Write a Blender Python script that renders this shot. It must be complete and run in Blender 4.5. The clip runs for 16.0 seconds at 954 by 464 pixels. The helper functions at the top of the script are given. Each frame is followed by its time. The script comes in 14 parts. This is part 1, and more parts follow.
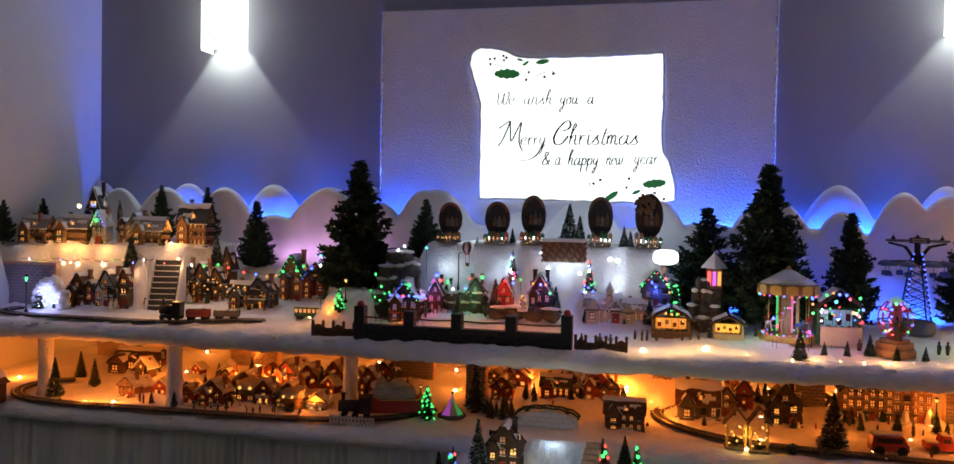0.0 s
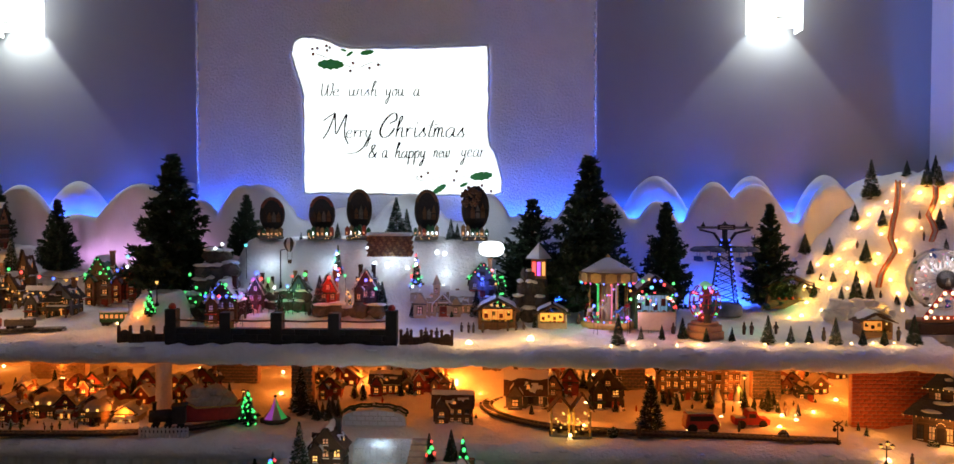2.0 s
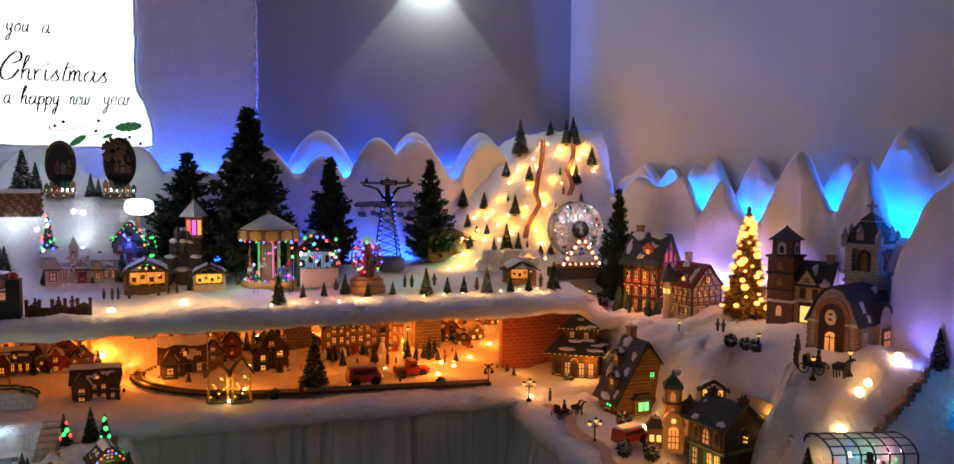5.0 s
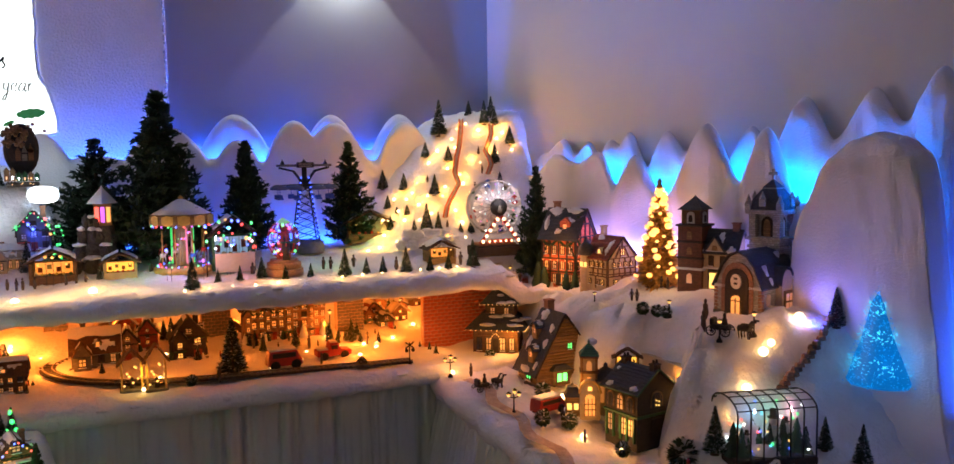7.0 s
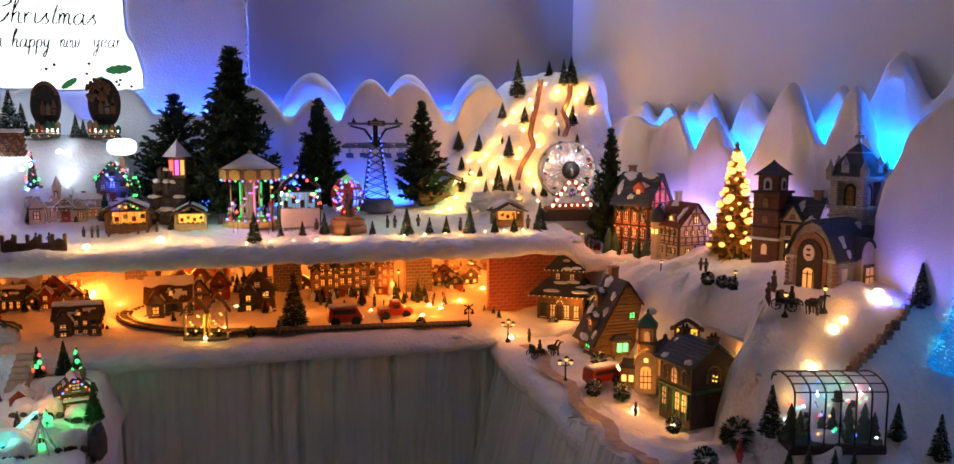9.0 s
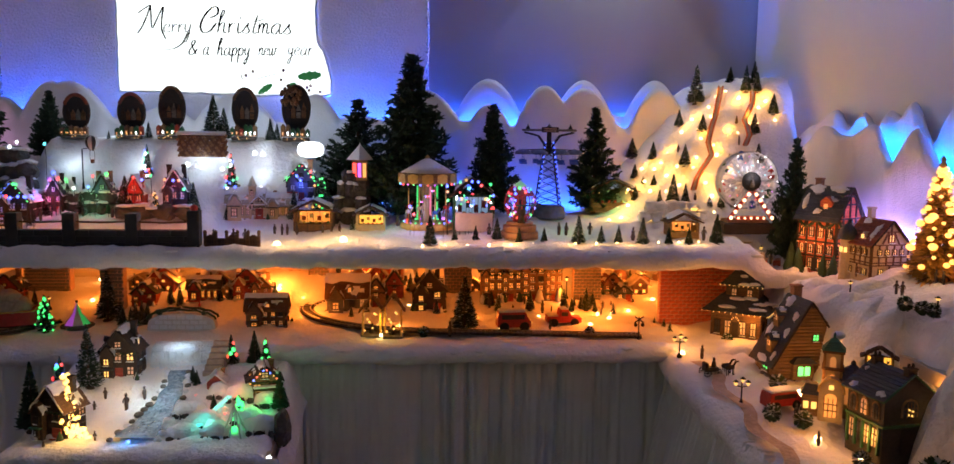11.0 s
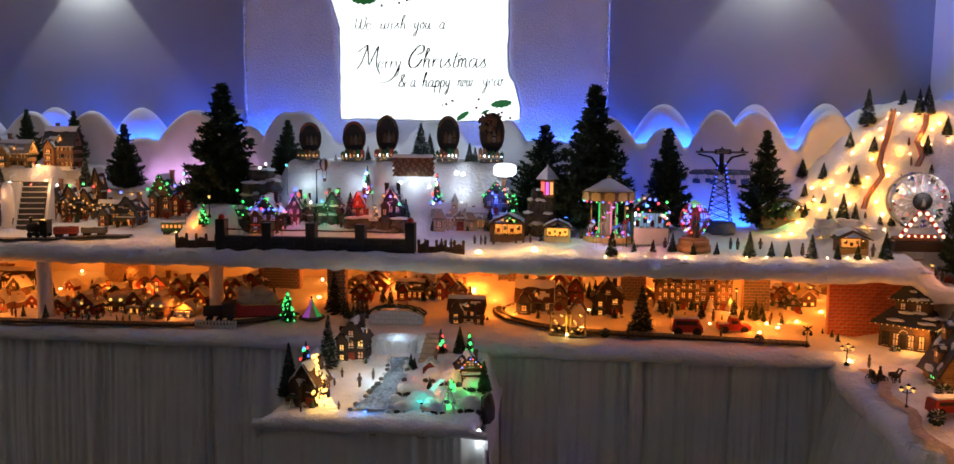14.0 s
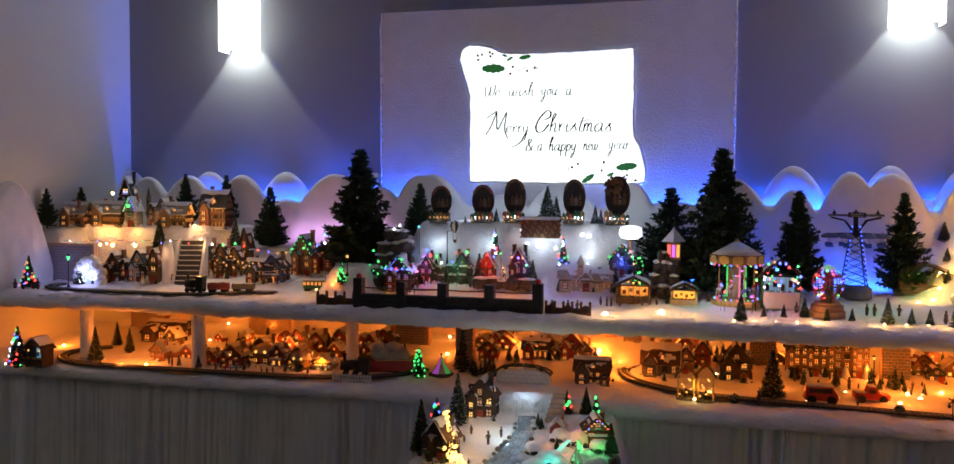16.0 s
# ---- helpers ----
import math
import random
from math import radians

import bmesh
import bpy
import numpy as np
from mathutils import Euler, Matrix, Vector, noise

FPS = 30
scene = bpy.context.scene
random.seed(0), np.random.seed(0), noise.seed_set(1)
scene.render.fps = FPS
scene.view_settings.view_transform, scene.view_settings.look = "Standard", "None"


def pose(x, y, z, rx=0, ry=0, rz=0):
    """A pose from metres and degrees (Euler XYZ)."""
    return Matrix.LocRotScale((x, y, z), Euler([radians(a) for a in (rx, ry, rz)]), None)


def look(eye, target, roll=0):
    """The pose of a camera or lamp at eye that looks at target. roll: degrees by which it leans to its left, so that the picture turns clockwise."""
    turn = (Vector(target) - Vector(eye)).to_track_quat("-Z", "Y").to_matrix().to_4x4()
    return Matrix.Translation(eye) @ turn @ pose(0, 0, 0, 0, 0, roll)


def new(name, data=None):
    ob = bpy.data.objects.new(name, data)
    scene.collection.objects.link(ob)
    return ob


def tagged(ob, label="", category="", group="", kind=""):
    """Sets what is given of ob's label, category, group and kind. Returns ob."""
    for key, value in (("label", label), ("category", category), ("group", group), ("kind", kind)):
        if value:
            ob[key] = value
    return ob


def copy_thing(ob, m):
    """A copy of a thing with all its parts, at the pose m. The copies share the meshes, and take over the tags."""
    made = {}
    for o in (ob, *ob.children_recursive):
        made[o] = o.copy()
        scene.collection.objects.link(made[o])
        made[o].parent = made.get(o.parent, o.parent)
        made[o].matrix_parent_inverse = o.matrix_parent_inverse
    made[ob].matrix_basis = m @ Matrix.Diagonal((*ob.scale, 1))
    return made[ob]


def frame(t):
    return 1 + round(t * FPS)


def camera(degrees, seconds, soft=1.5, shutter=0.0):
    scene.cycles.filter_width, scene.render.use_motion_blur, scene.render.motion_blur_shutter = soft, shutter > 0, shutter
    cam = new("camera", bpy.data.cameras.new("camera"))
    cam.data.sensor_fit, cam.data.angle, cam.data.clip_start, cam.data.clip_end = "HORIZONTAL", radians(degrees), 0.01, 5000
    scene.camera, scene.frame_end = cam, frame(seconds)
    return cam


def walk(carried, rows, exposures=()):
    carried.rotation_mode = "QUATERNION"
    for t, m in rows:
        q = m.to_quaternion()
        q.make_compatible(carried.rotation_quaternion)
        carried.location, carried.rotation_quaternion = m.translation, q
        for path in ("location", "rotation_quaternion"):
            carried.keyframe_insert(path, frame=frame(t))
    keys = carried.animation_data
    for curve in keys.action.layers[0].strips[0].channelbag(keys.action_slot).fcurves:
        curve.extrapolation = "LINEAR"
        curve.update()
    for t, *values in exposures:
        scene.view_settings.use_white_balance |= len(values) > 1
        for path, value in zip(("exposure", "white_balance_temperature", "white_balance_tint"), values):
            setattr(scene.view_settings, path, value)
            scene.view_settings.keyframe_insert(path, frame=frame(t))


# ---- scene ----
cam = camera(59.1, 16.0)
PATH = [
    (0, (0.451, 0.19, 1.361), (0.013, 2.141, 1.307), 1.1),
    (0.5, (0.468, 0.211, 1.357), (0.058, 2.168, 1.309), 0.7),
    (1, (0.48, 0.225, 1.355), (0.25, 2.211, 1.305), 0.7),
    (1.5, (0.501, 0.234, 1.351), (0.351, 2.227, 1.299), 0.6),
    (2, (0.503, 0.241, 1.351), (0.422, 2.238, 1.295), 0.2),
    (2.5, (0.508, 0.249, 1.346), (0.536, 2.248, 1.272), 0.1),
    (3, (0.522, 0.256, 1.349), (0.665, 2.248, 1.235), -0.3),
    (3.5, (0.539, 0.264, 1.35), (0.823, 2.24, 1.229), 0.0),
    (4, (0.556, 0.264, 1.351), (0.974, 2.216, 1.228), 0.1),
    (4.5, (0.562, 0.271, 1.353), (1.092, 2.195, 1.228), 0.2),
    (5, (0.565, 0.279, 1.346), (1.211, 2.165, 1.193), 0.5),
    (5.2, (0.575, 0.283, 1.344), (1.256, 2.155, 1.175), 0.2),
    (7.3, (0.611, 0.253, 1.305), (1.402, 2.082, 1.128), -0.8),
    (7.5, (0.624, 0.254, 1.294), (1.403, 2.088, 1.121), -0.8),
    (8, (0.644, 0.259, 1.286), (1.402, 2.099, 1.083), -0.5),
    (8.5, (0.73, 0.263, 1.285), (1.409, 2.13, 1.046), -0.0),
    (8.7, (0.742, 0.261, 1.286), (1.349, 2.151, 1.045), 0.0),
    (10.8, (0.718, 0.277, 1.304), (0.947, 2.249, 1.06), 1.0),
    (11, (0.715, 0.272, 1.303), (0.863, 2.252, 1.06), 0.8),
    (11.5, (0.703, 0.252, 1.31), (0.685, 2.237, 1.064), 0.6),
    (12, (0.67, 0.223, 1.31), (0.641, 2.209, 1.071), 1.0),
    (12.5, (0.624, 0.189, 1.301), (0.468, 2.17, 1.073), 1.0),
    (13, (0.588, 0.139, 1.31), (0.421, 2.118, 1.075), 0.6),
    (13.5, (0.618, 0.082, 1.319), (0.431, 2.06, 1.086), 0.3),
    (14, (0.645, 0.014, 1.333), (0.423, 1.989, 1.114), 0.5),
    (14.5, (0.662, -0.033, 1.342), (0.375, 1.94, 1.188), 0.6),
    (15, (0.664, -0.05, 1.352), (0.351, 1.923, 1.254), 0.7),
    (15.5, (0.647, -0.064, 1.35), (0.238, 1.892, 1.259), 0.7),
    (16, (0.629, -0.051, 1.358), (0.131, 1.884, 1.265), 0.4),
]
walk(cam, [(t, look(eye, target, roll)) for t, eye, target, roll in PATH], [(0.0, -0.08), (3.0, -0.10), (5.1, -0.14), (7.3, 0.28), (8.7, 0.28), (10.6, 0.12), (12.0, 0.04), (16.0, -0.05)])

# ---- light ----
world = bpy.data.worlds.new("dim_room")
scene.world = world
world.use_nodes = True
world.node_tree.nodes["Background"].inputs[0].default_value = (0.5, 0.55, 0.6, 1)
world.node_tree.nodes["Background"].inputs[1].default_value = 0.01
scene.view_settings.exposure = 0.0


def lamp(kind, name, m, colour, watts, **more):
    data = bpy.data.lights.new(name, kind)
    data.color, data.energy = colour, watts
    for key, value in more.items():
        if key == "size":
            data.size = value
        elif key == "size_y":
            data.shape, data.size_y = "RECTANGLE", value
        elif key == "spot":
            data.spot_size, data.spot_blend = radians(value), 0.25
        elif key == "radius":
            data.shadow_soft_size = value
    ob = new(name, data)
    ob.matrix_world = m
    return ob


WARM, AMBER, BLUE, CYAN, WHITE = (1.0, 0.54, 0.16), (1.0, 0.235, 0.022), (0.012, 0.09, 1.0), (0.0, 0.40, 1.0), (0.9, 1.0, 0.97)
WALL_Y, SIDE = 2.78, 0.208
ROOM_BACK, CEIL = -2.6, 2.62


def right_wall_x(y):
    return 1.735 + SIDE * (WALL_Y - y)


def left_wall_x(y):
    return -1.485 - SIDE * (WALL_Y - y)


# blue strips behind the cut-out mountains, along the back wall and the side wall
for x0, x1 in ((-1.24, -0.47), (0.78, 1.66)):
    lamp("AREA", "led_strip", pose((x0 + x1) / 2, 2.728, 1.27, 180, 0, 0), BLUE, (6.4 if x0 > 0 else 5.2) * (x1 - x0), size=x1 - x0, size_y=0.012)
    lamp("AREA", "led_strip", pose((x0 + x1) / 2, 2.774, 1.335, 180, 0, 0), BLUE, 2.8 * (x1 - x0), size=x1 - x0, size_y=0.006)
lamp("AREA", "led_strip", pose(0.155, 2.728, 1.25, 180, 0, 0), (0.03, 0.12, 1.0), 10.5, size=1.2, size_y=0.012)
lamp("AREA", "led_strip", pose(right_wall_x(1.88) - 0.055, 1.88, 1.19, 180, 0, 90 + math.degrees(math.atan(SIDE))), (0.0, 0.17, 1.0), 11, size=1.0, size_y=0.012)

# the wall lamps throw light up and down the wall from inside their shades
for lx in (-0.985, 1.262):
    lamp("SPOT", "wall_lamp_beam", look((lx, 2.722, 1.945), (lx, 2.724, 0.9)), WHITE, 4.0 if lx < 0 else 2.7, spot=100, radius=0.006)
    lamp("SPOT", "wall_lamp_beam", look((lx, 2.722, 1.995), (lx, 2.724, 3.0)), WHITE, 4.0 if lx < 0 else 2.7, spot=100, radius=0.006)
# unseen low blue and rose strips, added behind the village to tint the mountain fronts
lamp("AREA", "led_strip", pose(0.95, 2.665, 1.075, 150, 0, 0), BLUE, 1.6, size=0.75, size_y=0.012)
lamp("AREA", "led_strip", pose(-0.72, 2.645, 1.19, 150, 0, 0), (0.7, 0.34, 0.75), 0.45, size=0.62, size_y=0.012)
lamp("AREA", "led_strip", pose(right_wall_x(1.94) - 0.10, 1.94, 1.065, 160, 0, math.degrees(math.atan(SIDE)) - 90), (0.32, 0.26, 1.0), 1.5, size=0.56, size_y=0.012)
lamp("POINT", "terrace_glow", pose(1.850, 1.860, 1.09), (1.0, 0.40, 0.34), 0.05, radius=0.02)
# unseen lamps like these, added on the other walls as fill behind the view
for lx in (-1.2, 1.2):
    for up in (0, 1):
        lamp("AREA", "wall_lamp_beam", pose(lx, ROOM_BACK + 0.09, 2.08 if up else 1.86, 180 if up else 0, 0, 0), (1.0, 0.94, 0.80), 0.55, size=0.13, size_y=0.13)
lamp("AREA", "wall_lamp_beam", pose(-1.9, 0.9, 1.86), (1.0, 0.95, 0.84), 3.4, size=0.13, size_y=0.13)
lamp("AREA", "wall_lamp_beam", pose(-1.9, 0.9, 2.08, 180, 0, 0), (1.0, 0.97, 0.88), 1.9, size=0.13, size_y=0.13)
lamp("POINT", "led_tree_light", pose(1.84, 1.300, 0.95), (0.0, 0.30, 1.0), 0.06, radius=0.02)
# added unseen strip that tints the rounded mountain's front blue
lamp("AREA", "led_strip", pose(right_wall_x(1.49) - 0.215, 1.49, 0.99, 158, 0, math.degrees(math.atan(SIDE)) - 90), (0.03, 0.09, 1.0), 0.50, size=0.14, size_y=0.012)
# a strip behind the tall rounded mountain, down to the side table's end
lamp("AREA", "led_strip", pose(right_wall_x(1.22) - 0.06, 1.22, 0.85, 180, 0, 90 + math.degrees(math.atan(SIDE))), (0.01, 0.10, 1.0), 1.8, size=0.2, size_y=0.012)
# unseen fill lamps: cool over middle hill, warm for ledge, town row, side street
for lx in (-0.13, 0.03, 0.19, 0.33, 0.46):
    lamp("POINT", "hill_fill_light", pose(lx, 2.412, 1.215), (0.70, 0.86, 1.0), 0.075, radius=0.015)
for lx in (-0.10, 0.08, 0.26, 0.42):
    lamp("POINT", "hill_fill_light", pose(lx, 2.57, 1.315), (0.68, 0.84, 1.0), 0.125, radius=0.015)
for lx in (-1.24, -1.10, -0.95, -0.82):
    lamp("POINT", "ledge_fill_light", pose(lx, 2.36, 1.20), (1.0, 0.50, 0.18), 0.085, radius=0.015)
for lx in (-0.95, -0.84, -0.73, -0.62, -0.50):
    lamp("POINT", "town_fill_light", pose(lx, 2.225, 1.10), (1.0, 0.40, 0.09), 0.075, radius=0.01)
for lx, ly, lz in ((1.485, 2.10, 0.875), (1.475, 1.93, 0.87), (1.465, 1.75, 0.86), (1.405, 1.655, 0.81), (1.40, 1.78, 0.845), (1.36, 2.0, 0.86)):
    lamp("POINT", "street_fill_light", pose(lx, ly, lz), (1.0, 0.33, 0.045), 0.06, radius=0.012)
# coloured bulbs among the rocks behind the black wall
for lx, lz, colour in ((-0.155, 1.15, (0.1, 0.25, 1.0)), (-0.145, 1.125, (1.0, 0.1, 0.15)), (-0.05, 1.145, (0.05, 1.0, 0.35)), (0.02, 1.14, (1.0, 0.06, 0.08)), (0.09, 1.135, (1.0, 0.25, 0.08)), (-0.21, 1.13, (0.1, 0.2, 1.0)), (0.29, 1.14, (0.08, 0.2, 1.0)), (0.045, 1.165, (1.0, 0.05, 0.06)), (0.14, 1.168, (1.0, 0.06, 0.10)), (0.165, 1.15, (0.1, 0.2, 1.0))):
    lamp("POINT", "coloured_bulb_light", pose(lx, 2.318, lz), colour, 0.055, radius=0.006)
# warm bulbs along the fair's front edge and the rides' own lights
for lx in (0.48, 0.63, 0.78, 0.93, 1.08, 1.23, 1.38):
    lamp("POINT", "fair_bulb_light", pose(lx, 2.185, 1.07), (1.0, 0.50, 0.15), 0.10, radius=0.015)
for lx, ly, lz, colour, watts in ((0.655, 2.30, 1.10, (0.15, 1.0, 0.35), 0.02), (0.70, 2.29, 1.10, (0.7, 0.25, 1.0), 0.025), (0.755, 2.28, 1.11, (0.3, 0.5, 1.0), 0.03), (0.80, 2.28, 1.10, (1.0, 0.3, 0.2), 0.02), (0.88, 2.22, 1.10, (1.0, 0.12, 0.1), 0.02), (1.09, 2.30, 1.11, (0.1, 1.0, 0.35), 0.02), (0.428, 2.405, 1.16, (0.05, 0.12, 1.0), 0.035), (1.25, 2.50, 1.12, (0.1, 1.0, 0.3), 0.03)):
    lamp("POINT", "ride_light", pose(lx, ly, lz), colour, watts * 1.8, radius=0.01)
# unseen fill lamps that brighten the small table and its brook
lamp("POINT", "small_table_fill", pose(0.13, 1.90, 0.83), (1.0, 0.52, 0.14), 0.10, radius=0.012)
lamp("POINT", "small_table_fill", pose(0.40, 1.90, 0.83), (1.0, 0.42, 0.12), 0.035, radius=0.012)
lamp("POINT", "brook_fill", pose(0.215, 1.86, 0.90), (0.85, 0.95, 1.0), 0.09, radius=0.012)
# unseen warm fill lamps before the terrace house fronts and the church
for lx, ly, lz, watts in ((1.612, 2.140, 1.045, 0.10), (1.620, 2.112, 1.10, 0.10), (1.716, 2.090, 1.08, 0.09), (1.640, 2.01, 1.05, 0.035), (1.722, 1.942, 1.05, 0.03), (1.752, 1.690, 1.065, 0.03), (1.672, 1.540, 1.05, 0.055)):
    lamp("POINT", "facade_fill_light", pose(lx, ly, lz), (1.0, 0.36, 0.08), watts, radius=0.008)
# added lamp that gives the brook water its glints
lamp("POINT", "brook_glint_fill", pose(0.195, 1.90, 0.80), (0.6, 0.88, 1.0), 0.09, radius=0.004)
# more unseen warm fill over the ledge and its pillar
for lx, ly, lz, watts in ((-1.03, 2.32, 1.16, 0.03), (-0.93, 2.40, 1.18, 0.05), (-1.15, 2.40, 1.235, 0.05), (-1.35, 2.40, 1.235, 0.05), (-0.99, 2.44, 1.225, 0.06), (-0.88, 2.45, 1.205, 0.05), (-0.74, 2.42, 1.20, 0.035), (-0.60, 2.42, 1.19, 0.03)):
    lamp("POINT", "ledge_fill_light", pose(lx, ly, lz), (1.0, 0.50, 0.22), watts, radius=0.015)
lamp("POINT", "cave_light", pose(-1.37, 2.25, 1.12), (0.42, 0.40, 1.0), 0.05, radius=0.021)
# one more added fill lamp before the inn
lamp("POINT", "facade_fill_light", pose(1.575, 2.10, 1.06), (1.0, 0.30, 0.06), 0.06, radius=0.012)
# the coloured bulbs of the small front table
for lx, ly, lz, colour in ((0.435, 1.86, 0.79, (0.05, 1.0, 0.2)), (0.36, 1.875, 0.80, (1.0, 0.2, 0.08)), (0.025, 1.93, 0.84, (0.1, 0.3, 1.0)), (0.33, 1.80, 0.775, (0.05, 0.9, 0.7)), (0.205, 1.757, 0.755, (0.02, 0.35, 1.0))):
    lamp("POINT", "coloured_bulb_light", pose(lx, ly, lz), colour, 0.03 if colour[2] > 0.5 else 0.055, radius=0.008)

# ---- materials ----
def material(name, colour, rough=0.6, vary=0.15, scale=40.0, bump=0.1, bump_scale=None, metal=0.0, glow=None, strength=0.0, second=None, island=False):
    """A surface with coarse and fine variation of its colour, and relief."""
    m = bpy.data.materials.new(name)
    m.use_nodes = True
    nt = m.node_tree
    b = nt.nodes["Principled BSDF"]
    b.inputs["Roughness"].default_value, b.inputs["Metallic"].default_value = rough, metal
    co = nt.nodes.new("ShaderNodeTexCoord")
    fine, coarse = nt.nodes.new("ShaderNodeTexNoise"), nt.nodes.new("ShaderNodeTexNoise")
    fine.inputs["Scale"].default_value, coarse.inputs["Scale"].default_value = scale, scale / 7
    fine.inputs["Detail"].default_value = coarse.inputs["Detail"].default_value = 4
    for n in (fine, coarse):
        nt.links.new(co.outputs["Object"], n.inputs["Vector"])
    add = nt.nodes.new("ShaderNodeMath")
    nt.links.new(fine.outputs["Fac"], add.inputs[0])
    nt.links.new(coarse.outputs["Fac"], add.inputs[1])
    ramp = nt.nodes.new("ShaderNodeMapRange")
    ramp.inputs["From Min"].default_value, ramp.inputs["From Max"].default_value = 0.7, 1.3
    nt.links.new(add.outputs[0], ramp.inputs["Value"])
    mix = nt.nodes.new("ShaderNodeMix")
    mix.data_type = "RGBA"
    low = second or [c * (1 - vary) for c in colour]
    high = colour if second else [min(1, c * (1 + vary)) for c in colour]
    mix.inputs["A"].default_value, mix.inputs["B"].default_value = (*low, 1), (*high, 1)
    nt.links.new(ramp.outputs[0], mix.inputs["Factor"])
    out = mix.outputs["Result"]
    if island:
        geo, hsv = nt.nodes.new("ShaderNodeNewGeometry"), nt.nodes.new("ShaderNodeHueSaturation")
        sp = nt.nodes.new("ShaderNodeMapRange")
        sp.inputs["To Min"].default_value, sp.inputs["To Max"].default_value = 0.6, 1.35
        nt.links.new(geo.outputs["Random Per Island"], sp.inputs["Value"])
        nt.links.new(sp.outputs[0], hsv.inputs["Value"])
        nt.links.new(out, hsv.inputs["Color"])
        out = hsv.outputs["Color"]
    nt.links.new(out, b.inputs["Base Color"])
    if bump:
        bn, bm_ = nt.nodes.new("ShaderNodeTexNoise"), nt.nodes.new("ShaderNodeBump")
        bn.inputs["Scale"].default_value, bn.inputs["Detail"].default_value = bump_scale or scale * 2, 5
        bm_.inputs["Strength"].default_value, bm_.inputs["Distance"].default_value = bump, 0.01
        nt.links.new(co.outputs["Object"], bn.inputs["Vector"])
        nt.links.new(bn.outputs["Fac"], bm_.inputs["Height"])
        nt.links.new(bm_.outputs[0], b.inputs["Normal"])
    if glow:
        b.inputs["Emission Color"].default_value = (*glow, 1)
        b.inputs["Emission Strength"].default_value = strength
        m.cycles.emission_sampling = "NONE"
    return m


def glowing(name, colour, strength, sampled=False, base=(0.5, 0.5, 0.5)):
    """A lit bulb, pane or screen, slightly uneven."""
    m = material(name, base, 0.4, 0.1, 60, 0)
    nt = m.node_tree
    b = nt.nodes["Principled BSDF"]
    b.inputs["Emission Color"].default_value = (*colour, 1)
    n, r = nt.nodes.new("ShaderNodeTexNoise"), nt.nodes.new("ShaderNodeMapRange")
    n.inputs["Scale"].default_value = 70
    r.inputs["To Min"].default_value, r.inputs["To Max"].default_value = strength * 0.6, strength * 1.4
    nt.links.new(n.outputs["Fac"], r.inputs["Value"])
    nt.links.new(r.outputs[0], b.inputs["Emission Strength"])
    m.cycles.emission_sampling = "AUTO" if sampled else "NONE"
    return m


def coursed(name, colour, joint, wide=0.006, high=0.0028, vary=0.35, rough=0.8, slope=False):
    """Tiny masonry, boarding or tiles in courses, with recessed joints and uneven pieces."""
    m = material(name, colour, rough, vary, 160, 0)
    nt = m.node_tree
    b = nt.nodes["Principled BSDF"]
    co, sep, add, com = nt.nodes.new("ShaderNodeTexCoord"), nt.nodes.new("ShaderNodeSeparateXYZ"), nt.nodes.new("ShaderNodeMath"), nt.nodes.new("ShaderNodeCombineXYZ")
    nt.links.new(co.outputs["Object"], sep.inputs[0])
    nt.links.new(sep.outputs["X"], add.inputs[0])
    nt.links.new(sep.outputs["Y"], add.inputs[1])
    nt.links.new(sep.outputs["Y"] if slope else add.outputs[0], com.inputs["X"])
    nt.links.new(sep.outputs["Z"], com.inputs["Y"])
    br = nt.nodes.new("ShaderNodeTexBrick")
    nt.links.new(com.outputs[0], br.inputs["Vector"])
    br.inputs["Scale"].default_value = 1.0
    br.inputs["Brick Width"].default_value, br.inputs["Row Height"].default_value = wide, high
    br.inputs["Mortar Size"].default_value, br.inputs["Mortar Smooth"].default_value = high * 0.14, 0.3
    br.inputs["Color1"].default_value = (*[c * 1.25 for c in colour], 1)
    br.inputs["Color2"].default_value = (*[c * 0.6 for c in colour], 1)
    br.inputs["Mortar"].default_value = (*joint, 1)
    old = b.inputs["Base Color"].links[0].from_socket
    mix = nt.nodes.new("ShaderNodeMix")
    mix.data_type, mix.blend_type = "RGBA", "MIX"
    mix.inputs["Factor"].default_value = 0.65
    nt.links.new(old, mix.inputs["A"])
    nt.links.new(br.outputs["Color"], mix.inputs["B"])
    nt.links.new(mix.outputs["Result"], b.inputs["Base Color"])
    bump = nt.nodes.new("ShaderNodeBump")
    bump.inputs["Strength"].default_value, bump.inputs["Distance"].default_value, bump.invert = 0.6, 0.0006, True
    nt.links.new(br.outputs["Fac"], bump.inputs["Height"])
    nt.links.new(bump.outputs[0], b.inputs["Normal"])
    return m


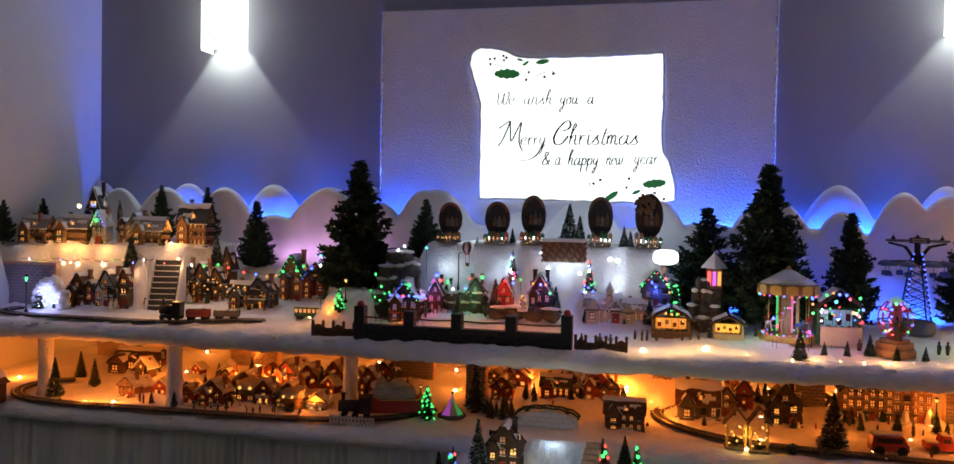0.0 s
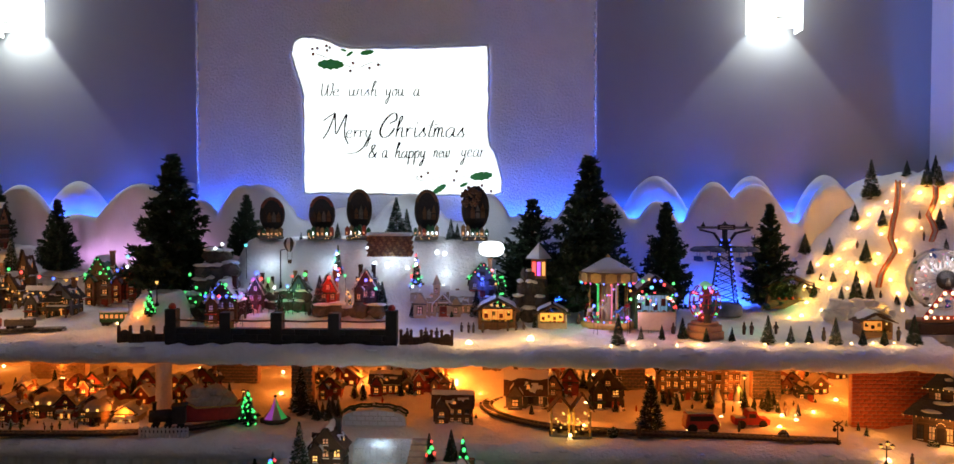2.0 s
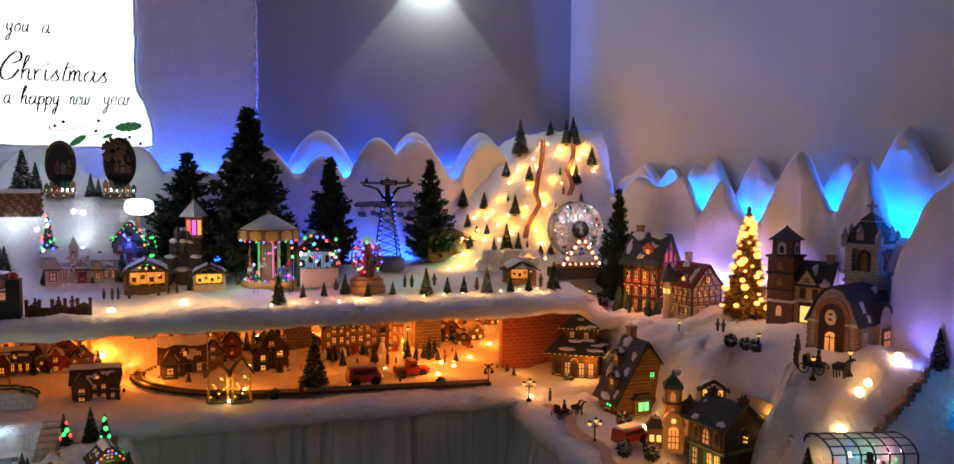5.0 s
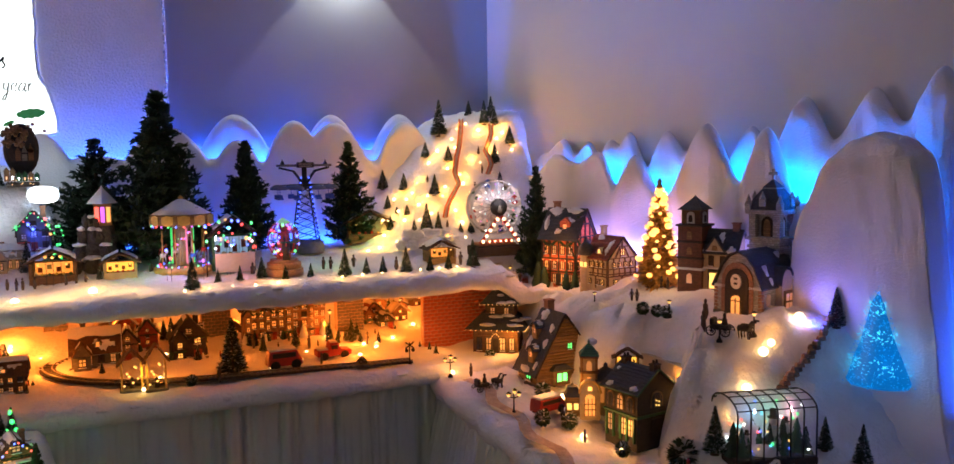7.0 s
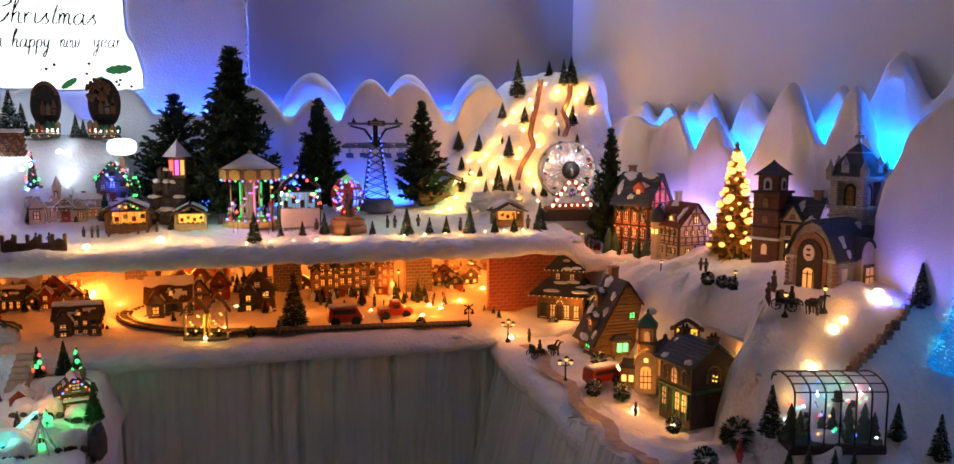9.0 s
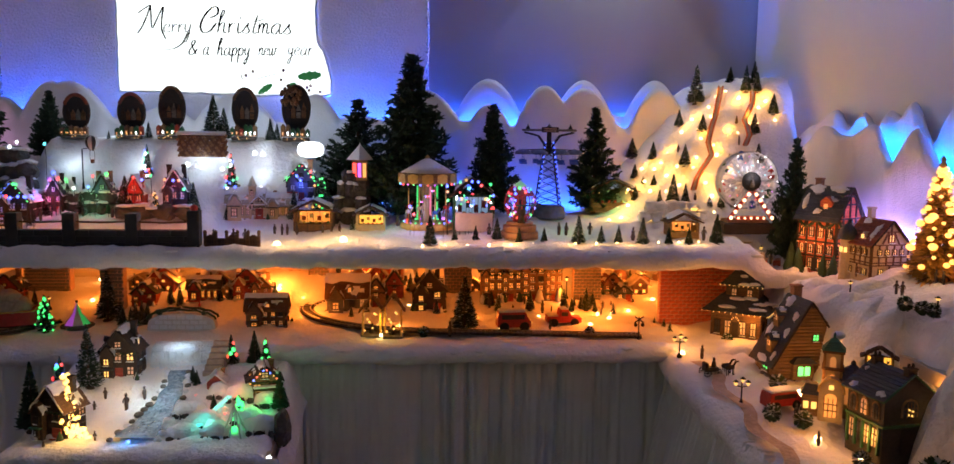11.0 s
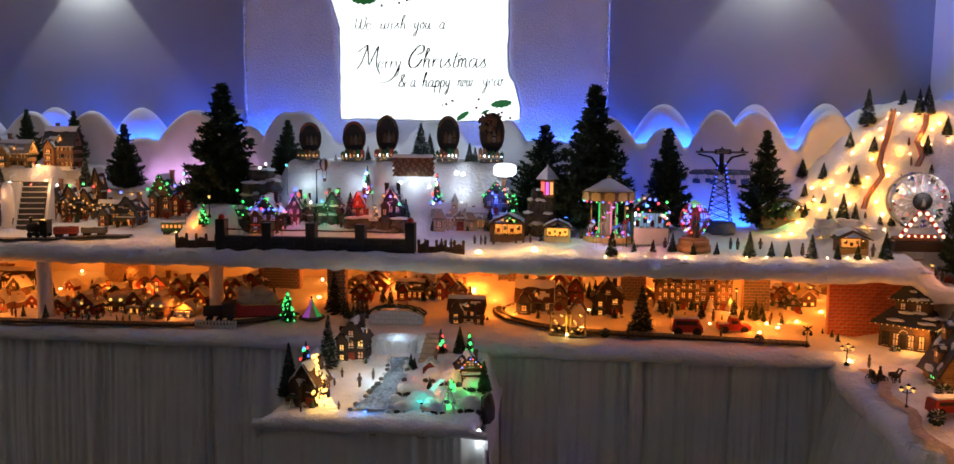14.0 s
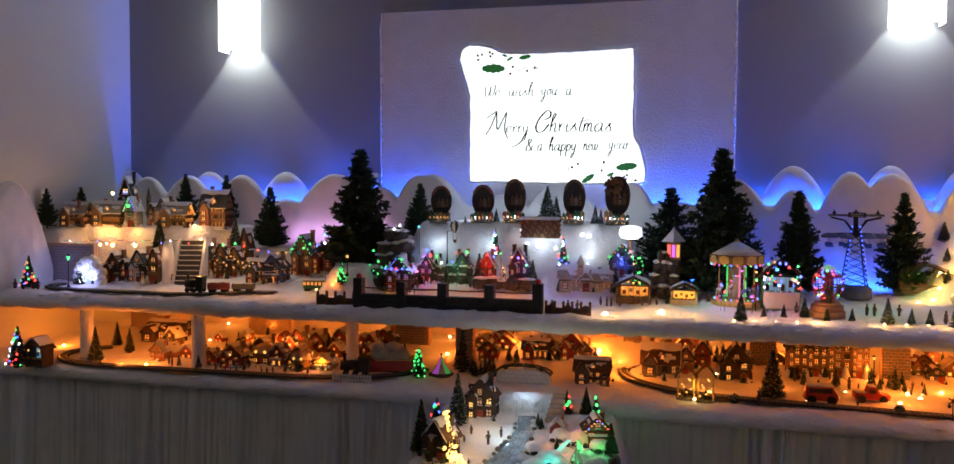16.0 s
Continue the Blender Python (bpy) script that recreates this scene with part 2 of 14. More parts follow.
M = {
    "snow": material("snow_batting", (0.82, 0.82, 0.82), 0.95, 0.06, 30, 0.55, 110),
    "roofsnow": material("roof_snow", (0.722, 0.739, 0.765), 0.8, 0.06, 200, 0.4, 400),
    "foam": material("mountain_foam", (0.78, 0.78, 0.8), 0.85, 0.04, 20, 0.25, 220),
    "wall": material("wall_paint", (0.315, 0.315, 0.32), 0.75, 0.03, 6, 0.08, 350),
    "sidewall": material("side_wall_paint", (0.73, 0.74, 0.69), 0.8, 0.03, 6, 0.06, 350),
    "panel": material("glitter_panel", (0.78, 0.77, 0.8), 0.6, 0.05, 18, 0.5, 160),
    "tinsel": material("tinsel", (0.9, 0.9, 0.92), 0.25, 0.2, 300, 0.8, 500, metal=0.6),
    "curtain": material("white_curtain", (0.78, 0.80, 0.77), 0.85, 0.06, 15, 0.2, 500),
    "floor": material("floor_tile", (0.12, 0.11, 0.10), 0.5, 0.2, 5, 0.05),
    "board": material("shelf_board", (0.6, 0.5, 0.36), 0.7, 0.15, 20, 0.1),
    "backing": material("warm_backing", (0.8, 0.72, 0.58), 0.85, 0.05, 12, 0.1),
    "black": material("black_foam", (0.018, 0.018, 0.022), 0.7, 0.4, 60, 0.3),
    "rail": material("track_black", (0.02, 0.018, 0.016), 0.5, 0.3, 200, 0.2),
    "steel": material("rail_steel", (0.25, 0.23, 0.2), 0.35, 0.2, 200, 0.1, metal=0.9),
    "brick": material("red_brick", (0.54, 0.14, 0.07), 0.8, 0.3, 120, 0.4, island=True),
    "mortar": material("brick_mortar", (0.62, 0.40, 0.28), 0.9, 0.15, 150, 0.3),
    "greybrick": material("grey_brick", (0.24, 0.215, 0.19), 0.85, 0.3, 120, 0.4),
    "palebrick": material("pale_brick", (0.62, 0.5, 0.36), 0.85, 0.15, 120, 0.4),
    "needle": material("pine_needle", (0.022, 0.05, 0.022), 0.7, 0.35, 60, 0, island=True),
    "needle2": material("bottle_brush", (0.03, 0.065, 0.035), 0.8, 0.35, 80, 0, island=True),
    "frost": material("frost_tip", (0.7, 0.74, 0.76), 0.8, 0.1, 80, 0, island=True),
    "bark": material("bark", (0.09, 0.055, 0.03), 0.85, 0.3, 90, 0.4),
    "ink": material("black_ink", (0.02, 0.02, 0.02), 0.6, 0.1, 50, 0),
    # holly glows faintly in place of the sheet's light coming through
    "holly": material("holly_green", (0.03, 0.16, 0.05), 0.5, 0.2, 60, 0, glow=(0.02, 0.13, 0.03), strength=0.6),
    "berry": material("berry_red", (0.16, 0.03, 0.02), 0.4, 0.2, 60, 0),
    "iron": material("black_iron", (0.02, 0.02, 0.02), 0.45, 0.2, 100, 0.1, metal=0.5),
    "slate": coursed("slate_roof", (0.05, 0.055, 0.065), (0.02, 0.02, 0.022), 0.006, 0.0032, 0.35, 0.7),
    "brownroof": coursed("brown_roof", (0.11, 0.055, 0.03), (0.03, 0.015, 0.01), 0.006, 0.0032),
    "redroof": coursed("red_roof", (0.26, 0.065, 0.04), (0.07, 0.02, 0.015), 0.005, 0.003),
    "greenroof": coursed("green_roof", (0.05, 0.16, 0.10), (0.02, 0.05, 0.03), 0.005, 0.003),
    "redwall": coursed("red_boarding", (0.36, 0.062, 0.040), (0.10, 0.02, 0.015), 0.05, 0.0036),
    "brickwall": coursed("small_brick_wall", (0.29, 0.125, 0.068), (0.36, 0.27, 0.20)),
    "cream": material("cream_wall", (0.46, 0.36, 0.23), 0.75, 0.15, 120, 0.2),
    "tan": coursed("tan_logs", (0.26, 0.155, 0.068), (0.12, 0.06, 0.03), 0.06, 0.0045),
    "brown": coursed("brown_logs", (0.15, 0.078, 0.040), (0.03, 0.015, 0.01), 0.06, 0.0045),
    "dark": material("dark_wood", (0.035, 0.022, 0.018), 0.75, 0.35, 120, 0.4),
    "stone": coursed("grey_stone", (0.155, 0.143, 0.124), (0.10, 0.09, 0.08), 0.008, 0.0045, 0.4, 0.85),
    "rock": material("brown_rock", (0.075, 0.066, 0.06), 0.85, 0.4, 60, 0.8),
    "white": material("white_paint", (0.6, 0.592, 0.576), 0.55, 0.08, 120, 0.1),
    "bluegrey": material("blue_grey_wall", (0.10, 0.12, 0.20), 0.7, 0.25, 120, 0.3),
    "green": material("green_paint", (0.018, 0.096, 0.036), 0.5, 0.25, 120, 0.2),
    "red": material("red_paint", (0.42, 0.03, 0.025), 0.4, 0.2, 120, 0.1),
    "orange": material("orange_slide", (0.55, 0.13, 0.03), 0.5, 0.35, 60, 0.2),
    "gold": material("gold_paint", (0.6, 0.4, 0.12), 0.4, 0.2, 120, 0.2, metal=0.3),
    "blue": material("blue_paint", (0.05, 0.12, 0.4), 0.5, 0.2, 120, 0.1),
    "water": material("glitter_water", (0.62, 0.76, 0.84), 0.16, 0.5, 160, 1.0, 130, metal=0.55, second=(0.10, 0.2, 0.28)),
    "path": material("muddy_path", (0.5, 0.38, 0.29), 0.9, 0.25, 60, 0.5),
    "skin": material("figure_paint", (0.07, 0.05, 0.045), 0.7, 0.6, 160, 0.2),
    "tansnow": material("dusty_roof_snow", (0.42, 0.37, 0.31), 0.8, 0.2, 150, 0.4, 300),
    "churchstone": coursed("pale_church_stone", (0.40, 0.39, 0.35), (0.16, 0.15, 0.14), 0.008, 0.0045, 0.35, 0.85),
    "g_warm": glowing("lit_warm", (1.0, 0.40, 0.06), 1.15),
    "g_amber": glowing("lit_amber", (1.0, 0.30, 0.03), 0.85),
    "g_yellow": glowing("lit_yellow", (1.0, 0.55, 0.11), 1.5),
    "g_bulb": glowing("warm_bulb", (1.0, 0.62, 0.24), 8.0),
    "g_gold": glowing("gold_bulb", (1.0, 0.44, 0.06), 1.25),
    "g_red": glowing("lit_red", (1.0, 0.04, 0.03), 3.0),
    "g_green": glowing("lit_green", (0.03, 0.9, 0.16), 2.4),
    "g_blue": glowing("lit_blue", (0.05, 0.12, 1.0), 4.0),
    "g_purple": glowing("lit_purple", (0.6, 0.08, 1.0), 1.3),
    "g_cyan": glowing("lit_cyan", (0.1, 0.8, 1.0), 2.0),
    "g_white": glowing("cool_bulb", (0.85, 0.95, 1.0), 5.0),
    "g_lamp": glowing("lamp_glass", (0.93, 1.0, 0.96), 3.0, True),
    "g_sign": glowing("backlit_sheet", (0.93, 1.0, 0.98), 1.25, True),
}
M["g_sign"].node_tree.nodes["Map Range.001"].inputs["To Min"].default_value = 1.1

# ---- mesh tools ----
def box(bm, cx, cy, z0, sx, sy, sz, rot=0.0, mat=0, taper=1.0, bevel=0.0):
    """A block standing on z0."""
    vs = []
    c, s = math.cos(rot), math.sin(rot)
    for k in (0, 1):
        f = taper if k else 1.0
        for dx, dy in ((-1, -1), (1, -1), (1, 1), (-1, 1)):
            px, py = dx * sx / 2 * f, dy * sy / 2 * f
            vs.append(bm.verts.new((cx + c * px - s * py, cy + s * px + c * py, z0 + k * sz)))
    fs = [bm.faces.new([vs[i] for i in q]) for q in ((3, 2, 1, 0), (4, 5, 6, 7), (0, 1, 5, 4), (1, 2, 6, 5), (2, 3, 7, 6), (3, 0, 4, 7))]
    for f in fs:
        f.material_index = mat
    if bevel:
        got = bmesh.ops.bevel(bm, geom=list({e for f in fs for e in f.edges}), offset=bevel, segments=1, affect="EDGES")
        for f in got["faces"]:
            f.material_index = mat
    return fs


def prism(bm, profile, y0, y1, mat=0):
    """A profile of (x, z), counter-clockwise seen from -y, drawn out from y0 to y1."""
    a = [bm.verts.new((x, y0, z)) for x, z in profile]
    b = [bm.verts.new((x, y1, z)) for x, z in profile]
    n = len(profile)
    fs = [bm.faces.new(a), bm.faces.new(b[::-1])]
    fs += [bm.faces.new((a[i], b[i], b[(i + 1) % n], a[(i + 1) % n])) for i in range(n)]
    for f in fs:
        f.material_index = mat
    return fs


def lathe(bm, profile, cx=0.0, cy=0.0, z0=0.0, seg=12, mat=0, smooth=True):
    """A profile of (radius, z) turned round the upright axis."""
    rings = []
    for r, z in profile:
        if r < 1e-5:
            rings.append([bm.verts.new((cx, cy, z0 + z))])
        else:
            rings.append([bm.verts.new((cx + r * math.cos(2 * math.pi * k / seg), cy + r * math.sin(2 * math.pi * k / seg), z0 + z)) for k in range(seg)])
    for lo, hi in zip(rings, rings[1:]):
        for k in range(seg):
            q = []
            for v in (lo[k % len(lo)], lo[(k + 1) % len(lo)], hi[(k + 1) % len(hi)], hi[k % len(hi)]):
                if v not in q:
                    q.append(v)
            if len(q) > 2:
                f = bm.faces.new(q)
                f.material_index, f.smooth = mat, smooth
    for ring, flip in ((rings[0], True), (rings[-1], False)):
        if len(ring) > 2:
            bm.faces.new(ring[::-1] if flip else ring).material_index = mat


def ball(bm, x, y, z, r, seg=8, mat=0, squash=1.0):
    n = max(4, seg // 2 + 1)
    lathe(bm, [(r * math.sin(math.pi * k / n), -r * squash * math.cos(math.pi * k / n)) for k in range(n + 1)], x, y, z, seg, mat)


def tube(bm, points, r, seg=6, mat=0, r2=None):
    """A round bar along points."""
    rings, n = [], len(points)
    for i, p in enumerate(points):
        p = Vector(p)
        d = (Vector(points[min(i + 1, n - 1)]) - Vector(points[max(i - 1, 0)])).normalized()
        u = d.cross(Vector((0.31, 0.2, 0.93))).normalized()
        v = d.cross(u)
        rr = r if r2 is None else r + (r2 - r) * i / max(1, n - 1)
        rings.append([bm.verts.new(p + rr * (math.cos(2 * math.pi * k / seg) * u + math.sin(2 * math.pi * k / seg) * v)) for k in range(seg)])
    for lo, hi in zip(rings, rings[1:]):
        for k in range(seg):
            f = bm.faces.new((lo[k], hi[k], hi[(k + 1) % seg], lo[(k + 1) % seg]))
            f.material_index, f.smooth = mat, True
    bm.faces.new(rings[0]).material_index = mat
    bm.faces.new(rings[-1][::-1]).material_index = mat


def mesh_of(name, bm, mats, smooth=False):
    me = bpy.data.meshes.new(name)
    bmesh.ops.recalc_face_normals(bm, faces=bm.faces)
    bm.to_mesh(me)
    bm.free()
    for m in mats if isinstance(mats, (list, tuple)) else [mats]:
        me.materials.append(M[m] if isinstance(m, str) else m)
    if smooth:
        for p in me.polygons:
            p.use_smooth = True
    return me


def part(name, bm, mats, parent, label="", smooth=False):
    """Links a bmesh as one mesh under a thing or a part."""
    ob = new(name, mesh_of(name, bm, mats, smooth))
    ob.parent = parent
    if label:
        tagged(ob, label)
    return ob


def thing(name, m, label, category, group=""):
    ob = new(name)
    ob.empty_display_size = 0.02
    ob.matrix_world = m
    return tagged(ob, label, category, group)


def solid(name, bm, mats, label, category="", kind="", smooth=False, m=None, group=""):
    ob = new(name, mesh_of(name, bm, mats, smooth))
    if m is not None:
        ob.matrix_world = m
    return tagged(ob, label, category, group, kind)


def sheet(name, xs, ys, height, mats, label, category="snow", kind="structure", skirt=None):
    """A soft ground sheet over a grid, with thickness down to skirt."""
    verts = [(x, y, height(x, y)) for y in ys for x in xs]
    nx, ny = len(xs), len(ys)
    faces = [(j * nx + i, j * nx + i + 1, (j + 1) * nx + i + 1, (j + 1) * nx + i) for j in range(ny - 1) for i in range(nx - 1)]
    me = bpy.data.meshes.new(name)
    me.from_pydata(verts, [], faces)
    for m in mats:
        me.materials.append(M[m])
    for p in me.polygons:
        p.use_smooth = True
    return tagged(new(name, me), label, category, "", kind)


def spread(a, b, stepsize):
    n = max(2, int(round((b - a) / stepsize)) + 1)
    return [a + (b - a) * i / (n - 1) for i in range(n)]


def step(a):
    a = min(1.0, max(0.0, a))
    return a * a * (3 - 2 * a)


def upper_ground(x, y):
    """Height of the snow on the raised back shelf."""
    z = 1.037 + 0.035 * step((y - 2.14) / 0.4)
    z += 0.195 * step((y - 2.37) / 0.13) * step((x + 0.30) / 0.10) * step((0.52 - x) / 0.12)
    z += 0.032 * step((y - 2.235) / 0.05) * step((x + 0.25) / 0.05) * step((0.25 - x) / 0.05) * (1 - step((y - 2.37) / 0.13))
    z += 0.075 * step((y - 2.24) / 0.08) * step((x + 0.48) / 0.05) * step((-0.29 - x) / 0.05) * (1 - step((y - 2.40) / 0.12))
    edge = 2.40 + 0.13 * step((x + 1.02) / 0.06) - 0.07 * step((-1.40 - x) / 0.08)
    z += 0.165 * step((y - edge) / 0.06) * step((-0.80 - x) / 0.12)
    rise = 0.09 * step((y - 2.55) / 0.06) * step((-0.42 - x) / 0.08) * step((x + 0.98) / 0.1)
    z = max(z, 1.072 + rise) if rise > 0.001 else z
    ski = 0.385 * step(0.72 * (x - 1.25) / 0.42 + 0.36 * (y - 2.4) / 0.36)
    lump = 0.010 * noise.noise(Vector((x * 21, y * 21, 4.0))) + 0.005 * noise.noise(Vector((x * 48, y * 48, 7.0)))
    return z + (ski + lump * step((x - 1.2) / 0.1)) * step((y - 2.33) / 0.25) * step((x - 1.14) / 0.2)


def lower_ground(x, y):
    """Height of the snow on the back table and down to the small table before it."""
    z = 0.83 + 0.03 * step((y - 2.35) / 0.3)
    z += 0.055 * step((y - 2.42) / 0.2) * step((x + 0.15) / 0.2) * step((0.7 - x) / 0.2)
    return z


def small_ground(x, y):
    return 0.735 + 0.065 * step((y - 1.78) / 0.3)


def right_ground(x, y):
    """Height of the snow on the side table: a low street, a bank and a raised terrace."""
    street = 0.74 + 0.075 * step((y - 1.45) / 0.55)
    terrace = 0.765 + (0.22 + 0.035 * step((x - 1.62) / 0.16)) * step(((y - 1.36) + 0.35 * (x - 1.6)) / 0.2)
    edge = 1.528 + 0.048 * step((y - 1.53) / 0.05) * step((1.75 - y) / 0.06)
    bank = step((x - edge) / 0.065)
    return street + max(0.0, terrace - street) * bank

# ---- room ----
rear_l, rear_r = left_wall_x(ROOM_BACK), right_wall_x(ROOM_BACK)


def slab(name, corners, z0, z1, mat, label):
    """A plan polygon raised from z0 to z1."""
    bm = bmesh.new()
    lo = [bm.verts.new((x, y, z0)) for x, y in corners]
    hi = [bm.verts.new((x, y, z1)) for x, y in corners]
    n = len(corners)
    bm.faces.new(lo[::-1]), bm.faces.new(hi)
    for i in range(n):
        bm.faces.new((lo[i], lo[(i + 1) % n], hi[(i + 1) % n], hi[i]))
    return solid(name, bm, mat, label, name.split("_")[0], "structure")


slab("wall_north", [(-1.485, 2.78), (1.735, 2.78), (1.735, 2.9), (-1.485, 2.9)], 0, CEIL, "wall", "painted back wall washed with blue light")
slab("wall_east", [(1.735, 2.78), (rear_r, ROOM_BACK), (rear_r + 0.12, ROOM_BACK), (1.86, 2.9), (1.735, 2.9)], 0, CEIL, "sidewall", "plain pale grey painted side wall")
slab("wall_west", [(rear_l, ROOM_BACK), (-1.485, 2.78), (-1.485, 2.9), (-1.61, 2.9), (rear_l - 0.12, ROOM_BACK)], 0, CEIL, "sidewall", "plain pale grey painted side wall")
slab("wall_south", [(rear_l - 0.12, ROOM_BACK - 0.12), (rear_r + 0.12, ROOM_BACK - 0.12), (rear_r + 0.12, ROOM_BACK), (rear_l - 0.12, ROOM_BACK)], 0, CEIL, "sidewall", "plain pale grey painted rear wall")
slab("floor", [(rear_l - 0.2, ROOM_BACK - 0.2), (rear_r + 0.2, ROOM_BACK - 0.2), (1.9, 2.95), (-1.65, 2.95)], -0.1, 0, "floor", "dark floor below the tables")
slab("ceiling", [(rear_l - 0.2, ROOM_BACK - 0.2), (rear_r + 0.2, ROOM_BACK - 0.2), (1.9, 2.95), (-1.65, 2.95)], CEIL, CEIL + 0.1, "sidewall", "plain white ceiling")

# raised foam panel behind the lit sheet
panel = thing("backdrop_panel", pose(0.1535, 2.765, 1.0), "large pale glittering foam board with tinsel edges on the wall", "panel")
bm = bmesh.new()
box(bm, 0, 0, 0, 1.199, 0.028, 0.985, bevel=0.004)
part("board", bm, "panel", panel)
for sx in (-0.597, 0.597):
    bm = bmesh.new()
    rng = random.Random(3)
    for k in range(90):
        z = 0.25 + 0.73 * k / 90
        box(bm, sx + rng.uniform(-0.003, 0.003), -0.0155 + rng.uniform(-0.001, 0.001), z, rng.uniform(0.003, 0.008), 0.004, rng.uniform(0.006, 0.012), rot=rng.uniform(-0.6, 0.6))
    part("tinsel_edge", bm, "tinsel", panel, "silver tinsel strip")


# ---- lit sheet with its greeting ----
sign = thing("greeting_sign", pose(0.15, 2.744, 1.62), "backlit white parchment sheet with a handwritten greeting", "sign")


def smooth_line(points, n=6, closed=False):
    """A soft curve through the given points."""
    pts = [Vector(p) for p in points]
    out, m = [], len(pts)
    for i in range(m if closed else m - 1):
        p0, p1, p2, p3 = [pts[k % m] if closed else pts[min(max(k, 0), m - 1)] for k in (i - 1, i, i + 1, i + 2)]
        for k in range(n):
            t = k / n
            out.append(0.5 * (2 * p1 + (p2 - p0) * t + (2 * p0 - 5 * p1 + 4 * p2 - p3) * t * t + (3 * p1 - p0 - 3 * p2 + p3) * t ** 3))
    return out if closed else out + [pts[-1]]


# outline of the torn parchment, with its two swollen corners
EDGE = [(-0.304, 0.196), (-0.296, 0.226), (-0.270, 0.239), (-0.218, 0.235), (-0.171, 0.219), (-0.134, 0.208), (0.004, 0.207), (0.186, 0.21), (0.268, 0.212), (0.283, 0.200),
        (0.285, 0.084), (0.284, -0.056), (0.305, -0.105), (0.322, -0.168), (0.325, -0.206), (0.312, -0.227), (0.19, -0.231), (0.008, -0.229), (-0.177, -0.225), (-0.258, -0.226),
        (-0.268, -0.209), (-0.268, -0.081), (-0.271, 0.066), (-0.282, 0.112), (-0.297, 0.157)]
ring = []
for p in smooth_line(EDGE, 8, True):
    w = 0.0025 * noise.noise(Vector((p.x * 40, p.y * 40, 1.0)))
    ring.append((p.x + w, p.y + w))
bm = bmesh.new()
prism(bm, ring[::-1], -0.003, 0.003)
part("sheet", bm, "g_sign", sign, "glowing white sheet")
bm = bmesh.new()
rng = random.Random(17)
tube(bm, [(x + rng.uniform(-0.001, 0.001), -0.001, z + rng.uniform(-0.001, 0.001)) for x, z in ring + ring[:1]], 0.0042, 5)
part("rim", bm, "roofsnow", sign, "pale frayed rim")

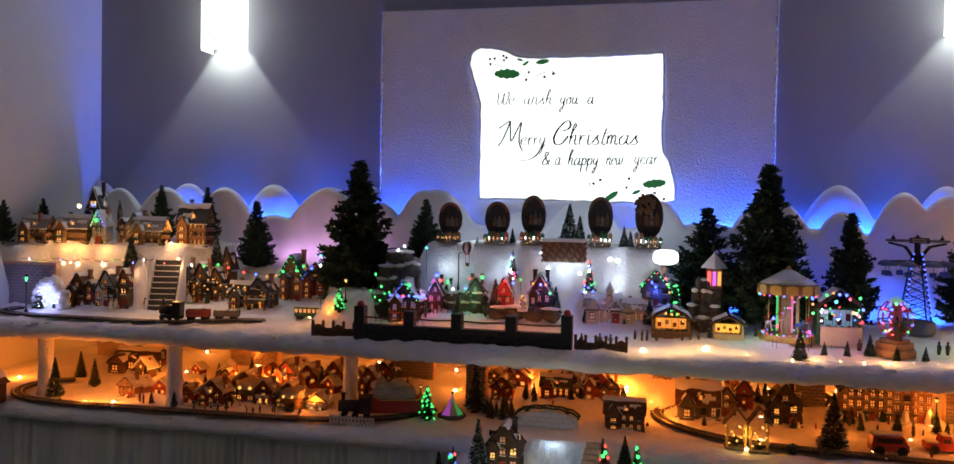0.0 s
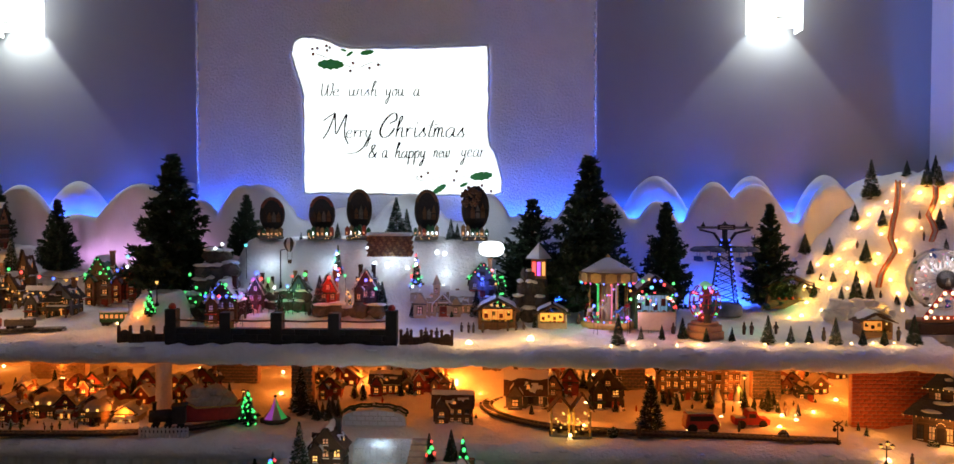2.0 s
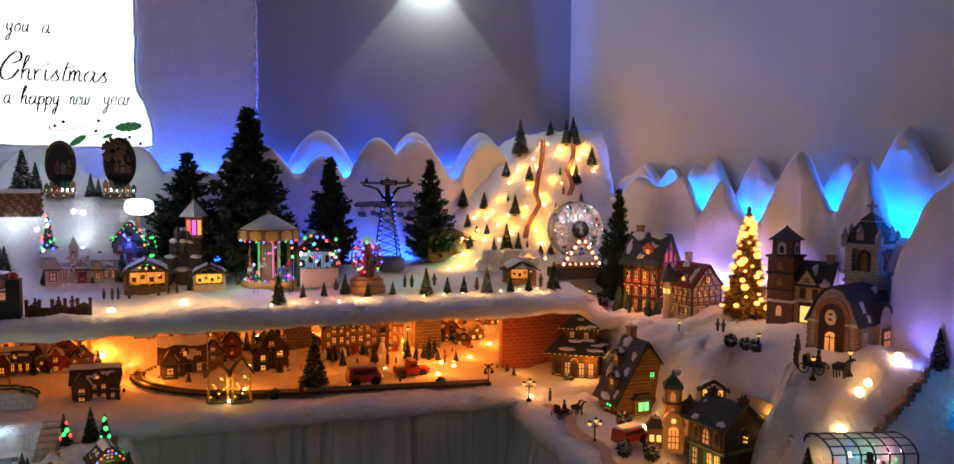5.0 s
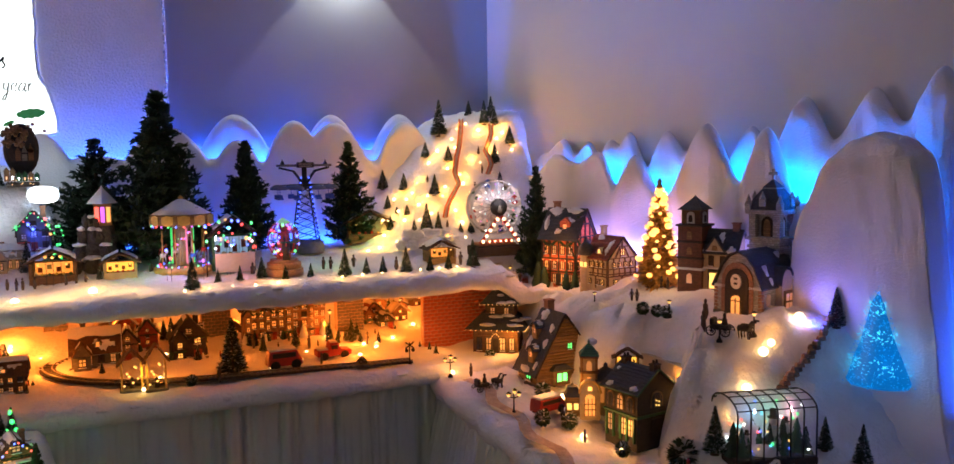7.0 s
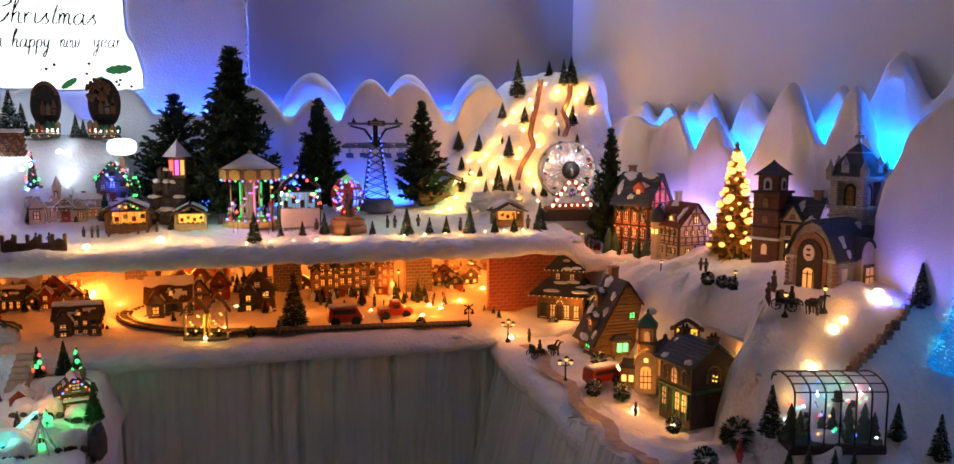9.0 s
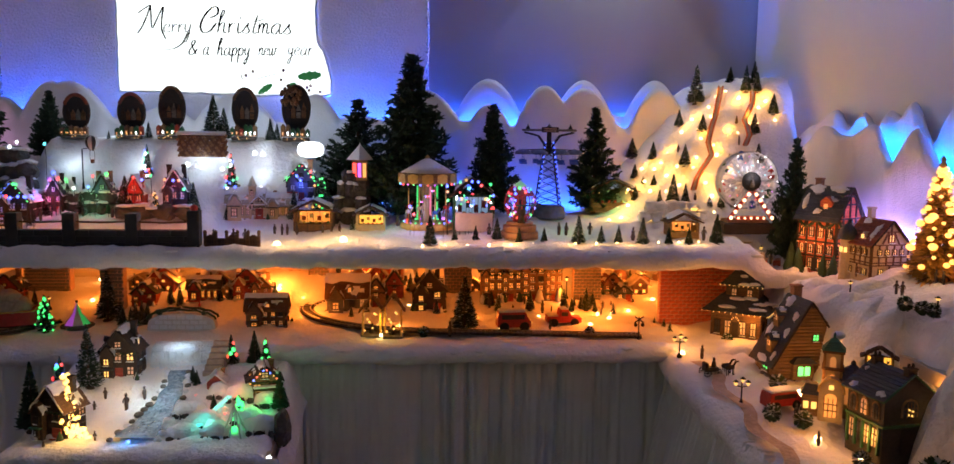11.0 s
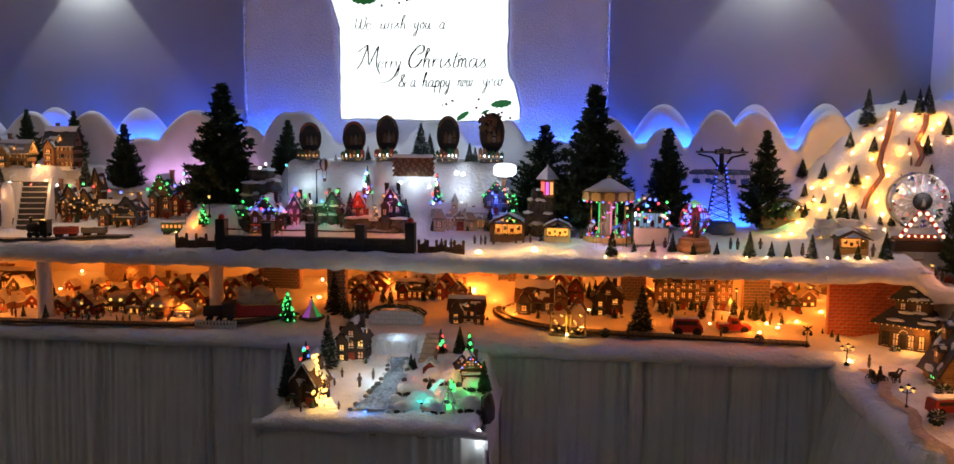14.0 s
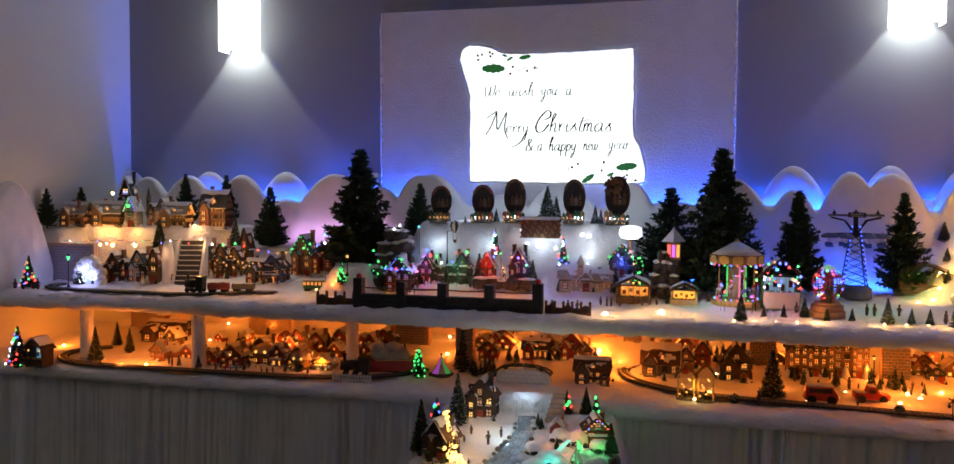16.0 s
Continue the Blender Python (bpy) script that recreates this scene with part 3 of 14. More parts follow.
# pen strokes of the script: baseline 0, small letters 1 high
PEN = {
    "a": (1.0, [[(0.75, 0.85), (0.45, 1.0), (0.1, 0.6), (0.15, 0.1), (0.45, 0.0), (0.7, 0.5), (0.75, 0.95), (0.72, 0.3), (0.85, 0.0), (1.0, 0.12)]]),
    "e": (0.8, [[(0.05, 0.45), (0.5, 0.6), (0.6, 0.85), (0.4, 1.0), (0.1, 0.7), (0.1, 0.25), (0.35, 0.0), (0.75, 0.2)]]),
    "i": (0.5, [[(0.2, 1.0), (0.2, 0.3), (0.3, 0.0), (0.5, 0.15)], [(0.27, 1.4), (0.30, 1.52)]]),
    "s": (0.75, [[(0.05, 0.12), (0.3, 0.6), (0.5, 0.98), (0.46, 0.62), (0.65, 0.25), (0.45, 0.0), (0.1, 0.08)]]),
    "h": (0.9, [[(0.1, 0.7), (0.3, 1.4), (0.48, 1.95), (0.36, 2.15), (0.22, 1.6), (0.15, 0.0)], [(0.15, 0.5), (0.4, 0.95), (0.6, 0.9), (0.6, 0.3), (0.7, 0.0), (0.9, 0.12)]]),
    "w": (1.25, [[(0.05, 1.0), (0.1, 0.2), (0.3, 0.0), (0.5, 0.3), (0.55, 1.0), (0.6, 0.2), (0.8, 0.0), (1.0, 0.4), (1.05, 1.0), (1.2, 0.9)]]),
    "y": (0.85, [[(0.1, 1.0), (0.12, 0.4), (0.3, 0.1), (0.55, 0.4), (0.62, 1.0), (0.55, -0.3), (0.4, -1.0), (0.2, -1.05), (0.25, -0.6), (0.75, 0.05)]]),
    "o": (0.8, [[(0.45, 1.0), (0.1, 0.6), (0.2, 0.05), (0.55, 0.1), (0.65, 0.6), (0.45, 1.0), (0.7, 0.9)]]),
    "u": (0.95, [[(0.1, 1.0), (0.12, 0.25), (0.3, 0.0), (0.55, 0.35), (0.62, 1.0), (0.62, 0.25), (0.75, 0.0), (0.95, 0.15)]]),
    "r": (0.65, [[(0.1, 1.0), (0.15, 0.0)], [(0.15, 0.55), (0.35, 0.95), (0.6, 0.85)]]),
    "n": (0.9, [[(0.1, 1.0), (0.13, 0.0)], [(0.13, 0.5), (0.4, 1.0), (0.6, 0.8), (0.6, 0.2), (0.75, 0.0), (0.9, 0.15)]]),
    "m": (1.05, [[(0.08, 1.0), (0.1, 0.0)], [(0.1, 0.5), (0.3, 1.0), (0.42, 0.8), (0.42, 0.0)], [(0.42, 0.5), (0.62, 1.0), (0.76, 0.8), (0.76, 0.2), (0.88, 0.0), (1.0, 0.15)]]),
    "p": (0.8, [[(0.1, 1.0), (0.13, -0.95)], [(0.13, 0.6), (0.4, 1.0), (0.65, 0.7), (0.6, 0.2), (0.35, 0.0), (0.14, 0.25)]]),
    "t": (0.55, [[(0.4, 1.75), (0.2, 0.3), (0.35, 0.0), (0.55, 0.15)], [(-0.05, 1.2), (0.35, 1.18), (0.95, 1.4)]]),
    "W": (1.35, [[(0.05, 1.8), (0.15, 0.3), (0.4, 0.0), (0.65, 0.6), (0.72, 1.7), (0.75, 0.3), (1.0, 0.0), (1.25, 0.7), (1.25, 1.8), (1.1, 1.7)]]),
    "M": (1.5, [[(-0.12, 1.6), (0.12, 1.95), (0.5, 2.45)], [(0.5, 2.45), (0.40, 1.5), (0.22, 0.4), (0.0, -0.3)], [(0.5, 2.45), (0.60, 1.4), (0.74, 0.25), (0.95, 1.2), (1.18, 2.3), (1.18, 1.2), (1.26, 0.1), (1.55, -0.8)]]),
    "C": (1.0, [[(0.55, 1.35), (0.95, 1.7), (0.9, 2.3), (0.6, 2.3), (0.2, 1.5), (0.05, 0.6), (0.25, 0.0), (0.65, 0.15), (0.95, 0.9)]]),
    "&": (1.1, [[(0.95, 0.0), (0.35, 1.0), (0.25, 1.5), (0.5, 1.75), (0.6, 1.4), (0.15, 0.6), (0.1, 0.15), (0.4, 0.0), (0.75, 0.3), (0.95, 0.75)]]),
}


def pen_stroke(bm, points, nib):
    """A flat ink stroke, broad on its way down and thin on its way across."""
    left, right, n = [], [], len(points)
    for i, p in enumerate(points):
        d = points[min(i + 1, n - 1)] - points[max(i - 1, 0)]
        d = d.normalized() if d.length > 1e-9 else Vector((1, 0))
        half = nib * (0.30 + 0.70 * abs(d.y)) * (0.55 if i in (0, n - 1) else 1.0)
        left.append(bm.verts.new((p.x - d.y * half, -0.0052, p.y + d.x * half)))
        right.append(bm.verts.new((p.x + d.y * half, -0.0052, p.y - d.x * half)))
    for k in range(n - 1):
        bm.faces.new((left[k], left[k + 1], right[k + 1], right[k]))


def lettering(word, x0, x1, base, high, nib, lean=0.16):
    """One handwritten word that runs from x0 to x1 on a base line."""
    wide = sum(PEN[c][0] for c in word)
    at, size = 0.0, (x1 - x0) / wide
    bm = bmesh.new()
    for c in word:
        step_on, strokes = PEN[c]
        for points in strokes:
            pen_stroke(bm, smooth_line([(x0 + (at + px) * size + (pz * high) * lean, base + pz * high) for px, pz in points], 5), nib)
        at += step_on
    part("word", bm, "ink", sign)


for word, x0, x1, base, high, nib in (("We", -0.218, -0.160, 0.064, 0.021, 0.0016), ("wish", -0.133, -0.046, 0.064, 0.021, 0.0016), ("you", -0.023, 0.034, 0.064, 0.021, 0.0017), ("a", 0.060, 0.080, 0.064, 0.021, 0.0017),
                                      ("M", -0.210, -0.132, -0.056, 0.029, 0.0023), ("erry", -0.142, -0.062, -0.060, 0.024, 0.0017), ("C", -0.043, 0.004, -0.058, 0.030, 0.0031), ("hristmas", 0.004, 0.214, -0.058, 0.029, 0.0022),
                                      ("&", -0.074, -0.047, -0.120, 0.023, 0.0023), ("a", -0.034, -0.016, -0.120, 0.023, 0.0017), ("happy", 0.004, 0.098, -0.120, 0.022, 0.0020), ("new", 0.120, 0.170, -0.118, 0.021, 0.0017), ("year", 0.202, 0.272, -0.116, 0.022, 0.0016)):
    lettering(word, x0, x1, base, high, nib)
bm = bmesh.new()
pen_stroke(bm, smooth_line([(-0.072, -0.058), (-0.088, -0.088), (-0.112, -0.104), (-0.142, -0.107)], 6), 0.0026)
part("flourish", bm, "ink", sign)

# holly sprigs: stem line, leaves (place, half length, tilt) and berries
for stem, leaves, berries in (
    ([(-0.232, 0.191), (-0.202, 0.18), (-0.173, 0.169), (-0.143, 0.156), (-0.106, 0.147), (-0.079, 0.158), (-0.051, 0.165), (-0.033, 0.152)], [(-0.186, 0.158, 0.04, -0.03), (-0.077, 0.193, 0.021, 0.15), (-0.147, 0.2, 0.01, -0.3), (-0.129, 0.189, 0.012, 0.6)], [(-0.241, 0.204), (-0.226, 0.206), (-0.239, 0.189), (-0.199, 0.213), (-0.197, 0.2), (-0.189, 0.208), (-0.119, 0.162), (-0.127, 0.139), (-0.07, 0.147), (-0.044, 0.156)]),
    ([(0.074, -0.172), (0.074, -0.183), (0.1, -0.188), (0.133, -0.179), (0.17, -0.17), (0.197, -0.172), (0.229, -0.177), (0.253, -0.175)], [(0.264, -0.173, 0.034, 0.12), (0.139, -0.212, 0.024, 0.6), (0.212, -0.199, 0.014, 0.4), (0.227, -0.218, 0.01, 1.0)], [(0.085, -0.175), (0.105, -0.164), (0.19, -0.159), (0.183, -0.186), (0.256, -0.206), (0.266, -0.201), (0.262, -0.214), (0.293, -0.218)]),
):
    bm = bmesh.new()
    pen_stroke(bm, smooth_line(stem, 5), 0.0015)
    part("holly_stem", bm, "ink", sign)
    for lx, lz, size, turn in leaves:
        bm = bmesh.new()
        pts = []
        for k in range(24):
            a = 2 * math.pi * k / 24
            r = 1.0 if k % 12 == 0 else (1.0 if k % 2 == 0 else 0.72)
            qx, qz = size * math.cos(a), 0.42 * size * r * math.sin(a)
            pts.append((lx + qx * math.cos(turn) - qz * math.sin(turn), lz + qx * math.sin(turn) + qz * math.cos(turn)))
        prism(bm, pts, -0.0058, -0.0045)
        part("holly_leaf", bm, "holly", sign, "dark green holly leaf")
    for bx, bz in berries:
        bm = bmesh.new()
        ball(bm, bx, -0.0045, bz, 0.0046, 8)
        part("holly_berry", bm, "berry", sign)

# ---- wall lamps ----
for lx, wide in ((-0.985, 0.78), (1.262, 0.87)):
    fixture = thing("wall_lamp", pose(lx, 2.728, 1.865), "glowing white up-and-down wall lamp", "wall lamp", "wall lamps")
    bm = bmesh.new()
    prism(bm, [(-0.0825, 0.036), (-0.0825, -0.03), (-0.070, -0.051), (0.070, -0.051), (0.0825, -0.03), (0.0825, 0.036), (0.0795, 0.036), (0.0795, -0.029), (0.068, -0.048), (-0.068, -0.048), (-0.0795, -0.029), (-0.0795, 0.036)], 0.0, 0.21)
    bmesh.ops.transform(bm, matrix=Matrix(((1, 0, 0, 0), (0, 0, 1, 0), (0, 1, 0, 0), (0, 0, 0, 1))), verts=bm.verts)
    bmesh.ops.scale(bm, vec=(wide, 1, 1), verts=bm.verts)
    part("shade", bm, "g_lamp", fixture, "brightly lit white glass shade")
    bm = bmesh.new()
    box(bm, 0, 0.046, 0.075, 0.10, 0.010, 0.06, bevel=0.002)
    part("mounting_plate", bm, "steel", fixture)
    bm = bmesh.new()
    box(bm, 0, -0.052, 0.028, 0.022, 0.004, 0.003)
    part("slot", bm, "ink", fixture)


# ---- cut-out mountains ----
def ridge(peaks, base):
    def height(s):
        return max([base + 0.012 * math.sin(s * 31)] + [base + (z - base) * math.cos(math.pi / 2 * min(1.0, abs(s - c) / w)) ** 0.85 for c, z, w in peaks])
    return height


def skyline(points, eased=True):
    """A ridge line through peaks and valleys given as (place, height)."""
    points = sorted(points)

    def height(s):
        s = min(max(s, points[0][0]), points[-1][0])
        for (a, za), (b, zb) in zip(points, points[1:]):
            if s <= b:
                t = (s - a) / (b - a)
                t = t * t * (3 - 2 * t) if eased else t
                return za + (zb - za) * t + 0.003 * noise.noise(Vector((s * 45, 3.0, za)))
        return points[-1][1]
    return height


def foam_range(name, s0, s1, height, at, foot, label, depth=0.018, pinch=0.0):
    """An upright foam sheet with a rounded, carved top; at(s, off) gives its plan line."""
    bm = bmesh.new()
    cols = []
    for s in spread(s0, s1, 0.008):
        top = height(s)
        ring = []
        face = []
        for k in range(15):
            z = foot + (top - 0.016 - foot) * k / 14
            face.append((0.012 * noise.noise(Vector((s * 9, z * 9, 2.0))) + 0.005 * noise.noise(Vector((s * 30, z * 26, 5.0))) - 0.004 * k / 14 - pinch * (0.010 * (top - foot - 0.3) * math.sin(math.pi * k / 14) + 0.006 * (k / 14) ** 3 * noise.noise(Vector((s * 55, z * 7, 8.0)))), z))
        for off, z in face + [(0.0, top - 0.009), (0.005, top - 0.003), (depth * 0.6, top), (depth, top - 0.006), (depth, foot)]:
            x, y = at(s, off)
            ring.append(bm.verts.new((x, y, z)))
        cols.append(ring)
    for a, b in zip(cols, cols[1:]):
        for k in range(len(a) - 1):
            bm.faces.new((a[k], b[k], b[k + 1], a[k + 1]))
    bm.faces.new(cols[0]), bm.faces.new(cols[-1][::-1])
    return solid(name, bm, "foam", label, "mountain backdrop", smooth=True)


front_ridge = ridge([(-1.354, 1.410, 0.10), (-1.181, 1.415, 0.11), (-0.963, 1.417, 0.11), (-0.787, 1.331, 0.06), (-0.594, 1.422, 0.14), (-0.42, 1.375, 0.07),
                     (-0.285, 1.418, 0.09), (-0.24, 1.420, 0.12), (0.016, 1.353, 0.08), (0.21, 1.395, 0.11), (0.436, 1.395, 0.07), (0.56, 1.335, 0.09), (0.74, 1.412, 0.11),
                     (0.927, 1.375, 0.06), (1.087, 1.430, 0.085), (1.204, 1.424, 0.10), (1.424, 1.430, 0.09), (1.56, 1.40, 0.12)], 1.313)
foam_range("mountain_range", -1.50, 1.73, front_ridge, lambda s, off: (s, 2.693 + off), 1.03, "row of rounded white foam mountains with snowy faces")
for a, b, tops in ((-1.484, -0.455, [(-1.47, 1.434, 0.10), (-1.13, 1.430, 0.11), (-0.816, 1.430, 0.11), (-0.47, 1.427, 0.08)]),
                   (0.765, 1.734, [(0.929, 1.449, 0.11), (1.21, 1.450, 0.10), (1.424, 1.453, 0.10), (1.627, 1.450, 0.11)])):
    foam_range("far_mountain_range", a, b, ridge([(c, z, w * 0.88) for c, z, w in tops], 1.345), lambda s, off: (s, 2.75 + off), 1.03, "second row of foam mountains glowing blue from hidden light strips")


def along_right(gap):
    return lambda s, off: (right_wall_x(s) - gap + off, s)


BACK_ROW = skyline([(2.52, 1.30), (2.461, 1.325), (2.381, 1.366), (2.325, 1.322), (2.28, 1.358), (2.237, 1.318), (2.191, 1.360), (2.16, 1.345), (2.127, 1.378), (2.063, 1.285), (1.998, 1.377), (1.94, 1.325),
                     (1.878, 1.352), (1.825, 1.30), (1.752, 1.380), (1.705, 1.325), (1.622, 1.438), (1.556, 1.345), (1.472, 1.443), (1.414, 1.374), (1.345, 1.476), (1.31, 1.44)])
FRONT_ROW = skyline([(2.52, 1.25), (2.432, 1.270), (2.347, 1.324), (2.259, 1.298), (2.181, 1.328), (2.114, 1.240), (2.051, 1.317), (1.954, 1.215), (1.827, 1.388), (1.736, 1.258), (1.672, 1.375), (1.590, 1.215), (1.48, 1.20)])
HUMP = skyline([(1.60, 0.86), (1.56, 1.00), (1.521, 1.205), (1.471, 1.306), (1.424, 1.342), (1.379, 1.356), (1.336, 1.346), (1.303, 1.316), (1.288, 1.262), (1.272, 1.110), (1.250, 0.93), (1.215, 0.76)], False)
foam_range("side_mountain_range", 1.315, 2.50, BACK_ROW, along_right(0.035), 0.9, "side wall row of foam mountains with a blue glow behind", pinch=1.0)
foam_range("side_mountain_range", 1.49, 2.50, FRONT_ROW, along_right(0.085), 0.9, "lower row of white foam mountains before the side wall", pinch=1.0)
foam_range("mountain_hump", 1.22, 1.595, HUMP, along_right(0.155), 0.72, "single tall rounded white foam mountain", 0.05, pinch=0.5)
foam_range("mountain_hump", 2.03, 2.36, ridge([(2.20, 1.387, 0.165)], 0.93), lambda s, off: (left_wall_x(s) + 0.12 - off, s), 1.0, "single tall rounded white foam mountain", 0.04)


# ---- shelves, tables and their snow ----
slab("upper_shelf", [(left_wall_x(2.16), 2.16), (1.53, 2.16), (1.53, 2.35), (1.74, 2.35), (1.734, 2.779), (-1.484, 2.779)], 1.0, 1.026, "board", "raised board along the back wall under the snow")
slab("back_table", [(left_wall_x(2.12), 2.12), (1.32, 2.12), (1.86, 2.12), (1.734, 2.779), (-1.484, 2.779)], 0.77, 0.80, "board", "long table top under the snow")
slab("side_table", [(1.33, 1.0), (2.09, 1.0), (1.865, 2.118), (1.33, 2.118)], 0.69, 0.71, "board", "side table top under the snow")
slab("terrace_board", [(1.60, 1.50), (1.99, 1.50), (1.83, 2.34), (1.60, 2.34)], 0.88, 0.905, "board", "raised board of the side terrace under the snow")


def blanket(name, us, rows, label, bank=9.0):
    """Snow batting: rows of functions of u that give points, joined into one soft sheet."""
    verts, nu = [], len(us)
    for row in rows:
        for u in us:
            p = Vector(row(u))
            if bank > 5:
                n = noise.noise(p * 14) * 0.007 + noise.noise(p * 38) * 0.006 + noise.noise(p * 95) * 0.003
            else:
                puff = 0.45 + 1.2 * max(0.0, 1 - abs(p.x - bank) / 0.11)
                n = puff * (0.050 * abs(noise.noise(p * 9)) + 0.040 * abs(noise.noise(p * 21 + Vector((4, 0, 0)))) + 0.016 * abs(noise.noise(p * 44)) - 0.032) + noise.noise(p * 70) * 0.002
            verts.append((p.x + n * 0.6, p.y - n * 0.6, p.z + n))
    faces = [(j * nu + i, j * nu + i + 1, (j + 1) * nu + i + 1, (j + 1) * nu + i) for j in range(len(rows) - 1) for i in range(nu - 1)]
    me = bpy.data.meshes.new(name)
    me.from_pydata(verts, [], faces)
    me.materials.append(M["snow"])
    for p in me.polygons:
        p.use_smooth = True
    return tagged(new(name, me), label, "snow", "", "structure")


def shelf_height(x, y):
    z = upper_ground(x, y)
    drop = step((x - 1.50) / 0.06) * step((2.37 - y) / 0.05)
    return z + (0.975 - z) * drop


def lip(y, z):
    return lambda x: (x, y + 0.008 * noise.noise(Vector((x * 5, 0, z))), z - 0.045 * step((x - 1.47) / 0.05))


rows = [lip(2.20, 0.993), lip(2.15, 0.991), lip(2.125, 0.993), lip(2.113, 1.003), lip(2.112, 1.018), lip(2.122, 1.030)]
rows += [(lambda y: lambda x: (x, y, shelf_height(x, y)))(y) for y in spread(2.14, 2.775, 0.0115)]
blanket("snow_shelf", spread(-1.62, 1.735, 0.0115), rows, "thick white batting snow over the raised shelf with hills and a ski slope")


def table_lip(y, z):
    return lambda x: (x, y + 0.015 * noise.noise(Vector((x * 4, 1, z))), z)


rows = [table_lip(2.105, 0.787), table_lip(2.08, 0.788), table_lip(2.063, 0.795), table_lip(2.057, 0.808), table_lip(2.066, 0.822)]
rows += [(lambda y: lambda x: (x, y, lower_ground(x, y)))(y) for y in spread(2.085, 2.77, 0.016)]
blanket("snow_table", spread(-1.66, 1.72, 0.016), rows, "white batting snow over the lower table, lit amber")


def side_edge(y):
    return 1.262 + 0.05 * step((1.95 - y) / 0.5)


def side_lip(dx, dz):
    return lambda y: (side_edge(y) + dx + 0.012 * noise.noise(Vector((y * 6, 2, dz))), y, right_ground(1.3, y) + dz)


rows = [side_lip(0.05, -0.075), side_lip(0.025, -0.06), side_lip(0.004, -0.04), side_lip(0.0, -0.02), side_lip(0.012, -0.004)]
rows += [(lambda k: lambda y: (side_edge(y) + 0.02 + k * (right_wall_x(y) - side_edge(y) - 0.03), y, right_ground(side_edge(y) + 0.02 + k * (right_wall_x(y) - side_edge(y) - 0.03), y)))(k / 56) for k in range(57)]
blanket("snow_side", spread(1.0, 2.42, 0.0115)[::-1], rows, "white batting snow over the side table with a low street and a raised terrace", 1.575)

rows = []
for y, z in ((1.722, 0.706), (1.704, 0.709), (1.698, 0.717), (1.706, 0.729)):
    rows.append((lambda y, z: lambda x: (x, y + 0.012 * noise.noise(Vector((x * 9, 3, z))), z))(y, z))
rows += [(lambda y: lambda x: (x, y, small_ground(x, y) - 0.06 * step((0.005 - x) / 0.04) - 0.10 * step((x - 0.445) / 0.04)))(y) for y in spread(1.73, 2.10, 0.011)]
blanket("snow_small_table", spread(-0.03, 0.482, 0.011), rows, "lumpy white snow over the small front table")


def curtain(name, line, z0, z1, label, pleat=0.012, count=14.0, flare=0.02):
    """A hanging cloth with pleats that widen towards the hem; line(s, off) gives the plan."""
    bm = bmesh.new()
    zs = [z1 - (z1 - z0) * k / 14 for k in range(15)]
    cols = []
    for s in spread(0.0, 1.0, 0.0015):
        col = []
        for z in zs:
            k = (z1 - z) / (z1 - z0)
            wave = 1 - 2 * abs(noise.noise(Vector((s * count * 1.1, 0.35 * k, pleat * 90))))
            fine = 1 - 2 * abs(noise.noise(Vector((s * count * 3.1, 0.5 * k, 4.0))))
            off = pleat * ((0.35 + 0.9 * k) * 1.5 * wave + (1.0 - 0.45 * k) * 0.75 * fine - 1.2) + flare * k
            x, y = line(s, off)
            col.append(bm.verts.new((x, y, z)))
        cols.append(col)
    for a, b in zip(cols, cols[1:]):
        for k in range(14):
            bm.faces.new((a[k], a[k + 1], b[k + 1], b[k]))
    return solid(name, bm, "curtain", label, "curtain", smooth=True)


curtain("table_skirt", lambda s, off: (-1.62 + 2.93 * s, 2.088 - off), 0.01, 0.805, "long pleated white sheer table skirt", 0.024, 46)
curtain("table_skirt", lambda s, off: (1.315 - off - 0.03 * (1 - s), 2.10 - 1.1 * s), 0.01, 0.76, "pleated white sheer skirt of the side table", 0.026, 18, 0.17)
small = thing("small_table", pose(0.23, 1.90, 0), "small table under a white cloth before the display", "table")
bm = bmesh.new()
box(bm, 0, 0, 0.70, 0.46, 0.36, 0.02)
part("tabletop", bm, "board", small)
for sx in (-0.2, 0.2):
    for sy in (-0.15, 0.15):
        bm = bmesh.new()
        box(bm, sx, sy, 0, 0.03, 0.03, 0.70)
        part("leg", bm, "brown", small)
curtain("small_table_cloth", lambda s, off: ((-0.01 - off, 2.08 - 1.16 * s) if s < 0.31 else (-0.01 - off * 0.3 + (s - 0.31) / 0.38 * (0.49 + off * 0.6), 1.715 - off) if s < 0.69 else (0.472 + off * 0.5, 1.715 + (s - 0.69) * 1.16)), 0.01, 0.715, "smooth white cloth round the small table", 0.005, 12)
slab("backing_board", [(-1.484, 2.765), (1.734, 2.765), (1.734, 2.777), (-1.484, 2.777)], 0.80, 0.998, "backing", "pale board behind the lower village, lit amber")

# ---- kinds of things ----
CACHE = {}
ONE = Matrix.Identity(4)


def scaled(x, y, z, turn=0.0, s=1.0, sz=None):
    return pose(x, y, z, 0, 0, turn) @ Matrix.Diagonal((s, s, sz or s, 1))


def unscale(ob):
    return Matrix.Diagonal((1 / ob.scale.x, 1 / ob.scale.y, 1 / ob.scale.z, 1))


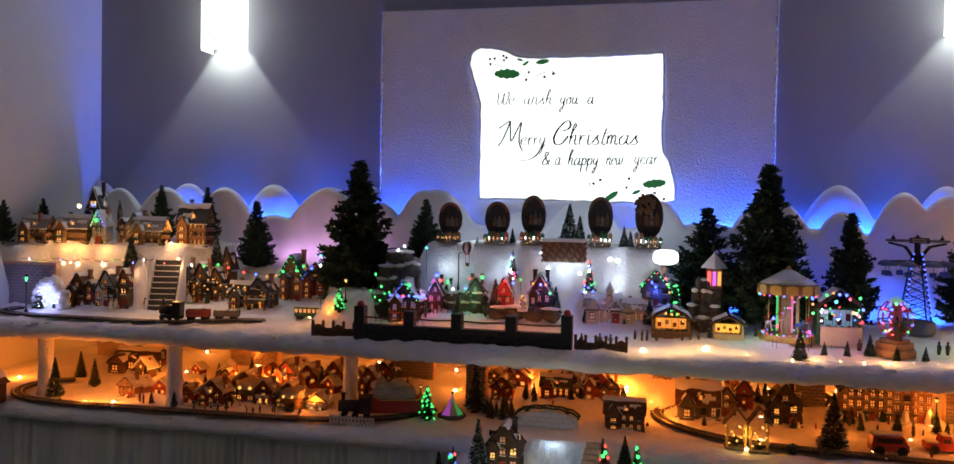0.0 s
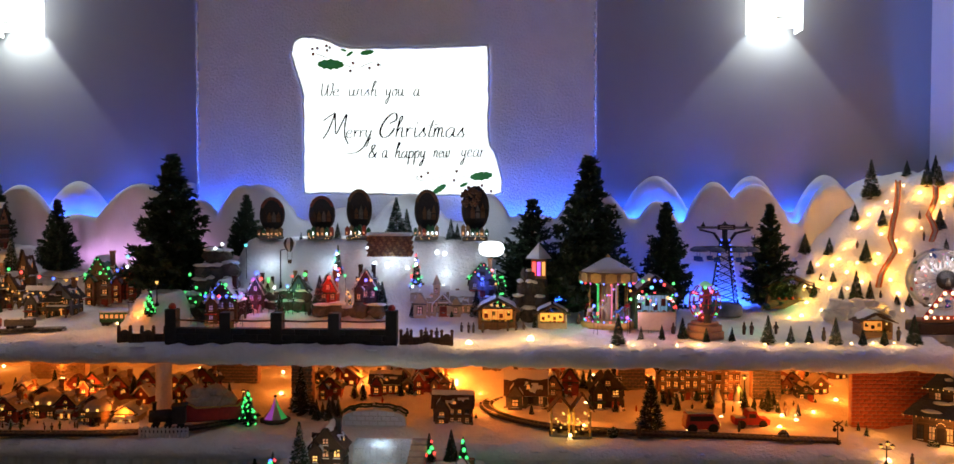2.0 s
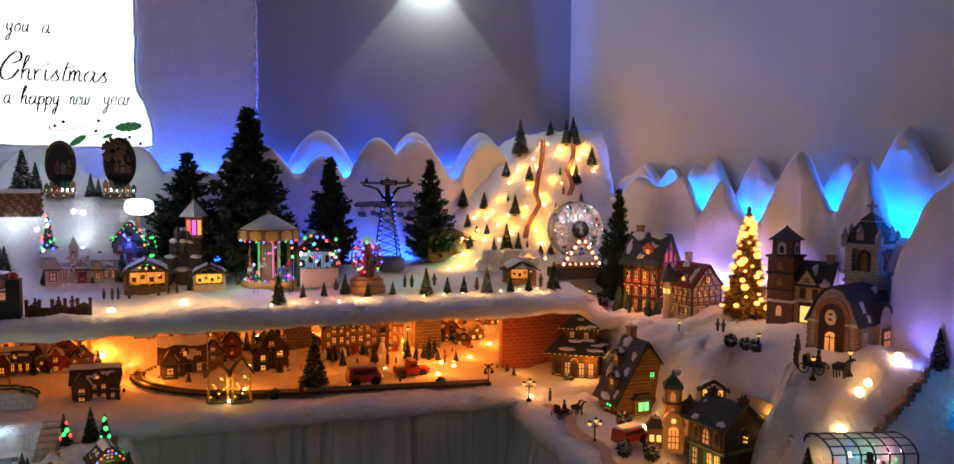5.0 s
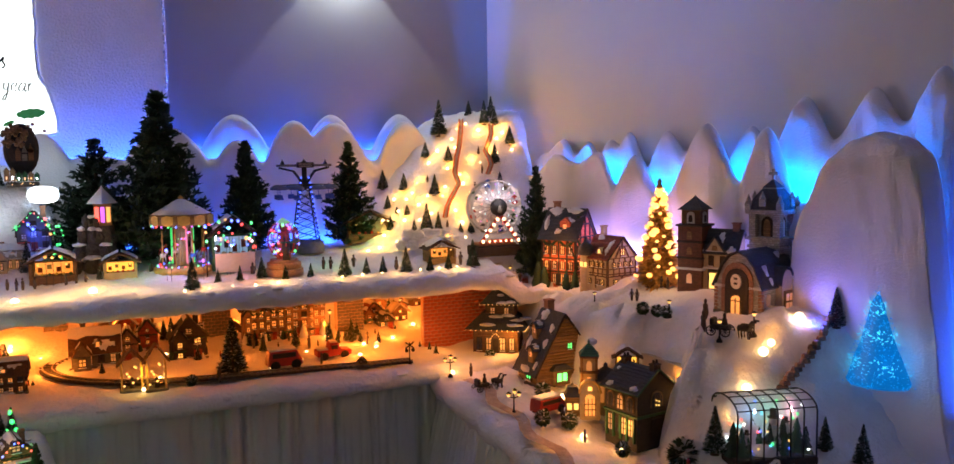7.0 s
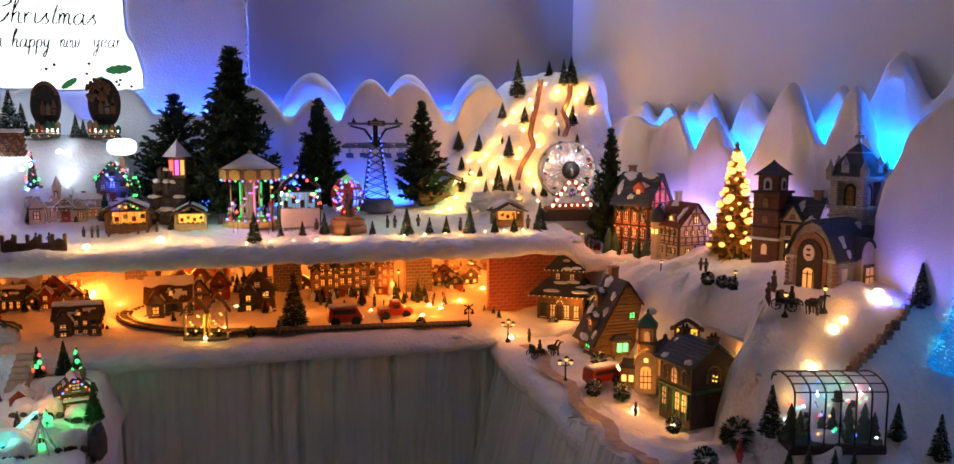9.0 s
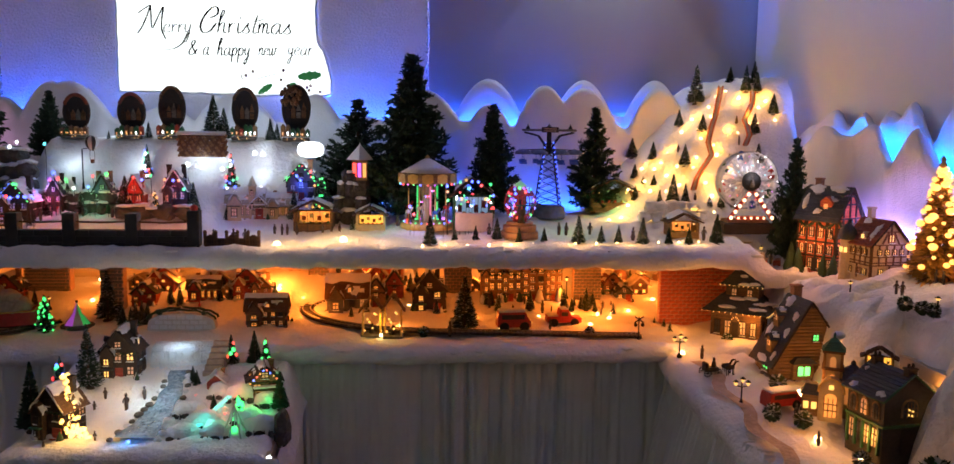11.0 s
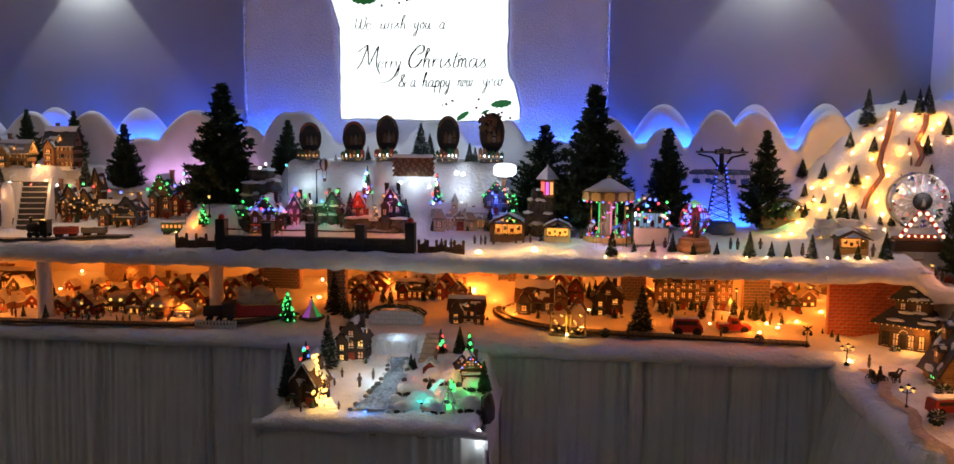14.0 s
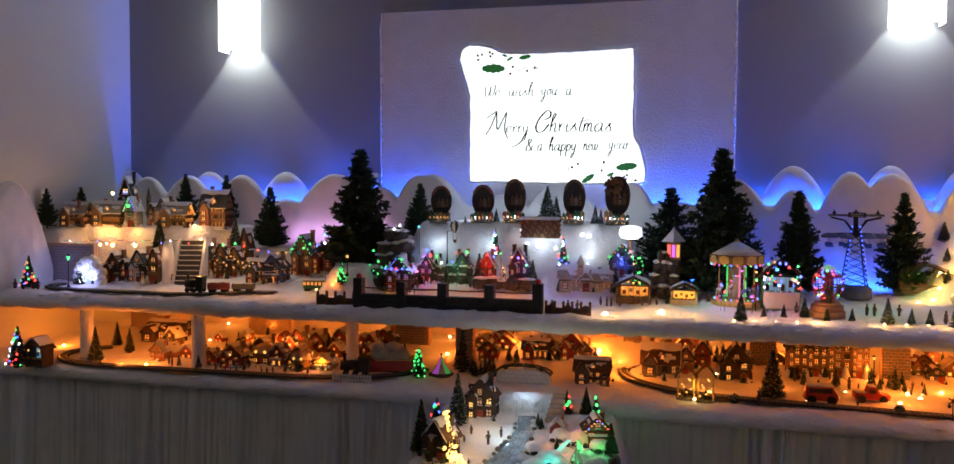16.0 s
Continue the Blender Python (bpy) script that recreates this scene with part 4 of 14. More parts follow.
def shared(name, key, build, mats, parent, m=None, label="", smooth=False):
    """A part whose mesh is built once and used again."""
    k = (name, key)
    if k not in CACHE:
        bm = bmesh.new()
        build(bm)
        CACHE[k] = mesh_of(name, bm, mats, smooth)
    ob = new(name, CACHE[k])
    ob.parent = parent
    if m is not None:
        ob.matrix_local = m
    if label:
        tagged(ob, label)
    return ob


def window_mesh(w, h, arch=False):
    """A barred frame round four sunk panes over a snowy sill, all in one piece."""
    def build(bm):
        t = w * 0.13
        xs = [-w / 2 - t / 2, -w / 2 + t / 2, -t * 0.35, t * 0.35, w / 2 - t / 2, w / 2 + t / 2]
        zs = [-t * 1.5, -t / 2, t / 2, h * 0.52, h * 0.52 + t * 0.7, h - t / 2, h + t / 2]
        front = [[bm.verts.new((x, -0.0022 if j > 1 else -0.0034, z)) for j, z in enumerate(zs)] for x in xs]
        sunk = [[bm.verts.new((x, 0.0 if 0 < i < 5 and 1 < j < 6 else 0.0018, z)) for j, z in enumerate(zs)] for i, x in enumerate(xs)]
        level = lambda i, j: sunk if i in (1, 3) and j in (2, 4) else front
        for i in range(5):
            for j in range(6):
                g = level(i, j)
                f = bm.faces.new((g[i][j], g[i + 1][j], g[i + 1][j + 1], g[i][j + 1]))
                f.material_index = 1 if g is sunk else 2 if j == 0 else 0
        for i in range(6):
            for j in range(6):
                a, b = (level(i - 1, j) if i else None), (level(i, j) if i < 5 else None)
                if a is not b:
                    bm.faces.new((front[i][j], front[i][j + 1], sunk[i][j + 1], sunk[i][j]))
        for i in range(5):
            for j in range(7):
                a, b = (level(i, j - 1) if j else None), (level(i, j) if j < 6 else None)
                if a is not b:
                    bm.faces.new((front[i][j], front[i + 1][j], sunk[i + 1][j], sunk[i][j]))
        if arch:
            curve = [bm.verts.new((w * 0.56 * math.cos(math.pi * k / 6), -0.0022, h + t / 2 + w * 0.45 * math.sin(math.pi * k / 6))) for k in range(1, 6)]
            bm.faces.new([front[0][6], *[front[i][6] for i in range(1, 6)], *curve])
    return build


def put_window(house, x, y, z, turn, w, h, lit, trim="dark", arch=False):
    w, h = w * 0.95, h * 0.98
    pick = random.Random(int(abs(x * 7919 + y * 3571 + z * 9973) * 1e4)).random()
    pane = lit if pick < 0.55 else "g_ember" if pick < 0.85 else "slate"
    key = (round(w, 3), round(h, 3), pane, trim, arch)
    shared("window", key, window_mesh(key[0], key[1], arch), [trim, pane, "roofsnow"], house, pose(x, y, z, 0, 0, turn))


def roof_slab(bm, hw, rise, y0, y1, over, thick, side, z, tiles=5):
    """One slope of a gable roof, laid in overlapping courses."""
    ln = math.hypot(hw, rise)
    run = ln + over
    for k in range(tiles):
        a, b = k / tiles * run, (k + 1.12) / tiles * run
        pts = []
        for q, up in ((a, 0.0), (b, thick * 0.8)):
            px, pz = q / ln * hw, -q / ln * rise
            nx, nz = rise / ln, hw / ln
            pts.append(((px + nx * (up)) * side, z + pz + nz * up))
            pts.append(((px + nx * (up + thick)) * side, z + pz + nz * (up + thick)))
        prism(bm, [pts[0], pts[2], pts[3], pts[1]], y0, y1)


def snow_patch(bm, hw, rise, y0, y1, thick, side, z, a, b):
    """A soft strip of snow on a slope, between the shares a and b of its length."""
    ln = math.hypot(hw, rise)
    n = 7
    rng = random.Random(int(1000 * (hw + z + a)))
    top, bot = [], []
    for k in range(n):
        y = y0 + (y1 - y0) * k / (n - 1)
        end = b * ln * rng.uniform(0.75, 1.1)
        for q, lst, up in ((a * ln, top, thick * 2.2), (end, bot, thick * 2.6)):
            px, pz = q / ln * hw, -q / ln * rise
            lst.append(bm.verts.new(((px + rise / ln * up) * side, y, z + pz + hw / ln * up + 0.002)))
    low = [bm.verts.new(v.co + Vector((0.001 * side, 0, -0.004))) for v in bot]
    for k in range(n - 1):
        bm.faces.new((top[k], top[k + 1], bot[k + 1], bot[k]))
        bm.faces.new((bot[k], bot[k + 1], low[k + 1], low[k]))


def village_house(m, w, d, h, wall="brown", roof="slate", lit="g_warm", label="", cols=2, rows=2, eave=0.58, turn=0, chimney=1, snow=0.6, trim="dark", beams=False, name="village_house", porch=False, arch=False, tower=0.0, strings=None, wsize=1.0, shop=None, dormer_lit=None):
    """A small lit ceramic house: its gable faces the front, or the side with turn=90."""
    if turn in (90, -90):
        w, d = d, w
    house = thing(name, m @ pose(0, 0, 0, 0, 0, turn), label, "model house", "village houses")
    e = h * eave
    rise, hw = h - e, w / 2
    bm = bmesh.new()
    prism(bm, [(-hw, 0), (hw, 0), (hw, e), (0, h - 0.002), (-hw, e)], -d / 2, d / 2)
    part("wall", bm, wall, house)
    bm = bmesh.new()
    box(bm, 0, 0, -0.006, w * 1.12, d * 1.12, 0.010, bevel=0.002)
    part("plinth", bm, "stone", house)
    thick = 0.0018
    for side in (-1, 1):
        bm = bmesh.new()
        roof_slab(bm, hw, rise, -d / 2 - 0.006, d / 2 + 0.006, w * 0.10, thick, side, h)
        slope = part("roof_slope", bm, roof, house)
        if snow > 0:
            bm = bmesh.new()
            snow_patch(bm, hw, rise, -d / 2 - 0.006, d / 2 + 0.006, thick, side, h, 0.0, 0.45 * snow)
            rng = random.Random(int(9999 * (w + h)) + side)
            for _ in range(2):
                y = rng.uniform(-d / 2, d / 4)
                a = rng.uniform(0.45, 0.75)
                snow_patch(bm, hw, rise, y, y + d * 0.3, thick * 0.9, side, h, a, a + 0.3 * snow)
            part("roof_snow", bm, "roofsnow", slope, "patchy white roof snow", True)
    bm = bmesh.new()
    box(bm, 0, 0, h - 0.001, w * 0.05 + 0.002, d + 0.013, 0.004, bevel=0.001)
    part("ridge", bm, "roofsnow" if snow > 0.4 else roof, house)
    for s in (-1, 1):
        bm = bmesh.new()
        tube(bm, [(0, -d / 2 - 0.0065, h + 0.0015), (s * hw * 1.1, -d / 2 - 0.0065, e - rise * 0.1 + 0.0015)], 0.0015, 5)
        part("barge_board", bm, "roofsnow" if snow > 0.85 else "dark", house)
    seed = random.Random(int(abs(w * 313 + h * 771) * 1e4))
    bm = bmesh.new()
    rims = []
    for k in range(24):
        a = 2 * math.pi * k / 24
        c, q = math.cos(a), math.sin(a)
        f = 1 / max(abs(c), abs(q)) ** 0.75
        up = seed.uniform(0.001, 0.009)
        rims.append([bm.verts.new((c * f * hw * g, q * f * d / 2 * g, z)) for g, z in ((1.0, up + 0.001), (1.12, up), (1.22 + up * 6, -0.006))])
    for lo, hi in zip(rims, rims[1:] + rims[:1]):
        for k in range(2):
            bm.faces.new((lo[k], lo[k + 1], hi[k + 1], hi[k]))
    part("snow_drift", bm, "snow", house, smooth=True)
    for k in range(2):
        bm = bmesh.new()
        x, y = seed.choice((-1, 1)) * hw * seed.uniform(0.5, 1.1), -d / 2 - seed.uniform(0.006, 0.012)
        hh = e * seed.uniform(0.25, 0.5)
        lathe(bm, [(hh * 0.26, 0), (hh * 0.33, hh * 0.12), (hh * 0.2, hh * 0.5), (hh * 0.22, hh * 0.55), (0, hh)], x, y, 0, 7)
        part("shrub", bm, "needle2" if k else "frost", house)
    for k in range(chimney):
        bm = bmesh.new()
        cx, cy = (0.26 if k == 0 else -0.26) * w, (0.25 if k == 0 else -0.2) * d
        box(bm, cx, cy, e + rise * 0.3, w * 0.11 + 0.003, w * 0.11 + 0.003, rise * 0.85)
        box(bm, cx, cy, e + rise * 1.15, w * 0.15 + 0.003, w * 0.15 + 0.003, rise * 0.08 + 0.002, bevel=0.0008)
        part("chimney", bm, wall if wall in ("brickdark", "dark", "stone") else "brickwall", house)
    ww, wh = min(w / (cols * 1.9), e / (rows * 1.75)) * wsize, e / (rows * 2.0) * min(1.25, wsize)
    for r in range(rows):
        z = e * (r + 0.32) / rows
        for c in range(cols):
            x = w * ((c + 0.5) / cols - 0.5)
            if r == 0 and c == cols // 2 and not porch:
                continue
            put_window(house, x, -d / 2 - 0.001, z, 0, ww, wh, lit, trim, arch)
        n = max(1, int(round(d / w * cols))) if max(w, d) > 0.064 or turn else 0
        for c in range(n):
            y = d * ((c + 0.5) / n - 0.5)
            if turn != 90:
                put_window(house, hw + 0.001, y, z, 90, ww, wh, lit, trim, arch)
            put_window(house, -hw - 0.001, y, z, -90, ww, wh, lit, trim, arch)
    if rise > 0.018:
        put_window(house, 0, -d / 2 - 0.001, e + rise * 0.18, 0, ww * 0.9, wh * 0.7, lit, trim, arch)
    bm = bmesh.new()
    dx = w * ((cols // 2 + 0.5) / cols - 0.5)
    box(bm, dx, -d / 2 - 0.0012, 0.002, ww * 1.15, 0.0035, e / rows * 0.72)
    box(bm, dx, -d / 2 - 0.003, 0.0, ww * 1.7, 0.007, 0.003)
    part("door", bm, "redwall" if wall != "redwall" else "brown", house)
    if beams:
        for z in (e * 0.5, e):
            bm = bmesh.new()
            box(bm, 0, -d / 2 - 0.001, z - 0.0015, w * 1.01, 0.003, 0.003)
            part("beam", bm, "dark", house)
        for c in range(cols + 1):
            x = w * (c / cols - 0.5) * 0.97
            bm = bmesh.new()
            box(bm, x, -d / 2 - 0.001, 0, 0.003, 0.003, e)
            part("beam", bm, "dark", house)
        for s in (-1, 1):
            for z in (e * 0.5, e - 0.001):
                bm = bmesh.new()
                box(bm, s * (hw + 0.001), 0, z - 0.0015, 0.003, d * 1.01, 0.003)
                part("beam", bm, "dark", house)
            n = max(2, int(round(d / w * cols)))
            for c in range(n + 1):
                bm = bmesh.new()
                y = d * (c / n - 0.5) * 0.97
                box(bm, s * (hw + 0.001), y, 0, 0.003, 0.003, e)
                if c < n:
                    y2 = d * ((c + 1) / n - 0.5) * 0.97
                    tube(bm, [(s * (hw + 0.001), y, e * 0.5), (s * (hw + 0.001), y2, e)], 0.0013, 4)
                part("beam", bm, "dark", house)
            bm = bmesh.new()
            tube(bm, [(s * hw * 0.9, -d / 2 - 0.001, e * 0.5), (s * hw * 0.45, -d / 2 - 0.001, e)], 0.0015, 4)
            part("beam", bm, "dark", house)
            bm = bmesh.new()
            tube(bm, [(s * hw * 0.9, -d / 2 - 0.001, e), (s * hw * 0.1, -d / 2 - 0.001, h - rise * 0.1)], 0.0016, 4)
            part("beam", bm, "dark", house)
    if w > 0.036 and rise > 0.014 and name == "village_house":
        for sd in (-1, 1):
            dw, dh = d * 0.17, rise * 0.42
            body = bmesh.new()
            prism(body, [(-dw / 2, 0), (dw / 2, 0), (dw / 2, dh * 0.6), (0, dh), (-dw / 2, dh * 0.6)], -w * 0.16, w * 0.16)
            dorm = part("dormer", body, wall, house)
            dorm.matrix_local = pose(sd * hw * 0.60, -d * 0.06, e + rise * 0.16, 0, 0, 90 * sd)
            for q in (-1, 1):
                cap = bmesh.new()
                tube(cap, [(0, -w * 0.17, dh + 0.001), (q * dw * 0.62, -w * 0.17, dh * 0.5)], 0.0016, 4)
                tube(cap, [(q * dw * 0.3, -w * 0.18, dh * 0.8), (q * dw * 0.3, w * 0.16, dh * 0.8)], dw * 0.16, 5)
                part("dormer_snow", cap, "roofsnow" if q < 0 else roof, dorm)
            pane = bmesh.new()
            box(pane, 0, -w * 0.162, dh * 0.14, dw * 0.42, 0.0015, dh * 0.5)
            part("dormer_window", pane, dormer_lit or lit, dorm)
    if w > 0.036:
        bm = bmesh.new()
        for k in range(5):
            x0, x1 = w * (k / 5 - 0.5) * 0.96, w * ((k + 1) / 5 - 0.5) * 0.96
            tube(bm, [(x0, -d / 2 - 0.003, e * 0.93), ((x0 + x1) / 2, -d / 2 - 0.004, e * 0.86), (x1, -d / 2 - 0.003, e * 0.93)], 0.0016, 5)
        garland = part("garland", bm, "needle", house, "dark green garland")
        bm = bmesh.new()
        for k in range(5):
            ball(bm, w * ((k + 0.5) / 5 - 0.5) * 0.96, -d / 2 - 0.006, e * 0.85, 0.0013, 6)
        part("garland_berries", bm, "berry", garland)
        for sd in (-1, 1):
            bm = bmesh.new()
            rr = random.Random(int(w * 1e5) + sd)
            pts = [(sd * hw * 1.11, -d / 2 - 0.006 + (d + 0.012) * k / 9, e - rise * 0.11 + rr.uniform(-0.001, 0.001)) for k in range(10)]
            tube(bm, pts, 0.0021, 5)
            part("eave_snow", bm, "roofsnow" if snow > 0.55 else roof, house, smooth=True)
    if max(w, d) > 0.05 and name == "village_house" and not porch:
        # a gabled wing on the side that faces the street
        side_on = turn in (90, -90)
        face_w, out = (d, w * 0.22) if side_on else (w, d * 0.22)
        ww2, we, wr = face_w * 0.36, e * 0.86, min(rise * 0.75, face_w * 0.26)
        off = face_w * 0.27
        at = pose(-hw, off, 0, 0, 0, -90) if side_on else pose(-off, -d / 2, 0)
        bm = bmesh.new()
        prism(bm, [(-ww2 / 2, 0), (ww2 / 2, 0), (ww2 / 2, we), (0, we + wr), (-ww2 / 2, we)], -out, out * 0.6)
        wing = part("wing", bm, wall, house)
        wing.matrix_local = at
        for q in (-1, 1):
            bm = bmesh.new()
            roof_slab(bm, ww2 / 2, wr, -out - 0.004, out * 0.8, ww2 * 0.1, 0.0018, q, we + wr + 0.001, 4)
            part("wing_roof", bm, roof, wing)
            bm = bmesh.new()
            snow_patch(bm, ww2 / 2, wr, -out - 0.004, out * 0.8, 0.0018, q, we + wr + 0.001, 0.0 if q < 0 else 0.4, 0.5 if q < 0 else 1.0)
            part("wing_snow", bm, "roofsnow", wing, "", True)
        for lvl in range(rows):
            z = we * (lvl + 0.3) / rows
            wy = -out - 0.001
            shared("window", (round(ww2 * 0.42, 3), round(we / rows * 0.5, 3), lit, trim, arch), window_mesh(round(ww2 * 0.42, 3), round(we / rows * 0.5, 3), arch), [trim, lit, "roofsnow"], wing, pose(0, wy, z))
        bm = bmesh.new()
        box(bm, 0, -out - 0.004, we / rows * 0.92, ww2 * 1.02, 0.008, 0.002)
        part("awning", bm, seed.choice(["red", "green", "brown", "slate"]), wing)
    if porch:
        bm = bmesh.new()
        box(bm, 0, -d / 2 - d * 0.14, e * 0.48, w * 0.8, d * 0.3, 0.004)
        part("porch_roof", bm, roof, house)
        bm = bmesh.new()
        box(bm, 0, -d / 2 - d * 0.14, e * 0.48 + 0.0045, w * 0.78, d * 0.28, 0.004, bevel=0.0015)
        part("porch_snow", bm, "roofsnow", house)
        for s in (-1, 1):
            bm = bmesh.new()
            box(bm, s * w * 0.36, -d / 2 - d * 0.26, 0, 0.004, 0.004, e * 0.48)
            part("porch_post", bm, "brown", house)
        bm = bmesh.new()
        box(bm, 0, -d / 2 - 0.0014, 0.004, w * 0.5, 0.002, e * 0.36)
        part("shop_window", bm, shop or lit, house, "glowing shop window")
    if tower:
        t = w * 0.34
        bm = bmesh.new()
        box(bm, -hw + t / 2, -d / 2 + t / 2 - 0.004, 0, t, t, tower * 0.78)
        tw = part("tower", bm, wall, house)
        bm = bmesh.new()
        lathe(bm, [(t * 0.78, 0), (t * 0.6, t * 0.25), (0.001, tower * 0.24)], -hw + t / 2, -d / 2 + t / 2 - 0.004, tower * 0.78, 4, smooth=False)
        part("tower_roof", bm, roof, tw)
        for z in (tower * 0.25, tower * 0.56):
            put_window(house, -hw + t / 2, -d / 2 - 0.0055, z, 0, t * 0.4, tower * 0.12, lit, trim, True)
    if strings:
        for s in (-1, 1):
            bm = bmesh.new()
            for k in range(5):
                q = (k + 0.5) / 5
                ball(bm, s * hw * 1.06 * q, -d / 2 - 0.009, h - (rise + 0.004) * q * 1.06, 0.0019, 6, (k * 2 + (s > 0)) % len(strings))
            part("light_string", bm, list(strings), house, "string of tiny coloured lights")
    return house


def spruce_mesh(bm, seed, rows, h, r, tuft, droop=0.3):
    """Upswept needled branches in loose whorls, each a brush of flat tufts, with gaps between."""
    rng = random.Random(seed)
    for k in range(rows):
        q = k / (rows - 1)
        z = h * (0.10 + 0.86 * q)
        reach = r * ((1 - q) ** 0.95 * (0.9 if q < 0.08 else 1.06)) * rng.uniform(0.82, 1.12) + r * 0.05
        n = max(5, int(14 * (1 - q) + 5))
        for b in range(n):
            a = 2 * math.pi * (b + 0.7 * rng.random()) / n + k * 1.3
            ln = reach * rng.choice((0.55, 0.8, 1.0, 1.08, 1.2)) * rng.uniform(0.9, 1.05)
            base = Vector((0, 0, z))
            tip = Vector((math.cos(a) * ln, math.sin(a) * ln, z + ln * rng.uniform(-droop * 0.4, 0.5) + h * 0.012))
            mid = base.lerp(tip, 0.55) - Vector((0, 0, ln * 0.10))
            m_n = max(4, int(ln / tuft * 2.8))
            for s in range(m_n):
                f = 0.15 + 0.85 * (s + 0.8) / m_n
                c = base.lerp(mid, f / 0.55) if f < 0.55 else mid.lerp(tip, (f - 0.55) / 0.45)
                wdt = tuft * rng.uniform(0.7, 1.2)
                for _ in range(5):
                    d = Vector((rng.uniform(-1, 1), rng.uniform(-1, 1), rng.uniform(-0.6, 0.8))) + (tip - base).normalized() * 0.55
                    d = d.normalized() * wdt * 0.72
                    u = d.cross(Vector((rng.random(), rng.random(), rng.random()))).normalized() * wdt * 0.34
                    bm.faces.new([bm.verts.new(v) for v in (c - u, c + d * 0.5 + u * 0.9, c + d, c + u * 0.2 - d * 0.2)])


def big_pine(x, y, z, h, spin=0.0, kind=0, wide=1.0):
    """A dark artificial pine with ragged branches."""
    key = ("big_pine", kind)
    m = pose(x, y, z, 0, 0, spin) @ Matrix.Diagonal((h * wide, h * wide, h, 1))
    if key in CACHE:
        return copy_thing(CACHE[key], m @ unscale(CACHE[key]))
    tree = thing("pine_tree", m, "dark green bushy artificial pine standing in the snow", "tree", "tall pines")
    bm = bmesh.new()
    tube(bm, [(0, 0, 0), (0.006, 0, 0.4), (0, 0.004, 0.97)], 0.03, 6, r2=0.006)
    part("trunk", bm, "bark", tree)
    bm = bmesh.new()
    spruce_mesh(bm, 11 + kind, 19, 1.0, (0.25, 0.29, 0.20)[kind], 0.066)
    crown = part("crown", bm, "needle", tree)
    CACHE[key] = tree
    return tree


def brush_pine(x, y, z, h, spin=0.0, frost=0, wide=1.0):
    """A small bottle-brush pine on a round foot; frost=1 has snowy tips."""
    key = ("brush_pine", frost)
    m = pose(x, y, z, 0, 0, spin) @ Matrix.Diagonal((h * wide, h * wide, h, 1))
    if key in CACHE:
        return copy_thing(CACHE[key], m @ unscale(CACHE[key]))
    label = "small frosted bottle-brush pine in the snow" if frost else "small dark green bottle-brush pine in the snow"
    tree = thing("bottle_brush_pine", m, label, "tree", "bottle-brush pines")
    bm = bmesh.new()
    tube(bm, [(0, 0, 0), (0, 0, 0.99)], 0.02, 5, r2=0.006)
    lathe(bm, [(0.10, 0), (0.10, 0.03), (0.04, 0.05), (0.0, 0.055)], seg=9)
    part("trunk", bm, "bark", tree)
    rng = random.Random(5 + frost)
    bm, tips = bmesh.new(), bmesh.new()
    for k in range(760):
        q = rng.random() ** 1.35
        zz = 0.08 + 0.9 * q
        rr = 0.26 * (1 - q) ** 0.9 * rng.uniform(0.78, 1.08) + 0.012
        a = rng.uniform(0, 2 * math.pi)
        d = Vector((math.cos(a) * rr, math.sin(a) * rr, rng.uniform(-0.02, 0.04)))
        s = Vector((-math.sin(a), math.cos(a), rng.uniform(-0.6, 0.6))) * 0.026
        c = Vector((0, 0, zz))
        bm.faces.new([bm.verts.new(v) for v in (c + d * 0.15, c + d * 0.75 + s, c + d + Vector((0, 0, 0.008)), c + d * 0.75 - s)])
        if frost and k % 2 == 0:
            tips.faces.new([tips.verts.new(v) for v in (c + d * 0.7 + s * 0.8 + Vector((0, 0, 0.01)), c + d * 1.04 + Vector((0, 0, 0.014)), c + d * 0.72 - s * 0.8 + Vector((0, 0, 0.01)))])
    crown = part("bristles", bm, "needle2", tree)
    if frost:
        part("frost", tips, "frost", crown, "white frosted tips")
    else:
        tips.free()
    CACHE[key] = tree
    return tree


def lit_tree(x, y, z, h, colours, label, count=26, dot=0.0035, spin=0.0, wide=1.0):
    tree = brush_pine(x, y, z, h, spin, 1, wide)
    tree.name = "lit_christmas_tree"
    tagged(tree, label, "christmas tree", "lit trees")
    rng = random.Random(int(x * 991))
    for i, c in enumerate(colours):
        bm = bmesh.new()
        for k in range(count // len(colours)):
            q = rng.random() ** 1.2
            a = rng.uniform(math.pi, 2 * math.pi)
            r = 0.255 * (1 - q) ** 0.9 + 0.02
            k_dot = dot * rng.uniform(0.6, 1.3)
            lathe(bm, [(0, -k_dot), (k_dot * 0.75, -k_dot * 0.5), (k_dot * 0.75, k_dot * 0.4), (0, k_dot)], math.cos(a) * r * h * wide, math.sin(a) * r * h * wide, (0.1 + 0.86 * q) * h, 6)
        ob = part("fairy_lights", bm, c, tree, "tiny glowing fairy lights")
        ob.matrix_local = Matrix.Diagonal((1 / (h * wide), 1 / (h * wide), 1 / h, 1)) @ pose(0, 0, 0, 0, 0, -spin)
    return tree


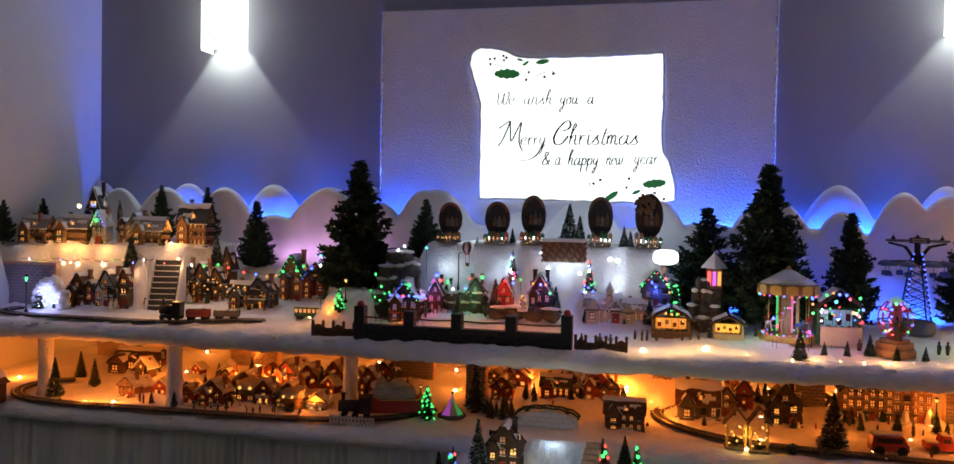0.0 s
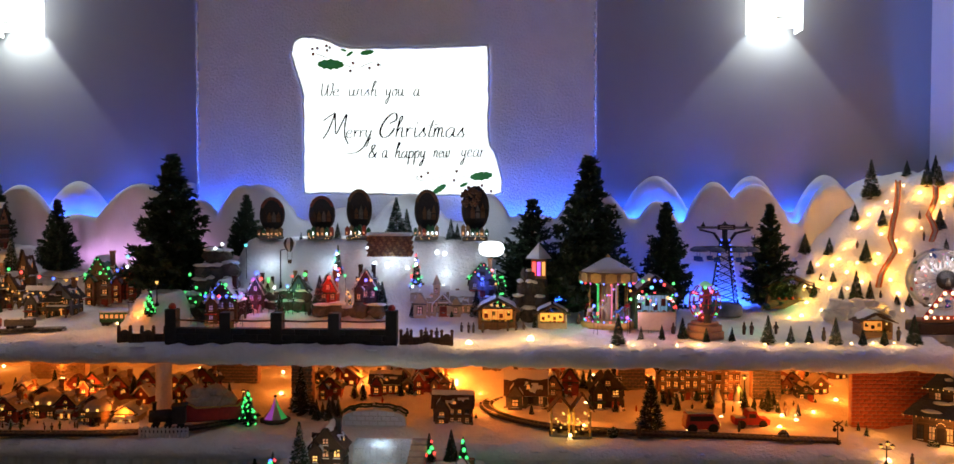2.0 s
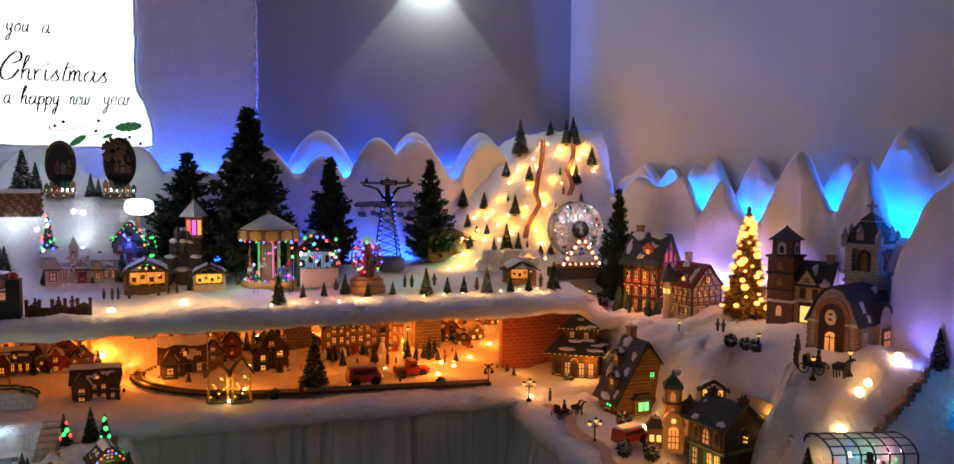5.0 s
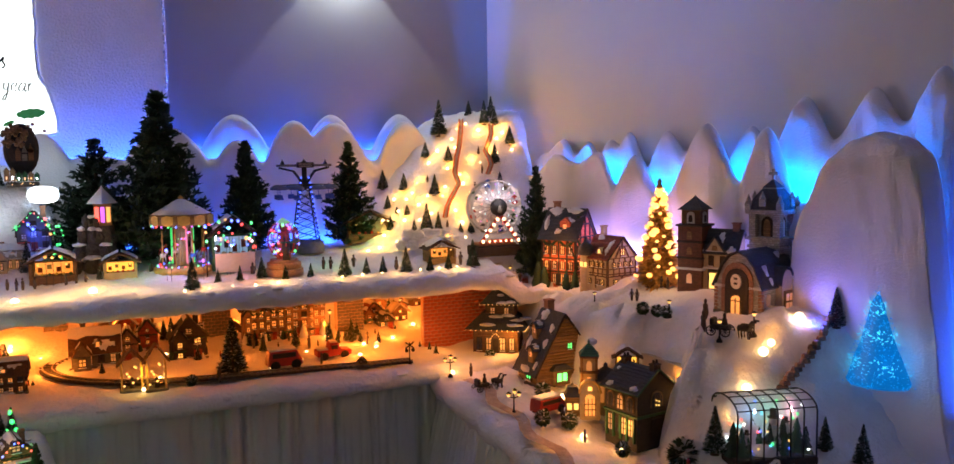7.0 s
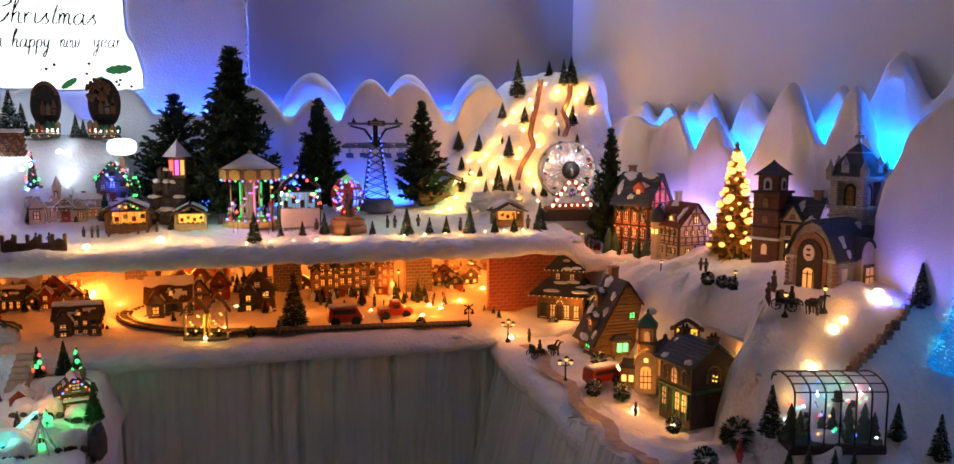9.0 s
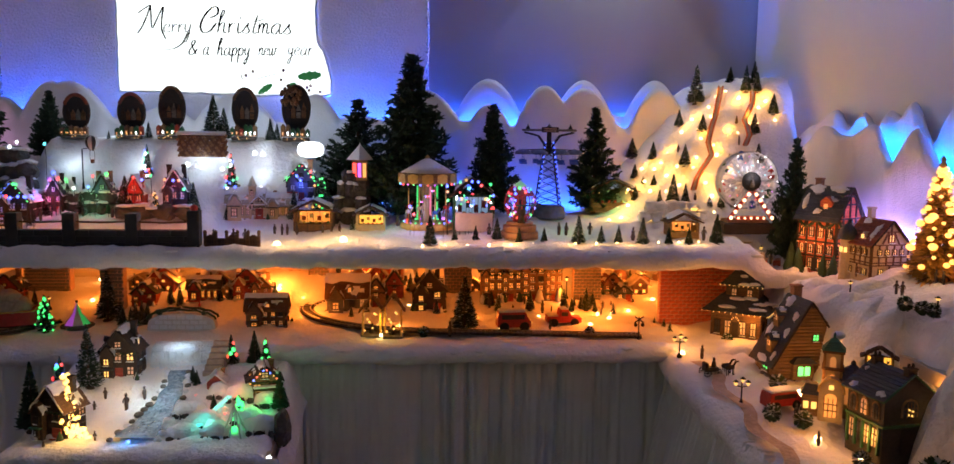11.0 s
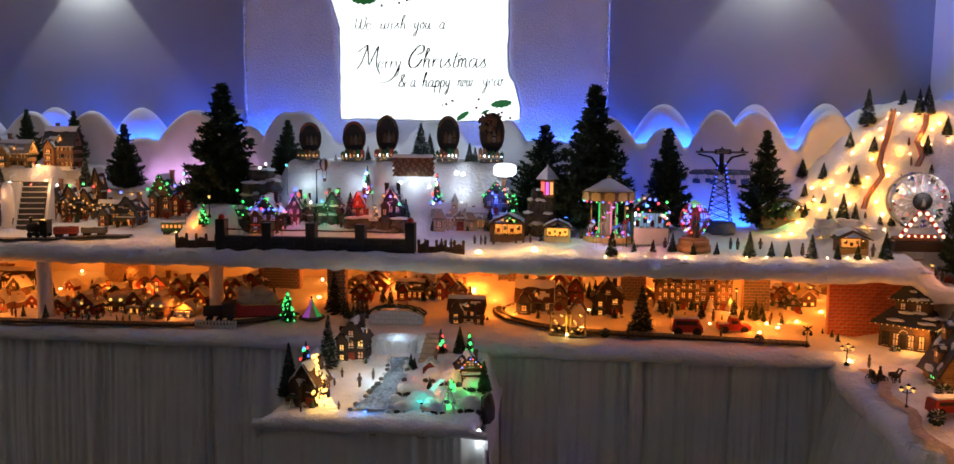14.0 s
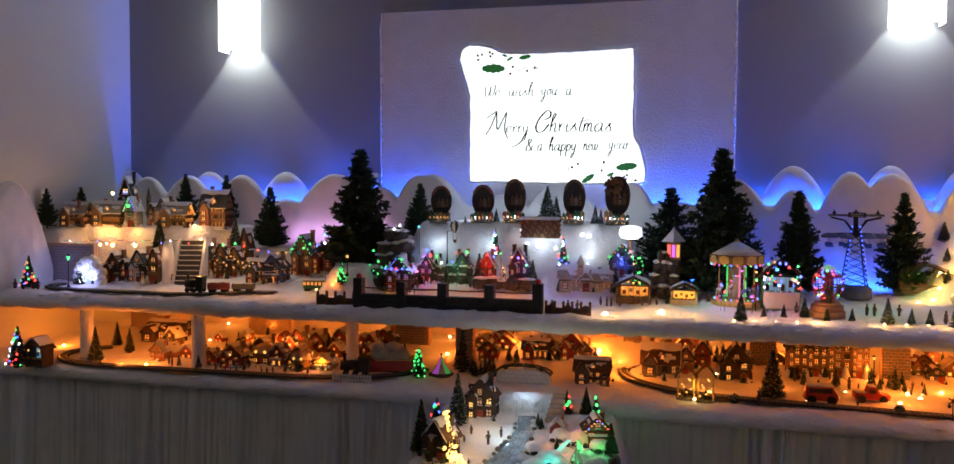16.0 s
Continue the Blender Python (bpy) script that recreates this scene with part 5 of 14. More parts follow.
def gold_tree(x, y, z, h):
    """A golden bushy tree with big glowing bulbs wound round it."""
    tree = thing("gold_christmas_tree", pose(x, y, z), "tall golden christmas tree full of large bright warm bulbs", "christmas tree", "lit trees")
    bm = bmesh.new()
    lathe(bm, [(0.035, 0), (0.035, 0.008), (0.010, 0.014), (0.006, 0.04), (0.002, h * 0.97)], seg=8)
    part("trunk", bm, "bark", tree)
    rng = random.Random(33)
    wide = lambda q: h * 0.225 * (1 - q) ** 0.9 + h * 0.016
    for lvl in range(7):
        bm = bmesh.new()
        for k in range(640 - 70 * lvl):
            q = (lvl + rng.random()) / 7
            rr = wide(q) * rng.uniform(0.72, 1.12)
            a = rng.uniform(0, 2 * math.pi)
            d = Vector((math.cos(a), math.sin(a), rng.uniform(-0.5, 0.25)))
            s = Vector((-math.sin(a), math.cos(a), rng.uniform(-0.6, 0.6))) * h * 0.017
            c = Vector((0, 0, h * (0.08 + 0.88 * q)))
            bm.faces.new([bm.verts.new(v) for v in (c + d * rr * 0.35, c + d * rr * 0.75 + s, c + d * rr, c + d * rr * 0.75 - s)])
        part("bristle_tier", bm, "goldneedle", tree, "golden bristles")
    bm = bmesh.new()
    lathe(bm, [(0.004, 0), (0.009, 0.006), (0.004, 0.012), (0.006, 0.017), (0, 0.026)], 0, 0, h * 0.94, 8)
    part("topper", bm, "goldneedle", tree)
    for k in range(74):
        q = min(0.97, ((k + rng.random()) / 74) ** 1.1)
        a = k * 2.399 + rng.uniform(-0.5, 0.5)
        rr = wide(q) * rng.uniform(0.86, 1.02)
        shared("bulb", "gold_tree%d" % (k % 3), lambda bm: ball(bm, 0, 0, 0, 0.0042 + 0.0026 * (k % 3), 8, squash=0.8), "g_goldbright", tree, pose(math.cos(a) * rr, math.sin(a) * rr, h * (0.10 + 0.86 * q)), "bright warm bulb", True)
    for dz, w in ((0.25, 0.07), (0.5, 0.055), (0.75, 0.035)):
        lamp("POINT", "tree_glow", pose(x - 0.055 * (1.1 - dz), y - 0.075 * (1.1 - dz), z + h * dz), WARM, w, radius=0.02)
    return tree


def glow_bulb(x, y, z, r, mat, label, watts=0.0, colour=WARM, above=0.02):
    """A bare bulb half sunk in the snow, with the light that it gives."""
    bm = bmesh.new()
    ball(bm, 0, 0, 0, r, 8)
    ob = solid("light_bulb", bm, mat, label, "light", m=pose(x, y, z), smooth=True, group="bulbs in the snow")
    if watts:
        lamp("POINT", "bulb_light", pose(x, y - r * 1.2, z + r + above), colour, watts, radius=0.012)
    return ob


def figurine(x, y, z, h=0.028, turn=0.0, coat="skin"):
    """A plain little painted figure, in one piece."""
    variant = int(abs(x * 997 + y * 313)) % 3
    key = ("figurine", coat, variant)
    if key not in CACHE:
        bm = bmesh.new()
        hem = (0.13, 0.17, 0.11)[variant]
        lathe(bm, [(0, 0), (0.10, 0), (0.09, 0.05), (hem, 0.30), (0.10, 0.52), (0.135, 0.64), (0.11, 0.74), (0.045, 0.78), (0.075, 0.84), (0.08, 0.90), (0.095, 0.925), (0.05, 0.94), (0.045, 1.0), (0, 1.0)], seg=9)
        for s in (-1, 1):
            tube(bm, [(s * 0.12, 0.0, 0.70), (s * 0.17, -0.02, 0.56), (s * 0.14, -0.09 if variant else -0.02, 0.44)], 0.032, 5)
        CACHE[key] = mesh_of("figurine", bm, coat, True)
    ob = new("figurine", CACHE[key])
    ob.matrix_world = scaled(x, y, z, turn, h * 0.92)
    return tagged(ob, "tiny painted figurine standing in the snow", "figurine", "figurines")


def lamp_post(x, y, z, h=0.07, heads=1, lit="g_yellow"):
    post = thing("street_lamp", pose(x, y, z), "tiny black street lamp with a lit lantern", "street lamp", "street lamps")
    bm = bmesh.new()
    lathe(bm, [(0.006, 0), (0.006, 0.004), (0.003, 0.008), (0.0016, 0.012), (0.0014, h * 0.8)], seg=7)
    part("pole", bm, "iron", post)
    places = [(0, 0, h * 0.8)] if heads == 1 else [(-0.012, 0, h * 0.68), (0.012, 0, h * 0.66), (0, -0.004, h * 0.8)]
    for px, py, pz in places:
        bm = bmesh.new()
        lathe(bm, [(0.002, 0), (0.0048, h * 0.11), (0.0045, h * 0.12)], px, py, pz, 6)
        lantern = part("lantern", bm, lit, post, "glowing lantern glass")
        bm = bmesh.new()
        lathe(bm, [(0.0062, h * 0.12), (0.004, h * 0.155), (0.0008, h * 0.2)], px, py, pz, 6)
        part("cap", bm, "iron", lantern)
    if heads > 1:
        bm = bmesh.new()
        tube(bm, [(-0.012, 0, h * 0.68), (0, 0, h * 0.62), (0.012, 0, h * 0.66)], 0.0012, 5)
        part("arm", bm, "iron", post)
    return post


def snow_bush(x, y, z, r):
    bush = thing("round_bush", pose(x, y, z + r * 0.85), "round dark bush dusted with snow", "bush", "round bushes")
    rng = random.Random(int(x * 777))
    bm, sn = bmesh.new(), bmesh.new()
    for k in range(260):
        d = Vector((rng.gauss(0, 1), rng.gauss(0, 1), rng.gauss(0, 1))).normalized()
        s = d.cross(Vector((0.3, 0.5, 0.8))).normalized() * r * 0.14
        (sn if (k % 3 == 0 and d.z > -0.2) else bm).faces.new([(sn if (k % 3 == 0 and d.z > -0.2) else bm).verts.new(v) for v in (d * r * 0.3, d * r * 0.8 + s, d * r * rng.uniform(0.9, 1.1), d * r * 0.8 - s)])
    part("leaves", bm, "needle2", bush)
    part("snow_dust", sn, "frost", bush)
    return bush


def boulder(bm, x, y, z, sx, sy, sz, seed, mat=0):
    """An angular stone with a broken outline."""
    got = bmesh.ops.create_icosphere(bm, subdivisions=2, radius=1.0)
    for v in got["verts"]:
        n = v.co.normalized()
        k = 1 + 0.35 * noise.noise(n * 1.7 + Vector((seed, 0, 0))) + 0.12 * noise.noise(n * 4.5 + Vector((0, seed, 0)))
        v.co = (x + n.x * sx * k, y + n.y * sy * k, z + n.z * sz * k)
    for f in {f for v in got["verts"] for f in v.link_faces}:
        f.material_index = mat


def rock_pile(m, w, d, h, label, mat="rock", seed=1, name="rock_ledge"):
    """A carved cliff of stones in rising tiers, with snow lying on each."""
    rng = random.Random(seed)
    thg = thing(name, m, label, "rock")
    tiers = max(1, min(4, int(round(h / 0.024))))
    th = h / tiers
    for t in range(tiers):
        wide = w * (1 - 0.22 * t)
        n = max(3, int(round(wide / (th * 1.3))))
        n = min(n, 7)
        for k in range(n):
            x = wide * ((k + 0.5) / n - 0.5) + rng.uniform(-0.1, 0.1) * wide / n
            y = d * (-0.22 + 0.16 * t) + rng.uniform(-0.08, 0.08) * d
            sx, sy, sz = wide / n * rng.uniform(0.5, 0.72), d * rng.uniform(0.22, 0.34), th * rng.uniform(0.5, 0.75)
            bm = bmesh.new()
            boulder(bm, x, y, th * (t + 0.42), sx, sy, sz, seed + k + 9 * t)
            stone = part("stone", bm, mat, thg)
            if rng.random() < 0.85:
                bm = bmesh.new()
                boulder(bm, x + rng.uniform(-0.1, 0.1) * sx, y + sy * 0.1, th * (t + 0.42) + sz * 0.88, sx * 0.9, sy * 0.9, sz * 0.26, seed + 40 + k)
                part("snow_cap", bm, "snow", stone, "", True)
    return thg


def cave_house(m, w, h):
    """A broad mound of rough boulders under snow, with dark arched mouths and a green lit garland."""
    o = thing("cave_house", m, "snow-topped brown rock mound with arched mouths and green lights", "rock")
    rng = random.Random(52)
    for t in range(5):
        n = 6 - t
        for k in range(n):
            x = w * (1 - 0.13 * t) * ((k + 0.5) / n - 0.5) + rng.uniform(-0.006, 0.006)
            y, z = 0.012 * t + rng.uniform(-0.01, 0.006), h * (0.10 + 0.19 * t) + rng.uniform(-0.006, 0.006)
            sx, sz = w / 7 * rng.uniform(0.95, 1.35), h * 0.12 * rng.uniform(0.85, 1.2)
            bm = bmesh.new()
            boulder(bm, x, y, z, sx, 0.024, sz, 70 + 9 * t + k)
            stone = part("stone", bm, "rock", o)
            if t > 1 or k % 2 == 0:
                bm = bmesh.new()
                boulder(bm, x, y + 0.003, z + sz * 0.86, sx * rng.uniform(0.8, 1.05), 0.022, sz * 0.28, 90 + k)
                part("snow_cap", bm, "roofsnow", stone, "", True)
    # flat black plates stand in for the shade inside the arched mouths
    for x, z, a, b in ((-0.22, 0.10, 0.016, 0.022), (0.16, 0.08, 0.02, 0.026), (0.05, 0.46, 0.014, 0.018)):
        bm = bmesh.new()
        prism(bm, [(x * w + a * math.cos(math.pi * k / 8), z * h + b * math.sin(math.pi * k / 8)) for k in range(9)], -0.034, -0.028)
        part("cave_mouth_shade", bm, "ink", o)
    for k in range(9):
        x = w * (k / 8 - 0.5) * 0.7
        shared("bulb", "cave_green", lambda bm: ball(bm, 0, 0, 0, 0.003, 6), "g_green", o, pose(x - 0.02, -0.034, h * (0.36 + 0.07 * math.sin(k * 1.7))), "glowing green bulb")
    return o


def garden_fence(x0, x1, y, z, h, panels):
    """Low dark panels with arched tops between knobbed posts."""
    f = thing("garden_fence", pose(x0, y, z), "low dark wooden fence with arched panels and knobbed posts", "fence")
    bay = (x1 - x0) / panels
    for k in range(panels + 1):
        bm = bmesh.new()
        box(bm, bay * k, 0, -0.006, 0.006, 0.007, h + 0.006)
        lathe(bm, [(0.003, 0), (0.0045, 0.003), (0.003, 0.007), (0, 0.008)], bay * k, 0, h - 0.001, 6)
        part("post", bm, "brown", f)
    for k in range(panels):
        bm = bmesh.new()
        up = 0.28 * h if k % 2 == 0 else 0.0
        prism(bm, [(bay * k, 0), (bay * (k + 1), 0)] + [(bay * (k + 1) - bay * i / 6, h * 0.62 + up * math.sin(math.pi * i / 6)) for i in range(7)], -0.0015, 0.0015)
        board = part("panel", bm, "brown", f)
        for i in range(5):
            bm = bmesh.new()
            box(bm, bay * (k + (i + 0.5) / 5), -0.0022, 0.002, 0.0016, 0.0014, h * 0.55)
            part("batten", bm, "dark", board)
    return f


def light_cascade(points, count, r):
    """Golden bulbs heaped along a line that runs down a slope and widens."""
    o = thing("light_cascade", ONE, "heaped string of bright golden bulbs running down the snow", "string lights")
    rng = random.Random(19)
    line = smooth_line(points, 12)
    bm = bmesh.new()
    tube(bm, [tuple(p) for p in line], 0.0012, 5)
    part("wire", bm, "iron", o)
    for k in range(count):
        q = (k + rng.random()) / count
        p = line[int(q * (len(line) - 1))]
        wide = 0.006 + 0.013 * q
        shared("bulb", ("cascade", k % 3), lambda bm: ball(bm, 0, 0, 0, r * (0.8 + 0.2 * (k % 3)), 8), "g_cascade", o, pose(p.x + rng.uniform(-wide, wide), p.y + rng.uniform(-0.006, 0.004), p.z + rng.uniform(0.0, 0.008)), "bright golden bulb", True)
    return o


def sleigh(m, ln, h):
    """A big red sleigh with a curled front, dark runners and a swelling white sack."""
    o = thing("red_sleigh", m, "big red sleigh with a swelling white sack on dark runners", "sleigh")
    bm = bmesh.new()
    prism(bm, [(-0.5 * ln, h * 0.12), (0.40 * ln, h * 0.12), (0.50 * ln, h * 0.30), (0.48 * ln, h * 0.52), (0.40 * ln, h * 0.42), (-0.30 * ln, h * 0.42), (-0.52 * ln, h * 0.62)], -ln * 0.17, ln * 0.17)
    bmesh.ops.bevel(bm, geom=list(bm.edges), offset=h * 0.03, segments=2, affect="EDGES")
    part("body", bm, "red", o)
    for y in (-ln * 0.15, ln * 0.15):
        bm = bmesh.new()
        tube(bm, [(-0.5 * ln, y, 0.004), (0.4 * ln, y, 0.004), (0.54 * ln, y, h * 0.14), (0.55 * ln, y, h * 0.30)], 0.0025, 6)
        part("runner", bm, "iron", o)
    for k, (x, z, a, b) in enumerate(((-0.12, 0.58, 0.34, 0.26), (0.16, 0.52, 0.24, 0.2), (-0.30, 0.74, 0.16, 0.16), (0.02, 0.76, 0.2, 0.14))):
        bm = bmesh.new()
        boulder(bm, x * ln, 0, z * h, a * ln, ln * 0.18, b * h, 5 + k)
        part("sack", bm, "tansnow", o, "", True)
    bm = bmesh.new()
    tube(bm, [(-0.52 * ln, -ln * 0.175, h * 0.60), (-0.30 * ln, -ln * 0.178, h * 0.43), (0.40 * ln, -ln * 0.178, h * 0.43), (0.48 * ln, -ln * 0.175, h * 0.52)], 0.002, 5)
    part("gold_trim", bm, "gold", o)
    return o


def stall(m, w, d, h, label, lit="g_warm", wall="brown", roof="roofsnow", name="market_stall"):
    """An open-fronted booth with a pitched roof, a counter and a lit inside."""
    st = thing(name, m, label, "market stall", "market stalls")
    bm = bmesh.new()
    box(bm, 0, d * 0.42, 0, w, d * 0.1, h * 0.62)
    for s in (-1, 1):
        box(bm, s * w * 0.46, 0, 0, w * 0.07, d * 0.9, h * 0.62)
    part("booth_wall", bm, wall, st)
    bm = bmesh.new()
    box(bm, 0, d * 0.35, h * 0.24, w * 0.80, 0.002, h * 0.34)
    part("lit_back", bm, {"g_warm": "g_stall", "g_yellow": "g_stally", "g_green": "g_stallg", "g_cyan": "g_stallc"}.get(lit, lit), st, "warmly lit inside of the booth")
    bm = bmesh.new()
    box(bm, 0, -d * 0.38, 0, w * 0.92, d * 0.16, h * 0.24)
    box(bm, 0, -d * 0.40, h * 0.24, w, d * 0.24, h * 0.03)
    part("counter", bm, wall, st)
    for s in (-1, 1):
        bm = bmesh.new()
        roof_slab(bm, w * 0.55, h * 0.34, -d * 0.62, d * 0.55, 0.003, 0.0025, s, h * 0.95)
        part("roof_slope", bm, "brownroof" if roof == "roofsnow" else roof, st)
        bm = bmesh.new()
        snow_patch(bm, w * 0.55, h * 0.34, -d * 0.62, d * 0.55, 0.003, s, h * 0.95, 0.0, 0.8)
        part("roof_snow", bm, "roofsnow", st, "", True)
    rng = random.Random(int(w * 9000))
    for k in range(4):
        bm = bmesh.new()
        box(bm, w * (k / 3 - 0.5) * 0.6, d * 0.30, h * 0.30 + h * 0.08 * (k % 2), w * 0.1, d * 0.05, h * 0.14)
        part("display", bm, rng.choice(["brown", "redwall", "cream", "dark"]), st)
    for sx in (-0.3, 0.3):
        bm = bmesh.new()
        ball(bm, sx * w, -d * 0.45, h * 0.58, h * 0.035, 6)
        part("hanging_lamp", bm, "g_yellow", st)
    for k in range(6):
        bm = bmesh.new()
        ball(bm, w * (k / 5 - 0.5) * 0.75, -d * 0.38, h * 0.3, h * rng.uniform(0.03, 0.055), 6)
        part("goods", bm, rng.choice(["red", "gold", "green", "cream"]), st)
    return st


def picket_fence(x0, x1, y, z, h):
    f = thing("picket_fence", pose(x0, y, z), "white picket fence beside the track", "fence")
    n = int((x1 - x0) / 0.008)
    for k in range(n):
        shared("picket", "p", lambda bm: prism(bm, [(-0.0025, 0), (0.0025, 0), (0.0025, h * 0.85), (0, h), (-0.0025, h * 0.85)], -0.001, 0.001), "white", f, pose((x1 - x0) * k / (n - 1), 0, 0))
    for z0 in (0.25, 0.65):
        bm = bmesh.new()
        box(bm, (x1 - x0) / 2, 0.002, h * z0, x1 - x0, 0.002, 0.004)
        part("rail", bm, "white", f)


def brick_wall(name, m, w, h, d, bw, bh, mat, label, category="wall"):
    """Courses of separate bricks on a bed of mortar."""
    wl = thing(name, m, label, category)
    bm = bmesh.new()
    box(bm, 0, d / 2 + 0.001, 0, w, d - 0.002, h)
    part("mortar", bm, "mortar", wl)
    n, r = int(w / bw), int(h / bh)
    rng = random.Random(int(w * 1e4))
    for j in range(r):
        for i in range(n + 1):
            x0, x1 = max(0, (i - 0.5 * (j % 2)) * bw), min(w, (i + 1 - 0.5 * (j % 2)) * bw)
            if x1 - x0 < bw * 0.3:
                continue
            full = x1 - x0 > bw * 0.9
            key = (mat, bw, bh, full)
            ln = (bw if full else bw * 0.5) * 0.90
            shared("brick", key, lambda bm: box(bm, 0, 0, 0, ln, 0.005, bh * 0.80, bevel=0.0008), mat, wl, pose((x0 + x1) / 2 - w / 2, rng.uniform(-0.0006, 0.0004), j * bh + bh * 0.08))
    return wl


def snow_tufts(name, places, label, seed=1, puff=1.0):
    """Loose lumps of batting pressed along an edge, as one soft mass."""
    bm = bmesh.new()
    rng = random.Random(seed)
    for x, y, z, r in places:
        boulder(bm, x, y, z - r * 0.1, r * rng.uniform(0.7, 1.5), r * rng.uniform(0.5, 0.8), r * rng.uniform(0.25, 0.4) * puff, rng.uniform(-20, 20))
    return solid(name, bm, "snow", label, "snow", "stuff", smooth=True)


def carousel(m, w, h):
    c = thing("carousel", m, "gold and white fairground carousel with coloured lights", "carousel")
    r = w / 2
    bm = bmesh.new()
    lathe(bm, [(r * 0.95, 0), (r, h * 0.02), (r, h * 0.07), (r * 0.9, h * 0.09), (0, h * 0.09)], seg=24)
    part("platform", bm, "gold", c)
    bm = bmesh.new()
    lathe(bm, [(r * 0.22, h * 0.09), (r * 0.18, h * 0.3), (r * 0.26, h * 0.62)], seg=12)
    part("centre_column", bm, "cream", c)
    for k in range(10):
        a = 2 * math.pi * k / 10
        bm = bmesh.new()
        lathe(bm, [(r * 0.034, h * 0.12), (r * 0.034, h * 0.58)], math.cos(a) * r * 0.36, math.sin(a) * r * 0.36, 0, 6)
        part("light_tube", bm, ["tube_green", "redwall", "cream", "tube_pink", "white"][k % 5], c)
    bm = bmesh.new()
    lathe(bm, [(r * 0.96, h * 0.62), (r * 1.04, h * 0.64), (r * 1.04, h * 0.74), (r, h * 0.76), (r * 0.9, h * 0.76)], seg=24)
    part("canopy_rim", bm, "tan", c)
    for k in range(12):
        a = 2 * math.pi * k / 12
        shared("rounding_board", ("car", round(h, 3)), lambda bm: prism(bm, [(-r * 0.2, 0), (0, -h * 0.03), (r * 0.2, 0), (r * 0.2, h * 0.09), (0, h * 0.11), (-r * 0.2, h * 0.09)], -0.001, 0.001), "gold", c, pose(math.sin(a) * r * 1.05, -math.cos(a) * r * 1.05, h * 0.645, 0, 0, math.degrees(a)))
    bm = bmesh.new()
    n = 16
    lathe(bm, [(r * 1.0, h * 0.76), (r * 0.62, h * 0.84), (r * 0.2, h * 0.93), (r * 0.06, h * 0.95)], seg=n)
    part("canopy", bm, "roofsnow", c, "snow-white pleated canopy", True)
    bm = bmesh.new()
    lathe(bm, [(r * 0.06, h * 0.94), (r * 0.09, h * 0.97), (r * 0.03, h * 0.985), (0, h)], seg=8)
    part("finial", bm, "gold", c)
    for k in range(8):
        a = 2 * math.pi * (k + 0.5) / 8
        x, y = math.cos(a) * r * 0.74, math.sin(a) * r * 0.74
        bm = bmesh.new()
        tube(bm, [(x, y, h * 0.09), (x, y, h * 0.64)], 0.0014, 5)
        pole = part("pole", bm, "gold", c)
        bm = bmesh.new()
        z = h * (0.24 + 0.06 * (k % 2))
        ball(bm, x, y, z, r * 0.11, 8, squash=0.7)
        tube(bm, [(x + 0.005, y, z + 0.002), (x + 0.011, y, z + 0.011)], 0.003, 5)
        for dx in (-0.005, 0.005):
            tube(bm, [(x + dx, y, z - 0.002), (x + dx * 1.5, y, z - 0.015)], 0.0013, 4)
        part("horse", bm, ["white", "cream", "blue", "red"][k % 4], pole)
    for i, col in enumerate(("g_green", "g_blue", "g_red", "g_purple")):
        bm = bmesh.new()
        for k in range(6):
            a = 2 * math.pi * (k * 4 + i) / 24
            ball(bm, math.cos(a) * r * 1.0, math.sin(a) * r * 1.0, h * 0.61, 0.0024, 6)
            ball(bm, math.cos(a) * r * 0.86, math.sin(a) * r * 0.86, h * 0.10, 0.0021, 6)
            ball(bm, math.cos(a) * r * 0.25, math.sin(a) * r * 0.25, h * (0.14 + 0.075 * k), 0.0021, 6)
        part("ride_lights", bm, col, c, "coloured ride lights")


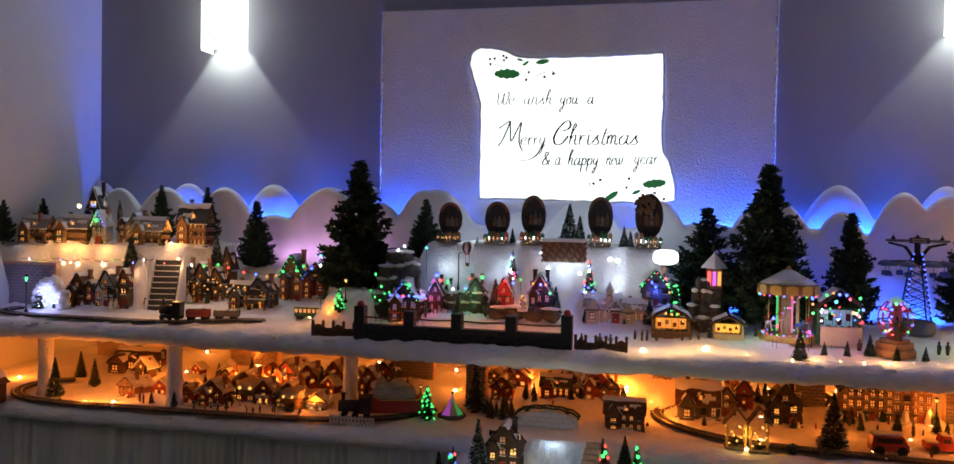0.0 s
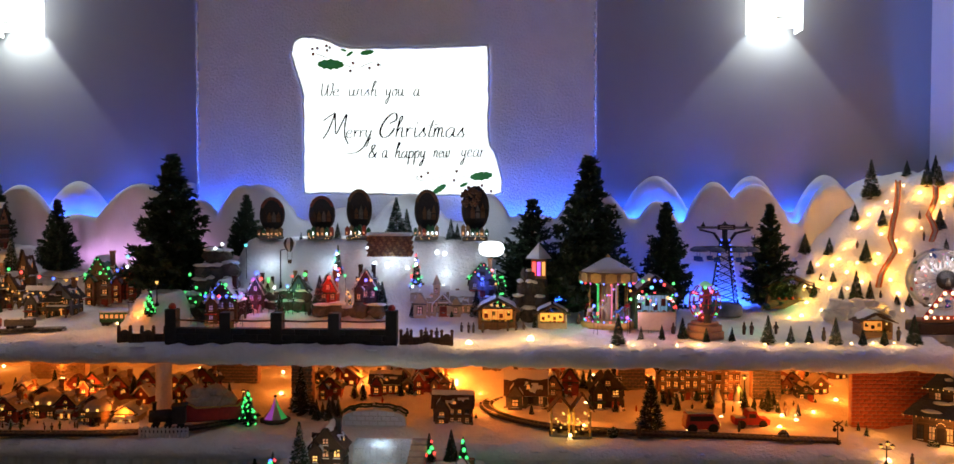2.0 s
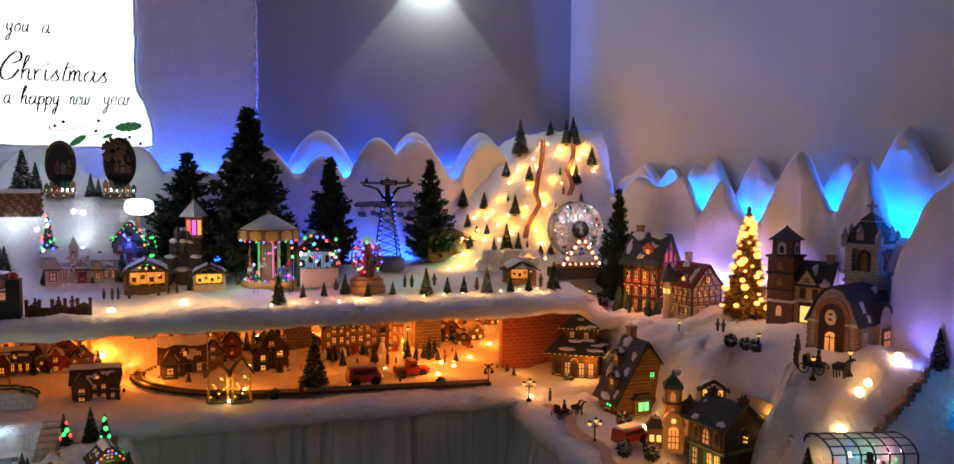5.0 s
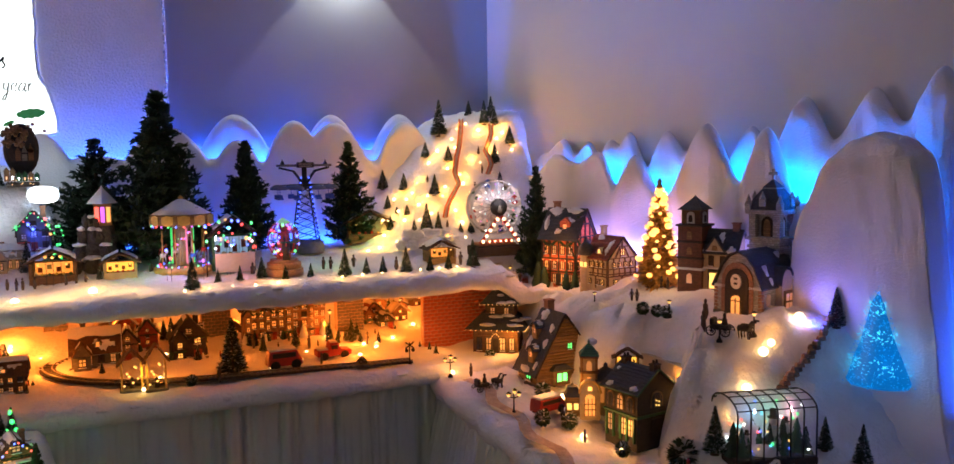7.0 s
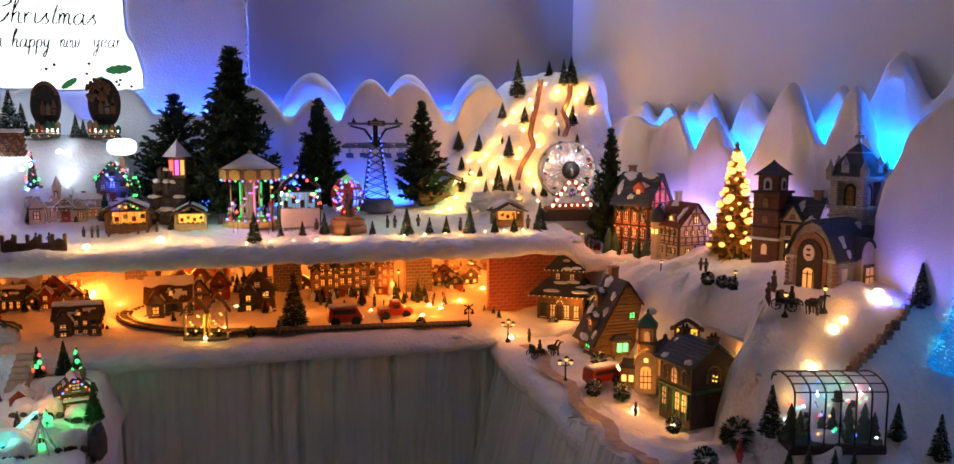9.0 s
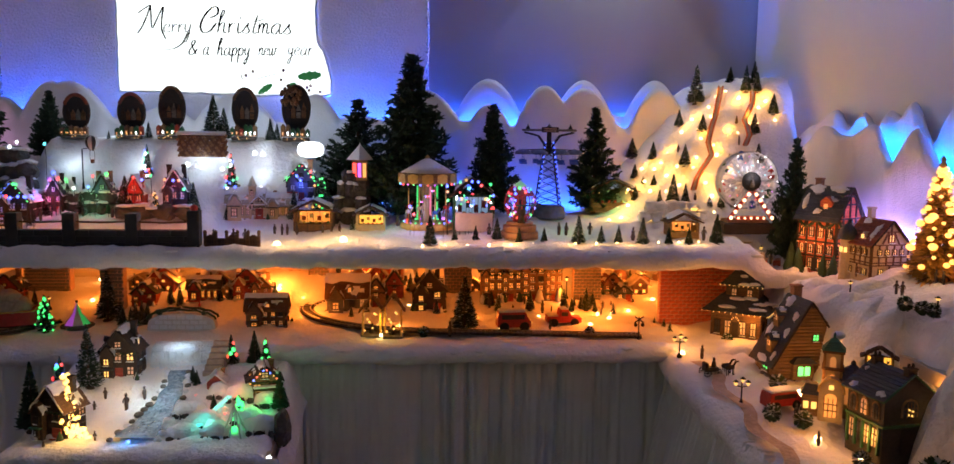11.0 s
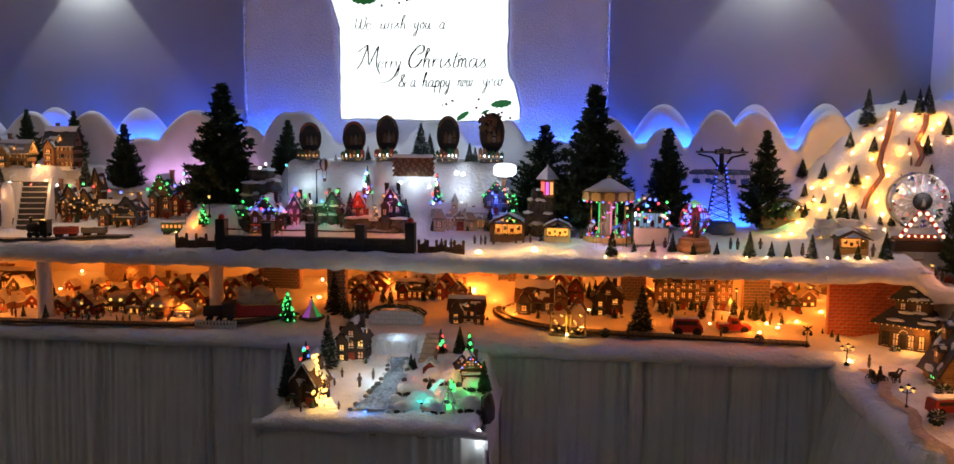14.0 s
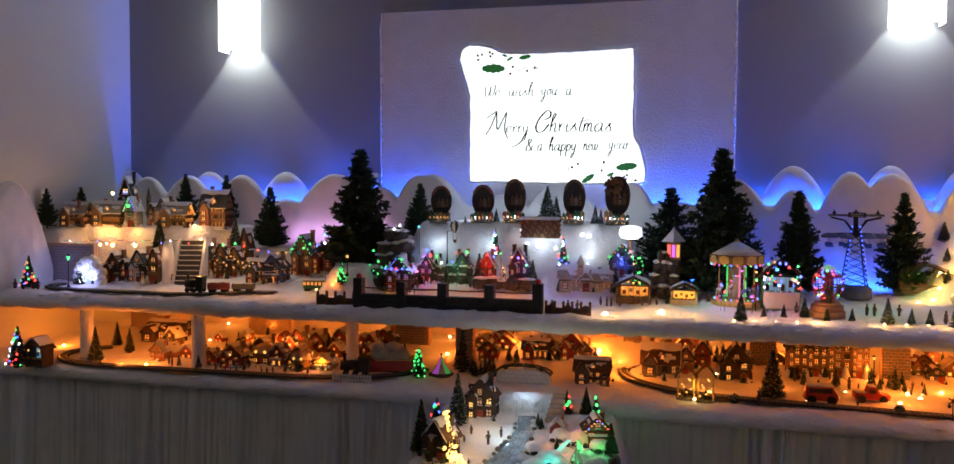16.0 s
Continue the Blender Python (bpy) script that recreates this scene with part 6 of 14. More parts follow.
def swing_tower(m, h, span):
    t = thing("swing_tower_ride", m, "black lattice tower ride with blue lights and hanging seats", "fair ride")
    bm = bmesh.new()
    lathe(bm, [(0.044, 0), (0.048, 0.006), (0.046, 0.03), (0.040, 0.034), (0, 0.034)], seg=20)
    part("base", bm, "bluegrey", t)
    legs = [(-0.034, -0.024), (0.034, -0.024), (0.034, 0.024), (-0.034, 0.024)]
    top = h * 0.80
    for x, y in legs:
        bm = bmesh.new()
        tube(bm, [(x, y, 0.02), (x * 0.30, y * 0.30, top)], 0.0019, 5)
        part("leg", bm, "iron", t)
    for k in range(9):
        z0, z1 = 0.02 + (top - 0.02) * k / 9, 0.02 + (top - 0.02) * (k + 1) / 9
        f0, f1 = 1 - 0.70 * k / 9, 1 - 0.70 * (k + 1) / 9
        for (xa, ya), (xb, yb) in zip(legs, legs[1:] + legs[:1]):
            for ends in ([(xa * f0, ya * f0, z0), (xb * f1, yb * f1, z1)], [(xb * f0, yb * f0, z0), (xa * f1, ya * f1, z1)]):
                bm = bmesh.new()
                tube(bm, ends, 0.0009, 4)
                part("cross_brace", bm, "iron", t)
    bm = bmesh.new()
    for k in range(13):
        z = 0.05 + (top - 0.05) * k / 12
        f = 1 - 0.70 * (z - 0.02) / (top - 0.02)
        for s in (-1, 1):
            ball(bm, s * 0.035 * f, -0.026 * f, z, 0.0026, 6)
    part("light_string", bm, "g_blue", t, "string of blue lights")
    bm = bmesh.new()
    for s in (-1, 1):
        for y in (-0.008, 0.008):
            tube(bm, [(s * 0.008, y, top - 0.022), (s * 0.012, y, top - 0.004), (s * span * 0.2, y, top + 0.018), (s * span * 0.46, y, top + 0.027)], 0.0026, 5)
            tube(bm, [(s * 0.003, y, top - 0.03), (s * 0.003, y, top + 0.028)], 0.0022, 5)
    part("head", bm, "iron", t)
    bm = bmesh.new()
    box(bm, 0, 0, top + 0.03, span, 0.03, 0.006, bevel=0.001)
    part("top_beam", bm, "stone", t)
    bm = bmesh.new()
    box(bm, 0, -0.016, top + 0.027, span * 0.32, 0.003, 0.014)
    plate = part("name_board", bm, "dark", t, "dark name board")
    bm = bmesh.new()
    for z in (0.030, 0.0355):
        box(bm, 0, -0.0185, top + z, span * 0.24, 0.001, 0.002)
    part("writing_bar", bm, "cream", plate)
    for x, wide in ((0, 0.013), (-span * 0.40, 0.006), (span * 0.40, 0.006)):
        bm = bmesh.new()
        lathe(bm, [(wide, top + 0.036), (wide * 0.8, top + 0.040), (wide * 0.35, top + 0.044), (0, h)], x, 0, 0, 8)
        part("ornament", bm, "iron", t)
    for k in range(8):
        a = 2 * math.pi * (k + 0.5) / 8
        x, y = math.cos(a) * span * 0.52, math.sin(a) * span * 0.30
        z = h * 0.60
        bm = bmesh.new()
        lathe(bm, [(0.021, 0), (0.018, 0.007), (0.008, 0.012), (0, 0.013)], x, y, z + 0.02, 10)
        shade = part("canopy", bm, "bluegrey", t, "small blue canopy over a seat", True)
        bm = bmesh.new()
        tube(bm, [(x, y, z), (x, y, z + 0.022)], 0.001, 4)
        box(bm, x, y, z - 0.006, 0.016, 0.012, 0.004)
        box(bm, x, y + 0.006, z - 0.006, 0.016, 0.002, 0.012)
        part("seat", bm, "blue", shade)
        bm = bmesh.new()
        tube(bm, [(0, 0, z + 0.034), (x, y, z + 0.031)], 0.001, 4)
        part("arm", bm, "iron", shade)


def ferris_wheel(m, h):
    f = thing("ferris_wheel", m, "clear acrylic ferris wheel with a black hub and lamp-lit red supports", "ferris wheel")
    r, zc = h * 0.34, h * 0.62
    bm = bmesh.new()
    box(bm, 0, 0, 0, h * 0.62, h * 0.36, h * 0.13, bevel=0.003)
    part("base", bm, "dark", f)
    bm = bmesh.new()
    box(bm, 0, 0, h * 0.13, h * 0.5, h * 0.26, h * 0.035, bevel=0.002)
    part("platform", bm, "brickwall", f)
    bm = bmesh.new()
    ring = [(math.cos(2 * math.pi * k / 48), math.sin(2 * math.pi * k / 48)) for k in range(48)]
    hoop = [[bm.verts.new((x * q, y, zc + z * q)) for q, y in ((r * 0.985, -0.021), (r, -0.021), (r, 0.021), (r * 0.985, 0.021))] for x, z in ring]
    for a, b in zip(hoop, hoop[1:] + hoop[:1]):
        for k in range(4):
            bm.faces.new((a[k], a[(k + 1) % 4], b[(k + 1) % 4], b[k]))
    part("rim_band", bm, "acrylic", f, "clear shiny rim band", True)
    for y in (-0.021, 0.021):
        bm = bmesh.new()
        tube(bm, [(x * r, y, zc + z * r) for x, z in ring + ring[:1]], 0.0022, 5)
        rim = part("rim", bm, "acrylic", f, "clear shiny rim")
        for k in range(20):
            a = 2 * math.pi * k / 20
            shared("spoke", ("wheel", h), lambda bm: box(bm, 0, 0, r * 0.28, 0.0035, 0.0008, r * 0.70), "acrylic", rim, pose(0, y, zc, 0, math.degrees(a), 0))
    plates = random.Random(6)
    for k in range(44):
        a, q = 2 * math.pi * (k + plates.random()) / 44, r * plates.uniform(0.42, 0.94)
        shared("acrylic_plate", k % 4, lambda bm: box(bm, 0, 0, -0.004, 0.013 - 0.002 * (k % 4), 0.0008, 0.006 + 0.001 * (k % 4)), "acrylic", f, pose(math.cos(a) * q, plates.uniform(-0.016, 0.016), zc + math.sin(a) * q, plates.uniform(-50, 50), math.degrees(a), plates.uniform(-60, 60)))
    for k in range(8):
        a = 2 * math.pi * (k + 0.35) / 8
        x, z = math.cos(a) * r * 0.9, zc + math.sin(a) * r * 0.9
        bm = bmesh.new()
        lathe(bm, [(0, -0.012), (0.006, -0.012), (0.009, -0.008), (0.009, -0.002), (0.002, -0.002), (0.002, 0.006), (0.010, 0.006), (0.005, 0.011), (0, 0.013)], x, 0, z, 8)
        part("gondola", bm, ["red", "stone", "blue", "green"][k % 4], f)
    for dx, dy, colour, watts in ((0, -0.055, (1.0, 0.86, 0.84), 0.10), (r * 0.55, 0.0, (0.75, 0.85, 1.0), 0.012), (-r * 0.55, 0.0, (1.0, 0.8, 0.9), 0.012), (0, 0.0, (1.0, 0.85, 0.8), 0.012)):
        glow = m @ Vector((dx, dy, zc + r * 0.35))
        lamp("POINT", "wheel_light", pose(glow.x, glow.y, glow.z), colour, watts, radius=0.008)
    for i, col in enumerate(("g_white", "g_white", "g_cyan", "g_purple", "g_red")):
        for k in range(6):
            a, q = 2 * math.pi * (5 * k + i) / 30, r * (0.98, 0.72, 0.55, 0.86, 0.66)[i]
            shared("wheel_bulb", col, lambda bm: ball(bm, 0, 0, 0, 0.0017, 6), col, f, pose(math.cos(a) * q, -0.024, zc + math.sin(a) * q), "tiny cool bulb")
    bm = bmesh.new()
    lathe(bm, [(0, -0.004), (r * 0.30, -0.004), (r * 0.33, -0.002), (r * 0.33, 0.003), (0, 0.003)], seg=28)
    bmesh.ops.transform(bm, matrix=pose(0, -0.030, zc, 90, 0, 0), verts=bm.verts)
    hub = part("hub", bm, "black", f, "round black hub disc")
    bm = bmesh.new()
    lathe(bm, [(0.0055, 0), (0.0065, 0.007), (0.004, 0.013), (0.0045, 0.017), (0, 0.021)], 0, -0.0375, zc - 0.014, 8)
    part("hub_figure", bm, "stone", hub)
    for s in (-1, 1):
        bm = bmesh.new()
        tube(bm, [(s * 0.004, -0.037, zc - r * 0.33), (s * r * 0.80, -0.037, h * 0.165)], 0.0048, 6)
        leg = part("support", bm, "red", f, "red support with round lamps")
        for k in range(5):
            q = (k + 0.5) / 5
            shared("lamp", "wheel_support", lambda bm: ball(bm, 0, 0, 0, 0.0046, 8), "g_lampwarm", leg, pose(s * (0.004 + (r * 0.80 - 0.004) * q), -0.0425, zc - r * 0.33 + (h * 0.165 - zc + r * 0.33) * q), "round glowing lamp")
    bm = bmesh.new()
    box(bm, 0, -0.037, h * 0.17, r * 1.05, 0.004, h * 0.05, bevel=0.001)
    sill = part("cross_board", bm, "red", f, "red board between the supports")
    for k in range(5):
        shared("lamp", "wheel_board", lambda bm: ball(bm, 0, 0, 0, 0.003, 8), "g_lampwarm", sill, pose((k / 4 - 0.5) * r * 0.9, -0.0405, h * 0.195))


def oval_ornament(m, w, h, variant=0):
    """A dark oval frame that stands on a small lit village."""
    o = thing("oval_ornament", m, "dark oval wreath ornament on a small lit village base", "ornament", "oval ornaments")
    bm = bmesh.new()
    prism(bm, [(math.cos(2 * math.pi * k / 36) * w * 0.44, h * 0.60 + math.sin(2 * math.pi * k / 36) * h * 0.38) for k in range(36)], -0.004, 0.004)
    part("back_plate", bm, "black", o)
    bm = bmesh.new()
    tube(bm, [(math.cos(2 * math.pi * k / 36) * w * 0.45, 0, h * 0.60 + math.sin(2 * math.pi * k / 36) * h * 0.39) for k in range(37)], 0.0045, 7)
    part("frame", bm, "dark", o)
    rng = random.Random(variant)
    for k in range(4):
        bm = bmesh.new()
        x = (k / 3 - 0.5) * w * 0.55
        box(bm, x, -0.006, h * 0.42, w * 0.15, 0.004, h * rng.uniform(0.10, 0.2))
        prism(bm, [(x - w * 0.09, h * 0.55), (x + w * 0.09, h * 0.55), (x, h * rng.uniform(0.64, 0.72))], -0.008, -0.004)
        part("relief_house", bm, ["dark", "brown", "stone", "brown"][k], o)
    bm = bmesh.new()
    box(bm, 0, -0.012, 0, w * 0.92, 0.036, h * 0.08, bevel=0.003)
    part("base", bm, "rock", o)
    bm = bmesh.new()
    for k in range(12):
        ball(bm, rng.uniform(-0.42, 0.42) * w, -0.031, h * rng.uniform(0.03, 0.16), 0.0012, 5)
    part("base_lights", bm, "g_gold" if variant == 0 else "g_yellow", o, "tiny warm lights")
    for k in range(6):
        bm = bmesh.new()
        x = (k / 5 - 0.5) * w * 0.85
        hh = h * rng.uniform(0.08, 0.17)
        box(bm, x, -0.02, h * 0.09, w * 0.14, 0.012, hh)
        prism(bm, [(x - w * 0.09, h * 0.09 + hh), (x + w * 0.09, h * 0.09 + hh), (x, h * 0.15 + hh)], -0.027, -0.013)
        cot = part("cottage", bm, rng.choice(["brown", "redwall", "tan", "green"]), o)
        bm = bmesh.new()
        box(bm, x, -0.0268, h * 0.12, w * 0.045, 0.001, hh * 0.32)
        part("pane", bm, rng.choice(["g_warm", "g_amber", "g_white"]) if variant else "g_warm", cot)
    if variant == 4:
        bm = bmesh.new()
        for k in range(60):
            a = rng.uniform(0, 2 * math.pi)
            q = rng.random() ** 0.5
            ball(bm, -w * 0.15 + math.cos(a) * w * 0.36 * q, -0.012, h * 0.80 + math.sin(a) * h * 0.19 * q, 0.0055, 5)
        part("leaf_crown", bm, "brown", o)
    else:
        bm = bmesh.new()
        arc = [math.pi * (0.15 + 0.7 * k / 27) for k in range(28)]
        tube(bm, [(math.cos(a) * w * (0.45 + 0.02 * (k % 2)), -0.003, h * 0.60 + math.sin(a) * h * (0.39 + 0.012 * (k % 2))) for k, a in enumerate(arc)], 0.0048, 6)
        part("garland", bm, "redroof" if variant < 2 else "brown", o)
    return o


def stone_parapet(x0, x1, y, z, h):
    """A black block wall with tall posts, wooden rails between and red balls at its ends."""
    p = thing("black_parapet", pose(x0, y, z), "matt black block wall with posts and wooden rails", "wall")
    ln = x1 - x0
    for j in range(3):
        bw = ln / 9
        for i in range(10):
            a, b = max(0, (i - 0.5 * (j % 2)) * bw), min(ln, (i + 1 - 0.5 * (j % 2)) * bw)
            if b - a > 0.004:
                key = round(b - a, 4)
                shared("block", key, lambda bm: box(bm, 0, 0, 0, (b - a) * 0.985, 0.022, h * 0.155, bevel=0.001), "black", p, pose((a + b) / 2, 0, j * h * 0.16))
    for q in (0.0, 0.245, 0.475, 0.73, 0.985):
        bm = bmesh.new()
        box(bm, ln * q, 0, 0, 0.026, 0.028, h * (0.98 if q in (0.0, 0.985) else 0.90), bevel=0.001)
        part("post", bm, "black", p)
    for q0, q1 in ((0.0, 0.245), (0.245, 0.475), (0.475, 0.73), (0.73, 0.985)):
        bm = bmesh.new()
        tube(bm, [(ln * q0, -0.002, h * 0.68), (ln * (q0 + q1) / 2, -0.003, h * 0.66), (ln * q1, -0.002, h * 0.69)], 0.0022, 5)
        part("rail", bm, "brown", p)
    for q in (0.0, 0.985):
        bm = bmesh.new()
        ball(bm, ln * q, 0, h * 1.03, 0.009, 10)
        part("red_ball", bm, "red", p, "small shiny red ball")


def globe_ride(m, w, h):
    g = thing("globe_ride", m, "red round fair ride with coloured lights over brick steps", "fair ride")
    for k, (q, z0, z1) in enumerate(((0.56, 0.0, 0.13), (0.50, 0.13, 0.24), (0.40, 0.24, 0.30))):
        bm = bmesh.new()
        lathe(bm, [(w * q, h * z0), (w * q, h * z1 - 0.001), (w * q - 0.001, h * z1), (0, h * z1)], seg=20)
        part("brick_step", bm, "brickwall", g)
    bm = bmesh.new()
    lathe(bm, [(w * 0.11, h * 0.3), (w * 0.08, h * 0.42), (w * 0.13, h * 0.50), (w * 0.10, h * 0.60), (w * 0.05, h * 0.63), (w * 0.065, h * 0.70), (0, h * 0.74)], 0, -w * 0.34, 0, 10)
    part("front_figure", bm, "dark", g, "dark carved figure")
    for k in range(12):
        a = 2 * math.pi * k / 12
        bm = bmesh.new()
        tube(bm, [(math.cos(a) * w * 0.46 * math.sin(math.pi * q / 10), -math.sin(a) * w * 0.46 * math.sin(math.pi * q / 10), h * 0.65 - math.cos(math.pi * q / 10) * h * 0.34) for q in range(11)], 0.0013, 5)
        part("rib", bm, "red", g)
    for q, mat in ((0.42, "redwall"), (0.62, "green"), (0.80, "red")):
        bm = bmesh.new()
        rr = w * 0.46 * math.sin(math.acos(max(-1, min(1, (0.65 - q) / 0.34))))
        tube(bm, [(math.cos(2 * math.pi * k / 20) * rr, math.sin(2 * math.pi * k / 20) * rr, h * q) for k in range(21)], 0.002, 5)
        part("hoop", bm, mat, g)
    rng = random.Random(40)
    for k in range(30):
        col = ("g_blue", "g_red", "g_blue", "g_green", "g_purple")[k % 5]
        a, b = rng.uniform(-2.9, -0.2), rng.uniform(0.35, 2.6)
        if abs(a + 1.57) < 0.35 and b > 1.3:
            a -= 0.8
        shared("ride_bulb", col, lambda bm: ball(bm, 0, 0, 0, 0.0031, 6), col, g, pose(math.cos(a) * w * 0.45 * math.sin(b), math.sin(a) * w * 0.45 * math.sin(b), h * 0.65 + math.cos(b) * h * 0.33), "glowing coloured bulb")
    bm = bmesh.new()
    lathe(bm, [(w * 0.10, h * 0.92), (w * 0.22, h * 0.96), (w * 0.16, h * 0.985), (w * 0.06, h * 1.03), (0, h * 1.05)], seg=12)
    part("cap", bm, "g_stallg", g, "green lit cap")
    bm = bmesh.new()
    lathe(bm, [(w * 0.22, h * 0.30), (w * 0.14, h * 0.5), (w * 0.2, h * 0.66), (w * 0.1, h * 0.9), (0, h * 0.92)], seg=12)
    part("core", bm, "redwall", g)
    for dx, colour in ((-0.42, (0.15, 0.2, 1.0)), (0.42, (0.2, 0.25, 1.0))):
        spot = m @ Vector((dx * w, -w * 0.6, h * 0.72))
        lamp("POINT", "ride_light", pose(spot.x, spot.y, spot.z), colour, 0.014, radius=0.006)


def ball_booth(m, w, h):
    b = stall(m, w, w * 0.75, h, "snow-roofed prize booth with coloured lights", "g_cyan", "green", name="prize_booth")
    for i, col in enumerate(("g_green", "g_blue", "g_red", "g_white")):
        bm = bmesh.new()
        rng = random.Random(60 + i)
        for k in range(6):
            ball(bm, rng.uniform(-0.5, 0.5) * w, -w * 0.46, h * rng.uniform(0.35, 0.72), 0.0026, 6)
        part("booth_lights", bm, col, b, "coloured booth lights")
    bm = bmesh.new()
    box(bm, 0, -w * 0.56, 0, w * 0.9, 0.006, h * 0.34, bevel=0.001)
    sgn = part("front_panel", bm, "white", b, "white front panel with a framed notice")
    bm = bmesh.new()
    box(bm, 0, -w * 0.575, h * 0.09, w * 0.34, 0.002, h * 0.2)
    part("notice", bm, "stone", sgn)
    return b


def greenhouse(m, w, d, h):
    g = thing("greenhouse", m, "clear barrel-roofed greenhouse with black ribs and coloured lights inside", "greenhouse")
    r = d / 2
    arc = [(math.cos(math.pi * k / 12) * r, h - r * 0.45 + math.sin(math.pi * k / 12) * r * 0.45) for k in range(13)]
    prof = [(r, 0)] + arc + [(-r, 0)]
    bm = bmesh.new()
    box(bm, 0, 0, -0.006, w * 1.04, d * 1.06, 0.014, bevel=0.002)
    part("base", bm, "dark", g)
    bm = bmesh.new()
    box(bm, 0, r * 0.93, 0.008, w * 0.98, 0.002, h * 0.55)
    part("back_wall", bm, "bluegrey", g, "dark painted back wall")
    bm = bmesh.new()
    box(bm, 0, 0, 0.0082, w * 0.98, d * 0.94, 0.002)
    part("floor_mat", bm, "rock", g)
    for k in range(7):
        x = w * (k / 6 - 0.5)
        bm = bmesh.new()
        tube(bm, [(x, y, z) for y, z in prof], 0.0016, 5)
        part("rib", bm, "iron", g)
    for y, z in prof[::2]:
        bm = bmesh.new()
        tube(bm, [(-w / 2, y, z), (w / 2, y, z)], 0.0012, 4)
        part("purlin", bm, "iron", g)
    bm = bmesh.new()
    lo = [bm.verts.new((-w / 2, y, z)) for y, z in prof]
    hi = [bm.verts.new((w / 2, y, z)) for y, z in prof]
    for k in range(len(prof) - 1):
        bm.faces.new((lo[k], lo[k + 1], hi[k + 1], hi[k]))
    pane = part("glazing", bm, "glass", g, "clear glazing")
    pane.visible_shadow = False
    rng = random.Random(8)
    for x, y, s in ((0.06, -0.14, 1.15), (-0.30, -0.22, 0.7), (0.30, 0.1, 0.85), (-0.12, 0.16, 0.8)):
        bm = bmesh.new()
        for z, r in ((0.014, 0.014), (0.034, 0.0105), (0.049, 0.0075)):
            ball(bm, 0, 0, z, r, 10)
        man = part("snowman", bm, "white", g, "small white snowman", True)
        man.matrix_local = pose(x * w, y * d, 0.009) @ Matrix.Scale(s, 4)
        bm = bmesh.new()
        lathe(bm, [(0.009, 0.055), (0.009, 0.0565), (0.0055, 0.0565), (0.005, 0.066), (0, 0.066)], 0, 0, 0, 9)
        part("hat", bm, "dark", man)
    for k in range(13):
        x, y = (k / 12 - 0.5) * 0.88 * w, rng.uniform(-0.32, 0.36) * d
        bm = bmesh.new()
        hh = rng.uniform(0.028, 0.062)
        for lvl in range(4):
            z = 0.009 + hh * lvl * 0.22
            lathe(bm, [(hh * (0.30 - 0.06 * lvl), z), (hh * (0.16 - 0.03 * lvl), z + hh * 0.16), (0.0008, z + hh * 0.32)], x, y, 0, 8, smooth=False)
        part("plant", bm, "green" if k % 3 else "needle2", g)
    for dx, colour, watts in ((-0.38, (1.0, 0.55, 0.15), 0.016), (-0.1, (0.35, 0.6, 1.0), 0.010), (0.14, (0.3, 1.0, 0.6), 0.010), (0.38, (1.0, 0.4, 0.5), 0.010)):
        spot = m @ Vector((dx * w, d * 0.1, h * 0.66))
        lamp("POINT", "greenhouse_light", pose(spot.x, spot.y, spot.z), colour, watts, radius=0.002)
    for i, col in enumerate(("g_red", "g_green", "g_blue", "g_yellow", "g_white", "g_cyan")):
        for k in range(6):
            shared("fairy_light", col, lambda bm: ball(bm, 0, 0, 0, 0.0025, 6), col, g, pose(rng.uniform(-0.46, 0.46) * w, rng.uniform(-0.40, 0.1) * d, h * rng.uniform(0.15, 0.9)), "", True)


def led_tree(m, h):
    t = thing("led_tree", m, "clear acrylic cone tree glowing bright cyan blue", "lit tree")
    rng = random.Random(4)
    prof = [(0.30, 0.0), (0.32, 0.05), (0.25, 0.17), (0.185, 0.34), (0.14, 0.52), (0.11, 0.70), (0.065, 0.84), (0.012, 0.97)]
    for lvl in range(8):
        bm = bmesh.new()
        q0 = lvl / 8 * 0.96
        for k in range(int(300 * (1 - lvl / 8)) + 120):
            q = q0 + rng.random() * 0.96 / 8
            i = next(j for j in range(7) if prof[j + 1][1] >= q or j == 6)
            f = (q - prof[i][1]) / (prof[i + 1][1] - prof[i][1])
            r = (prof[i][0] + (prof[i + 1][0] - prof[i][0]) * f) * rng.uniform(0.9, 1.18)
            a = rng.uniform(0, 2 * math.pi)
            c = Vector((math.cos(a) * r * h, math.sin(a) * r * h, q * h))
            d = Vector((math.cos(a), math.sin(a), rng.uniform(0, 1.2))).normalized() * h * 0.026
            u = Vector((-math.sin(a), math.cos(a), rng.uniform(-0.5, 0.5))) * h * 0.008
            bm.faces.new([bm.verts.new(v) for v in (c - u, c + u, c + d)])
        part("acrylic_tier", bm, "g_ice" if lvl % 2 else "g_led", t)
    bm = bmesh.new()
    lathe(bm, [(r * h, z * h) for r, z in prof] + [(0, h)], seg=16)
    part("light_core", bm, "g_core", t)


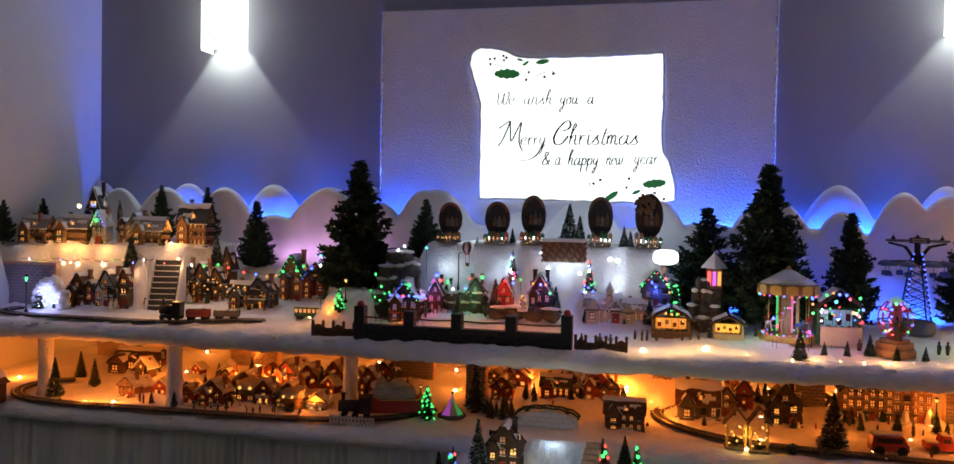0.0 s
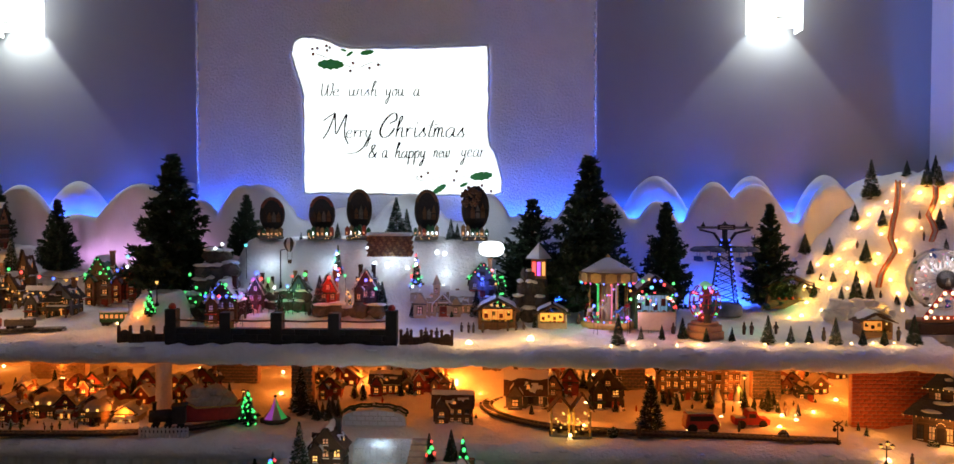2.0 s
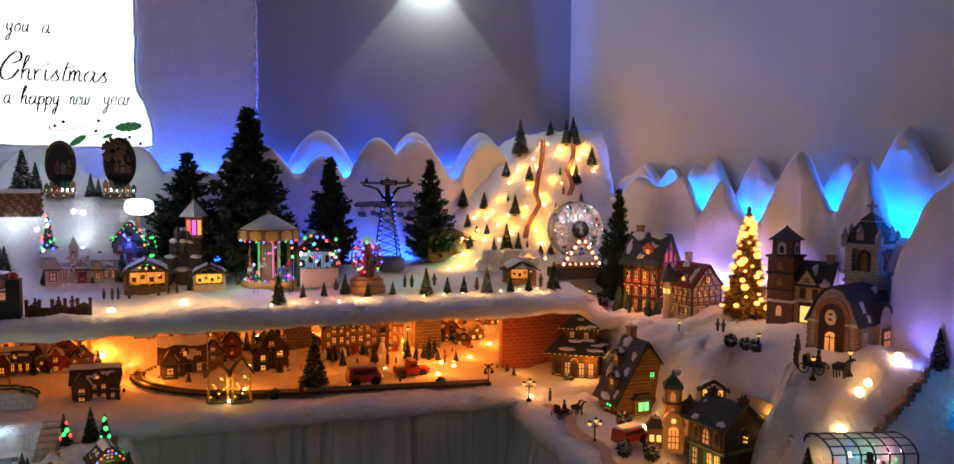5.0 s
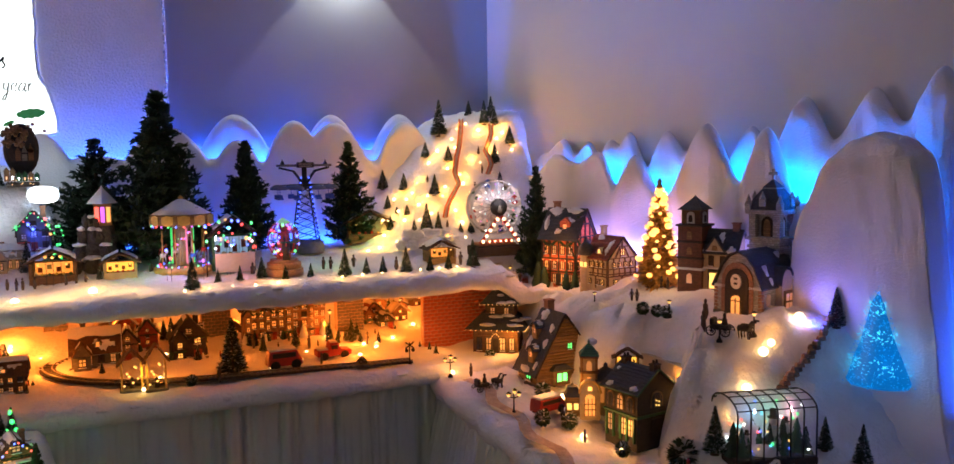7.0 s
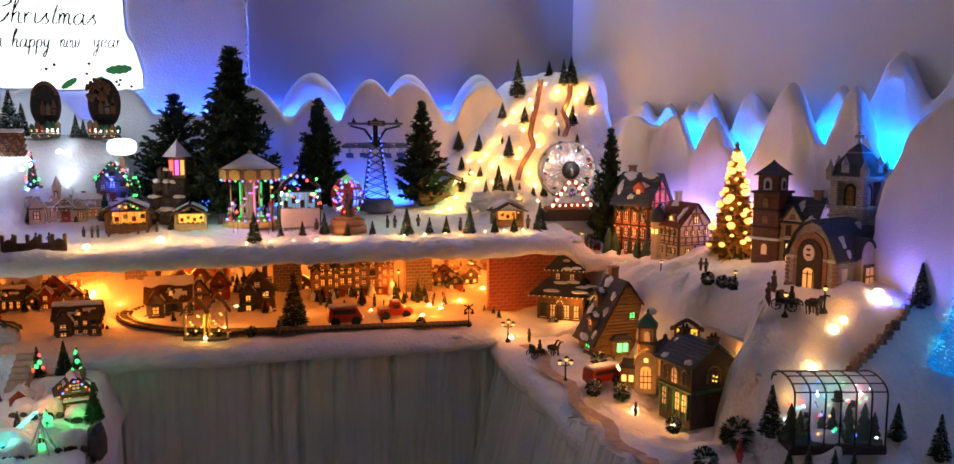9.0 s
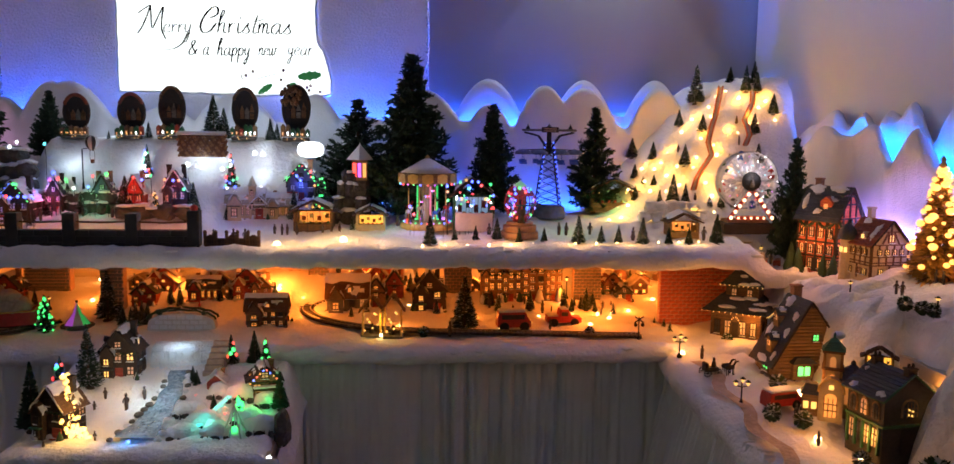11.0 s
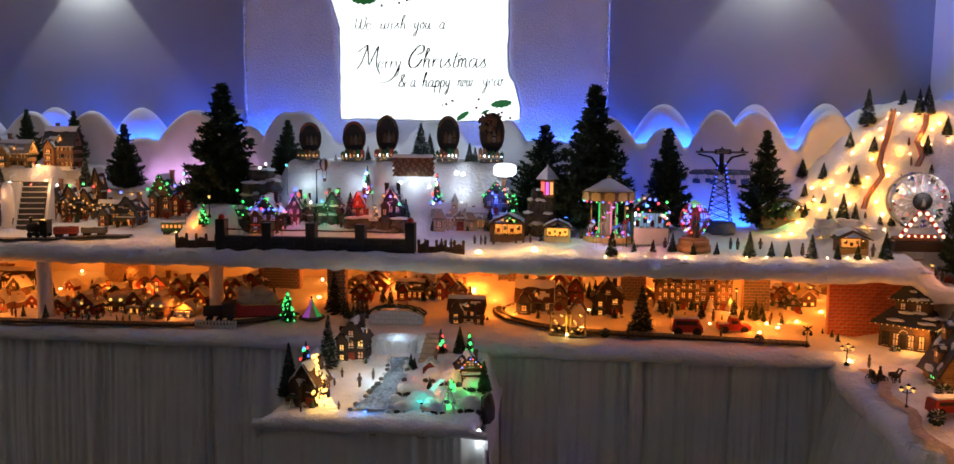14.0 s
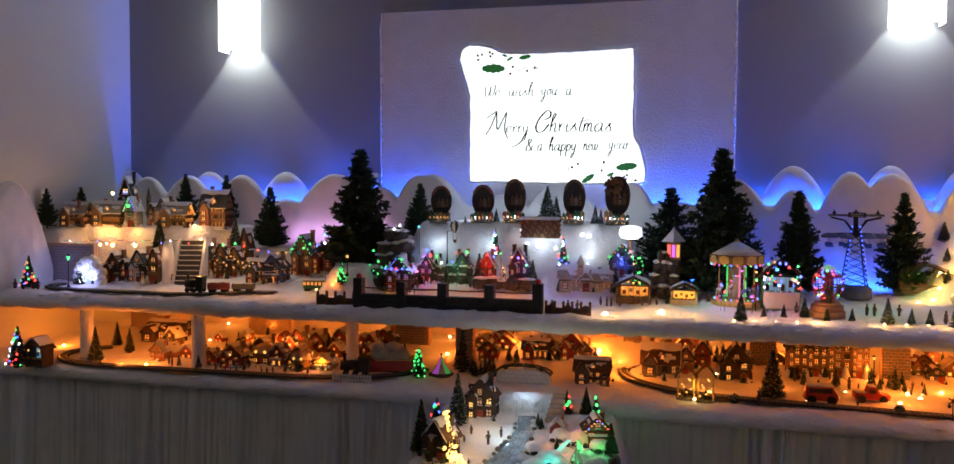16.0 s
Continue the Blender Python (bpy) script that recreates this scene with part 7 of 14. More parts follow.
def car(m, ln, h, label, kind="car"):
    c = thing("toy_car" if kind == "car" else "toy_truck", m, label, "toy vehicle", "toy vehicles")
    w = ln * 0.42
    bm = bmesh.new()
    if kind == "car":
        prism(bm, [(-0.5 * ln, h * 0.2), (0.5 * ln, h * 0.2), (0.5 * ln, h * 0.5), (0.42 * ln, h * 0.6), (0.34 * ln, h * 0.95), (-0.46 * ln, h * 0.95), (-0.5 * ln, h * 0.55)], -w / 2, w / 2)
    else:
        prism(bm, [(-0.5 * ln, h * 0.2), (0.5 * ln, h * 0.2), (0.5 * ln, h * 0.52), (0.18 * ln, h * 0.58), (0.12 * ln, h), (-0.12 * ln, h), (-0.14 * ln, h * 0.58), (-0.5 * ln, h * 0.58)], -w / 2, w / 2)
    bmesh.ops.bevel(bm, geom=list(bm.edges), offset=h * 0.035, segments=1, affect="EDGES")
    part("body", bm, "red", c)
    bm = bmesh.new()
    if kind == "car":
        box(bm, -0.06 * ln, 0, h * 0.96, ln * 0.78, w * 0.9, h * 0.12, bevel=h * 0.04)
    else:
        box(bm, 0, 0, h * 0.99, ln * 0.2, w * 0.8, h * 0.08, bevel=h * 0.03)
        box(bm, -0.32 * ln, 0, h * 0.58, ln * 0.3, w * 0.8, h * 0.10, bevel=h * 0.04)
    part("snow_load", bm, "roofsnow", c)
    bm = bmesh.new()
    x0, x1 = ((-0.4, 0.32) if kind == "car" else (-0.1, 0.1))
    box(bm, (x0 + x1) / 2 * ln, 0, h * 0.62, (x1 - x0) * ln * 0.94, w * 1.01, h * 0.24)
    part("window_band", bm, "dark", c)
    for x in (-0.3, 0.3):
        for s in (-1, 1):
            bm = bmesh.new()
            lathe(bm, [(h * 0.22, -h * 0.07), (h * 0.25, -h * 0.04), (h * 0.25, h * 0.04), (h * 0.22, h * 0.07)], seg=14)
            wheel = part("tyre", bm, "iron", c)
            wheel.matrix_local = pose(x * ln, s * w * 0.5, h * 0.24, 90, 0, 0)
    for s in (-1, 1):
        bm = bmesh.new()
        ball(bm, 0.5 * ln, s * w * 0.33, h * 0.42, h * 0.07, 8)
        part("headlight", bm, "g_yellow" if kind == "car" else "cream", c)
    return c


def rail_track(name, points, label, gauge=0.020, sleepers=True):
    """Rails on sleepers along a smooth line."""
    t = thing(name, ONE, label, "railway")
    ps = [Vector(p) for p in points]
    dense = []
    for i in range(len(ps) - 1):
        p0, p1, p2, p3 = ps[max(0, i - 1)], ps[i], ps[i + 1], ps[min(len(ps) - 1, i + 2)]
        n = max(2, int((p2 - p1).length / 0.012))
        for k in range(n):
            u = k / n
            dense.append(0.5 * ((2 * p1) + (p2 - p0) * u + (2 * p0 - 5 * p1 + 4 * p2 - p3) * u * u + (3 * p1 - p0 - 3 * p2 + p3) * u ** 3))
    dense.append(ps[-1])
    sides = []
    for i, p in enumerate(dense):
        d = (dense[min(i + 1, len(dense) - 1)] - dense[max(i - 1, 0)]).normalized()
        sides.append(Vector((-d.y, d.x, 0)))
    for s in (-1, 1):
        bm = bmesh.new()
        tube(bm, [p + q * gauge / 2 * s + Vector((0, 0, 0.0065)) for p, q in zip(dense, sides)], 0.0016, 4)
        part("rail", bm, "steel", t)
    bm = bmesh.new()
    lo = [(bm.verts.new(p + q * gauge * 0.85), bm.verts.new(p - q * gauge * 0.85), bm.verts.new(p + q * gauge * 0.7 + Vector((0, 0, 0.0035))), bm.verts.new(p - q * gauge * 0.7 + Vector((0, 0, 0.0035)))) for p, q in zip(dense, sides)]
    for a, b in zip(lo, lo[1:]):
        bm.faces.new((a[0], b[0], b[2], a[2])), bm.faces.new((a[2], b[2], b[3], a[3])), bm.faces.new((a[3], b[3], b[1], a[1]))
    part("ballast", bm, "rail", t)
    for i in range(0, len(dense) - 1):
        q = sides[i]
        shared("sleeper", "s", lambda bm: box(bm, 0, 0, 0, 0.0042, gauge * 1.7, 0.003), "rail", t, pose(dense[i].x, dense[i].y, dense[i].z + 0.003, 0, 0, math.degrees(math.atan2(-q.x, q.y))))
    return t


def wagon(m, ln, h, mat, label, kind="wagon"):
    w = thing("locomotive" if kind == "loco" else "train_wagon", m, label, "toy train", "train")
    d = h * 0.62
    if kind == "loco":
        bm = bmesh.new()
        lathe(bm, [(0, 0), (h * 0.24, 0.001), (h * 0.25, ln * 0.6), (0, ln * 0.605)], seg=14)
        boiler = part("boiler", bm, mat, w)
        boiler.matrix_local = pose(-ln * 0.5, 0, h * 0.48, 0, 90, 0)
        bm = bmesh.new()
        box(bm, ln * 0.28, 0, h * 0.2, ln * 0.34, d, h * 0.62, bevel=0.001)
        box(bm, ln * 0.28, 0, h * 0.82, ln * 0.4, d * 1.15, h * 0.07, bevel=0.001)
        part("cab", bm, mat, w)
        bm = bmesh.new()
        lathe(bm, [(h * 0.07, 0), (h * 0.07, h * 0.24), (h * 0.12, h * 0.32)], -ln * 0.36, 0, h * 0.7, 10)
        part("funnel", bm, "iron", w)
    elif kind == "coach":
        bm = bmesh.new()
        box(bm, 0, 0, h * 0.2, ln, d, h * 0.58, bevel=0.001)
        part("body", bm, mat, w)
        bm = bmesh.new()
        box(bm, 0, 0, h * 0.78, ln * 1.03, d * 1.1, h * 0.12, bevel=h * 0.05)
        part("roof", bm, "roofsnow" if mat == "green" else "dark", w)
        for k in range(6):
            for s in (-1, 1):
                bm = bmesh.new()
                box(bm, ln * ((k + 0.5) / 6 - 0.5), s * d * 0.505, h * 0.45, ln * 0.10, 0.001, h * 0.22)
                part("window", bm, "g_amber", w)
    else:
        bm = bmesh.new()
        box(bm, 0, 0, h * 0.2, ln, d, h * 0.06)
        for s in (-1, 1):
            box(bm, 0, s * d * 0.48, h * 0.26, ln, d * 0.06, h * 0.4)
            box(bm, s * ln * 0.48, 0, h * 0.26, ln * 0.04, d, h * 0.4)
        part("body", bm, mat, w)
        bm = bmesh.new()
        rng = random.Random(int(ln * 1e4))
        for k in range(14):
            ball(bm, rng.uniform(-0.4, 0.4) * ln, rng.uniform(-0.3, 0.3) * d, h * 0.6, h * rng.uniform(0.08, 0.14), 6)
        part("load", bm, "roofsnow" if mat == "stone" else "dark", w)
    for x in (-0.33, 0.0, 0.33) if kind == "loco" else (-0.36, -0.22, 0.22, 0.36):
        for s in (-1, 1):
            bm = bmesh.new()
            lathe(bm, [(h * 0.12, -0.001), (h * 0.14, 0), (h * 0.14, 0.0015), (h * 0.05, 0.002)], seg=12)
            part("wheel", bm, "iron", w).matrix_local = pose(x * ln, s * d * 0.42, h * 0.14, 90, 0, 0)
    return w


def course_slope(bm, x0, z0, x1, z1, y0, y1, thick=0.0018, rows=6):
    """A roof slope from its ridge (x0, z0) to its eave (x1, z1), stepped in courses."""
    ln = math.hypot(x1 - x0, z1 - z0)
    side = 1 if x1 > x0 else -1
    nx, nz = (z0 - z1) / ln * side, abs(x1 - x0) / ln
    top = []
    for k in range(rows):
        for q, up in ((k / rows, thick), ((k + 1) / rows, thick * 2.0)):
            top.append((x0 + (x1 - x0) * q + nx * up, z0 + (z1 - z0) * q + nz * up))
    prism(bm, [(x0, z0), (x1, z1)] + top[::-1], y0, y1)


def bent_slope(bm, line, y0, y1, thick):
    """One curved roof slope that follows a line of (x, z) points."""
    prism(bm, list(line) + [(x * 1.03, z + thick) for x, z in reversed(line)], y0, y1)


def melted_patch(bm, x0, z0, x1, z1, q, y, size_q, size_y, seed, lift=0.0042):
    """A ragged patch of left-over snow on the slope from (x0, z0) to (x1, z1)."""
    rng = random.Random(seed)
    ln = math.hypot(x1 - x0, z1 - z0)
    side = 1 if x1 > x0 else -1
    up = Vector(((z0 - z1) / ln * side, 0, abs(x1 - x0) / ln))
    rings = [[], []]
    for k in range(12):
        a = 2 * math.pi * k / 12
        f = rng.uniform(0.55, 1.1)
        for ring, g, lf in ((rings[0], 1.0, 0.0), (rings[1], 0.72, lift)):
            u = min(1.0, max(0.0, q + math.cos(a) * f * g * size_q))
            p = Vector((x0 + (x1 - x0) * u, y + math.sin(a) * f * g * size_y, z0 + (z1 - z0) * u)) + up * (lf + 0.001)
            ring.append(bm.verts.new(p))
    for k in range(12):
        n = (k + 1) % 12
        bm.faces.new((rings[0][k], rings[0][n], rings[1][n], rings[1][k]))
    bm.faces.new(rings[1])


def roof_side(house, x0, z0, x1, z1, y0, y1, mat, patches=(), rows=6):
    bm = bmesh.new()
    course_slope(bm, x0, z0, x1, z1, y0, y1, 0.0018, rows)
    slope = part("roof_slope", bm, mat, house)
    for k, (q, y, sq, sy) in enumerate(patches):
        bm = bmesh.new()
        melted_patch(bm, x0, z0, x1, z1, q, y, sq, sy, k + int(abs(x1) * 1e4))
        part("roof_snow", bm, "roofsnow", slope, "patch of white roof snow", True)
    return slope


def arch_line(half, spring, top, n=10):
    return [(half * math.cos(math.pi * k / n), spring + (top - spring) * math.sin(math.pi * k / n)) for k in range(n + 1)]


def arched(house, name, half, spring, top, y0, y1, mat, m=None, label=""):
    bm = bmesh.new()
    prism(bm, arch_line(half, spring, top) + [(-half, 0), (half, 0)], y0, y1)
    ob = part(name, bm, mat, house, label)
    if m is not None:
        ob.matrix_local = m
    return ob


def church(m):
    """A stone chapel: bell-shaped front with a deep arch, side porch, dark roofs, square bell tower."""
    c = thing("model_church", m, "pale stone church with slate roofs and square bell tower", "model church")
    w, d, eave, top = 0.0495, 0.066, 0.052, 0.120
    bell = [(w, 0), (w, eave), (w * 0.86, eave + 0.018), (w * 0.66, eave + 0.042), (w * 0.36, top - 0.008), (0, top), (-w * 0.36, top - 0.008), (-w * 0.66, eave + 0.042), (-w * 0.86, eave + 0.018), (-w, eave), (-w, 0)]
    bm = bmesh.new()
    prism(bm, bell, -d, d)
    part("nave_wall", bm, "churchstone", c)
    for s in (-1, 1):
        half = [(0, top + 0.001), (w * 0.38 * s, top - 0.006), (w * 0.70 * s, eave + 0.042), (w * 0.92 * s, eave + 0.018), (w * 1.12 * s, eave - 0.003)]
        bm = bmesh.new()
        bent_slope(bm, half, -d - 0.005, d + 0.004, 0.0036)
        slope = part("roof_slope", bm, "slate", c)
        for k, (i, q, y, sq, sy) in enumerate(((2, 0.3, -0.036, 0.75, 0.009), (3, 0.3, -0.030, 0.6, 0.006), (1, 0.2, 0.036, 0.5, 0.014))):
            bm = bmesh.new()
            melted_patch(bm, *half[i], *half[i + 1], q, y, sq, sy, k + 40)
            part("roof_snow", bm, "roofsnow", slope, "patch of white roof snow", True)
    arched(c, "front_arch", w * 0.70, 0.062, 0.102, -d - 0.003, -d + 0.001, "brickwall", label="deep arch of dark red brick")
    # dark sheet laid on the arch as the shade of its recess
    arched(c, "arch_shadow", w * 0.52, 0.060, 0.090, -d - 0.005, -d - 0.002, "dark")
    bm = bmesh.new()
    prism(bm, [(0.0115 * math.cos(math.pi * k / 8), 0.064 + 0.015 * math.sin(math.pi * k / 8)) for k in range(16)], -d - 0.008, -d - 0.004)
    clock = part("round_window", bm, "white", c, "oval white window")
    bm = bmesh.new()
    for sz in (0.058, 0.068):
        box(bm, 0, -d - 0.0082, sz, 0.008, 0.0012, 0.004)
    part("glazing_bar", bm, "dark", clock)
    door = arched(c, "door", 0.0105, 0.026, 0.036, -d - 0.0075, -d - 0.004, "g_amber", label="glowing arched doorway")
    bm = bmesh.new()
    for x in (-0.011, 0.0, 0.011):
        box(bm, x, -d - 0.0085, 0, 0.0016, 0.002, 0.031)
    box(bm, 0, -d - 0.0085, 0.025, 0.022, 0.002, 0.0016)
    part("door_frame", bm, "dark", door)
    bm = bmesh.new()
    box(bm, 0, -d - 0.001, eave - 0.002, w * 2.06, 0.004, 0.005)
    part("string_course", bm, "white", c)
    # brick quoins up the two front corners and the far corner
    for x, y in ((-w, -d), (w, -d), (w, d - 0.006)):
        for k in range(7):
            shared("quoin", k % 2, lambda bm: box(bm, 0, 0, 0, 0.010 if k % 2 else 0.007, 0.007 if k % 2 else 0.010, 0.0055, bevel=0.0006), "brickwall", c, pose(x * 0.985, y + 0.003, 0.002 + k * 0.007))
    # the side porch with its glowing double door
    porch = arched(c, "side_porch", 0.021, 0.052, 0.085, -0.012, 0.03, "cream", pose(w + 0.002, 0.012, 0, 0, 0, 90))
    bm = bmesh.new()
    pts = arch_line(0.0235, 0.054, 0.089)
    bent_slope(bm, pts, -0.013, 0.035, 0.003)
    part("porch_roof", bm, "slate", porch)
    bm = bmesh.new()
    box(bm, 0, -0.0135, 0.004, 0.030, 0.003, 0.040)
    part("door_frame", bm, "brown", porch)
    for x in (-0.0065, 0.0065):
        bm = bmesh.new()
        for z in (0.006, 0.024):
            box(bm, x, -0.0155, z, 0.0085, 0.002, 0.014)
        part("door_pane", bm, "g_ember", porch)
    for y in (-0.040, 0.050):
        put_window(c, w + 0.001, y, 0.016, 90, 0.013, 0.022, "slate", "white")
    bm = bmesh.new()
    box(bm, 0, 0, -0.02, w * 2.2, d * 2.1, 0.023, bevel=0.002)
    part("plinth", bm, "stone", c)
    # bell tower
    tx, ty, t = -0.008, d + 0.012, 0.068
    bm = bmesh.new()
    box(bm, tx, ty, -0.02, t, t, 0.158, bevel=0.001)
    for z, f, hh in ((0.120, 1.10, 0.006), (0.136, 1.16, 0.007), (0.190, 1.20, 0.009)):
        box(bm, tx, ty, z, t * f, t * f, hh, bevel=0.0012)
    box(bm, tx, ty, 0.140, t * 0.62, t * 0.62, 0.052)
    for sx in (-1, 1):
        for sy in (-1, 1):
            box(bm, tx + sx * t * 0.40, ty + sy * t * 0.40, 0.140, t * 0.22, t * 0.22, 0.052)
    tower = part("bell_tower", bm, "churchstone", c)
    for sx in (-1, 1):
        for sy in (-1, 1):
            bm = bmesh.new()
            box(bm, tx + sx * t * 0.52, ty + sy * t * 0.52, 0.198, t * 0.17, t * 0.17, 0.014)
            lathe(bm, [(t * 0.13, 0.212), (t * 0.10, 0.216), (0, 0.232)], tx + sx * t * 0.52, ty + sy * t * 0.52, 0, 4, smooth=False)
            part("pinnacle", bm, "churchstone", tower)
    for a in (0, 90, 180, 270):
        at = pose(tx, ty, 0.143, 0, 0, a)
        arched(tower, "bell_opening", t * 0.20, 0.026, 0.042, -t * 0.325, -t * 0.30, "dark", at)
        arched(tower, "louvre", t * 0.11, 0.022, 0.036, -t * 0.345, -t * 0.32, "white" if a == 90 else "tan", at)
        bm = bmesh.new()
        box(bm, 0, -t * 0.62, 0.206, t * 0.20, 0.004, 0.016)
        lathe(bm, [(t * 0.12, 0.222), (0, 0.238)], 0, -t * 0.62, 0, 4, smooth=False)
        part("dormer", bm, "churchstone", tower).matrix_local = pose(tx, ty, 0, 0, 0, a)
        arched(tower, "blind_arch", t * 0.16, 0.050, 0.062, -t * 0.505, -t * 0.49, "stone", pose(tx, ty, 0.045, 0, 0, a))
    bm = bmesh.new()
    lathe(bm, [(t * 0.78, 0.199), (t * 0.60, 0.222), (t * 0.36, 0.240), (t * 0.30, 0.243)], tx, ty, 0, 4, smooth=False)
    lathe(bm, [(t * 0.34, 0.244), (t * 0.05, 0.260)], tx, ty, 0, 4, smooth=False)
    bm.transform(Matrix.Translation((tx, ty, 0)) @ Matrix.Rotation(math.pi / 4, 4, "Z") @ Matrix.Translation((-tx, -ty, 0)))
    part("tower_roof", bm, "slate", tower)
    bm = bmesh.new()
    box(bm, tx, ty, 0.240, t * 0.46, t * 0.46, 0.004, bevel=0.001)
    box(bm, tx, ty, 0.256, 0.005, 0.005, 0.027)
    box(bm, tx, ty, 0.270, 0.020, 0.005, 0.006)
    part("cross", bm, "churchstone", tower)
    return c


def museum(m):
    """A town museum: a brick corner tower with a belfry, a pale front with one bright window."""
    h = thing("museum_house", m, "pale museum with dark brick tower and one bright window", "model house", "village houses")
    t = 0.056
    bm = bmesh.new()
    box(bm, t / 2, t / 2, -0.03, t, t, 0.168)
    tower = part("tower", bm, "brickred", h)
    for z, f in ((0.038, 1.20), (0.062, 1.06), (0.098, 1.08), (0.134, 1.16)):
        bm = bmesh.new()
        box(bm, t / 2, t / 2, z, t * f, t * f, 0.005, bevel=0.001)
        part("cornice", bm, "white" if z < 0.05 else "dark", tower)
    for a, lit in ((0, "g_ember"), (-90, "g_ember")):
        for z, hh in ((0.008, 0.022), (0.072, 0.016), (0.106, 0.018)):
            arched(tower, "window", 0.006, hh * 0.7, hh, -t * 0.53, -t * 0.49, lit if z < 0.05 else "tan", pose(t / 2, t / 2, z, 0, 0, a))
    bm = bmesh.new()
    box(bm, t / 2, t / 2, 0.139, t * 0.78, t * 0.78, 0.032)
    belfry = part("belfry", bm, "brown", tower)
    for a in (0, 90, 180, 270):
        arched(belfry, "belfry_opening", 0.009, 0.018, 0.026, -t * 0.42, -t * 0.38, "white", pose(t / 2, t / 2, 0.141, 0, 0, a))
        arched(belfry, "bell", 0.0045, 0.008, 0.016, -t * 0.44, -t * 0.41, "dark", pose(t / 2, t / 2, 0.144, 0, 0, a))
    bm = bmesh.new()
    lathe(bm, [(t * 0.74, 0.171), (t * 0.62, 0.176), (t * 0.22, 0.192), (t * 0.05, 0.200), (0, 0.204)], 0, 0, 0, 4, smooth=False)
    part("tower_roof", bm, "slate", tower).matrix_local = pose(t / 2, t / 2, 0, 0, 0, 45)
    # main block: the ridge runs along the front
    x0, x1, y0, y1, e, top = 0.05, 0.132, 0.012, 0.072, 0.083, 0.128
    bm = bmesh.new()
    prism(bm, [(y0, -0.03), (y1, -0.03), (y1, e), ((y0 + y1) / 2, top - 0.002), (y0, e)], x0, x1)
    bm.transform(Matrix(((0, 1, 0, 0), (1, 0, 0, 0), (0, 0, 1, 0), (0, 0, 0, 1))))
    bmesh.ops.reverse_faces(bm, faces=bm.faces[:])
    part("wall", bm, "cream", h)
    for side, patches in ((-1, [(0.35, 0.092, 0.3, 0.009), (0.85, 0.12, 0.2, 0.012)]), (1, [])):
        mid = (y0 + y1) / 2
        slope = roof_side(h, 0.0, top, side * 0.037, e - 0.008, x0 - 0.001, x1 + 0.005, "slate", patches)
        slope.matrix_local = Matrix(((0, 1, 0, 0), (1, 0, 0, mid), (0, 0, 1, 0), (0, 0, 0, 1)))
    bm = bmesh.new()
    box(bm, 0.119, (y0 + y1) / 2, 0.118, 0.014, 0.012, 0.022)
    box(bm, 0.119, (y0 + y1) / 2, 0.140, 0.018, 0.015, 0.004, bevel=0.001)
    part("chimney", bm, "brickwall", h)
    bm = bmesh.new()
    prism(bm, [(-0.019, 0), (0.019, 0), (0, 0.028)], -0.010, 0.03)
    gable = part("front_gable", bm, "cream", h)
    gable.matrix_local = pose(0.084, y0 + 0.004, e)
    for s in (-1, 1):
        bm = bmesh.new()
        course_slope(bm, 0, 0.0295, s * 0.022, -0.003, -0.013, 0.03, 0.002, 3)
        part("gable_roof", bm, "slate", gable)
    arched(gable, "fan_window", 0.006, 0.005, 0.012, -0.0115, -0.0095, "tan")
    bm = bmesh.new()
    box(bm, 0.091, y0 - 0.002, e - 0.006, 0.084, 0.008, 0.007, bevel=0.0015)
    box(bm, 0.091, y0 - 0.001, 0.042, 0.084, 0.005, 0.004, bevel=0.001)
    part("cornice", bm, "white", h)
    for x in (0.074, 0.100):
        put_window(h, x, y0 - 0.001, 0.050, 0, 0.011, 0.021, "slate", "brown")
    bm = bmesh.new()
    box(bm, 0.088, y0 - 0.003, -0.006, 0.040, 0.006, 0.047, bevel=0.001)
    shop = part("shop_front", bm, "dark", h, "dark framed shop front")
    bm = bmesh.new()
    box(bm, 0.088, y0 - 0.0065, 0.0, 0.030, 0.003, 0.034)
    part("pane", bm, "g_yellow", shop, "bright yellow shop window")
    return h


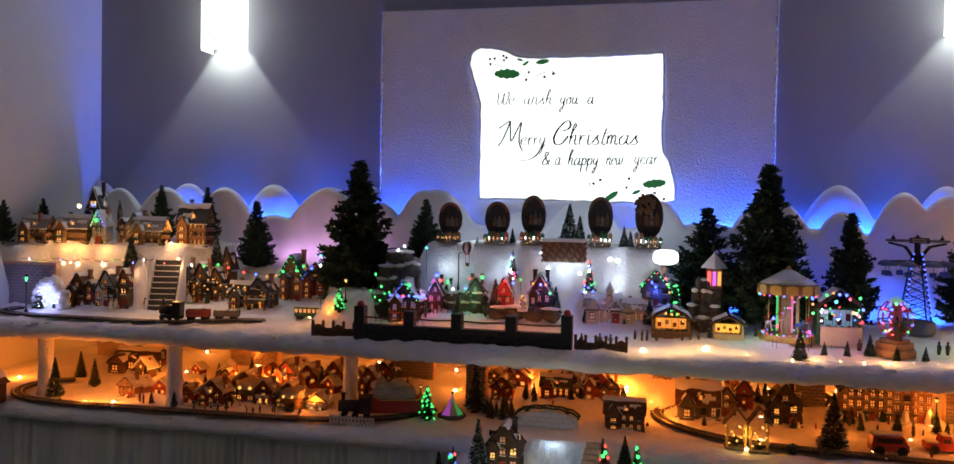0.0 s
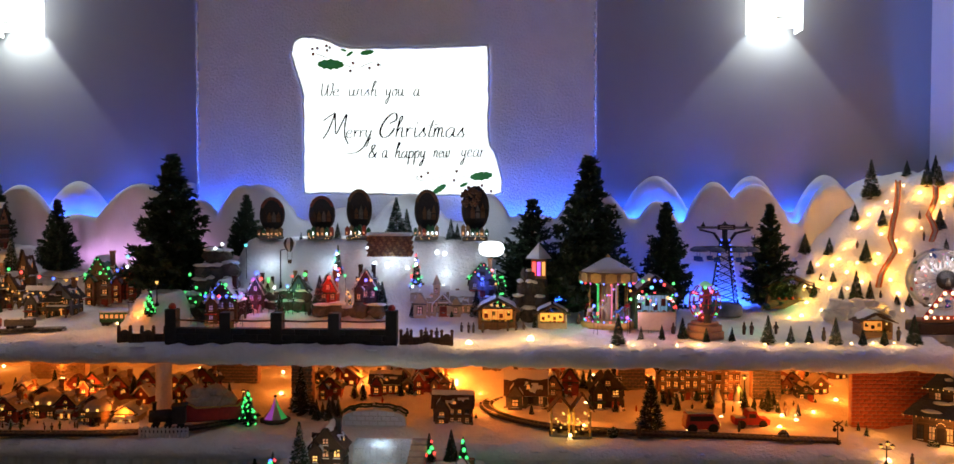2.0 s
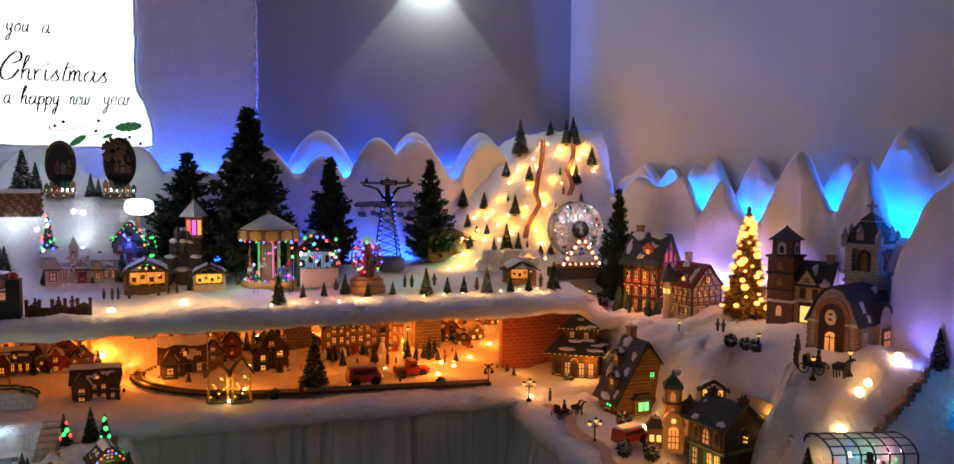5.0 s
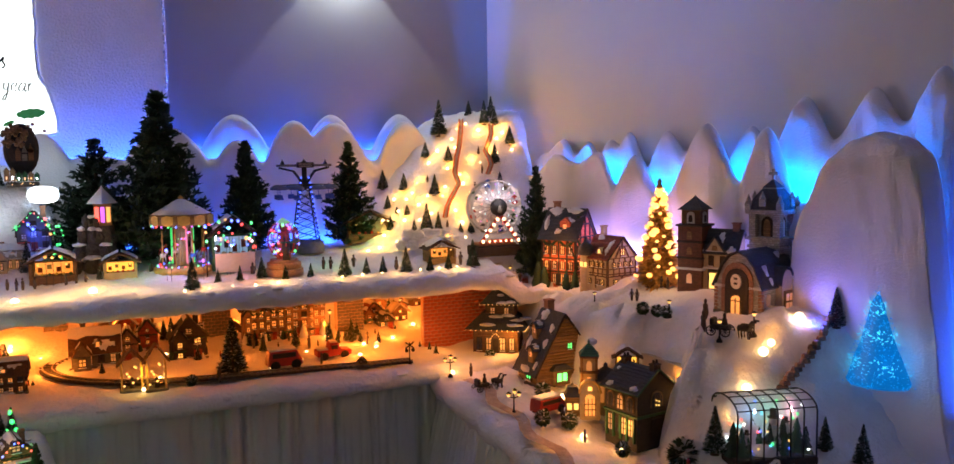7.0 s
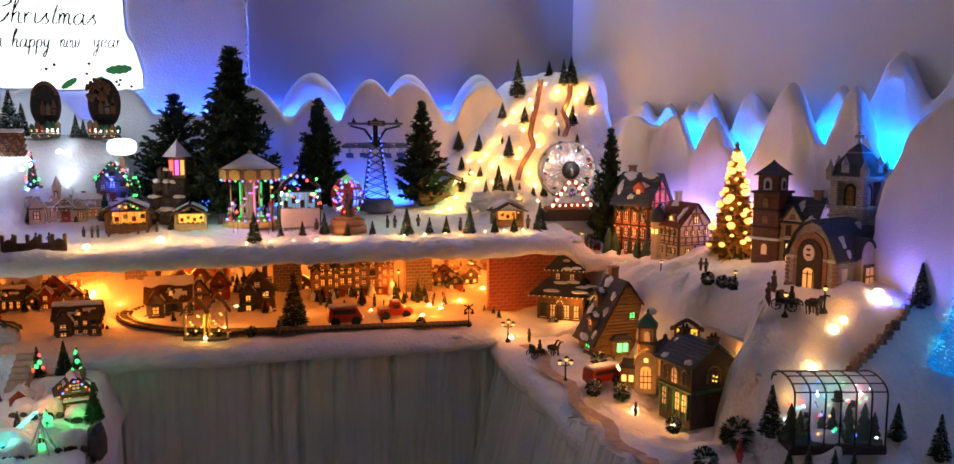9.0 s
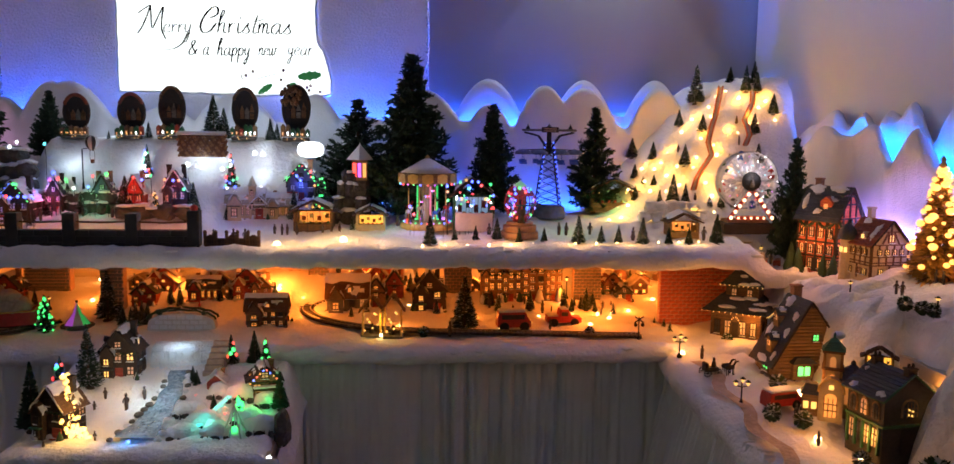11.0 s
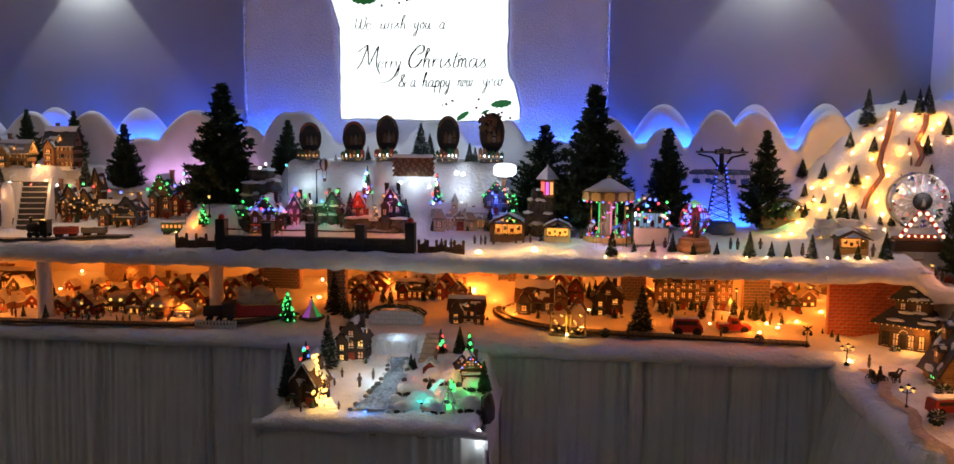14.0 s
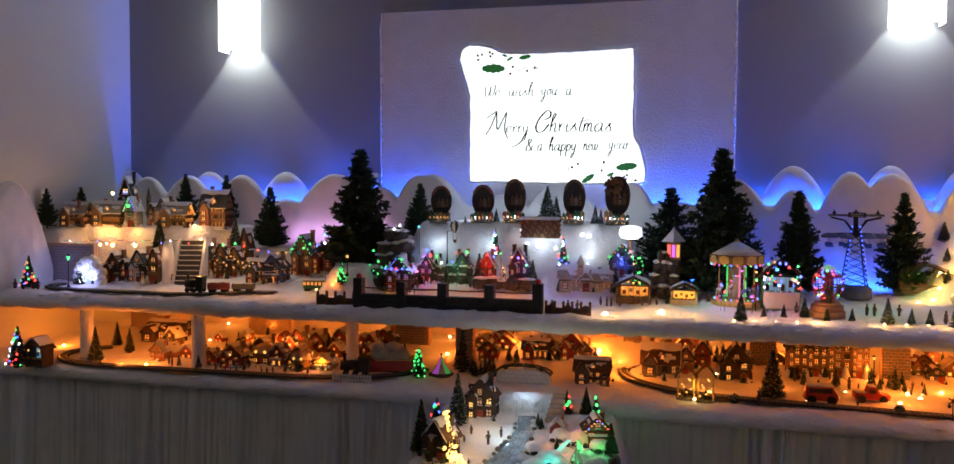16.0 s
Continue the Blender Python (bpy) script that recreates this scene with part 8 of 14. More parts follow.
def log_cabin(m):
    """A log cabin with a lopsided gable, two dormers on the long slope and green windows."""
    h = thing("log_cabin", m, "brown log cabin with green lit windows and a snow-patched slate roof", "model house", "village houses")
    d = 0.042
    xl, xr, xa, zl, zr, top = -0.050, 0.050, 0.016, 0.042, 0.112, 0.156
    bm = bmesh.new()
    prism(bm, [(xl, -0.01), (xr, -0.01), (xr, zr), (xa, top - 0.001), (xl, zl)], -d, d)
    part("wall", bm, "brown", h)
    for k in range(20):
        z = 0.005 + k * 0.0072
        a = xl if z < zl else xl + (xa - xl) * (z - zl) / (top - zl)
        b = xr if z < zr else xr + (xa - xr) * (z - zr) / (top - zr)
        if b - a > 0.012:
            bm = bmesh.new()
            over = 0.004 if z < zl else -0.002
            tube(bm, [(a - over, -d - 0.0005, z), (b + 0.003, -d - 0.0005, z)], 0.0035, 7)
            part("log", bm, "tan", h)
        if z < zl - 0.003:
            shared("side_log", "cabin", lambda bm: tube(bm, [(0, -d - 0.003, 0), (0, d, 0)], 0.0035, 7), "tan", h, pose(xl - 0.0005, 0, z + 0.003))
        if z < zr - 0.003:
            shared("side_log", "cabin", lambda bm: tube(bm, [(0, -d - 0.003, 0), (0, d, 0)], 0.0035, 7), "tan", h, pose(xr + 0.0005, 0, z + 0.003))
    left = (xa, top + 0.003, xl - 0.014, zl - 0.020)
    roof_side(h, *left, -d - 0.008, d + 0.006, "slate", [(0.1, 0.018, 0.13, 0.02), (0.5, -0.032, 0.1, 0.012), (0.55, 0.030, 0.16, 0.011), (0.92, 0.0, 0.08, 0.026), (0.25, -0.03, 0.10, 0.010), (0.85, -0.034, 0.10, 0.007)], 9)
    roof_side(h, xa, top + 0.003, xr + 0.012, zr - 0.014, -d - 0.008, d + 0.006, "slate", [(0.4, 0.0, 0.3, 0.02)], 4)
    for s, (x, z) in enumerate(((xl - 0.014, zl - 0.020), (xr + 0.012, zr - 0.014))):
        bm = bmesh.new()
        tube(bm, [(xa, -d - 0.0085, top + 0.003), (x, -d - 0.0085, z)], 0.0022, 5)
        part("barge_board", bm, "dark", h)
    for q, y, lit in ((0.36, 0.016, "g_ember"), (0.70, -0.012, "g_amber")):
        bm = bmesh.new()
        prism(bm, [(-0.010, -0.014), (0.010, -0.014), (0.010, 0.014), (0, 0.022), (-0.010, 0.014)], -0.013, 0.016)
        dorm = part("dormer", bm, "tan", h)
        dorm.matrix_local = pose(left[0] + (left[2] - left[0]) * q, y, left[1] + (left[3] - left[1]) * q, 0, 0, -90)
        for s in (-1, 1):
            bm = bmesh.new()
            course_slope(bm, 0, 0.024, s * 0.014, 0.011, -0.017, 0.02, 0.0018, 2)
            part("dormer_roof", bm, "slate", dorm)
            bm = bmesh.new()
            melted_patch(bm, 0, 0.025, s * 0.014, 0.012, 0.4, -0.002 * s, 0.4, 0.010, 7 + s)
            part("dormer_snow", bm, "roofsnow", dorm, "", True)
        bm = bmesh.new()
        box(bm, 0, -0.0135, 0.0, 0.009, 0.0016, 0.010)
        part("dormer_window", bm, lit, dorm)
        bm = bmesh.new()
        box(bm, 0, -0.0148, 0.0, 0.0011, 0.0012, 0.010)
        box(bm, 0, -0.0148, 0.0046, 0.009, 0.0012, 0.0011)
        part("glazing_bar", bm, "dark", dorm)
    bm = bmesh.new()
    box(bm, xa + 0.008, d - 0.012, top - 0.02, 0.018, 0.016, 0.040)
    box(bm, xa + 0.008, d - 0.012, top + 0.020, 0.022, 0.020, 0.005, bevel=0.001)
    part("chimney", bm, "brickwall", h)
    # bay window with its own little roof
    bm = bmesh.new()
    box(bm, 0.002, -d - 0.006, 0.0, 0.044, 0.016, 0.034)
    bay = part("bay", bm, "tan", h)
    bm = bmesh.new()
    box(bm, 0.002, -d - 0.0145, 0.009, 0.027, 0.002, 0.019)
    part("bay_window", bm, "g_green", bay, "green lit window")
    bm = bmesh.new()
    for x in (-0.0125, 0.002, 0.0165):
        box(bm, x, -d - 0.0162, 0.008, 0.0022, 0.002, 0.021)
    box(bm, 0.002, -d - 0.0162, 0.028, 0.031, 0.002, 0.0022)
    part("bay_frame", bm, "brown", bay)
    bm = bmesh.new()
    box(bm, 0.002, -d - 0.006, 0.034, 0.054, 0.026, 0.011, taper=0.55)
    part("bay_roof", bm, "slate", bay)
    for x, y, z, turn, ww, hh in ((0.030, -d - 0.004, 0.078, 0, 0.013, 0.013), (xl - 0.004, -0.006, 0.010, -90, 0.022, 0.020)):
        shared("window", (ww, hh, "cabin"), window_mesh(ww, hh), ["brown", "g_green", "roofsnow"], h, pose(x, y, z, 0, 0, turn))
    bm = bmesh.new()
    box(bm, 0, 0, -0.02, 0.112, 0.082, 0.02, bevel=0.002)
    part("plinth", bm, "stone", h)
    return h


def corner_shop(m):
    """A dark two-storey corner shop under a broad low slate roof."""
    h = thing("corner_shop", m, "dark corner shop with arched windows and low slate roof", "model house", "village houses")
    w, d, e, top = 0.0575, 0.052, 0.118, 0.160
    bm = bmesh.new()
    prism(bm, [(-w, -0.02), (w, -0.02), (w, e), (0, top - 0.002), (-w, e)], -d, d)
    part("wall", bm, "brickdark", h)
    roof_side(h, 0, top + 0.002, -w - 0.010, e - 0.007, -d - 0.008, d + 0.008, "slate", [(0.85, 0.035, 0.14, 0.014), (0.82, -0.040, 0.12, 0.015), (0.3, 0.045, 0.08, 0.006)], 9)
    roof_side(h, 0, top + 0.002, w + 0.010, e - 0.007, -d - 0.008, d + 0.008, "slate", [(0.8, -0.02, 0.12, 0.015)], 9)
    for s in (-1, 1):
        bm = bmesh.new()
        tube(bm, [(0, -d - 0.0085, top + 0.002), (s * (w + 0.010), -d - 0.0085, e - 0.007)], 0.0026, 5)
        part("barge_board", bm, "green", h, "dark green barge board")
        bm = bmesh.new()
        tube(bm, [(s * (w + 0.010), -d - 0.008, e - 0.006), (s * (w + 0.010), d + 0.008, e - 0.006)], 0.0022, 5)
        part("gutter", bm, "green", h)
    for y in (-d + 0.004, d - 0.008):
        bm = bmesh.new()
        box(bm, 0, y, top - 0.012, 0.020, 0.014, 0.022)
        box(bm, 0, y, top + 0.010, 0.024, 0.018, 0.004, bevel=0.001)
        for x in (-0.005, 0.005):
            lathe(bm, [(0.0032, 0), (0.0026, 0.008), (0, 0.008)], x, y, top + 0.014, 7)
        part("chimney", bm, "dark", h)
    bm = bmesh.new()
    box(bm, 0, 0, 0.056, w * 2 + 0.008, d * 2 + 0.008, 0.006, bevel=0.001)
    part("shop_cornice", bm, "green", h, "dark green shop cornice")
    side = pose(-w, 0, 0, 0, 0, -90)
    for x in (-0.032, 0.0, 0.032):
        at = side @ pose(x, 0, 0.070)
        arched(h, "window_surround", 0.0105, 0.024, 0.035, -0.003, 0.001, "tan", at)
        pane = arched(h, "arched_window", 0.0078, 0.023, 0.031, -0.0042, -0.0025, "slate" if x else "g_ember", at)
        bm = bmesh.new()
        box(bm, 0, -0.005, 0, 0.0014, 0.0014, 0.030)
        for z in (0.010, 0.021):
            box(bm, 0, -0.005, z, 0.016, 0.0014, 0.0013)
        part("glazing_bar", bm, "dark", pane)
    for k in range(5):
        bm = bmesh.new()
        box(bm, -0.044 + k * 0.022, -0.003, 0, 0.005, 0.005, 0.056)
        part("pilaster", bm, "green", h).matrix_local = side
    for k in range(4):
        x = -0.033 + k * 0.022
        bm = bmesh.new()
        box(bm, x, -0.0012, 0.012, 0.014, 0.002, 0.038)
        part("shop_window", bm, "g_ember" if k != 1 else "slate", h, "lit shop window").matrix_local = side
        bm = bmesh.new()
        for z in (0.012, 0.026, 0.038):
            box(bm, x, -0.003, z, 0.015, 0.0015, 0.0014)
        box(bm, x, -0.003, 0.012, 0.0014, 0.0015, 0.038)
        part("glazing_bar", bm, "dark", h).matrix_local = side
    at = pose(0, -d, 0.076)
    arched(h, "window_surround", 0.0185, 0.020, 0.037, -0.003, 0.001, "tan", at)
    pane = arched(h, "arched_window", 0.0150, 0.019, 0.033, -0.0042, -0.0025, "slate", at)
    bm = bmesh.new()
    for x in (-0.0075, 0, 0.0075):
        box(bm, x, -0.005, 0, 0.0013, 0.0014, 0.030)
    for z in (0.009, 0.018):
        box(bm, 0, -0.005, z, 0.030, 0.0014, 0.0013)
    part("glazing_bar", bm, "tan", pane)
    for x, z in ((-0.005, 0.006), (0.004, 0.013), (0.003, 0.004), (-0.004, 0.016)):
        shared("candle", "shop", lambda bm: ball(bm, 0, 0, 0, 0.0022, 6), "g_yellow", pane, pose(x, -0.0055, z), "", True)
    bm = bmesh.new()
    box(bm, 0, -d - 0.002, 0.0, 0.030, 0.004, 0.050)
    part("door", bm, "dark", h)
    return h


def clock_house(m):
    """An ornate lit gatehouse: a slim tower, an arched porch and a low round pavilion."""
    h = thing("gate_house", m, "ornate glowing yellow gatehouse with a slim capped tower and arched porch", "model house", "village houses")
    t = 0.015
    bm = bmesh.new()
    box(bm, 0, 0, -0.01, t * 2, t * 2, 0.122)
    tower = part("tower", bm, "cream", h)
    for sx in (-1, 1):
        for sy in (-1, 1):
            bm = bmesh.new()
            box(bm, sx * t, sy * t, 0, 0.005, 0.005, 0.118)
            part("pillar", bm, "tan", tower)
    for z in (0.044, 0.080, 0.112):
        bm = bmesh.new()
        box(bm, 0, 0, z, t * 2.6, t * 2.6, 0.005, bevel=0.001)
        part("cornice", bm, "brown", tower)
    for a in (0, -90, 90):
        for z, lit in ((0.052, "g_amber"), (0.086, "g_ember")):
            arched(tower, "window", 0.0055, 0.013, 0.020, -t - 0.0018, -t + 0.001, lit, pose(0, 0, z, 0, 0, a))
    bm = bmesh.new()
    lathe(bm, [(t * 1.95, 0.117), (t * 1.6, 0.121), (t * 0.5, 0.137), (0.003, 0.139), (0.0035, 0.144), (0, 0.150)], 0, 0, 0, 4, smooth=False)
    part("tower_roof", bm, "greenroof", tower).matrix_local = pose(0, 0, 0, 0, 0, 45)
    # the arched porch before it
    bm = bmesh.new()
    prism(bm, arch_line(0.021, 0.045, 0.070) + [(-0.021, -0.01), (0.021, -0.01)], -0.047, -0.016)
    porch = part("porch", bm, "cream", h)
    bm = bmesh.new()
    pts = arch_line(0.022, 0.046, 0.072)
    tube(bm, [(x, -0.048, z) for x, z in pts], 0.0024, 6)
    part("arch_trim", bm, "gold", porch)
    arched(porch, "glowing_door", 0.012, 0.030, 0.044, -0.0495, -0.046, "g_amber", label="glowing arched doorway")
    bm = bmesh.new()
    for x in (-0.011, -0.004, 0.004, 0.011):
        box(bm, x, -0.0502, 0, 0.0015, 0.002, 0.036)
    for z in (0.012, 0.024):
        box(bm, 0, -0.0502, z, 0.024, 0.002, 0.0015)
    part("door_grille", bm, "brown", porch)
    bm = bmesh.new()
    box(bm, 0, -0.0475, 0.052, 0.008, 0.003, 0.008)
    part("clock", bm, "g_yellow", porch, "small lit clock")
    # side wing with two bright windows
    bm = bmesh.new()
    box(bm, -0.035, -0.024, -0.01, 0.030, 0.034, 0.046)
    wing = part("wing", bm, "tan", h)
    for x in (-0.042, -0.028):
        bm = bmesh.new()
        box(bm, x, -0.0415, 0.010, 0.009, 0.002, 0.013)
        part("window", bm, "g_yellow", wing, "bright window")
    bm = bmesh.new()
    lathe(bm, [(0.026, 0.036), (0.020, 0.042), (0.014, 0.055), (0.004, 0.058), (0, 0.064)], 0, 0, 0, 4, smooth=False)
    part("wing_roof", bm, "slate", wing).matrix_local = pose(-0.035, -0.024, 0, 0, 0, 45)
    # the round pavilion beside the tower
    bm = bmesh.new()
    lathe(bm, [(0.022, -0.01), (0.022, 0.066), (0, 0.066)], 0.035, 0.004, 0, 8, smooth=False)
    pav = part("pavilion", bm, "cream", h)
    for k in range(8):
        a = math.radians(k * 45 + 22.5)
        shared("pavilion_window", "gate", lambda bm: box(bm, 0, -0.0208, 0.018, 0.008, 0.002, 0.034), "g_amber" if k % 2 else "g_ember", pav, pose(0.035, 0.004, 0, 0, 0, k * 45 + 22.5))
    bm = bmesh.new()
    lathe(bm, [(0.031, 0.064), (0.028, 0.068), (0.014, 0.084), (0.005, 0.090), (0.004, 0.096), (0, 0.100)], 0.035, 0.004, 0, 8, smooth=False)
    part("pavilion_roof", bm, "slate", pav)
    bm = bmesh.new()
    ball(bm, 0.006, 0.018, 0.140, 0.013, 10, squash=0.6)
    part("snow_cap", bm, "roofsnow", tower, "puff of snow", True)
    return h


def gabled_block(house, w, d, e, top, wall, roof, patches_front=(), patches_back=(), over=0.008):
    """Walls and roof of a house whose ridge runs along its front (local x)."""
    swap = Matrix(((0, 1, 0, 0), (1, 0, 0, 0), (0, 0, 1, 0), (0, 0, 0, 1)))
    bm = bmesh.new()
    prism(bm, [(-d, -0.02), (d, -0.02), (d, e), (0, top - 0.002), (-d, e)], -w, w)
    bm.transform(swap)
    bmesh.ops.reverse_faces(bm, faces=bm.faces[:])
    part("wall", bm, wall, house)
    for s, patches in ((-1, patches_front), (1, patches_back)):
        run = (top - e) / d
        bm = bmesh.new()
        course_slope(bm, 0, top + 0.001, s * (d + over), e - over * run, -w - over, w + over, 0.002, 8)
        bm.transform(swap)
        bmesh.ops.reverse_faces(bm, faces=bm.faces[:])
        slope = part("roof_slope", bm, roof, house)
        for k, (q, x, sq, sx) in enumerate(patches):
            bm = bmesh.new()
            melted_patch(bm, 0, top + 0.003, s * (d + over), e - over * run + 0.002, q, x, sq, sx, k + int(w * 1e4))
            bm.transform(swap)
            bmesh.ops.reverse_faces(bm, faces=bm.faces[:])
            part("roof_snow", bm, "roofsnow", slope, "patch of white roof snow", True)
        for x in (-w - over, w + over):
            bm = bmesh.new()
            tube(bm, [(x, 0, top + 0.001), (x, s * (d + over), e - over * run)], 0.0022, 5)
            part("barge_board", bm, "dark", house)


def timber(house, pieces, at, mat="dark", thick=0.0036):
    """Straight timbers on a face, each from (x0, z0) to (x1, z1)."""
    for x0, z0, x1, z1 in pieces:
        bm = bmesh.new()
        ln, a = math.hypot(x1 - x0, z1 - z0), math.atan2(z1 - z0, x1 - x0)
        box(bm, 0, -0.001, -thick / 2, ln, 0.0035, thick)
        bm.transform(Matrix.Translation(((x0 + x1) / 2, 0, (z0 + z1) / 2)) @ Matrix.Rotation(-a, 4, "Y"))
        part("timber", bm, mat, house).matrix_local = at


def swag(house, x0, x1, z, sag, at, berries=4):
    pts = [(x0 + (x1 - x0) * k / 8, -0.005, z - sag * math.sin(math.pi * k / 8)) for k in range(9)]
    bm = bmesh.new()
    tube(bm, pts, 0.0036, 7)
    garland = part("garland", bm, "needle", house, "dark green garland")
    garland.matrix_local = at
    bm = bmesh.new()
    for k in range(berries):
        p = pts[int((k + 0.5) / berries * 8)]
        ball(bm, p[0], p[1] - 0.004, p[2], 0.0014, 6)
    part("garland_berries", bm, "berry", garland)


def timber_inn(m):
    """The tall red inn: plaster between dark timbers, garlands, a torn-open snowy roof."""
    h = thing("timbered_inn", m, "tall glowing red timbered inn with garlands and a snow-crusted roof", "model house", "village houses")
    w, d, e, top = 0.050, 0.048, 0.128, 0.196
    gabled_block(h, w, d, e, top, "redinn", "slate", [(0.12, -0.03, 0.16, 0.026), (0.10, 0.025, 0.13, 0.03), (0.42, 0.018, 0.12, 0.018), (0.75, -0.005, 0.1, 0.014), (0.5, -0.045, 0.3, 0.008)], [(0.2, 0.0, 0.2, 0.04)])
    front, side = pose(0, -d, 0), pose(w, 0, 0, 0, 0, 90)
    for at, half in ((front, w), (side, d)):
        timber(h, [(-half, 0.070, half, 0.070), (-half, 0.125, half, 0.125), (-half, 0.036, half, 0.036)] + [(half * q, 0, half * q, 0.126) for q in (-0.98, -0.5, 0.0, 0.5, 0.98)] + [(-half * 0.98, 0.072, -half * 0.5, 0.124), (half * 0.98, 0.072, half * 0.5, 0.124)], at)
        for x in (-0.72, -0.24, 0.24, 0.72):
            lit = "g_amber" if x in (-0.72, 0.24) else "g_ember"
            for z, hh in ((0.008, 0.022), (0.044, 0.018), (0.082, 0.022)):
                shared("window", ("inn", hh, lit), window_mesh(0.011, hh), ["dark", lit if z < 0.08 else "g_ember", "roofsnow"], h, at @ pose(half * x, -0.001, z))
        swag(h, -half, 0, 0.122, 0.018, at)
        swag(h, 0, half, 0.122, 0.018, at)
        for k in range(9):
            shared("string_bulb", "inn", lambda bm: ball(bm, 0, 0, 0, 0.0017, 6), "g_amber", h, at @ pose(half * (k / 4.5 - 0.9), -0.005, 0.066 - 0.004 * (k % 2)), "", True)
    timber(h, [(-d, e, 0, top), (d, e, 0, top), (0, e, 0, top), (-d * 0.5, e, -d * 0.5, e + 0.034), (d * 0.5, e, d * 0.5, e + 0.034), (-d * 0.5, e + 0.03, d * 0.5, e + 0.03)], side)
    swag(h, -d * 0.9, 0, e + 0.05, -0.004, side)
    bm = bmesh.new()
    box(bm, 0.012, -d * 0.55, e + 0.012, 0.030, 0.020, 0.022)
    prism(bm, [(-0.004, e + 0.034), (0.028, e + 0.034), (0.012, e + 0.048)], -d * 0.78, -d * 0.3)
    dorm = part("dormer", bm, "redinn", h)
    bm = bmesh.new()
    box(bm, 0.012, -d * 0.55 - 0.0105, e + 0.016, 0.010, 0.002, 0.014)
    part("dormer_window", bm, "g_amber", dorm)
    bm = bmesh.new()
    box(bm, -w * 0.75, d * 0.2, top - 0.04, 0.014, 0.014, 0.055)
    box(bm, -w * 0.75, d * 0.2, top + 0.015, 0.018, 0.018, 0.004, bevel=0.001)
    part("chimney", bm, "brickwall", h)
    bm = bmesh.new()
    box(bm, 0, -d - 0.002, 0, 0.014, 0.004, 0.032)
    part("door", bm, "dark", h)
    for x in (-0.055, -0.035, 0.030, 0.056):
        bm = bmesh.new()
        hh = 0.05 + 0.4 * abs(x) * (0.3 if x > 0 else 1)
        lathe(bm, [(hh * 0.2, 0), (hh * 0.25, hh * 0.12), (hh * 0.14, hh * 0.5), (hh * 0.16, hh * 0.55), (0, hh)], x, -d - 0.014, -0.008, 8)
        part("shrub", bm, "needle2", h)
    return h


